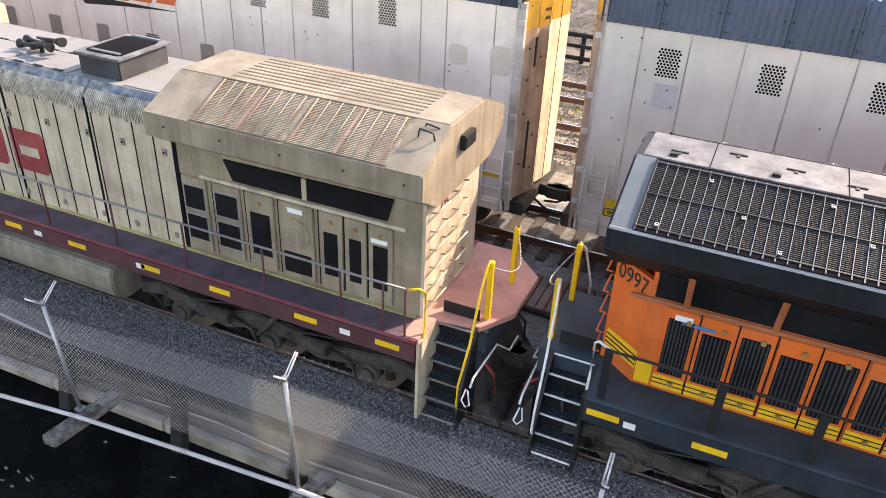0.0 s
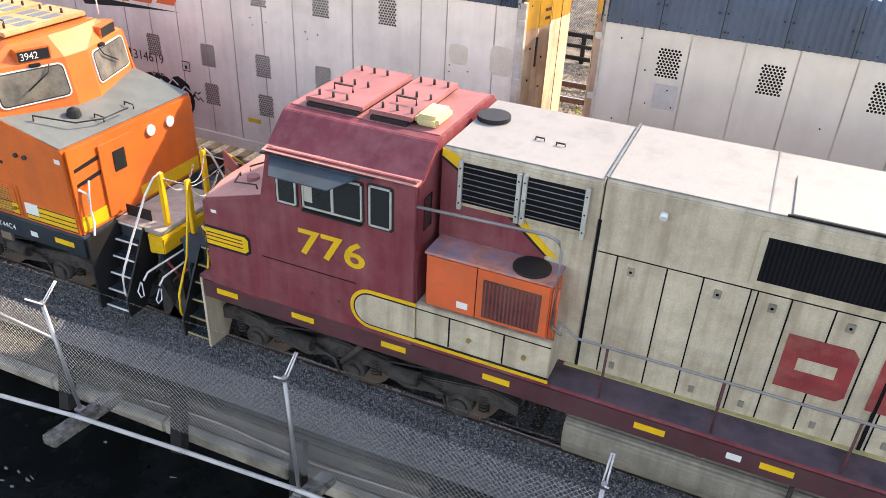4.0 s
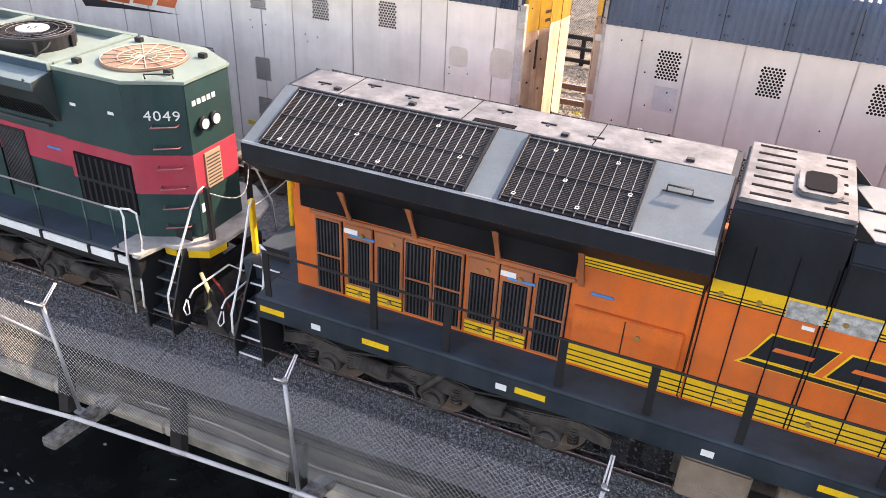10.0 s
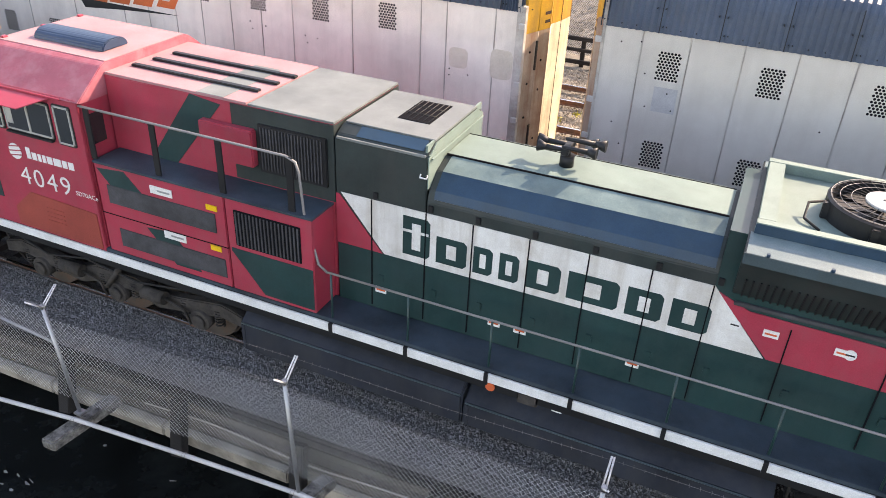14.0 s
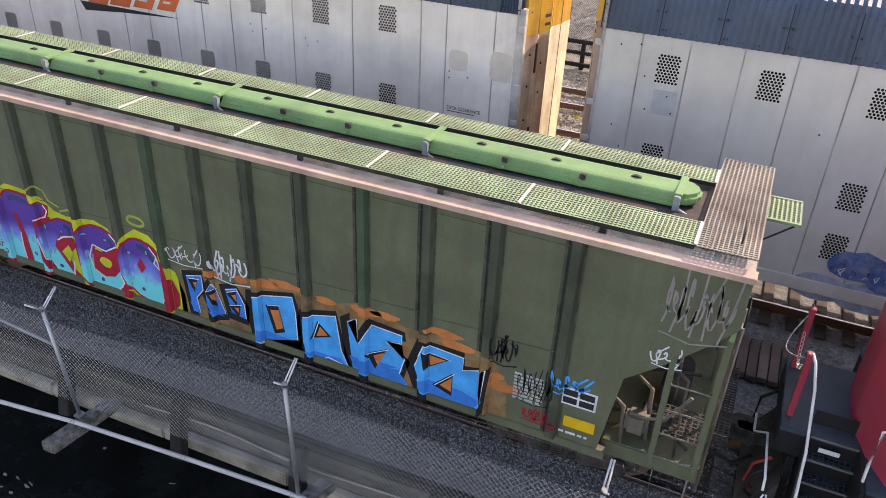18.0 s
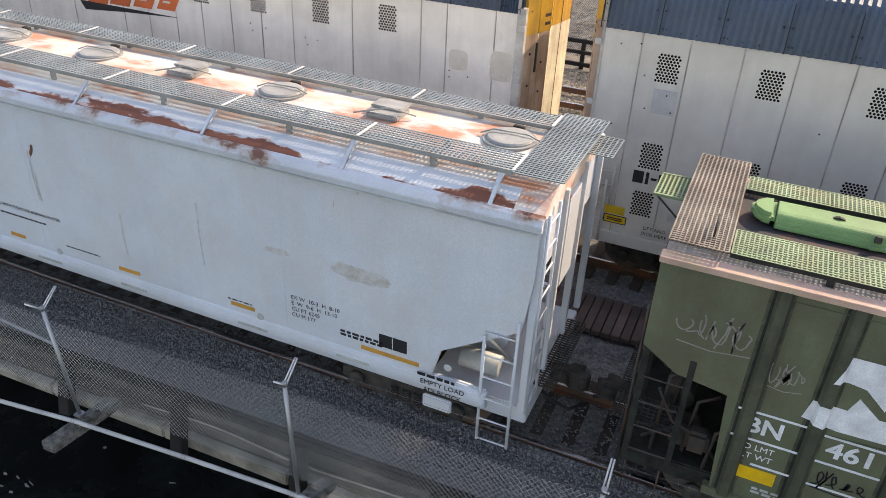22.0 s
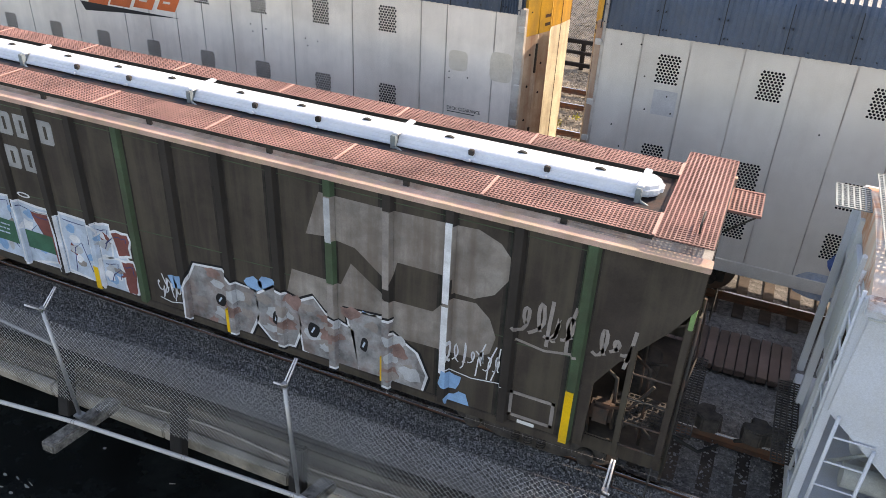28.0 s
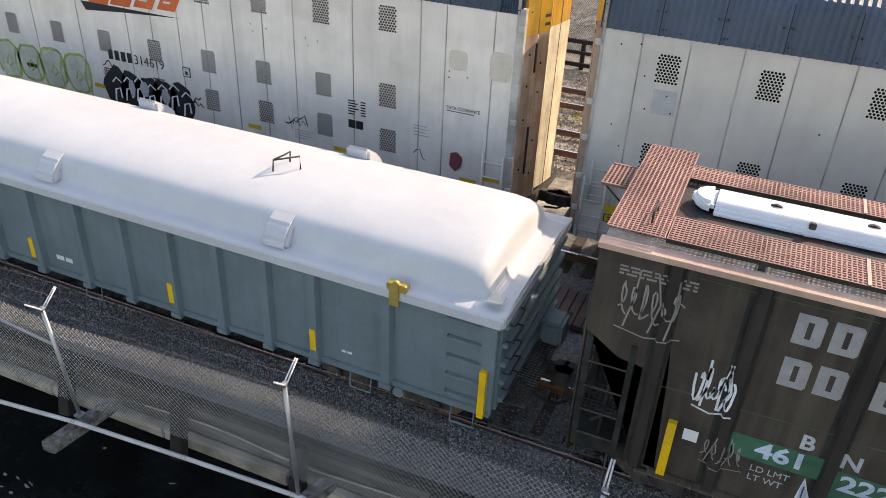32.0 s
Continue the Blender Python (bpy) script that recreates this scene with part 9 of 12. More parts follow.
    part("cab_back", B(-29.24, -29.18, -1.5, 1.5, 1.79, 4.36), R, car)
    part("door_window", B(-29.19, -29.17, -1.4, -1.12, 3.6, 4.1, bevel=0.02), M["glass"], car)
    # Cab roof colours are crimson lightened for the sun on top.
    part("cab_roof", P([(-1.58, 4.33), (-1.02, 4.76), (-0.92, 4.80), (0.92, 4.80), (1.02, 4.76), (1.58, 4.33), (1.5, 4.3), (-1.5, 4.3)], -31.5, -29.15, bevel=0.012), M["cabrose"], car, "crimson cab roof with sloping sides")
    part("roof_panel", B(-31.48, -29.17, -0.9, 0.9, 4.80, 4.812), M["rosyroof"], car)
    part("air_unit", P([(-0.6, 4.81), (-0.58, 4.88), (-0.52, 4.94), (-0.43, 4.97), (-0.32, 4.98), (-0.2, 4.97), (-0.11, 4.94), (-0.05, 4.88), (-0.03, 4.81)], -31.0, -29.5, bevel=0.02), M["unitblue"], car, "long blue-grey roof unit")
    for y in (-0.8, 0.0, 0.8):
        part("roof_lug", B(-31.46, -31.38, y - 0.05, y + 0.05, 4.80, 4.84, bevel=0.012), R, car)
    nose_block(car, [(-31.6, -1.555), (-32.56, -1.555), (-32.8, -1.1), (-33.02, -0.4), (-33.02, 0.4), (-32.8, 1.1), (-32.56, 1.555), (-31.6, 1.555)],
               lambda x: 3.56 + (x + 31.6) * 0.11, 1.72, R, M["rosynose"], "crimson tapered nose", "sun-bleached rosy nose top")
    part("nose_seam", P([(-32.37, 1.74), (-32.345, 1.74), (-32.335, 3.47), (-32.36, 3.47)], -1.572, -1.55, "y"), M["blackrubber"], car, "black rubber cab seam")
    part("nose_seam", B(-32.36, -32.335, -1.54, 1.54, 3.44, 3.492), M["blackrubber"], car)
    fr = part("windscreen_frame", P([(-31.46, 4.36), (-31.38, 4.36), (-31.56, 3.53), (-31.66, 3.53)], -1.5, 1.5, "y"), R, car)
    for y0, y1 in ((-1.36, -0.12), (0.12, 1.36)):
        part("windscreen_rim", P([(-31.485, 4.28), (-31.46, 4.28), (-31.625, 3.62), (-31.65, 3.62)], y0, y1, "y"), M["railblack"], fr)
        part("windscreen", P([(-31.5, 4.24), (-31.48, 4.24), (-31.63, 3.66), (-31.655, 3.66)], y0 + 0.05, y1 - 0.05, "y"), M["glass"], fr)
    cab_window(car, -31.25, -30.9, 3.6, 4.22)
    cab_window(car, -30.82, -29.82, 3.62, 4.19, slide=-30.3)
    cab_window(car, -29.71, -29.38, 3.58, 4.21)
    visor_plate(car, (-31.11, -29.72), (-30.9, -30.06), 4.32, 4.20, R, "crimson sun visor")
    words("4049", 0.34, M["label"], car, (-30.84, -1.564, 2.63), (90, 0, 0), depth=0.006, bold=-0.003, space=1.18, wide=1.08)
    em = part("round_emblem", C((-30.82, -1.568, 3.2), (-30.82, -1.555, 3.2), 0.14, 24), M["label"], car, "plain striped round emblem")
    for k in range(3):
        part("emblem_bar", P([(-30.97, 3.1 + k * 0.08), (-30.67, 3.15 + k * 0.08), (-30.67, 3.17 + k * 0.08), (-30.97, 3.12 + k * 0.08)], -1.572, -1.56, "y"), R, em)
    xx = -30.56
    for w, h in ((0.09, 0.2), (0.1, 0.13), (0.07, 0.13), (0.07, 0.13), (0.11, 0.13), (0.16, 0.13), (0.1, 0.13), (0.11, 0.13)):
        part("name_block", P([(xx, 3.13), (xx + w, 3.13), (xx + w, 3.13 + h), (xx, 3.13 + h)], -1.568, -1.555, "y"), M["label"], car)
        xx += w + 0.03
    words("SD70ACe", 0.085, M["label"], car, (-29.62, -1.564, 2.68), (90, 0, 0))
    for z0, z1 in ((3.06, 3.47), (2.22, 2.63)):
        part("green_stripe", P([(-32.34, z0), (-31.40, z0), (-31.40, z1), (-32.34, z1)], -1.566, -1.555, "y"), G, car)
    part("red_locker", P([(-31.15, 1.76), (-29.25, 1.76), (-29.25, 2.42), (-30.7, 2.48), (-31.15, 2.1)], -1.575, -1.555, "y", bevel=0.006), M["lockerred"], car, "brick red locker with louvres")
    for k in range(4):
        part("louvre", B(-30.4, -30.0, -1.585, -1.57, 2.0 + k * 0.08, 2.03 + k * 0.08), M["lockerred"], car)
    part("mirror", B(-31.4, -31.32, -1.7, -1.58, 3.2, 3.3, bevel=0.02), M["railblack"], car)

    for y in (-0.6, 0.4):
        part("nose_grab", T([(-32.1, y, 3.5), (-32.12, y, 3.6), (-31.85, y + 0.2, 3.64), (-31.83, y + 0.2, 3.54)], 0.013, 6), M["crimson"], car)
    part("bell", C((-32.55, -0.75, 3.45), (-32.55, -0.75, 3.55), 0.11, 14), M["rosyroof"], car)
    # ends
    end_deck(car, -32.85, -33.85, M["deckdark"], "dusty dark front platform", "railblack")
    stairs(car, -32.90, -33.48, -33.74, M["stepgrey"], M["white"])
    plate(car, "notice", -33.35, -33.1, 1.58, 1.64, -0.87, M["label"])
    end_rails(car, -33.76, -1, M["white"], M["crimson"])
    chain(car, (-33.8, -0.42, 2.5), (-33.8, 0.3, 2.55), 0.28, M["galv"])
    plow(car, -33.6, -1, M["railblack"])
    coupler(car, -33.5, -1)
    # Pale deck reaches over the walkway where sun falls: light put into colour.
    part("end_platform", P([(-13.3, -1.55), (-12.72, -1.55), (-12.62, -1.06), (-12.3, -1.0), (-11.9, -0.78), (-11.8, -0.38), (-11.8, 0.5), (-11.95, 1.0), (-12.6, 1.5), (-13.1, 1.5)], 1.72, 1.80, "z", bevel=0.01), M["platform"], car, "sunlit pale end platform")
    part("platform_edge", P([(-12.34, -0.99), (-11.9, -0.79), (-11.84, -0.4), (-11.9, -0.4), (-11.95, -0.74), (-12.34, -0.93)], 1.58, 1.715, "z"), M["safety"], car)
    plate(car, "notice", -12.66, -12.42, 1.58, 1.70, -1.0, M["stripe"])
    stairs(car, -12.76, -12.26, -12.05, M["stepgrey"], M["white"], y_low=-1.48, y_high=-1.0)
    end_rails(car, -12.0, 1, M["white"], M["railblack"])
    for k in range(6):
        z = 2.05 + k * 0.36
        part("rung", T([(-12.68, -0.82, z), (-12.62, -0.95, z), (-12.3, -0.72, z), (-12.33, -0.6, z)], 0.013, 6), M["pinkroof"], car)
    plow(car, -12.05, 1, M["railblack"])
    coupler(car, -12.25, 1)
    hs = part("hose_bundle", T([(-12.0, -0.95, 1.35), (-11.85, -1.0, 1.1), (-11.9, -0.95, 0.7), (-12.05, -0.9, 0.5)], 0.035, 7), M["dome"], car)
    # fuel tank, air pipes and trucks
    for x0, x1, h in ((-26.65, -22.72, 1.04), (-22.7, -18.4, 0.93)):
        ft = part("fuel_tank", P([(-1.05, h + 0.27), (-1.45, h), (-1.45, 0.52), (-1.15, 0.28), (1.15, 0.28), (1.45, 0.52), (1.45, h), (1.05, h + 0.27)], x0, x1, bevel=0.025), M["tanknavy"], car, "dusty navy-black fuel tank")
        # Thin paler tube draws the lit edge of the tank.
        part("tank_lit_edge", T([(x0 + 0.03, -1.452, h + 0.004), (x1 - 0.03, -1.452, h + 0.004)], 0.014, 6), M["flareband"], ft)
        for x in (x0 + 0.06, x1 - 0.06):
            part("tank_band", B(x - 0.03, x + 0.03, -1.462, -1.44, 0.55, h - 0.02, bevel=0.004), M["tanknavy"], ft)
    part("tank_hanger", B(-26.4, -18.6, -1.0, 1.0, 1.18, 1.35), M["railblack"], car)
    part("fuel_cap", C((-22.3, -1.5, 1.42), (-22.3, -1.4, 1.42), 0.07, 14), M["redorange"], car)
    part("fuel_gauge", B(-21.4, -21.25, -1.47, -1.44, 1.32, 1.46, bevel=0.01), M["label"], car)
    part("valve_box", B(-21.9, -21.6, -1.5, -1.4, 1.3, 1.5, bevel=0.02), M["steel"], car)
    loco_truck(car, -29.6)
    loco_truck(car, -15.4)
    finish(car, -22.85)


M["stepgrey"] = surface("dull grey step edge", (0.16, 0.16, 0.155), 0.6, var=0.2, dirt=GRIME, dirt_amount=0.4)
M["mint2"] = surface("bleached grey-green roof paint", (0.17, 0.185, 0.178), 0.6, var=0.15, dirt=(0.15, 0.16, 0.16), dirt_amount=0.5)
green_locomotive()


# ---- covered hoppers ----
M["olive"] = surface("faded olive green paint", (0.125, 0.138, 0.082), 0.6, var=0.12, dirt=(0.10, 0.085, 0.055), dirt_amount=0.4, dirt_scale=1.2, streak=0.4, bump=0.03)
M["olivelight"] = surface("green paint, lightened for sun", (0.19, 0.32, 0.125), 0.6, var=0.1, dirt=GRIME, dirt_amount=0.25)
M["palehatch"] = surface("bleached green hatch cover", (0.15, 0.27, 0.105), 0.55, var=0.1, dirt=(0.1, 0.14, 0.07), dirt_amount=0.3)
M["greengrate"] = surface("pale green grating", (0.25, 0.33, 0.19), 0.65, var=0.15, dirt=RUST, dirt_amount=0.25)
M["pinkchord"] = surface("bleached pink primer edge", (0.55, 0.36, 0.29), 0.7, var=0.15, dirt=(0.35, 0.32, 0.15), dirt_amount=0.4)
M["browncar"] = surface("dirty brown-black paint", (0.047, 0.036, 0.030), 0.65, var=0.2, dirt=(0.10, 0.085, 0.06), dirt_amount=0.4, dirt_scale=1.2, streak=0.45, bump=0.03)
M["ribgreen"] = surface("green rib paint", (0.06, 0.10, 0.055), 0.6, var=0.2, dirt=(0.05, 0.04, 0.03), dirt_amount=0.5, streak=0.4)
M["endiron"] = surface("dirty grey-brown iron", (0.13, 0.12, 0.10), 0.7, var=0.25, dirt=RUST, dirt_amount=0.4)
M["g_mist"] = surface("thin sky blue spray paint", (0.20, 0.34, 0.43), 0.65, var=0.3, scale=4, dirt=(0.09, 0.10, 0.10), dirt_amount=0.5, dirt_scale=5)
M["g_worn"] = surface("worn grey-brown emblem paint", (0.27, 0.24, 0.215), 0.65, var=0.25, scale=2, dirt=(0.13, 0.095, 0.075), dirt_amount=0.5, dirt_scale=1.6, streak=0.6)
M["g_mottle"] = surface("mottled grey spray paint", (0.27, 0.265, 0.265), 0.55, var=0.35, scale=3.5, dirt=(0.20, 0.12, 0.10), dirt_amount=0.7, dirt_scale=3)
M["g_rose"] = surface("brownish rose spray paint", (0.26, 0.16, 0.14), 0.55, var=0.25, scale=4)
M["olivedim"] = surface("olive rib paint with soot and shade", (0.075, 0.082, 0.052), 0.65, var=0.2, dirt=(0.03, 0.03, 0.025), dirt_amount=0.6, streak=0.5)
M["browndim"] = surface("brown rib paint with soot and shade", (0.036, 0.029, 0.025), 0.65, var=0.2, dirt=(0.02, 0.018, 0.016), dirt_amount=0.5, streak=0.4)
M["ribhaze"] = surface("soot and soft shade beside the ribs", (0.066, 0.072, 0.046), 0.7, var=0.3, scale=5)
M["ribhazebrown"] = surface("soot and soft shade beside brown ribs", (0.032, 0.026, 0.022), 0.7, var=0.3, scale=5)
M["darkiron"] = surface("iron darkened for shade", (0.045, 0.042, 0.037), 0.7, var=0.3, dirt=RUST, dirt_amount=0.3)
M["grimeshade"] = surface("soot, grease and shade along the seams", (0.022, 0.023, 0.019), 0.75, var=0.4, scale=5)
M["redgrate"] = surface("red-brown grating", (0.31, 0.165, 0.14), 0.7, var=0.2, dirt=(0.4, 0.25, 0.2), dirt_amount=0.3)
M["whitehatch"] = surface("white hatch cover", (0.58, 0.61, 0.65), 0.45, var=0.03, dirt=(0.4, 0.39, 0.37), dirt_amount=0.15, bump=0.0, fine=0.02)
M["darkroof"] = surface("hopper roof, darkened for hatch shade", (0.024, 0.025, 0.028), 0.7, var=0.2, dirt=RUST, dirt_amount=0.3)
M["roofdust"] = surface("dusty grey roof edge", (0.32, 0.31, 0.29), 0.8, var=0.25, scale=3, dirt=RUST, dirt_amount=0.4)
M["cefwhite"] = surface("chalky white paint", (0.60, 0.63, 0.68), 0.5, var=0.05, scale=0.6, dirt=(0.50, 0.44, 0.33), dirt_amount=0.28, dirt_scale=0.7, streak=0.10, bump=0.012)
M["rustywhite"] = surface("white roof with rust blooms", (0.68, 0.66, 0.62), 0.6, var=0.06, dirt=(0.5, 0.42, 0.34), dirt_amount=0.3, dirt_scale=1.5)
stain(M["rustywhite"], (0.60, 0.33, 0.20), (0.75, 1.5, 1.0), 0.9, 0.44, 0.58, 0.6, 4.0)
stain(M["rustywhite"], (0.46, 0.17, 0.08), (0.75, 1.5, 1.0), 1.1, 0.51, 0.62, 0.85, 6.0)
M["rustslope"] = surface("white roof slope eaten by rust", (0.60, 0.62, 0.65), 0.6, var=0.05)
stain(M["rustslope"], (0.36, 0.17, 0.11), (0.9, 2.0, 1.0), 1.3, 0.545, 0.60, 0.8, 8.0, "Y", -1.52, -1.12, 0.17)
stain(M["rustslope"], (0.17, 0.055, 0.032), (0.9, 2.0, 1.0), 1.3, 0.575, 0.615, 0.95, 8.0, "Y", -1.52, -1.12, 0.17)
M["rustchord"] = surface("white edge with rust breaking through", (0.57, 0.59, 0.63), 0.6, var=0.06)
stain(M["rustchord"], (0.33, 0.20, 0.13), (1.0, 1.0, 1.3), 1.5, 0.50, 0.62, 0.75, 8.0, "Z", 4.34, 4.08, 0.08)
stain(M["rustchord"], (0.15, 0.055, 0.035), (1.0, 1.0, 1.3), 1.5, 0.59, 0.65, 0.9, 8.0, "Z", 4.34, 4.08, 0.08)
stain(M["cefwhite"], (0.48, 0.45, 0.36), (0.55, 1.0, 0.10), 1.0, 0.56, 0.72, 0.55, 3.0)
stain(M["cefwhite"], (0.30, 0.17, 0.10), (2.2, 1.0, 0.9), 1.2, 0.69, 0.74, 0.8, 8.0, "Z", 4.2, 2.6, 0.06)
M["galvgrate"] = surface("galvanised grating", (0.24, 0.28, 0.29), 0.55, metal=0.3, var=0.15)
M["hatchlid"] = surface("dull grey hatch lid", (0.30, 0.30, 0.285), 0.6, var=0.15, dirt=GRIME, dirt_amount=0.4)
M["hatchgrey"] = surface("grey hatch lid", (0.48, 0.49, 0.46), 0.55, var=0.1, dirt=GRIME, dirt_amount=0.35)
M["slopetan"] = surface("cream sheet paint, lightened for sun", (0.58, 0.46, 0.31), 0.7, var=0.15, dirt=(0.2, 0.14, 0.09), dirt_amount=0.45)
M["orangebar"] = surface("faded orange reflector", (0.62, 0.30, 0.06), 0.5, dirt=GRIME, dirt_amount=0.3)
for key, col in (("g_purple", (0.11, 0.05, 0.32)), ("g_cyan", (0.08, 0.55, 0.60)), ("g_red", (0.42, 0.015, 0.04)), ("g_lime", (0.52, 0.56, 0.03)), ("g_blue", (0.008, 0.20, 0.66)), ("g_sky", (0.015, 0.37, 0.86)),
                 ("g_orange", (0.62, 0.20, 0.06)), ("g_black", (0.012, 0.012, 0.014)), ("g_white", (0.72, 0.73, 0.75)), ("g_pale", (0.48, 0.56, 0.66)), ("g_wine", (0.22, 0.07, 0.06)), ("g_name", (0.33, 0.325, 0.32)), ("g_steel", (0.45, 0.46, 0.475)), ("g_band", (0.04, 0.13, 0.08)), ("g_fade", (0.30, 0.262, 0.24)), ("g_navy", (0.05, 0.06, 0.16)), ("g_mist", (0.22, 0.40, 0.62))):
    M[key] = surface("sprayed paint " + key[2:], col, 0.8, var=0.12, scale=3.5, dirt=tuple(c * 0.5 for c in col), dirt_amount=0.3, dirt_scale=2.5, bump=0.01)


def paint(car, name, poly, layer, material, ribs=(), y=-1.56, rib_out=0.07, rib_w=0.11, label=""):
    """Flat paint on the side sheet and, over the same shape, on the faces of the ribs."""
    def face(yy):
        bm = bmesh.new()
        f = bm.faces.new([bm.verts.new((px, yy, pz)) for px, pz in poly])
        if f.normal.y > 0:
            f.normal_flip()
        bm.normal_update()
        bmesh.ops.triangulate(bm, faces=bm.faces[:])
        return bm
    ob = part(name, face(y - 0.003 - 0.0018 * layer), material, car, label)
    lo, hi = min(p[0] for p in poly), max(p[0] for p in poly)
    foot = rib_w / 2 + 0.035
    for r in ribs:
        if lo < r + foot and hi > r - foot:
            bm = face(y)
            for co, no, cut in ((r - foot + 0.002, (-1, 0, 0), True), (r + foot - 0.002, (1, 0, 0), True), (r - rib_w / 2, (-1, 0, 0), False), (r + rib_w / 2, (1, 0, 0), False)):
                bmesh.ops.bisect_plane(bm, geom=bm.verts[:] + bm.edges[:] + bm.faces[:], plane_co=(co, 0, 0), plane_no=no, clear_outer=cut)
            for v in bm.verts:
                k = min(1.0, max(0.0, (foot - abs(v.co.x - r)) / 0.035))
                v.co.y = y - rib_out * k - 0.006 - 0.0018 * layer
            if bm.faces:
                part("paint_on_rib", bm, material, ob)
            else:
                bm.free()
    return ob


def rounded(cx, cz, w, h, n=22, power=2.6, jag=0.0, lean=0.0, seed=0):
    """A rounded or jagged closed outline."""
    rg = random.Random(seed)
    pts = []
    for k in range(n):
        a = 2 * math.pi * k / n
        c, s = math.cos(a), math.sin(a)
        r = 1 + jag * (rg.random() - 0.5) * 2
        x = math.copysign(abs(c) ** (2 / power), c) * w / 2 * r
        z = math.copysign(abs(s) ** (2 / power), s) * h / 2 * r
        pts.append((cx + x + lean * z, cz + z))
    return pts


def stroke(pts, w):
    """A painted line of even width as a closed outline."""
    a, b = [], []
    for i, (x, z) in enumerate(pts):
        x0, z0 = pts[max(0, i - 1)]
        x1, z1 = pts[min(len(pts) - 1, i + 1)]
        d = math.hypot(x1 - x0, z1 - z0) or 1
        nx, nz = -(z1 - z0) / d * w / 2, (x1 - x0) / d * w / 2
        a.append((x + nx, z + nz))
        b.append((x - nx, z - nz))
    return a + b[::-1]


def scrawl(car, x, z, w, h, n, material, ribs=(), seed=1, layer=3, width=0.028):
    """Unreadable hand-sprayed lines: running loops of uneven size, a few crossing strokes and an underline."""
    rg = random.Random(seed)
    run, steps_ = [], n * 12
    a, big = rg.uniform(0, 6.28), 0.7
    for i in range(steps_ + 1):
        f = i / steps_
        if i % 6 == 0:
            big = rg.uniform(0.35, 1.0)
        a += 0.52 + rg.uniform(-0.12, 0.16)
        run.append((x + w * f + 0.42 * w / n * math.cos(a), z + h * (0.5 + 0.5 * big * math.sin(a * (1.0 if i % 18 < 12 else 0.5)))))
    for k in range(0, steps_, 12):
        paint(car, "spray_line", stroke(run[k:k + 12], width), layer, material, ribs)
    for _ in range(n // 2):
        cx = x + rg.uniform(0.1, 0.9) * w
        paint(car, "spray_line", stroke([(cx, z - 0.1 * h), (cx + rg.uniform(-0.05, 0.1), z + 0.5 * h), (cx + rg.uniform(0.0, 0.14), z + 1.1 * h)], width), layer, material, ribs)
    if n > 3:
        paint(car, "spray_line", stroke([(x, z - h * 0.12), (x + w * 0.5, z - h * 0.22), (x + w * 1.05, z - h * 0.08)], width * 0.8), layer, material, ribs)


def bars(car, x, z, w, n, material, y=-1.56, h=0.035, gap=0.06, seed=0, layer=2):
    """Lines of small stencilled writing that cannot be read, as plain bars."""
    rg = random.Random(seed)
    for i in range(n):
        xx = x
        while xx < x + w - 0.02:
            L = min(rg.uniform(0.05, 0.14), x + w - xx)
            part("stencil_bar", B(xx, xx + L, y - 0.004 - 0.001 * layer, y, z - i * gap, z - i * gap + h), material, car)
            xx += L + 0.03


def grate_row(car, xs, y0, y1, z, material, cell=0.052, slope=0.0):
    for a, b in zip(xs, xs[1:]):
        w = part("walkway_grating", grating(bmesh.new(), a + 0.01, b - 0.01, y0, y1, z, cell, 0.017 if cell < 0.06 else 0.021, 0.012, slope), material, car, "perforated roof walkway panel")
        # Edge angle is darkened for the shaded gap under the grating.
        part("walkway_edge", B(a, b, y0 - 0.014, y0 + 0.006, z - 0.055, z - 0.002), M["hatchlid"] if material == M["galvgrate"] else M["grimeshade"], w, "edge angle of the walkway")
        part("cross_strip", B(b - 0.02, b + 0.02, y0, y1, z + 0.004, z + 0.012), M["galvlight"] if material == M["galvgrate"] else M["pale_strip"] if material == M["greengrate"] else M["pinkstrip"], w)
        for y in (y0 + 0.04, y1 - 0.04):
            part("bracket", B((a + b) / 2 - 0.04, (a + b) / 2 + 0.04, y - 0.02, y + 0.02, z - 0.2, z - 0.014), M["hatchlid"] if material == M["galvgrate"] else M["steel"], w)


M["hazeorange"] = surface("thin orange haze over olive", (0.22, 0.14, 0.065), 0.6, var=0.3, scale=3, dirt=(0.45, 0.17, 0.06), dirt_amount=0.6, dirt_scale=2)
M["pinkstrip"] = surface("worn pink strip", (0.50, 0.30, 0.25), 0.6, var=0.15)
M["pale_strip"] = surface("pale worn strip", (0.5, 0.46, 0.40), 0.6, var=0.15)


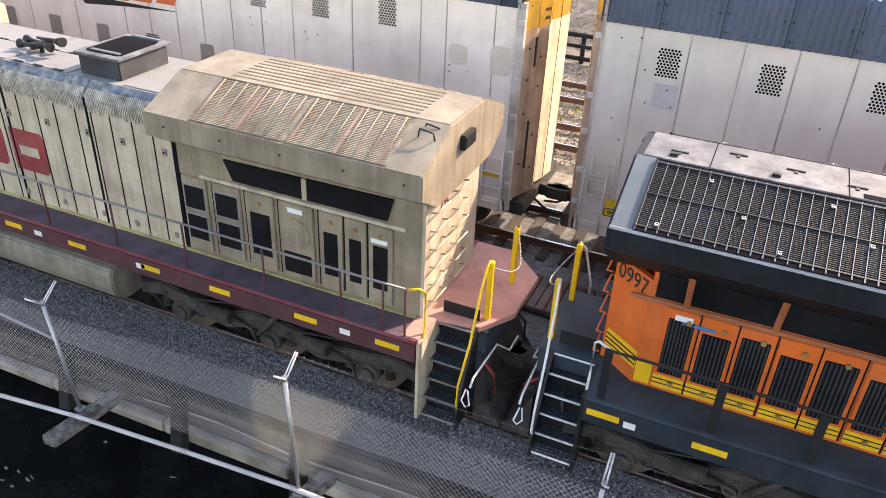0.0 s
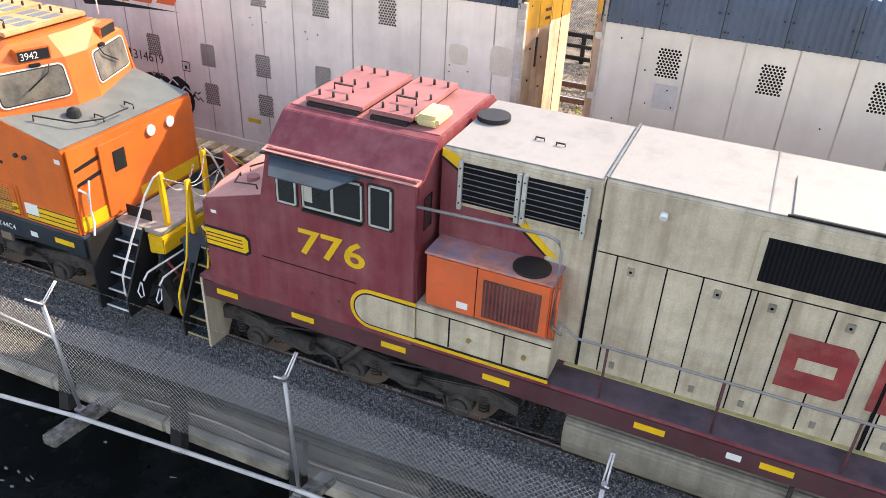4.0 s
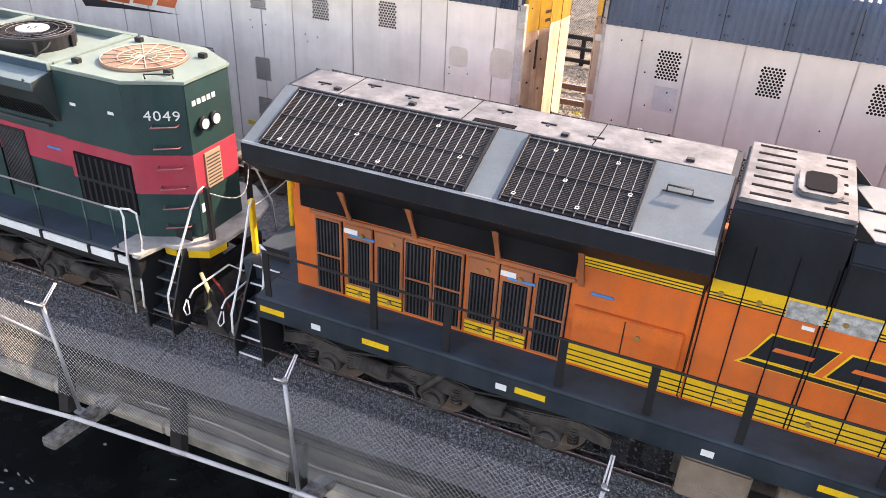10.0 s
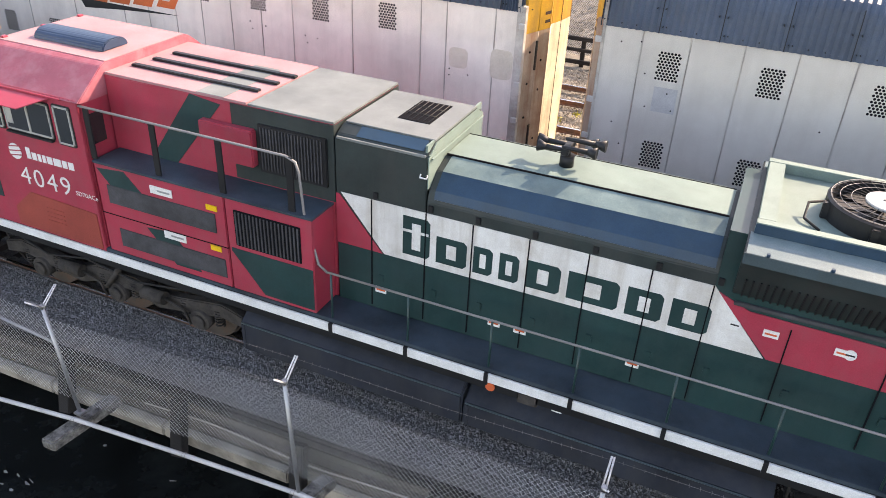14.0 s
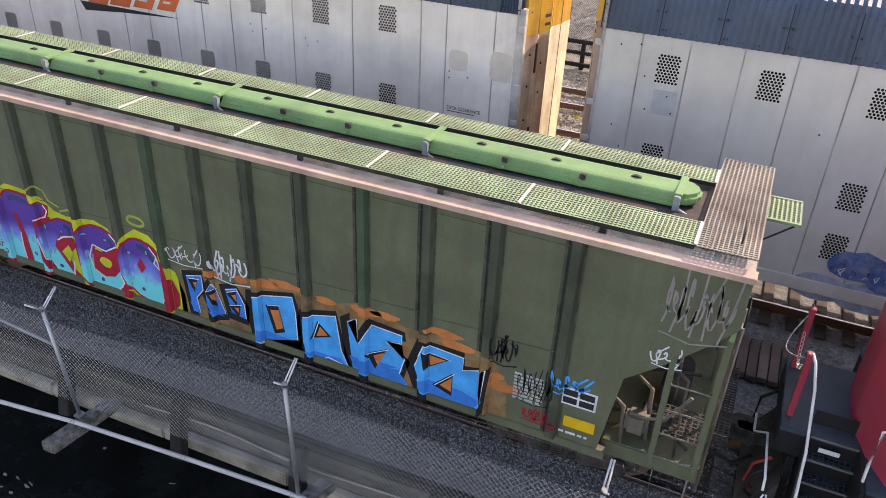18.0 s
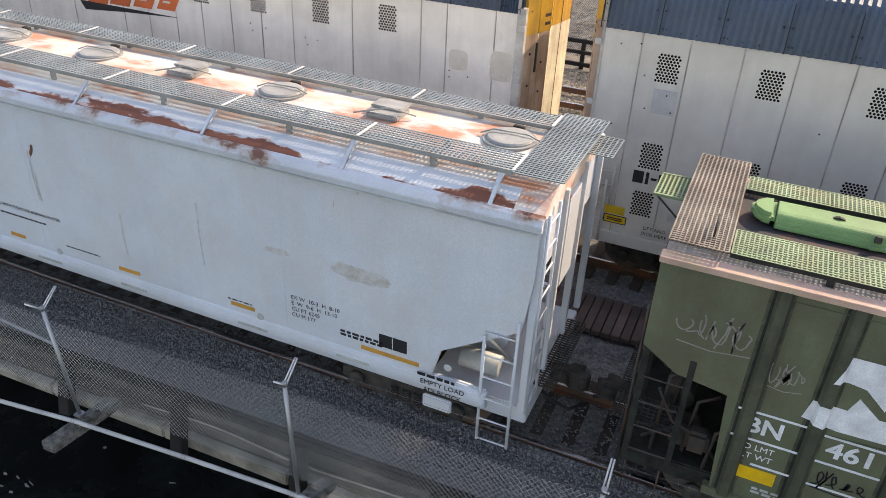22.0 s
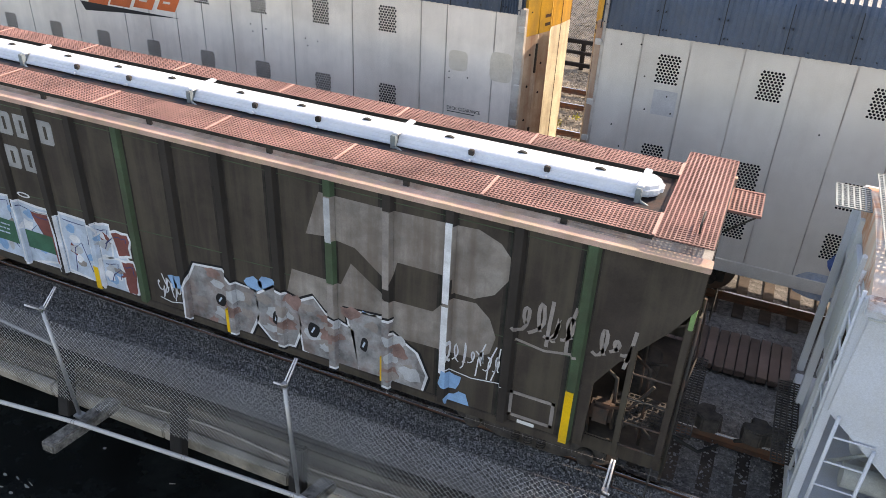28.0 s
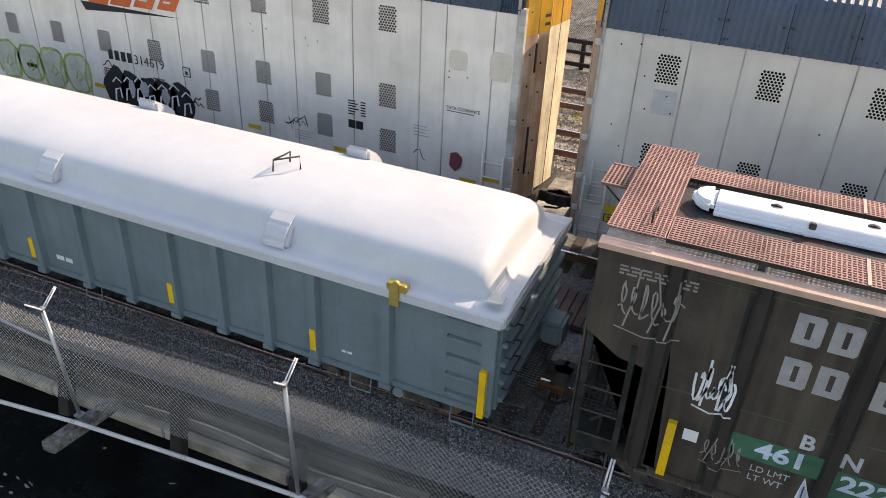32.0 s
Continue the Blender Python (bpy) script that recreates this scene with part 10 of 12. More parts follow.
def hopper_end(car, x, s, body, lit, material_post, bulkhead):
    """The open end of a hopper: slope sheet, posts, ladder, brake platform and end sill."""
    # The end away from the sun: grime plus shade put into its dark colours.
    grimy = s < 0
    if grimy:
        material_post = M["grimeshade"]
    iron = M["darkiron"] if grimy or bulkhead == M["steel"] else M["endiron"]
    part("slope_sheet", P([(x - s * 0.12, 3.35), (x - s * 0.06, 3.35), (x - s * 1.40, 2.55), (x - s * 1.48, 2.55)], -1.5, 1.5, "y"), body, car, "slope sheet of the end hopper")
    # Bulkhead colour follows the light: cream at the sunlit end, dark at the other.
    part("end_bulkhead", B(min(x - s * 1.40, x - s * 1.48), max(x - s * 1.40, x - s * 1.48), -1.5, 1.5, 1.05, 2.56), M["steel"] if grimy else bulkhead, car, "grimy bulkhead, darkened for shade" if grimy or bulkhead == M["steel"] else "cream bulkhead, lightened for sun")
    # End sheet takes the lighter green: sunlight put into its paint.
    part("end_sheet", B(min(x - s * 0.08, x - s * 0.02), max(x - s * 0.08, x - s * 0.02), -1.54, 1.54, 3.3, 4.16, bevel=0.008), lit, car, "end sheet in green lightened for the sun")
    part("end_sill", B(min(x - s * 1.3, x + s * 0.06), max(x - s * 1.3, x + s * 0.06), -1.4, 1.4, 0.85, 1.12, bevel=0.02), material_post, car)
    for y in (-1.48, -0.62, 0.62, 1.48):
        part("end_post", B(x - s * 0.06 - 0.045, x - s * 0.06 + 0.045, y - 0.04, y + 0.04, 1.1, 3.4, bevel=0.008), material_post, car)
    lad = part("ladder", T([(x + s * 0.03, -1.42, 0.75), (x + s * 0.03, -1.42, 3.45)], 0.022, 6), iron, car, "end ladder")
    part("ladder_rail", T([(x + s * 0.03, -0.98, 0.75), (x + s * 0.03, -0.98, 3.45)], 0.022, 6), iron, lad)
    for k in range(7):
        part("rung", T([(x + s * 0.03, -1.42, 0.85 + k * 0.4), (x + s * 0.03, -0.98, 0.85 + k * 0.4)], 0.014, 6), iron, lad)
    for k in range(4):
        part("side_rung", T([(x - s * 0.1, -1.57, 1.3 + k * 0.4), (x - s * 0.1, -1.6, 1.3 + k * 0.4), (x - s * 0.58, -1.6, 1.3 + k * 0.4), (x - s * 0.58, -1.57, 1.3 + k * 0.4)], 0.013, 6), iron, car)
    part("side_post", B(min(x - s * 0.66, x - s * 0.58), max(x - s * 0.66, x - s * 0.58), -1.57, -1.49, 1.05, 2.9, bevel=0.008), material_post, car)
    part("stirrup", T([(x - s * 0.1, -1.52, 1.0), (x - s * 0.1, -1.54, 0.45), (x - s * 0.55, -1.54, 0.45), (x - s * 0.55, -1.52, 1.0)], 0.016, 6), iron, car)
    cr = part("crossover", grating(bmesh.new(), min(x, x + s * 0.28), max(x, x + s * 0.28), -0.95, 0.95, 1.2, 0.06, 0.02, 0.015), M["steel"], car, "crossover platform grating")
    part("crossover_rail", T([(x + s * 0.05, -0.98, 2.05), (x + s * 0.1, -0.2, 2.0), (x + s * 0.05, 0.98, 2.2)], 0.016, 6), iron, car)
    part("brake_wheel", lathe(bmesh.new(), [(0.22, 0.0), (0.25, 0.015), (0.22, 0.03), (0.19, 0.015)], 20, (0, 0, 0)), M["steel"], car).matrix_basis = Matrix.Translation((x + s * 0.12, 0.55, 2.45)) @ Euler((0, math.pi / 2, 0)).to_matrix().to_4x4()
    xa, xb = min(x, x + s * 0.42), max(x, x + s * 0.42)
    tread = M["greengrate"] if body == M["olive"] else M["redgrate"]
    bp = part("brake_platform", B(xa, xb, 0.13, 0.17, 4.12, 4.16, bevel=0.004), tread, car, "small end platform grating")
    part("platform_edge", B(xa, xb, 0.83, 0.87, 4.12, 4.16, bevel=0.004), tread, bp)
    for k in range(8):
        xx = xa + 0.01 + (xb - xa - 0.02) * k / 7
        part("platform_slat", B(xx - 0.011, xx + 0.011, 0.17, 0.83, 4.13, 4.15), tread, bp)
    for k in range(9):
        yy = 0.22 + k * 0.07
        part("platform_slat", B(xa, xb, yy - 0.008, yy + 0.008, 4.132, 4.152), tread, bp)
    cr["kind"] = "stuff"
    part("platform_brace", T([(x + s * 0.4, 0.2, 4.13), (x + s * 0.02, 0.2, 3.8)], 0.014, 5), M["steel"], bp)
    part("air_reservoir", C((x - s * 0.55, -0.55, 1.5), (x - s * 0.55, 0.25, 1.5), 0.2, 16), M["steel"], car)
    part("brake_valve", B(min(x - s * 0.9, x - s * 0.55), max(x - s * 0.9, x - s * 0.55), -1.1, -0.75, 1.12, 1.5, bevel=0.04), M["steel"], car)
    part("brake_pipe", T([(x - s * 0.2, -1.2, 1.2), (x - s * 0.7, -1.1, 1.55), (x - s * 1.1, -0.9, 1.3), (x - s * 1.5, -0.9, 1.2)], 0.025, 6), M["steel"], car)
    for k, (yy, zz) in enumerate(((-1.2, 1.45), (-0.3, 1.8), (0.5, 2.1))):
        part("brake_rod", T([(x - s * 0.25, yy, zz), (x - s * 0.8, yy + 0.2, zz - 0.25), (x - s * 1.5, yy, zz - 0.3)], 0.022, 6), M["steel"], car)
    for k, (dx, yy, z0, z1) in enumerate(((0.35, -1.3, 1.1, 2.4), (0.75, -1.15, 1.1, 2.0), (1.05, -1.35, 1.1, 1.75), (0.5, -0.7, 1.1, 2.6))):
        part("brake_pipe", T([(x - s * dx, yy, z0), (x - s * (dx + 0.05), yy, z1), (x - s * (dx + 0.3), yy + 0.1, z1 + 0.1)], 0.028, 6), iron, car)
    part("valve_body", B(min(x - s * 1.05, x - s * 0.75), max(x - s * 1.05, x - s * 0.75), -1.42, -1.2, 1.35, 1.7, bevel=0.05), iron, car)
    part("brake_chain", T([(x - s * 0.3, -1.35, 2.2), (x - s * 0.55, -1.38, 1.75), (x - s * 0.95, -1.35, 1.6), (x - s * 1.2, -1.3, 1.25)], 0.022, 6), iron, car)
    part("step_grating", grating(bmesh.new(), min(x - s * 0.62, x - s * 0.06), max(x - s * 0.62, x - s * 0.06), -1.5, -0.9, 1.62, 0.07, 0.02, 0.015), M["steel"], car, "step grating behind the side ladder")
    coupler(car, x - s * 0.15, s)


def ribbed_hopper(x0, x1, ribs, body, dim, rib_m, chord, grate, hatch, lit, label, roofm, cut, bulkhead):
    car = thing("covered_hopper", label, "railway wagon", group="hopper wagons of the train")
    zt, zb = 4.155, 1.02
    edges = [x0] + [r for r in ribs] + [x1]
    # end bays are cut away below the corner; the rest are plain sheets
    part("side_sheet", P([(x1, zt)] + [(x1 - u, z) for u, z in cut] + [(ribs[-1], 1.06), (ribs[-1], zt)], -1.56, -1.50, "y"), body, car, "end side sheet with a cut-away corner")
    part("side_sheet", P([(x0, zt), (x0, 2.95), (x0 + 0.45, 2.65), (x0 + 1.08, 2.55), (x0 + 1.18, 1.06), (ribs[0], 1.06), (ribs[0], zt)], -1.56, -1.50, "y"), body, car, "end side sheet with a cut-away corner")
    for a, b in zip(ribs, ribs[1:]):
        part("side_sheet", B(a + 0.002, b - 0.002, -1.56, -1.50, zb, zt), body, car)
        part("sheet_seam", B(a, b, -1.564, -1.555, zt - 0.12, zt - 0.108), rib_m, car)
        part("crease", P([(a + 0.1, 2.40), (b - 0.1, 2.44), (b - 0.1, 2.455), (a + 0.1, 2.415)], -1.5635, -1.555, "y"), rib_m, car)
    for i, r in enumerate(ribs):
        # Strips and rib faces darkened: soot plus the soft shade beside each rib.
        for u0, u1, m in ((-0.155, -0.12, "ribhaze"), (-0.12, -0.088, "grimeshade"), (0.088, 0.115, "ribhaze")):
            part("rib_seam", B(r + u0, r + u1, -1.5625, -1.55, zb, zt), M[m] if body == M["olive"] or m == "grimeshade" else M["ribhazebrown"], car, "sooty seam with the rib's shade in its colour")
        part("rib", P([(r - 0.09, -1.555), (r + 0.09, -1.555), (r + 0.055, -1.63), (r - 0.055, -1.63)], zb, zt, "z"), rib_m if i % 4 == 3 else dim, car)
    part("side_sheet_far", B(x0 + 0.1, x1 - 0.1, 1.50, 1.56, 1.1, 3.95), body, car)
    part("bin", B(x0 + 2.3, x1 - 2.3, -1.48, 1.48, 1.0, 4.0), body, car)
    part("side_sill", B(x0 + 1.1, x1 - 1.2, -1.59, -1.46, 0.92, 1.06, bevel=0.01), body, car)
    part("top_chord", P([(-1.62, 4.15), (-1.62, 4.225), (-1.46, 4.25), (-1.42, 4.15)], x0 - 0.02, x1 + 0.02, bevel=0.006), chord, car, "bleached top edge")
    part("top_chord", P([(1.60, 3.92), (1.60, 4.02), (1.46, 4.04), (1.42, 3.92)], x0 - 0.02, x1 + 0.02, bevel=0.006), chord, car)
    # Roof colour is darkened for the shade beside the hatch covers.
    part("roof", P([(-1.48, 4.2), (-0.5, 4.27), (0.5, 4.27), (0.9, 4.2), (1.5, 4.0), (1.5, 3.9), (-1.48, 4.1)], x0, x1), roofm, car, "hopper roof, darkened for hatch shade")
    part("roof_margin", P([(-1.47, 4.207), (-1.2, 4.228), (-1.2, 4.222), (-1.47, 4.2)], x0 + 0.01, x1 - 0.01), M["roofdust"], car, "dusty strip along the roof edge")
    n = 7
    xs = [x0 + 0.7 + (x1 - x0 - 1.4) * i / n for i in range(n + 1)]
    grate_row(car, xs, -1.40, -0.80, 4.36, grate)
    grate_row(car, xs, 0.42, 0.86, 4.36, grate)
    for a, b in ((x0 + 0.02, x0 + 0.68), (x1 - 0.68, x1 - 0.02)):
        w = part("walkway_grating", grating(bmesh.new(), a, b, -1.42, 1.3, 4.37, 0.052, 0.017, 0.014), M["endgrate"] if grate == M["greengrate"] else grate, car, "end walkway grating")
        part("grab_iron", T([(b - 0.2, -1.15, 4.38), (b - 0.2, -1.15, 4.5), (b - 0.2, -0.8, 4.5), (b - 0.2, -0.8, 4.38)], 0.014, 6), M["steel"], w)
    # long hatch covers with clamps
    hx = [x0 + 0.95 + (x1 - x0 - 1.9) * i / 4 for i in range(5)]
    for i, (a, b) in enumerate(zip(hx, hx[1:])):
        a2 = a + (0.12 if i == 0 else 0.0)
        b2 = b - (0.12 if i == 3 else 0.0)
        pro = [(-0.425, 4.29), (-0.425, 4.322), (-0.385, 4.332), (-0.38, 4.366), (-0.355, 4.376), (-0.345, 4.41), (-0.31, 4.44), (-0.25, 4.455), (0.0, 4.465), (0.07, 4.445), (0.10, 4.40), (0.12, 4.345), (0.16, 4.335), (0.16, 4.30)]
        h = part("hatch_cover", P(pro, a2 + 0.03, b2 - 0.03, bevel=0.008), hatch, car, "long lengthwise hatch cover")
        for end, xx, sg in ((i == 0, a2 + 0.02, -1), (i == 3, b2 - 0.02, 1)):
            if end:
                pts = [(xx, -0.41), (xx + sg * 0.16, -0.37), (xx + sg * 0.27, -0.25), (xx + sg * 0.30, -0.13), (xx + sg * 0.27, -0.01), (xx + sg * 0.16, 0.11), (xx, 0.15)]
                part("rounded_end", P(pts, 4.30, 4.455, "z", bevel=0.05), hatch, h)
        part("joint_strap", B(b2 - 0.05, b2 + 0.05, -0.43, 0.17, 4.44, 4.48, bevel=0.01), hatch, h)
        part("clamp", B(b2 - 0.04, b2 + 0.04, -0.49, -0.40, 4.26, 4.46, bevel=0.01), M["galvgrate"], h, "hatch clamp")
        part("clamp_handle", T([(b2, -0.46, 4.3), (b2 + 0.18, -0.50, 4.24)], 0.022, 6), M["galvgrate"], h)
        for k in range(3):
            xx = a2 + (b2 - a2) * (k + 0.6) / 3.2
            part("lug", P([(xx, 4.462), (xx + 0.14, 4.462), (xx + 0.11, 4.478), (xx + 0.07, 4.488), (xx + 0.03, 4.478)], -0.16, -0.11, "y"), M["grimeshade"], h)
            if k < 2:
                part("side_clamp", B(xx + 0.46, xx + 0.54, -0.395, -0.33, 4.37, 4.45, bevel=0.01), M["steel"], h)
                part("clamp_foot", B(xx + 0.42, xx + 0.52, -0.46, -0.41, 4.30, 4.34, bevel=0.008), hatch, h)
    for x, s in ((x0, -1), (x1, 1)):
        hopper_end(car, x, s, body, lit, body, bulkhead)
        bogie(car, x - s * 1.9)
    for k in range(3):
        xc = x0 + (x1 - x0) * (k + 1) / 4
        part("outlet_chute", P([(-1.3, 1.0), (1.3, 1.0), (0.4, 0.35), (-0.4, 0.35)], xc - 0.9, xc + 0.9), M["steel"], car, "bottom outlet chute")
    return car


M["endgrate"] = surface("worn grey-brown grating", (0.27, 0.235, 0.19), 0.7, var=0.25, dirt=(0.16, 0.07, 0.05), dirt_amount=0.35, dirt_scale=1.2)


def round_logo(car, x0, x1, z0, z1, material, ribs):
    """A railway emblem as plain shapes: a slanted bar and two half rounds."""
    w, h = x1 - x0, z1 - z0
    upper = [(0.12, 0.64), (0.19, 0.98), (0.5, 0.98), (0.76, 0.99), (0.87, 1.0), (0.96, 0.94), (1.0, 0.86), (1.0, 0.7), (0.95, 0.57), (0.87, 0.5), (0.78, 0.5), (0.78, 0.61), (0.54, 0.61), (0.51, 0.42), (0.35, 0.63), (0.22, 0.66)]
    lower = [(0.0, 0.06), (0.04, 0.32), (0.28, 0.31), (0.33, 0.5), (0.5, 0.3), (0.7, 0.31), (0.77, 0.46), (0.88, 0.47), (0.94, 0.38), (0.97, 0.25), (0.95, 0.11), (0.88, 0.03), (0.58, 0.01), (0.26, 0.0)]
    for poly in (upper, lower):
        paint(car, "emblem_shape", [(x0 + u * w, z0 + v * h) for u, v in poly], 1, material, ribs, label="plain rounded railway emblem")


def grown(poly, k, dx=0.0, dz=0.0):
    """The outline pushed out from its middle by k metres."""
    cx, cz = sum(p[0] for p in poly) / len(poly), sum(p[1] for p in poly) / len(poly)
    return [(x + (x - cx) / (math.hypot(x - cx, z - cz) or 1) * k + dx, z + (z - cz) / (math.hypot(x - cx, z - cz) or 1) * k + dz) for x, z in poly]


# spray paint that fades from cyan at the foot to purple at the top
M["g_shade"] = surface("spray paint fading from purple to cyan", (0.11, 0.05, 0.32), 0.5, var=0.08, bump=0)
stain(M["g_shade"], (0.15, 0.20, 0.62), (1, 1, 1), 1.2, 0.42, 0.62, 1.0, 2.0, "Z", 1.35, 2.05, 0.3)
stain(M["g_shade"], (0.09, 0.60, 0.66), (1, 1, 1), 1.2, 0.50, 0.64, 1.0, 2.0, "Z", 1.15, 1.85, 0.3)
M["g_limefade"] = surface("thin lime spray", (0.33, 0.37, 0.06), 0.6, var=0.2, scale=5)

# green hopper
GR = [-49.5, -48.76, -47.80, -46.87, -45.97, -45.03, -44.12, -43.24, -42.35, -41.45, -40.55, -39.58, -38.61, -37.67, -36.65]
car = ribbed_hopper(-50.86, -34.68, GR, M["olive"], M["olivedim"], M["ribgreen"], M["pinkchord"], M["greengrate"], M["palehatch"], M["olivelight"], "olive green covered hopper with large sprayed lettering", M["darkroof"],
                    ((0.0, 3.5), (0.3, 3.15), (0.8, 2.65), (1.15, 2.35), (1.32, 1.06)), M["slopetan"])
round_logo(car, -48.95, -47.45, 2.50, 3.56, M["g_white"], GR)
for x0, x1, z in ((-49.62, -48.85, 2.42), (-49.62, -48.85, 2.00), (-48.65, -47.95, 2.38), (-48.65, -47.95, 1.98), (-47.75, -47.0, 2.36), (-47.75, -47.0, 1.96), (-49.3, -48.85, 1.62), (-48.65, -47.95, 1.6), (-47.75, -46.95, 1.56)):
    part("stencil_line", B(x0, x1, -1.566, -1.55, z, z + 0.03), M["g_white"], car)
words("BN", 0.24, M["g_white"], car, (-49.50, -1.563, 2.13), (90, 0, 0), bold=0.008)
words("461", 0.24, M["g_white"], car, (-48.58, -1.563, 2.11), (90, 0, 0), bold=0.008, wide=1.1)
words("607", 0.24, M["g_white"], car, (-47.69, -1.563, 2.08), (90, 0, 0), bold=0.008, wide=1.1)
words("LD LMT", 0.09, M["g_white"], car, (-49.5, -1.563, 1.86), (90, 0, 0))
words("LT WT", 0.09, M["g_white"], car, (-49.45, -1.563, 1.72), (90, 0, 0))
words("197900", 0.09, M["g_white"], car, (-47.45, -1.563, 1.84), (90, 0, 0))
words("65100", 0.09, M["g_white"], car, (-47.35, -1.563, 1.66), (90, 0, 0))
part("yellow_plate", B(-49.45, -48.98, -1.568, -1.55, 1.38, 1.58), M["reflector"], car)
bars(car, -49.2, 1.25, 0.35, 2, M["g_steel"], seed=3)
scrawl(car, -48.6, 1.62, 0.6, 0.25, 4, M["g_black"], GR, 5, width=0.02)
scrawl(car, -47.9, 1.3, 0.9, 0.5, 6, M["g_black"], GR, 6, width=0.02)
scrawl(car, -50.5, 3.2, 0.8, 0.4, 6, M["g_fade"], GR, 7, width=0.02)
scrawl(car, -49.4, 2.9, 0.35, 0.3, 5, M["g_fade"], GR, 8, width=0.014)
# first big piece: purple to cyan bubble shapes with wine outline and lime cloud
lime = [(-47.35, 0.98), (-47.08, 1.86), (-46.88, 2.36), (-46.61, 2.54), (-46.3, 2.54), (-46.04, 2.5), (-45.78, 2.46), (-45.54, 2.28), (-45.28, 2.24), (-44.97, 2.28), (-44.65, 2.33), (-44.38, 2.25), (-44.17, 2.0), (-44.04, 2.2), (-43.79, 2.39), (-43.5, 2.35), (-43.3, 2.15), (-43.25, 1.88), (-43.05, 1.79), (-42.9, 1.4), (-42.9, 0.98)]
paint(car, "spray_cloud", lime, 0, M["g_lime"], GR, label="lime green sprayed cloud")
paint(car, "spray_cloud", [(-47.7, 1.4), (-47.32, 1.51), (-47.18, 1.28), (-47.25, 1.0), (-47.62, 0.98)], 0, M["g_lime"], GR)
BUBBLES = (([(-47.25, 1.02), (-47.14, 1.4), (-47.05, 1.65), (-46.92, 1.98), (-46.79, 2.23), (-46.67, 2.36), (-46.53, 2.41), (-46.3, 2.41), (-46.13, 2.38), (-46.08, 2.26), (-45.92, 2.34), (-45.77, 2.33), (-45.81, 2.15), (-46.0, 2.02), (-46.13, 1.91), (-46.13, 1.61), (-46.0, 1.21), (-45.74, 0.98), (-46.51, 0.98), (-46.64, 1.0)], (0.07, -0.02)),
           ([(-46.04, 1.83), (-45.78, 1.99), (-45.5, 2.12), (-45.34, 2.13), (-45.21, 2.1), (-45.18, 1.86), (-45.4, 1.84), (-45.59, 1.76), (-45.59, 1.51), (-45.48, 1.33), (-45.35, 1.02), (-45.83, 0.98), (-46.01, 1.29)], (0.07, -0.02)),
           ([(-45.12, 1.92), (-44.93, 2.12), (-44.72, 2.2), (-44.5, 2.2), (-44.33, 2.13), (-44.24, 1.95), (-44.5, 1.75), (-44.75, 1.81), (-44.87, 1.58), (-44.84, 1.32), (-44.59, 1.23), (-44.22, 1.48), (-44.13, 1.28), (-44.39, 1.04), (-44.92, 1.0), (-45.1, 1.15), (-45.16, 1.33), (-45.17, 1.65)], (0.05, -0.04)),
           ([(-44.18, 1.81), (-44.05, 2.04), (-43.92, 2.15), (-43.8, 2.19), (-43.66, 2.19), (-43.54, 2.13), (-43.38, 1.93), (-43.32, 1.59), (-43.32, 1.25), (-43.42, 1.05), (-43.69, 1.05), (-43.9, 1.11), (-44.03, 1.21), (-44.17, 1.48)], (0.10, -0.04)))
RED = ([(-46.56, 2.03), (-46.47, 1.98), (-46.37, 1.59), (-46.33, 1.0), (-46.55, 1.0), (-46.5, 1.6)], [(-46.08, 1.98), (-45.81, 2.15), (-45.66, 2.12), (-45.75, 2.0), (-46.0, 1.86), (-46.0, 1.6), (-45.9, 1.25), (-45.72, 1.0), (-45.86, 0.99), (-46.08, 1.25), (-46.14, 1.6)],
       [(-45.7, 1.55), (-45.62, 1.72), (-45.43, 1.81), (-45.2, 1.82), (-45.2, 1.66), (-45.4, 1.45), (-45.34, 1.2), (-45.12, 1.0), (-45.33, 1.0), (-45.5, 1.25)], [(-44.8, 1.76), (-44.51, 1.73), (-44.22, 1.95), (-44.22, 1.5), (-44.4, 1.3), (-44.62, 1.25), (-44.84, 1.35)],
       [(-43.84, 1.70), (-43.74, 1.88), (-43.66, 1.7), (-43.77, 1.56)], [(-43.32, 1.72), (-43.13, 1.62), (-43.02, 1.37), (-43.04, 1.15), (-43.2, 0.99), (-43.44, 1.0), (-43.29, 1.33)], [(-44.1, 1.22), (-44.3, 1.0), (-43.95, 1.0)])
drng = random.Random(40)
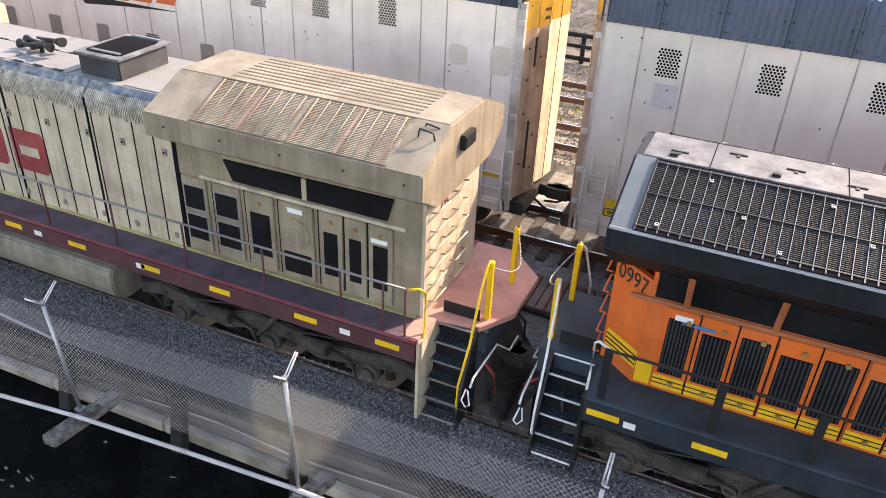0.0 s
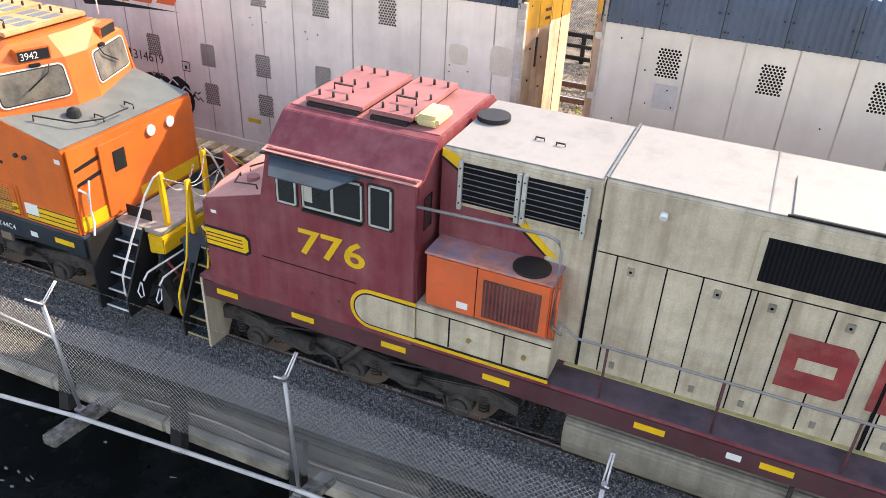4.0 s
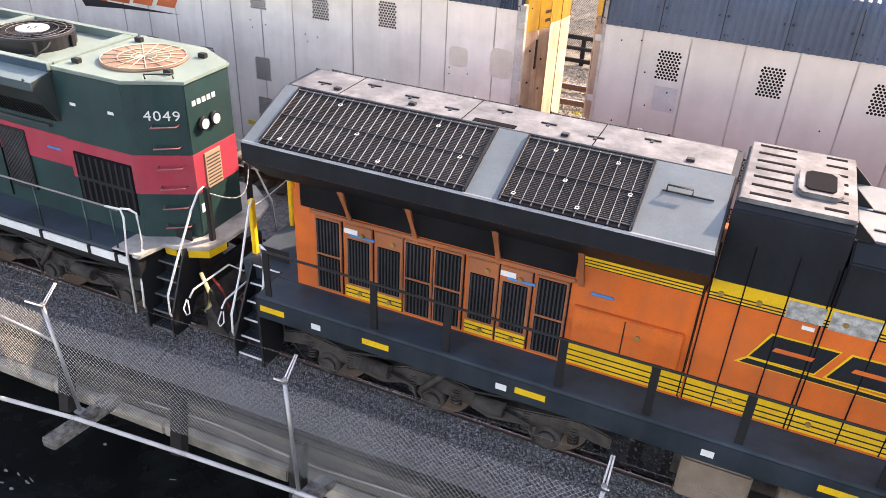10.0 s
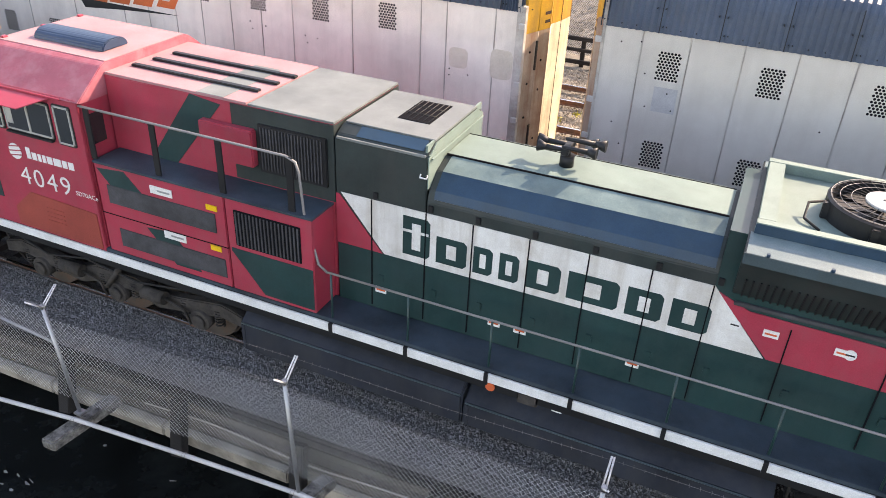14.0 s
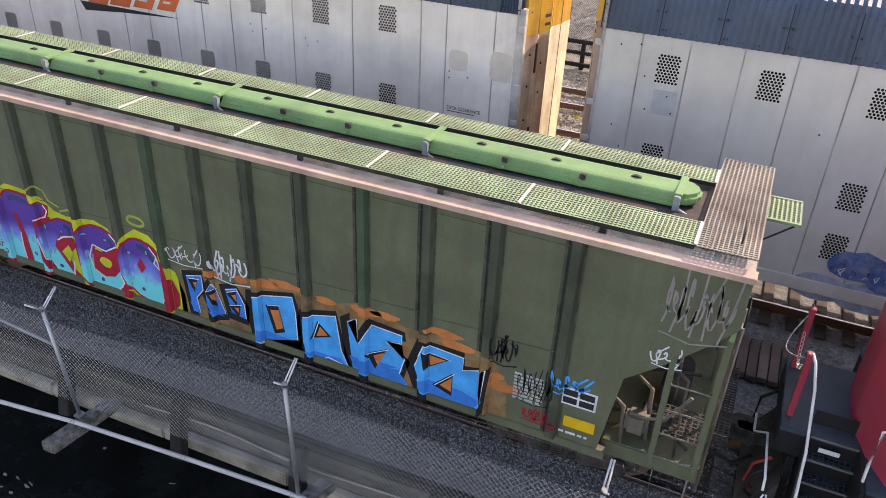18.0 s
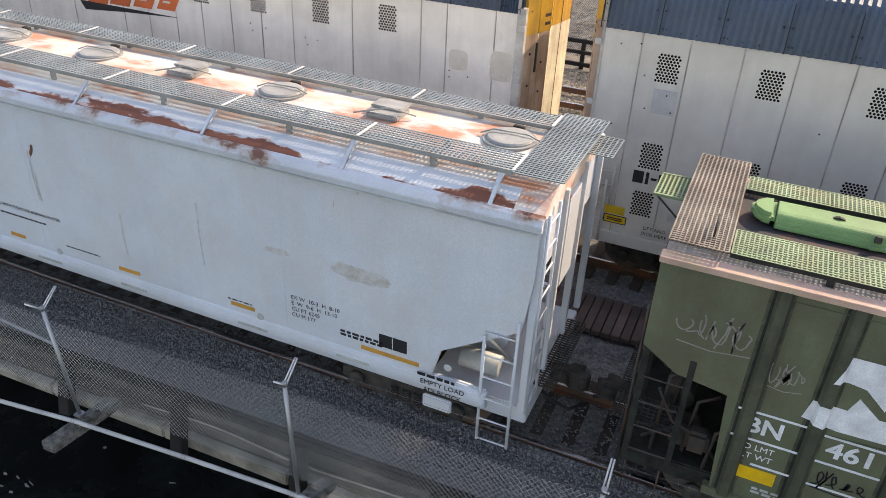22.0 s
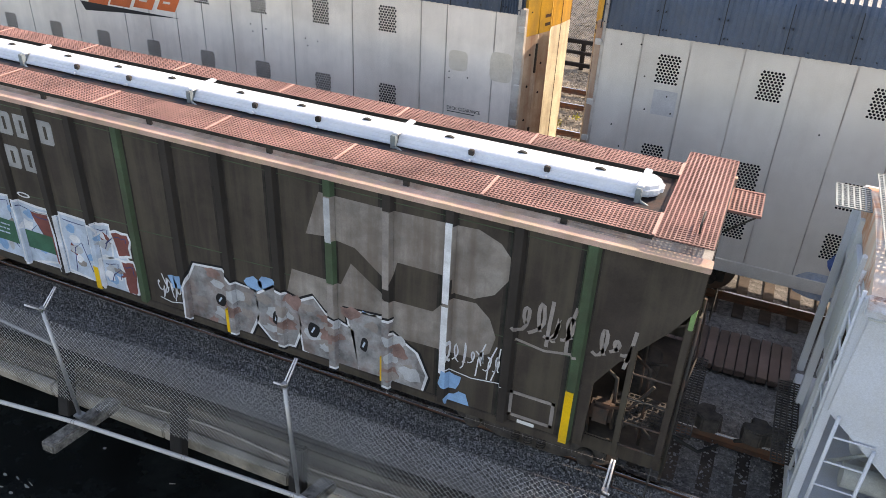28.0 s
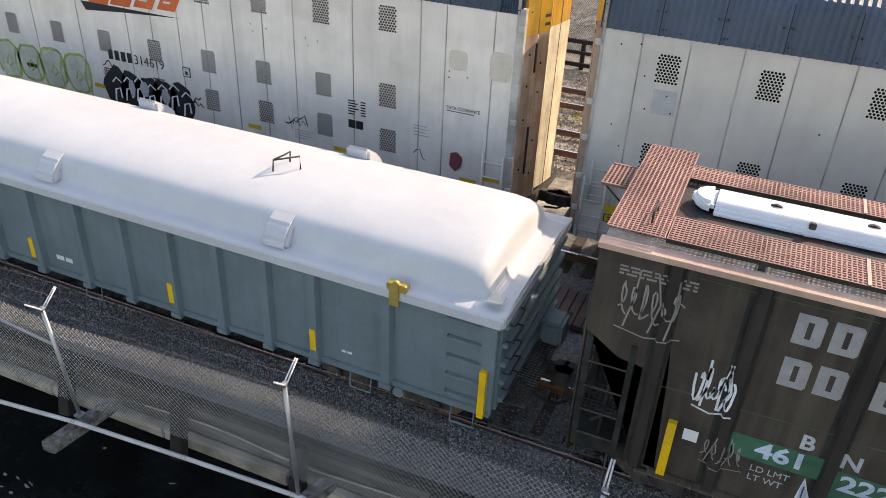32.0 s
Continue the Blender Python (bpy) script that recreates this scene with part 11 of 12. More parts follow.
for poly, (dx, dz) in BUBBLES:
    paint(car, "spray_shape", grown(poly, 0.055, dx, dz), 1, M["g_red"], GR, label="wine red sprayed shadow")
    paint(car, "spray_shape", grown(poly, 0.045), 2, M["g_red"], GR, label="wine red sprayed outline")
    paint(car, "spray_shape", poly, 3, M["g_shade"], GR, label="letter shape fading from purple to cyan")
    xs_ = [p[0] for p in poly]
    a, b = min(xs_), max(xs_)
    for k in range(7):
        cx = a + (b - a) * (0.12 + 0.11 * k)
        paint(car, "spray_dot", rounded(cx, 1.52 + drng.uniform(-0.1, 0.14), 0.06, 0.15, 8, 4.0), 4, M["g_mist"], GR)
        if k % 2:
            dot = rounded(cx, drng.choice((1.16, 1.24, 1.9, 2.0)), drng.uniform(0.07, 0.13), drng.uniform(0.07, 0.13), 14, 2)
            paint(car, "spray_dot", dot, 4.3, M["g_navy"], GR)
            paint(car, "spray_dot", grown(dot, -0.018), 4.6, M["g_purple"] if k == 3 else M["g_mist"], GR)
    paint(car, "spray_line", stroke([(x, z) for x, z in grown(poly, -0.11)[len(poly) // 4: len(poly) // 4 + 4]], 0.10), 3.5, M["g_navy"], GR)
for poly in RED:
    paint(car, "spray_shape", poly, 5, M["g_red"], GR, label="wine red sprayed shape")
paint(car, "spray_shape", [(-45.56, 1.48), (-45.36, 1.66), (-45.3, 1.5), (-45.42, 1.3)], 6, M["g_lime"], GR)
paint(car, "spray_shape", rounded(-44.55, 1.55, 0.26, 0.2, 12, 2, 0.1), 6, M["g_lime"], GR)
for pts in ([(-46.5, 1.62), (-46.52, 1.3), (-46.51, 0.99)], [(-45.77, 2.33), (-45.7, 2.24), (-45.78, 2.1), (-46.02, 2.0)], [(-46.02, 1.66), (-45.93, 1.28), (-45.72, 1.04), (-45.72, 0.98)], [(-45.6, 1.7), (-45.45, 1.8), (-45.2, 1.87)], [(-45.3, 1.36), (-45.36, 1.12), (-45.38, 0.99)],
            [(-44.25, 1.93), (-44.5, 1.78), (-44.78, 1.84), (-44.9, 1.58), (-44.85, 1.34), (-44.62, 1.22)], [(-44.35, 2.15), (-44.24, 2.03), (-44.22, 1.92)], [(-43.4, 1.96), (-43.32, 1.6), (-43.32, 1.25), (-43.42, 1.06)], [(-43.52, 2.13), (-43.4, 1.98), (-43.46, 1.84), (-43.36, 1.74)], [(-44.2, 1.5), (-44.12, 1.3), (-44.36, 1.05)]):
    paint(car, "spray_line", stroke(pts, 0.028), 7, M["g_white"], GR, label="white sprayed glint")
for pts in ([(-46.05, 2.55), (-45.9, 2.66), (-45.7, 2.62), (-45.62, 2.45), (-45.4, 2.38)], [(-45.4, 2.3), (-45.2, 2.38), (-45.1, 2.3)], [(-46.9, 2.45), (-46.95, 2.6), (-46.75, 2.62)]):
    paint(car, "spray_line", stroke(pts, 0.035), 1, M["g_limefade"], GR, label="thin drip of lime spray")
ring = [(-43.72 + 0.17 * math.cos(a), 2.55 + 0.08 * math.sin(a)) for a in np.linspace(0, 6.2832, 17)]
paint(car, "spray_halo", stroke(ring, 0.05), 1, M["g_limefade"], GR)
scrawl(car, -47.6, 1.1, 0.5, 0.25, 5, M["g_red"], GR, 14, 4, 0.02)
# tags and second piece: angular blue shapes with black outline over an orange haze
scrawl(car, -43.15, 2.05, 0.65, 0.28, 5, M["g_white"], GR, 15, 3, 0.022)
scrawl(car, -42.25, 2.0, 0.65, 0.42, 6, M["g_white"], GR, 16, 3, 0.03)
haze = [(-43.0, 1.0), (-43.0, 1.65), (-42.6, 1.95), (-41.9, 1.85), (-41.6, 2.1), (-40.9, 2.25), (-40.2, 2.1), (-39.6, 2.3), (-38.9, 2.1), (-38.2, 2.15), (-37.6, 2.05), (-37.35, 1.7), (-37.3, 1.05)]
paint(car, "spray_haze", haze, 0, M["hazeorange"], GR, label="thin orange sprayed haze")
for x, z in ((-42.7, 1.85), (-41.3, 2.12), (-39.55, 2.18), (-38.1, 2.05), (-37.4, 1.6)):
    paint(car, "spray_patch", rounded(x, z, 0.5, 0.16, 14, 2, 0.1), 1, M["g_orange"], GR)
def angular(car, poly, holes_, ribs, fill, low, edge, inner):
    """An angular sprayed shape: black edge, bright fill, darker foot, white glint and cut-outs."""
    paint(car, "spray_shape", grown(poly, 0.11, -0.03, -0.02), 2, edge, ribs, label="black sprayed outline")
    paint(car, "spray_shape", poly, 3, fill, ribs, label="bright blue angular sprayed shape")
    zm = sum(p[1] for p in poly) / len(poly) - 0.22
    foot = [(x, min(z, zm + 0.05 * math.sin(x * 13))) for x, z in grown(poly, -0.03)]
    paint(car, "spray_shape", foot, 4, low, ribs)
    ins = grown(poly, -0.012)
    paint(car, "spray_line", stroke(ins[:len(ins) * 2 // 3 + 1], 0.018), 5, M["g_white"], ribs)
    for h in holes_:
        paint(car, "spray_shape", grown(h, 0.09, -0.03, 0.0), 5, edge, ribs)
        paint(car, "spray_shape", h, 6, inner, ribs)
        paint(car, "spray_line", stroke([grown(h, 0.09)[0], grown(h, 0.09)[1]], 0.014), 7, M["g_white"], ribs)


BLUE = (([(-41.56, 1.84), (-40.8, 2.03), (-40.75, 1.74), (-40.74, 1.23), (-40.6, 1.0), (-41.54, 0.98), (-41.5, 1.21), (-41.57, 1.41)], [[(-41.22, 1.66), (-41.06, 1.70), (-41.0, 1.38), (-41.13, 1.31)]], "g_sky"),
        ([(-40.59, 1.78), (-40.05, 1.93), (-39.96, 1.31), (-39.84, 1.03), (-40.21, 1.09), (-40.32, 1.0), (-40.55, 1.04), (-40.64, 1.48)], [[(-40.40, 1.44), (-40.33, 1.64), (-40.2, 1.52)]], "g_sky"),
        ([(-39.86, 1.90), (-39.71, 2.0), (-39.69, 1.52), (-39.45, 1.98), (-38.95, 1.95), (-38.95, 1.8), (-39.21, 1.77), (-38.9, 1.53), (-38.98, 1.23), (-38.84, 1.08), (-38.98, 0.98), (-39.45, 1.02), (-39.78, 1.06)], [[(-39.42, 1.42), (-39.22, 1.55), (-39.35, 1.27)]], "g_sky"),
        ([(-38.76, 1.48), (-38.6, 1.94), (-37.99, 1.9), (-38.0, 1.68), (-37.76, 1.76), (-37.64, 1.86), (-37.70, 1.16), (-37.8, 1.0), (-38.23, 1.01), (-38.62, 1.06)], [[(-38.52, 1.76), (-38.26, 1.75), (-38.5, 1.58)], [(-38.34, 1.28), (-38.15, 1.48), (-38.16, 1.22)]], "g_sky"),
        ([(-42.83, 1.81), (-42.51, 1.9), (-42.5, 1.62), (-42.66, 1.42), (-42.62, 1.13), (-42.77, 1.13)], [[(-42.70, 1.72), (-42.62, 1.74), (-42.66, 1.62)]], "g_blue"),
        ([(-42.46, 1.58), (-42.29, 1.85), (-42.09, 1.28), (-42.33, 1.2)], [[(-42.33, 1.62), (-42.25, 1.66), (-42.24, 1.46)]], "g_blue"),
        ([(-42.07, 1.78), (-41.84, 1.86), (-41.70, 1.58), (-41.70, 1.31), (-41.98, 1.34)], [[(-41.95, 1.70), (-41.86, 1.74), (-41.86, 1.60)], [(-41.92, 1.47), (-41.82, 1.5), (-41.84, 1.4)]], "g_blue"))
for poly, cuts, fill in BLUE:
    angular(car, poly, cuts, GR, M[fill], M["g_blue"], M["g_black"], M["g_orange"])
for x, z, w in ((-40.9, 2.2, 0.6), (-40.2, 2.13, 0.4), (-39.2, 2.2, 0.5), (-38.3, 2.2, 0.55), (-42.3, 2.0, 0.4), (-37.5, 1.75, 0.25), (-41.75, 2.05, 0.25)):
    paint(car, "spray_patch", rounded(x, z, w, 0.13, 12, 2, 0.25, 0.1, int(-x * 7)), 1, M["g_orange"], GR)
scrawl(car, -37.6, 2.05, 0.35, 0.4, 5, M["g_black"], GR, 21, 3, 0.025)
scrawl(car, -37.2, 1.55, 0.5, 0.5, 6, M["g_black"], GR, 22, 3, 0.014)
scrawl(car, -36.75, 1.9, 0.5, 0.25, 5, M["g_sky"], GR, 23, 3, 0.03)
scrawl(car, -35.55, 3.3, 0.75, 0.75, 9, M["g_fade"], GR, 24, 3, 0.024)
scrawl(car, -35.55, 2.75, 0.35, 0.25, 4, M["g_white"], GR, 25, 3, 0.02)
scrawl(car, -37.1, 1.2, 0.5, 0.2, 5, M["g_red"], GR, 26, 3, 0.022)
bars(car, -37.25, 1.9, 0.42, 8, M["g_steel"], seed=5)
dc = part("consolidated_stencil", B(-36.58, -36.1, -1.566, -1.55, 1.66, 1.95), M["g_white"], car, "white bordered data panel")
for x0, x1 in ((-36.55, -36.36), (-36.33, -36.13)):
    for z0, z1 in ((1.69, 1.79), (1.82, 1.92)):
        part("stencil_field", B(x0, x1, -1.569, -1.56, z0, z1), M["blackpaint"], dc)
part("yellow_plate", B(-36.5, -36.07, -1.566, -1.55, 1.28, 1.46), M["reflector"], car)
bars(car, -36.55, 1.16, 0.4, 1, M["g_white"], seed=8)
finish(car, -42.77)

# brown hopper
BR = [-88.2, -87.25, -86.02, -85.1, -84.16, -83.28, -82.42, -81.48, -80.56, -79.64, -78.72, -77.80, -76.9, -76.0, -75.08, -74.16]
car = ribbed_hopper(-89.12, -72.86, BR, M["browncar"], M["browndim"], M["ribgreen"], M["pinkchord"], M["redgrate"], M["whitehatch"], M["olivelight"], "dirty brown covered hopper with white hatches and sprayed tags", M["darkroof"],
                    ((0.0, 3.66), (0.26, 3.22), (0.78, 2.57), (1.04, 2.13), (1.06, 1.06)), M["steel"])
round_logo(car, -78.62, -75.17, 1.87, 3.96, M["g_worn"], BR)
for r, z0, z1, m in ((-76.0, 2.75, 3.98, "g_white"), (-76.0, 1.55, 2.7, "g_white"), (-76.9, 2.7, 3.9, "g_fade"), (-76.9, 1.5, 2.5, "g_fade"), (-77.8, 3.2, 3.9, "g_steel"), (-77.8, 1.6, 2.5, "g_fade")):
    part("bare_rib_face", B(r - 0.05, r + 0.045, -1.638, -1.62, z0, z1), M[m], car, "rib face with pale bare paint")
# company name as plain letter-sized blocks
for row, groups in ((3.53, ((-86.92, 2), (-85.95, 3), (-85.05, 2), (-84.10, 2), (-83.2, 1))), (2.93, ((-86.92, 2), (-85.95, 2), (-85.05, 2), (-84.10, 2)))):
    for gx, k in groups:
        for j in range(k):
            w = 0.30 if k < 3 else 0.19
            xx = gx + 0.05 + j * (w + 0.08)
            part("name_block", P([(xx, row), (xx + w - 0.03, row), (xx + w, row + 0.04), (xx + w, row + 0.36), (xx + w - 0.03, row + 0.40), (xx, row + 0.40)], -1.566, -1.55, "y"), M["g_name"], car, "plain grey name block")
            part("block_slot", B(xx + w * 0.40, xx + w * 0.60, -1.569, -1.56, row + 0.09, row + 0.31), M["browncar"], car)
words("B", 0.22, M["g_steel"], car, (-86.42, -1.563, 2.12), (90, 0, 0), bold=0.008)
words("N", 0.22, M["g_steel"], car, (-85.95, -1.563, 2.02), (90, 0, 0), bold=0.008)
for x0, x1, z0, z1 in ((-87.15, -86.1, 1.72, 2.06), (-85.95, -85.18, 1.15, 1.95), (-85.0, -84.25, 1.3, 1.65), (-84.0, -83.35, 1.25, 1.7)):
    paint(car, "green_patch", [(x0, z0), (x1, z0), (x1, z1), (x0, z1)], 1, M["g_band"], (), label="dark green repaint patch")
words("461", 0.24, M["g_pale"], car, (-86.85, -1.568, 1.80), (90, 0, 0), bold=0.01, wide=1.2)
words("222", 0.24, M["g_pale"], car, (-85.88, -1.568, 1.68), (90, 0, 0), bold=0.01, wide=1.2)
words("LD LMT", 0.10, M["g_steel"], car, (-86.85, -1.565, 1.55), (90, 0, 0))
words("LT WT", 0.10, M["g_steel"], car, (-86.85, -1.565, 1.40), (90, 0, 0))
words("197600", 0.09, M["g_pale"], car, (-85.85, -1.568, 1.46), (90, 0, 0))
words("65400", 0.09, M["g_pale"], car, (-85.8, -1.568, 1.32), (90, 0, 0))
for x, z in ((-87.85, 1.5), (-85.13, 1.26), (-82.45, 1.22), (-79.7, 1.22), (-76.93, 1.27), (-74.17, 1.48)):
    big = x in (-87.85, -74.17)
    part("reflector_bar", B(x - 0.055, x + 0.055, -1.64, -1.56, z - (0.45 if big else 0.22), z + (0.45 if big else 0.22)), M["reflector"], car, "yellow upright reflector")
# pale piece at one end, grey bubble piece in the middle
PALE = (([(-85.16, 2.25), (-84.3, 2.27), (-84.24, 1.06), (-85.1, 1.02)], "g_pale"), ([(-84.12, 2.25), (-83.38, 2.22), (-83.38, 1.23), (-84.14, 1.05)], "g_pale"), ([(-83.84, 2.15), (-83.3, 2.12), (-83.3, 1.2), (-83.6, 1.6)], "g_wine"),
        ([(-83.14, 2.25), (-82.51, 2.22), (-82.5, 1.05), (-83.13, 1.16)], "g_pale"), ([(-82.35, 2.25), (-82.07, 2.3), (-82.08, 1.73), (-82.29, 1.7)], "g_pale"), ([(-81.98, 2.2), (-81.65, 2.24), (-81.67, 1.84), (-81.93, 1.77)], "g_wine"),
        ([(-82.34, 1.6), (-81.97, 1.66), (-81.88, 1.08), (-82.3, 1.07)], "g_pale"), ([(-81.9, 1.66), (-81.62, 1.7), (-81.62, 1.1), (-81.84, 1.05)], "g_wine"), ([(-86.22, 1.65), (-86.2, 1.0), (-86.03, 1.07)], "g_pale"), ([(-85.9, 1.42), (-85.32, 1.45), (-85.33, 1.03), (-85.87, 1.09)], "g_pale"))
prng = random.Random(12)
for base in ([(-85.2, 1.06), (-85.2, 2.2), (-84.6, 2.28), (-84.2, 2.1), (-83.8, 2.2), (-83.35, 1.95), (-83.35, 1.1)], [(-83.2, 1.1), (-83.2, 2.2), (-82.7, 2.2), (-82.3, 2.22), (-82.05, 2.0), (-81.7, 1.7), (-81.62, 1.1)]):
    paint(car, "spray_shape", grown(base, 0.04), 0.5, M["g_white"], BR, label="white sprayed outline")
    paint(car, "spray_shape", base, 1, M["g_pale"], BR, label="pale blue sprayed ground")
for i, (poly, c) in enumerate(PALE):
    fine = []
    for a, b in zip(poly, poly[1:] + poly[:1]):
        for k in range(3):
            fine.append((a[0] + (b[0] - a[0]) * k / 3 + prng.uniform(-0.03, 0.03), a[1] + (b[1] - a[1]) * k / 3 + prng.uniform(-0.03, 0.03)))
    lay = 3 if c == "g_pale" else 5
    paint(car, "spray_shape", grown(fine, 0.05), lay - 1, M["g_white"], BR, label="white sprayed outline")
    paint(car, "spray_shape", fine, lay, M[c], BR, label="pale blue sprayed shape" if c == "g_pale" else "wine red sprayed shape")
    ins = grown(fine, -0.09)
    paint(car, "spray_line", stroke(ins[:5], 0.018), lay + 1, M["g_navy"], BR)
    if len(poly) > 3 and c == "g_pale":
        (ax, az), (bx2, bz) = poly[0], poly[2]
        for k in range(9):
            paint(car, "spray_patch", rounded(prng.uniform(ax + 0.12, bx2 - 0.08), prng.uniform(bz + 0.15, az - 0.15), prng.uniform(0.12, 0.3), prng.uniform(0.1, 0.22), 10, 2, 0.3, 0, i * 5 + k), lay + 1 + 0.09 * k, M[("g_white", "g_mist", "g_wine", "g_steel", "g_white", "g_mist", "g_fade", "g_pale")[(k + i) % 8]], BR)
        paint(car, "spray_line", stroke([(ax + 0.15, bz + 0.1), (ax + 0.22, (az + bz) / 2), (ax + 0.4, (az + bz) / 2 + 0.15), (bx2 - 0.1, bz + 0.2)], 0.02), lay + 2, M["g_navy"], BR)
for x0, x1, z0, z1 in ((-85.01, -84.3, 1.34, 1.80), (-84.1, -83.4, 1.36, 1.72)):
    paint(car, "green_patch", [(x0, z0), (x1, z0), (x1, z1), (x0, z1)], 8, M["g_band"], (), label="dark green repaint patch")
bars(car, -84.9, 1.68, 0.45, 3, M["g_pale"], y=-1.577, h=0.025, gap=0.09, seed=44)
paint(car, "spray_halo", rounded(-83.9, 2.42, 0.3, 0.1, 16, 2), 1, M["g_white"], BR)
paint(car, "spray_halo", rounded(-83.9, 2.42, 0.22, 0.05, 16, 2), 2, M["browncar"], BR)
scrawl(car, -81.15, 1.25, 0.45, 0.4, 5, M["g_white"], BR, 31, 3, 0.022)
GREY = (([(-80.54, 1.6), (-80.31, 2.05), (-79.79, 2.1), (-79.64, 1.94), (-79.22, 1.92), (-79.17, 1.51), (-79.39, 1.04), (-80.04, 1.02), (-80.57, 1.03)], (-79.87, 1.55, 0.2, 0.24)),
        ([(-79.14, 1.86), (-78.84, 2.08), (-78.47, 1.99), (-78.38, 1.55), (-78.53, 1.13), (-78.92, 1.1), (-79.15, 1.35)], (-78.82, 1.54, 0.14, 0.28)),
        ([(-78.42, 1.94), (-78.12, 2.11), (-77.93, 1.87), (-77.47, 1.76), (-77.39, 1.03), (-77.93, 1.03), (-78.34, 1.09)], (-78.15, 1.54, 0.2, 0.28)),
        ([(-77.56, 2.09), (-76.8, 2.13), (-76.85, 1.92), (-76.46, 1.7), (-76.29, 1.36), (-76.36, 1.03), (-76.86, 0.99), (-77.36, 1.04)], (-77.28, 1.57, 0.13, 0.26)))
for i, (poly, (hx, hz, hw, hh)) in enumerate(GREY):
    paint(car, "spray_shape", grown(poly, 0.10), 2, M["g_black"], BR, label="black sprayed outline")
    paint(car, "spray_shape", grown(poly, 0.06), 3, M["g_white"], BR, label="white sprayed outline")
    paint(car, "spray_shape", grown(poly, 0.015), 4, M["g_mottle"], BR, label="mottled grey sprayed letter shape")
    for k in range(9):
        a, b = poly[(k * 2) % len(poly)], poly[(k * 2 + 3) % len(poly)]
        q = 0.3 + 0.08 * k
        paint(car, "spray_patch", rounded(a[0] * q + b[0] * (1 - q), a[1] * q + b[1] * (1 - q), prng.uniform(0.16, 0.36), prng.uniform(0.12, 0.28), 12, 2, 0.35, 0, i * 9 + k), 5 + 0.09 * k, M[("g_steel", "g_fade", "g_rose")[k % 3]], BR)
    paint(car, "spray_shape", rounded(hx, hz, hw, hh, 12, 2.4, 0.1, 0.1, i), 6, M["g_black"], BR)
    paint(car, "spray_line", stroke([(hx - hw * 0.2, hz - hh * 0.2), (hx + hw * 0.1, hz + hh * 0.2)], 0.03), 7, M["g_pale"], BR)
for x, z in ((-80.75, 1.6), (-79.2, 2.05), (-78.95, 2.1), (-77.2, 2.02), (-75.9, 1.45), (-75.75, 1.1)):
    paint(car, "spray_patch", rounded(x, z, 0.34, 0.3, 12, 2.2, 0.25, 0, int(x * 9)), 3, M["g_mist"], BR, label="pale sky blue sprayed drip")
scrawl(car, -76.0, 1.7, 0.85, 0.5, 7, M["g_white"], BR, 33, 7, 0.02)
scrawl(car, -75.0, 2.55, 0.8, 0.6, 4, M["g_fade"], BR, 34, 3, 0.05)
scrawl(car, -73.95, 2.55, 0.5, 0.5, 3, M["g_fade"], BR, 35, 3, 0.05)
scrawl(car, -87.7, 2.35, 0.45, 0.6, 6, M["g_white"], BR, 36, 3, 0.03)
scrawl(car, -88.8, 3.2, 0.75, 0.7, 6, M["g_fade"], BR, 37, 3, 0.022)
bars(car, -88.85, 3.95, 0.9, 3, M["g_fade"], seed=12, h=0.025, gap=0.05)
scrawl(car, -87.45, 1.5, 0.5, 0.4, 5, M["g_fade"], BR, 38, 3, 0.016)
paint(car, "sticker", [(-87.7, 1.7), (-87.52, 1.7), (-87.52, 1.88), (-87.7, 1.88)], 2, M["label"])
for x0, x1, z0, z1 in ((-75.0, -74.35, 1.15, 1.2), (-75.0, -74.35, 1.55, 1.6), (-75.0, -74.95, 1.15, 1.6), (-74.4, -74.35, 1.15, 1.6)):
    part("stencil_line", B(x0, x1, -1.566, -1.55, z0, z1), M["g_fade"], car)
paint(car, "sticker", [(-74.85, 1.02), (-74.6, 1.02), (-74.6, 1.12), (-74.85, 1.12)], 2, M["label"])
finish(car, -80.99)


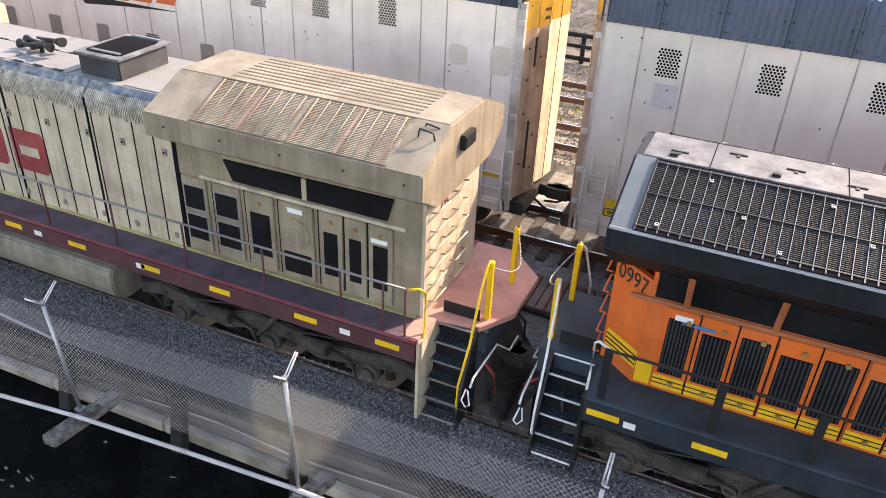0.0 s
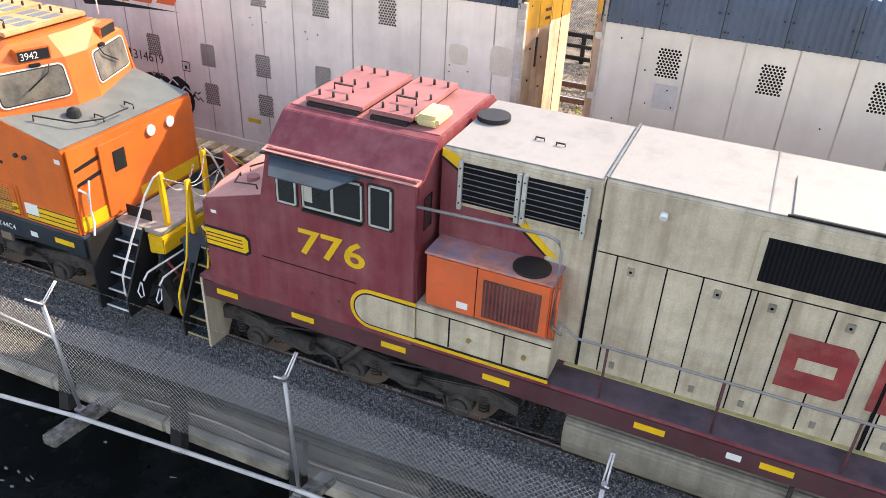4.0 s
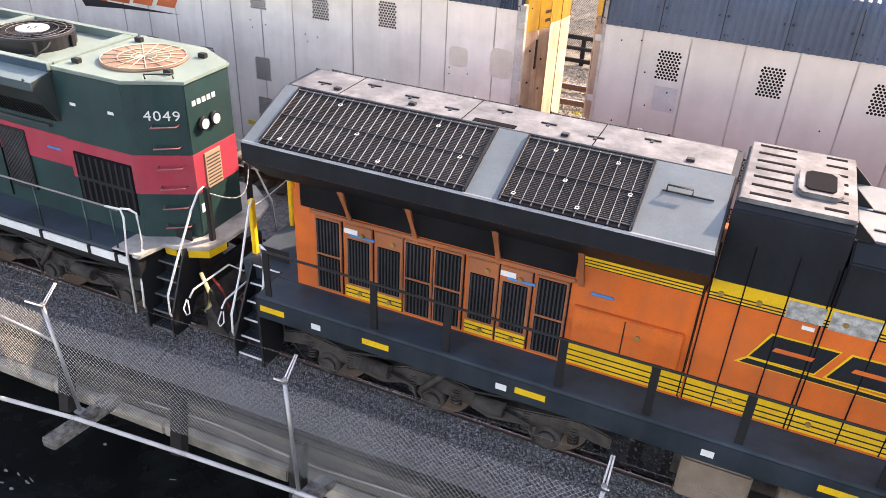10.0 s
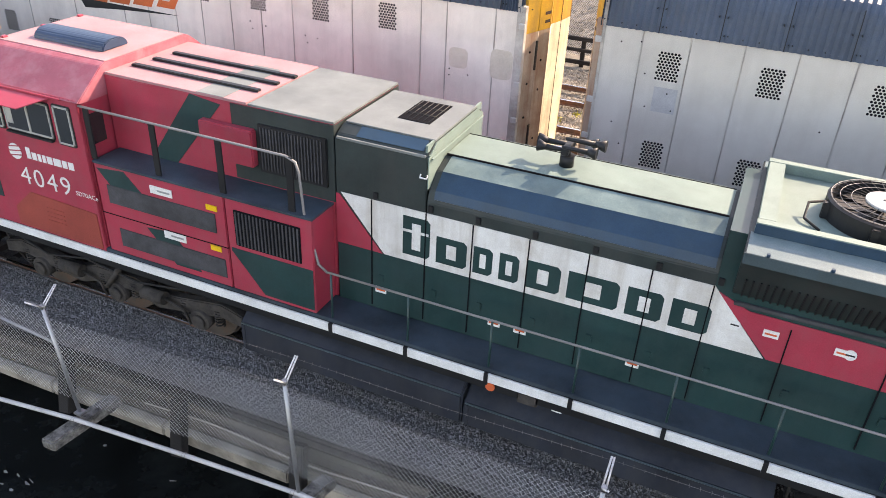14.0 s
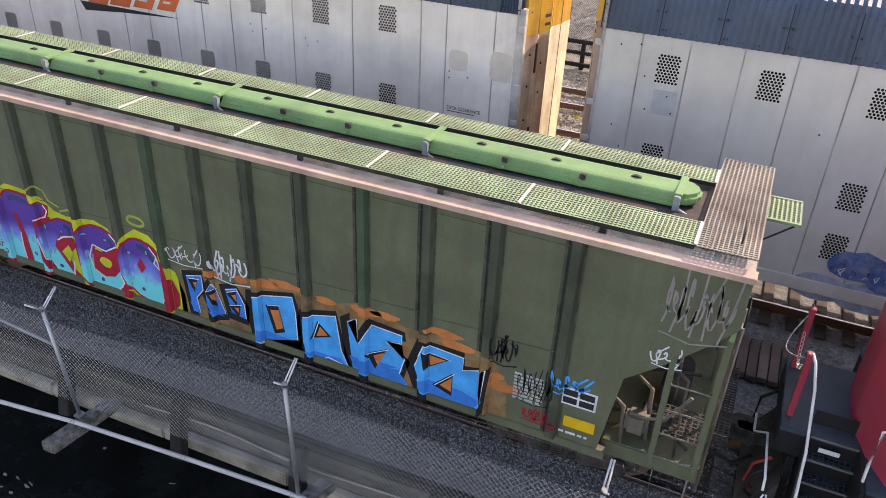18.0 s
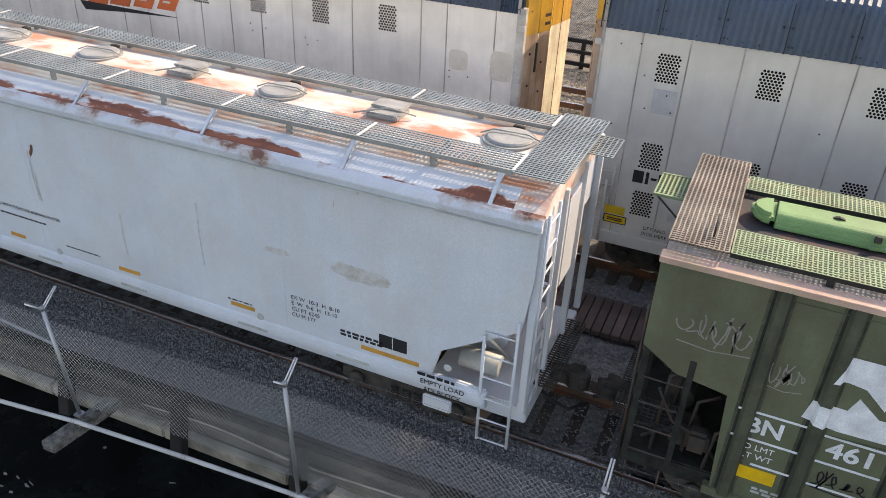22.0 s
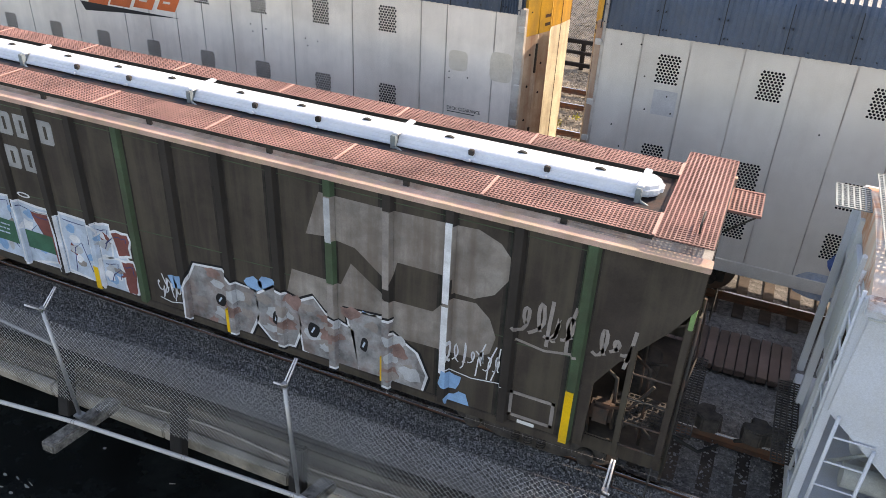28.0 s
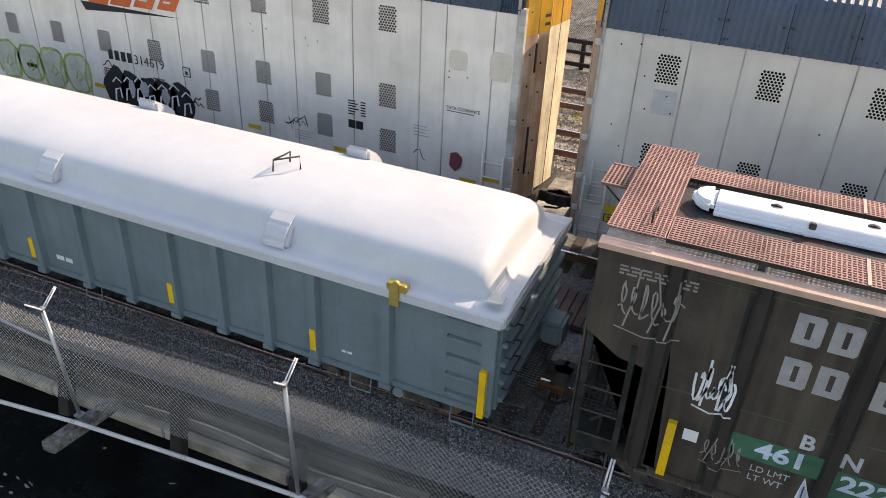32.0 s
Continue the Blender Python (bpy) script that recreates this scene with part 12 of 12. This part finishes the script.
# ---- smooth white covered hopper ----
def white_hopper():
    car = thing("covered_hopper", "chalky white smooth-sided covered hopper with rusty roof edge", "railway wagon", group="hopper wagons of the train")
    W = M["cefwhite"]
    x0, x1 = -71.25, -52.3
    side = [(x0 + 0.05, 4.14), (x0, 2.75), (x0 + 1.3, 1.62), (x0 + 1.42, 1.38), (x1 - 1.35, 1.38), (x1 - 1.22, 1.87), (x1 - 0.1, 2.58), (x1, 3.4), (x1, 4.14)]
    part("side_sheet", P(side, -1.56, -1.50, "y", bevel=0.006), W, car, "smooth chalky white side")
    part("side_sheet", P(side, 1.50, 1.56, "y", bevel=0.006), W, car)
    part("bin", B(x0 + 2.4, x1 - 2.4, -1.48, 1.48, 1.1, 4.1), W, car)
    for x in (-68.6, -66.1, -63.6, -61.1, -58.6, -56.1, -54.2):
        part("weld_seam", B(x - 0.006, x + 0.006, -1.5625, -1.55, 1.4, 4.1), W, car)
    part("side_sill", P([(-1.60, 1.12), (-1.62, 1.24), (-1.60, 1.36), (-1.54, 1.41), (-1.45, 1.38), (-1.45, 1.05), (-1.54, 1.05)], x0 + 0.25, x1 - 0.5, bevel=0.02), W, car, "rounded white side sill")
    part("side_sill", B(x0 + 0.25, x1 - 0.5, 1.45, 1.6, 1.05, 1.4, bevel=0.03), W, car)
    part("top_chord", P([(-1.60, 4.10), (-1.62, 4.20), (-1.56, 4.28), (-1.46, 4.30), (-1.46, 4.10)], x0 - 0.02, x1 + 0.02, bevel=0.008), M["rustchord"], car, "white top edge with rust breaking through")
    part("top_chord", B(x0, x1, 1.46, 1.6, 4.1, 4.28, bevel=0.02), W, car)
    pro = [(-1.50, 4.28), (-1.15, 4.43), (-0.75, 4.52), (0, 4.57), (0.75, 4.52), (1.15, 4.43), (1.5, 4.28), (1.5, 4.1), (-1.5, 4.1)]
    part("roof", P(pro, x0, x1), M["rustywhite"], car, "white roof with rust blooms")
    part("roof_edge", P([(-1.50, 4.286), (-1.15, 4.436), (-1.15, 4.43), (-1.5, 4.28)], x0 + 0.5, x1 - 0.4), M["rustslope"], car, "white roof slope with red-brown rust along its foot")
    part("drip_ledge", B(x0 + 0.02, x1 - 0.02, -1.632, -1.55, 4.085, 4.103, bevel=0.004), M["hatchgrey"], car, "narrow ledge below the roof edge")
    for x in (-71.0, -69.0, -66.8, -64.5, -62.1, -59.8, -57.4, -55.1, -53.0):
        part("walkway_strut", P([(-1.52, 4.28), (-1.46, 4.31), (-1.13, 4.60), (-1.13, 4.52)], x - 0.03, x + 0.03), W, car, "slanted walkway strut")
    n = 8
    xs = [x0 + 0.75 + (x1 - x0 - 1.3) * i / n for i in range(n + 1)]
    grate_row(car, xs, -1.14, -0.60, 4.64, M["galvgrate"], cell=0.064)
    grate_row(car, xs, 0.52, 0.98, 4.64, M["galvgrate"], cell=0.062)
    for a, b in ((x0 + 0.05, x0 + 0.73), (x1 - 0.53, x1 + 0.12)):
        part("walkway_grating", grating(bmesh.new(), a, b, -1.2, 1.1, 4.65, 0.055, 0.018, 0.014), M["galvgrate"], car, "end walkway grating")
    part("walkway_rail", B(x0 + 0.75, x1 - 0.55, -1.165, -1.142, 4.60, 4.65), M["hatchlid"], car, "dull outer edge angle of the walkway")
    part("walkway_rail", B(x0 + 0.75, x1 - 0.55, 0.475, 0.51, 4.62, 4.655), M["hatchlid"], car)
    for i, x in enumerate((-70.2, -68.3, -66.4, -64.56, -62.74, -60.65, -58.77, -56.99, -55.16, -53.28)):
        if i not in (1, 3, 6, 8):
            h = part("roof_hatch", lathe(bmesh.new(), [(0.33, 0.0), (0.33, 0.04), (0.31, 0.065), (0.25, 0.075), (0.05, 0.085)], 26, (x, -0.05, 4.56)), M["hatchlid"], car, "round grey hatch lid")
            part("hatch_ring", lathe(bmesh.new(), [(0.32, 0.0), (0.38, 0.0), (0.38, 0.03), (0.32, 0.03)], 26, (x, -0.05, 4.555)), M["hatchlid"], h)
            part("lock_bar", T([(x - 0.42, -0.1, 4.60), (x - 0.25, -0.05, 4.67), (x + 0.25, -0.02, 4.67), (x + 0.42, 0.0, 4.60)], 0.011, 6), M["hatchlid"], h)
            part("hinge", B(x - 0.08, x + 0.08, 0.28, 0.36, 4.56, 4.64, bevel=0.01), M["steel"], h)
        else:
            h = part("vent_hatch", B(x - 0.25, x + 0.25, -0.28, 0.16, 4.55, 4.64, bevel=0.02), M["hatchlid"], car, "square grey vent hatch")
            part("hatch_lid", B(x - 0.28, x + 0.24, -0.08, 0.26, 4.64, 4.68, bevel=0.015), M["hatchlid"], h)
            part("lock_bar", T([(x - 0.4, -0.36, 4.62), (x + 0.1, -0.2, 4.73), (x + 0.45, -0.05, 4.62)], 0.012, 6), M["hatchlid"], h)
    for x, s in ((x0, -1), (x1, 1)):
        part("slope_sheet", P([(x - s * 0.12, 3.4), (x - s * 0.06, 3.4), (x - s * 2.3, 1.1), (x - s * 2.4, 1.1)], -1.48, 1.48, "y"), W, car)
        part("end_sheet", B(min(x - s * 0.1, x - s * 0.04), max(x - s * 0.1, x - s * 0.04), -1.52, 1.52, 3.3, 4.2), W, car, "sunlit white end sheet")
        for y in (-1.45, -0.5, 0.5, 1.45):
            part("end_post", B(x - 0.05, x + 0.05, y - 0.05, y + 0.05, 1.15, 4.25, bevel=0.01), W, car)
        part("end_plate", B(x - 0.03, x + 0.03, -0.3, 0.3, 2.6, 4.0, bevel=0.008), W, car)
        part("end_sill", B(min(x - s * 1.5, x + s * 0.05), max(x - s * 1.5, x + s * 0.05), -1.35, 1.35, 0.85, 1.15, bevel=0.02), W, car)
        lad = part("ladder", T([(x + s * 0.06, -1.42, 1.1), (x + s * 0.06, -1.42, 4.3)], 0.024, 6), W, car, "white end ladder")
        part("ladder_rail", T([(x + s * 0.06, -0.98, 1.1), (x + s * 0.06, -0.98, 4.3)], 0.024, 6), W, lad)
        for k in range(9):
            part("rung", T([(x + s * 0.06, -1.42, 1.25 + k * 0.36), (x + s * 0.06, -0.98, 1.25 + k * 0.36)], 0.014, 6), W, lad)
        sl = part("side_ladder", T([(x - s * 0.12, -1.58, 0.5), (x - s * 0.12, -1.60, 2.75)], 0.024, 6), W, car, "white side ladder")
        part("ladder_rail", T([(x - s * 0.58, -1.58, 0.5), (x - s * 0.58, -1.60, 2.4)], 0.024, 6), W, sl)
        for k in range(6):
            part("rung", T([(x - s * 0.12, -1.6, 0.55 + k * 0.38), (x - s * 0.58, -1.6, 0.55 + k * 0.38)], 0.014, 6), W, sl)
        part("crossover", grating(bmesh.new(), min(x, x + s * 0.3), max(x, x + s * 0.3), -0.9, 0.9, 1.25, 0.06, 0.02, 0.015), M["steel"], car)
        part("air_reservoir", C((x - s * 0.8, -0.5, 1.55), (x - s * 0.8, 0.5, 1.55), 0.22, 18), W, car)
        part("brake_cylinder", C((x - s * 0.5, -1.0, 1.45), (x - s * 1.1, -1.0, 1.45), 0.16, 16), M["hatchgrey"], car)
        part("brake_rod", T([(x - s * 0.4, -0.6, 1.25), (x - s * 1.0, -0.8, 1.9), (x - s * 1.3, -0.5, 1.3)], 0.03, 6), M["hatchgrey"], car)
        part("brake_platform", grating(bmesh.new(), min(x, x + s * 0.4), max(x, x + s * 0.4), 0.2, 0.9, 4.5, 0.06, 0.02, 0.015), M["galvgrate"], car, "small end platform grating")["kind"] = "stuff"
        coupler(car, x - s * 0.15, s)
        bogie(car, x - s * 1.95)
    for k in range(4):
        xc = x0 + (x1 - x0) * (k + 0.9) / 4.8
        part("outlet_chute", P([(-1.3, 1.1), (1.3, 1.1), (0.4, 0.35), (-0.4, 0.35)], xc - 1.0, xc + 1.0), M["hatchgrey"], car)
    L = M["blackpaint"]
    words("CEFX", 0.24, L, car, (-69.70, -1.563, 2.40), (90, 0, 0), bold=0.008, wide=1.08)
    words("54586", 0.24, L, car, (-69.70, -1.563, 1.99), (90, 0, 0), bold=0.008, wide=1.08)
    words("LD LMT  221200 lbs  100 350 kg LO", 0.075, L, car, (-69.5, -1.563, 1.74), (90, 0, 0), wide=1.0)
    words("LT WT     64800 lbs    29 400 kg", 0.075, L, car, (-69.45, -1.563, 1.62), (90, 0, 0), wide=1.0)
    pc = part("plate_mark", B(-68.37, -68.12, -1.564, -1.55, 2.12, 2.38), L, car)
    part("plate_inner", B(-68.355, -68.135, -1.567, -1.56, 2.135, 2.365), W, pc)
    words("C", 0.09, L, car, (-68.28, -1.569, 2.17), (90, 0, 0))
    words("PLATE", 0.045, L, car, (-68.33, -1.569, 2.30), (90, 0, 0))
    words("DO NOT CLEAN WITH STEAM OR BOILING WATER", 0.066, L, car, (-62.68, -1.563, 2.06), (90, 0, 0), wide=0.98)
    bars(car, -62.55, 1.91, 1.6, 1, L, seed=4, h=0.03)
    for i, t in enumerate(("EX W  10-3  H  8-10", "E  W  9-6  H  13-10", "CU FT 6245", "CU M 177")):
        words(t, 0.072, L, car, (-56.0, -1.563, 1.98 - i * 0.105), (90, 0, 0))
    words("EMPTY LOAD", 0.085, L, car, (-53.8, -1.625, 1.25), (90, 0, 0))
    words("ADJ BLOCK", 0.085, L, car, (-53.75, -1.622, 1.11), (90, 0, 0))
    bars(car, -53.85, 1.37, 0.6, 1, L, y=-1.605, seed=6, h=0.05)
    bars(car, -55.15, 1.66, 0.7, 2, L, seed=7, h=0.04)
    cs = part("consolidated_stencil", B(-54.5, -54.05, -1.566, -1.55, 1.62, 1.84), L, car, "black data panel")
    for x in (-54.28,):
        part("stencil_gap", B(x - 0.006, x + 0.006, -1.569, -1.56, 1.63, 1.83), W, cs)
    for x0_, x1_, z in ((-69.65, -68.8, 1.56), (-66.9, -66.45, 1.47), (-64.35, -63.95, 1.47), (-61.95, -61.6, 1.47), (-59.45, -59.0, 1.47), (-57.15, -56.7, 1.50), (-54.8, -53.85, 1.46)):
        part("reflector_bar", B(x0_, x1_, -1.568, -1.55, z, z + 0.07), M["orangebar"], car, "faded orange reflector strip")
    for x, w in ((-66.2, 0.9), (-63.4, 0.7), (-60.6, 0.75), (-57.2, 0.45)):
        bars(car, x, 1.6, w, 1, L, seed=int(-x), h=0.02)
    for x in (-70.0, -67.6, -64.8, -61.3, -59.4, -57.0, -55.2):
        part("sill_slot", B(x, x + 0.55, -1.632, -1.6, 1.22, 1.26), M["hatchgrey"], car)
    for x in (-69.75, -60.8, -56.6, -53.4):
        part("jacking_pad", C((x, -1.575, 1.62 if x > -54 or x < -69 else 1.44), (x, -1.555, 1.62 if x > -54 or x < -69 else 1.44), 0.06, 14), M["hatchgrey"], car)
    for x, z, w, h in ((-64.2, 3.25, 0.07, 0.3), (-56.2, 2.75, 0.4, 0.12), (-54.8, 2.75, 0.8, 0.28), (-67.4, 3.1, 0.12, 0.5), (-66.5, 2.2, 0.35, 0.6)):
        paint(car, "stain", rounded(x, z, w, h, 16, 2.2, 0.25, 0, int(-x * 10)), 0, M["stainpale"], ())
    for x, z, L2 in ((-61.0, 3.3, 0.9), (-60.95, 2.9, 0.5), (-67.9, 2.9, 1.2), (-64.3, 3.0, 1.0), (-59.2, 2.6, 0.8), (-57.6, 3.2, 1.1), (-62.2, 3.5, 0.4)):
        paint(car, "rust_run", stroke([(x, z), (x - 0.01, z - L2 * 0.5), (x + 0.015, z - L2)], 0.03), 1, M["stainpale"], ())
    paint(car, "rust_bloom", rounded(-60.9, 3.32, 0.07, 0.2, 14, 2.0, 0.35, 0.3, 5), 2, M["rust"], ())
    part("jack_plate", B(-53.75, -53.3, -1.63, -1.56, 0.82, 1.04, bevel=0.02), W, car)
    part("jack_plate", B(-70.0, -69.55, -1.63, -1.56, 0.82, 1.04, bevel=0.02), W, car)
    finish(car, -61.8)


M["stainpale"] = surface("thin rust stain on white", (0.545, 0.545, 0.54), 0.6, var=0.08, scale=6, dirt=(0.36, 0.30, 0.22), dirt_amount=0.8, dirt_scale=9)
white_hopper()


# ---- blue-grey ribbed wagon with a moulded white cover ----
M["bluegrey"] = surface("blue-grey wagon paint", (0.15, 0.205, 0.225), 0.45, var=0.06, dirt=(0.10, 0.12, 0.13), dirt_amount=0.35, streak=0.3, bump=0.02)
M["covermould"] = surface("moulded white cover", (0.50, 0.512, 0.535), 0.45, var=0.03, scale=0.7, dirt=(0.62, 0.62, 0.62), dirt_amount=0.2, bump=0.012)


def covered_gondola():
    car = thing("covered_gondola", "blue-grey ribbed gondola wagon with a moulded white lid", "railway wagon", group="hopper wagons of the train")
    G, Wt = M["bluegrey"], M["covermould"]
    x0, x1 = -107.6, -90.3
    part("body", B(x0, x1, -1.46, 1.46, 0.95, 2.68, bevel=0.01), G, car)
    ribs = [-90.36 - 1.6, -93.2, -94.05, -94.95, -95.9, -96.87, -97.85, -98.93, -99.95, -101.0, -102.0, -103.0, -104.0, -105.0, -106.2]
    for r in ribs:
        part("rib", P([(r - 0.11, -1.455), (r + 0.11, -1.455), (r + 0.07, -1.56), (r - 0.07, -1.56)], 0.9, 2.68, "z"), G, car)
        part("rib_foot", B(r - 0.1, r + 0.1, -1.58, -1.44, 0.84, 0.95, bevel=0.01), G, car)
    part("top_rail", B(x0 - 0.02, x1 + 0.02, -1.58, -1.42, 2.58, 2.70, bevel=0.012), G, car)
    part("bottom_rail", B(x0, x1, -1.50, -1.40, 0.88, 1.0, bevel=0.012), G, car)
    for x in (-90.42, -93.2, -95.94, -99.05, -102.0, -105.0):
        z = 1.33 if x < -91 else 1.32
        part("reflector_bar", B(x - 0.05, x + 0.05, -1.572, -1.46, z - (0.19 if x < -91 else 0.42), z + (0.19 if x < -91 else 0.42)), M["reflector"], car, "yellow upright reflector")
    for k in range(5):
        part("grab_rung", T([(-91.0, -1.47, 1.15 + k * 0.33), (-91.0, -1.54, 1.15 + k * 0.33), (-90.5, -1.54, 1.15 + k * 0.33), (-90.5, -1.47, 1.15 + k * 0.33)], 0.013, 6), G, car)
    part("corner_post", B(-90.52, -90.28, -1.5, -1.40, 0.95, 2.68, bevel=0.012), G, car)
    part("end_sheet", B(-90.32, -90.24, -1.4, 1.4, 0.98, 2.66, bevel=0.01), G, car, "wagon end in the sun")
    for k in range(5):
        part("end_rib", B(-90.25, -90.16, -1.4, 1.4, 1.15 + k * 0.32, 1.23 + k * 0.32, bevel=0.01), G, car)
    for k in range(6):
        part("rung", T([(-90.2, -1.35, 1.1 + k * 0.28), (-90.1, -1.35, 1.1 + k * 0.28), (-90.1, -0.9, 1.1 + k * 0.28), (-90.2, -0.9, 1.1 + k * 0.28)], 0.013, 6), M["railblack"], car)
    for x in (-90.9, -92.6, -98.0):
        part("stirrup", T([(x, -1.46, 0.9), (x, -1.5, 0.6), (x + 0.36, -1.5, 0.6), (x + 0.36, -1.46, 0.9)], 0.016, 6), G, car)
    part("lashing_ring", lathe(bmesh.new(), [(0.05, 0), (0.09, 0), (0.09, 0.03), (0.05, 0.03)], 14), G, car).matrix_basis = Matrix.Translation((-91.75, -1.5, 0.82)) @ Euler((math.pi / 2, 0, 0)).to_matrix().to_4x4()
    paint(car, "sticker", [(-98.6, 1.18), (-98.42, 1.18), (-98.42, 1.27), (-98.6, 1.27)], 1, M["label"], (), y=-1.46)
    paint(car, "sticker", [(-98.38, 1.18), (-98.22, 1.18), (-98.22, 1.27), (-98.38, 1.27)], 1, M["label"], (), y=-1.46)
    bars(car, -92.75, 1.2, 0.18, 1, M["g_white"], y=-1.46, seed=3)
    # lid: flange, step and dome, rounded over at the end
    prof = [(1.60, 2.62), (1.62, 2.715), (1.54, 2.745), (1.42, 2.76), (1.37, 2.79), (1.335, 2.87), (1.29, 3.02), (1.22, 3.125), (1.08, 3.20), (0.85, 3.275), (0.5, 3.345), (0.0, 3.375)]
    ring = [(-y, z) for y, z in prof] + [(y, z) for y, z in prof[::-1][1:]]
    stations = [(x0 - 0.05, 1.0, 0.0), (x0 + 0.2, 1.0, 0.1), (x0 + 0.3, 0.96, 0.7), (x0 + 0.6, 0.97, 0.9), (x0 + 1.2, 1.0, 1.0)]
    x = x0 + 2.2
    while x < x1 - 1.6:
        stations.append((x, 1.0, 1.0))
        x += 1.0
    stations += [(x1 - 1.2, 1.0, 1.0), (x1 - 0.75, 1.0, 0.99), (x1 - 0.5, 0.98, 0.94), (x1 - 0.36, 0.96, 0.84), (x1 - 0.27, 0.95, 0.6), (x1 - 0.22, 0.97, 0.25), (x1 - 0.1, 1.0, 0.12), (x1 + 0.12, 1.0, 0.1)]
    vs, fs = [], []
    for sx, ky, kz in stations:
        for y, z in ring:
            up = max(0, z - 2.745)
            vs.append((sx, y * (ky if abs(y) < 1.4 else 1.0), min(z, 2.745) + up * kz))
    n = len(ring)
    for i in range(len(stations) - 1):
        for j in range(n - 1):
            fs.append((i * n + j, (i + 1) * n + j, (i + 1) * n + j + 1, i * n + j + 1))
    lid = raw("lid", vs, fs, Wt, car, "moulded white lid")
    for p in lid.data.polygons:
        p.use_smooth = True
    bmx = bmesh.new()
    bmx.from_mesh(lid.data)
    bmesh.ops.recalc_face_normals(bmx, faces=bmx.faces[:])
    bmx.to_mesh(lid.data)
    bmx.free()
    part("lid_flange", B(x1 + 0.08, x1 + 0.14, -1.6, 1.6, 2.58, 2.75, bevel=0.015), Wt, lid)
    part("lid_flange", B(x0, x1 + 0.1, -1.625, -1.58, 2.56, 2.71, bevel=0.015), Wt, lid)
    for x in (-93.85, -98.4, -102.95):
        for s in (-1, 1):
            part("lid_bracket", P([(-1.52, 2.74), (-1.49, 2.88), (-1.33, 3.09), (-1.1, 3.20), (-1.1, 2.8)] if s < 0 else [(1.56, 2.74), (1.56, 3.0), (1.42, 3.17), (1.0, 3.44), (1.0, 2.9)], x - 0.23, x + 0.23, bevel=0.05), Wt, lid, "moulded lifting pocket")
    for x in (-94.45, -103.3):
        part("lifting_bail", T([(x - 0.15, -0.35, 3.34), (x - 0.13, -0.35, 3.55), (x + 0.2, -0.1, 3.59), (x + 0.2, -0.1, 3.36)], 0.016, 8), M["steel"], lid, "steel lifting bail")
        part("lifting_bail", T([(x - 0.1, 0.05, 3.36), (x - 0.08, 0.05, 3.55), (x - 0.13, -0.35, 3.55)], 0.016, 8), M["steel"], lid)
    lt = part("lid_latch", B(-91.9, -91.6, -1.64, -1.5, 2.71, 2.83, bevel=0.012), M["brasslatch"], car, "gold-coloured lid latch")
    part("latch_strap", B(-91.85, -91.7, -1.66, -1.62, 2.48, 2.8, bevel=0.008), M["brasslatch"], lt)
    part("latch_bolt", C((-91.75, -1.66, 2.84), (-91.75, -1.6, 2.84), 0.05, 10), M["brasslatch"], lt)
    lt = part("lid_latch", B(-99.9, -99.6, -1.64, -1.5, 2.71, 2.83, bevel=0.012), M["brasslatch"], car)
    part("latch_strap", B(-99.85, -99.7, -1.66, -1.62, 2.48, 2.8, bevel=0.008), M["brasslatch"], lt)
    part("corner_plate", B(-90.5, -90.28, -1.45, -1.25, 2.84, 2.86, bevel=0.004), M["hatchgrey"], car)
    part("frame", B(x0 + 0.3, x1 - 0.3, -0.4, 0.4, 0.6, 0.95), M["steel"], car)
    part("draft_gear", B(-90.5, -89.95, -0.35, 0.35, 0.65, 1.1, bevel=0.04), G, car)
    part("brake_box", B(-90.15, -89.8, 0.3, 0.8, 1.0, 1.5, bevel=0.05), G, car)
    part("crossover", grating(bmesh.new(), -90.2, -89.85, -1.3, 1.3, 1.12, 0.06, 0.02, 0.015), M["steel"], car)
    coupler(car, -90.25, 1)
    coupler(car, x0 + 0.1, -1)
    bogie(car, x1 - 1.9)
    bogie(car, x0 + 1.9)
    finish(car, -98.95)


M["brasslatch"] = surface("gold passivated latch", (0.55, 0.40, 0.12), 0.4, metal=0.6)
covered_gondola()


# ---- the train runs to the right along the near track ----
def motions():
    for car, x in TRAIN:
        walk(car, [(t, pose(x + run, 0, 0)) for t, run in TRAIN_RUN])


motions()
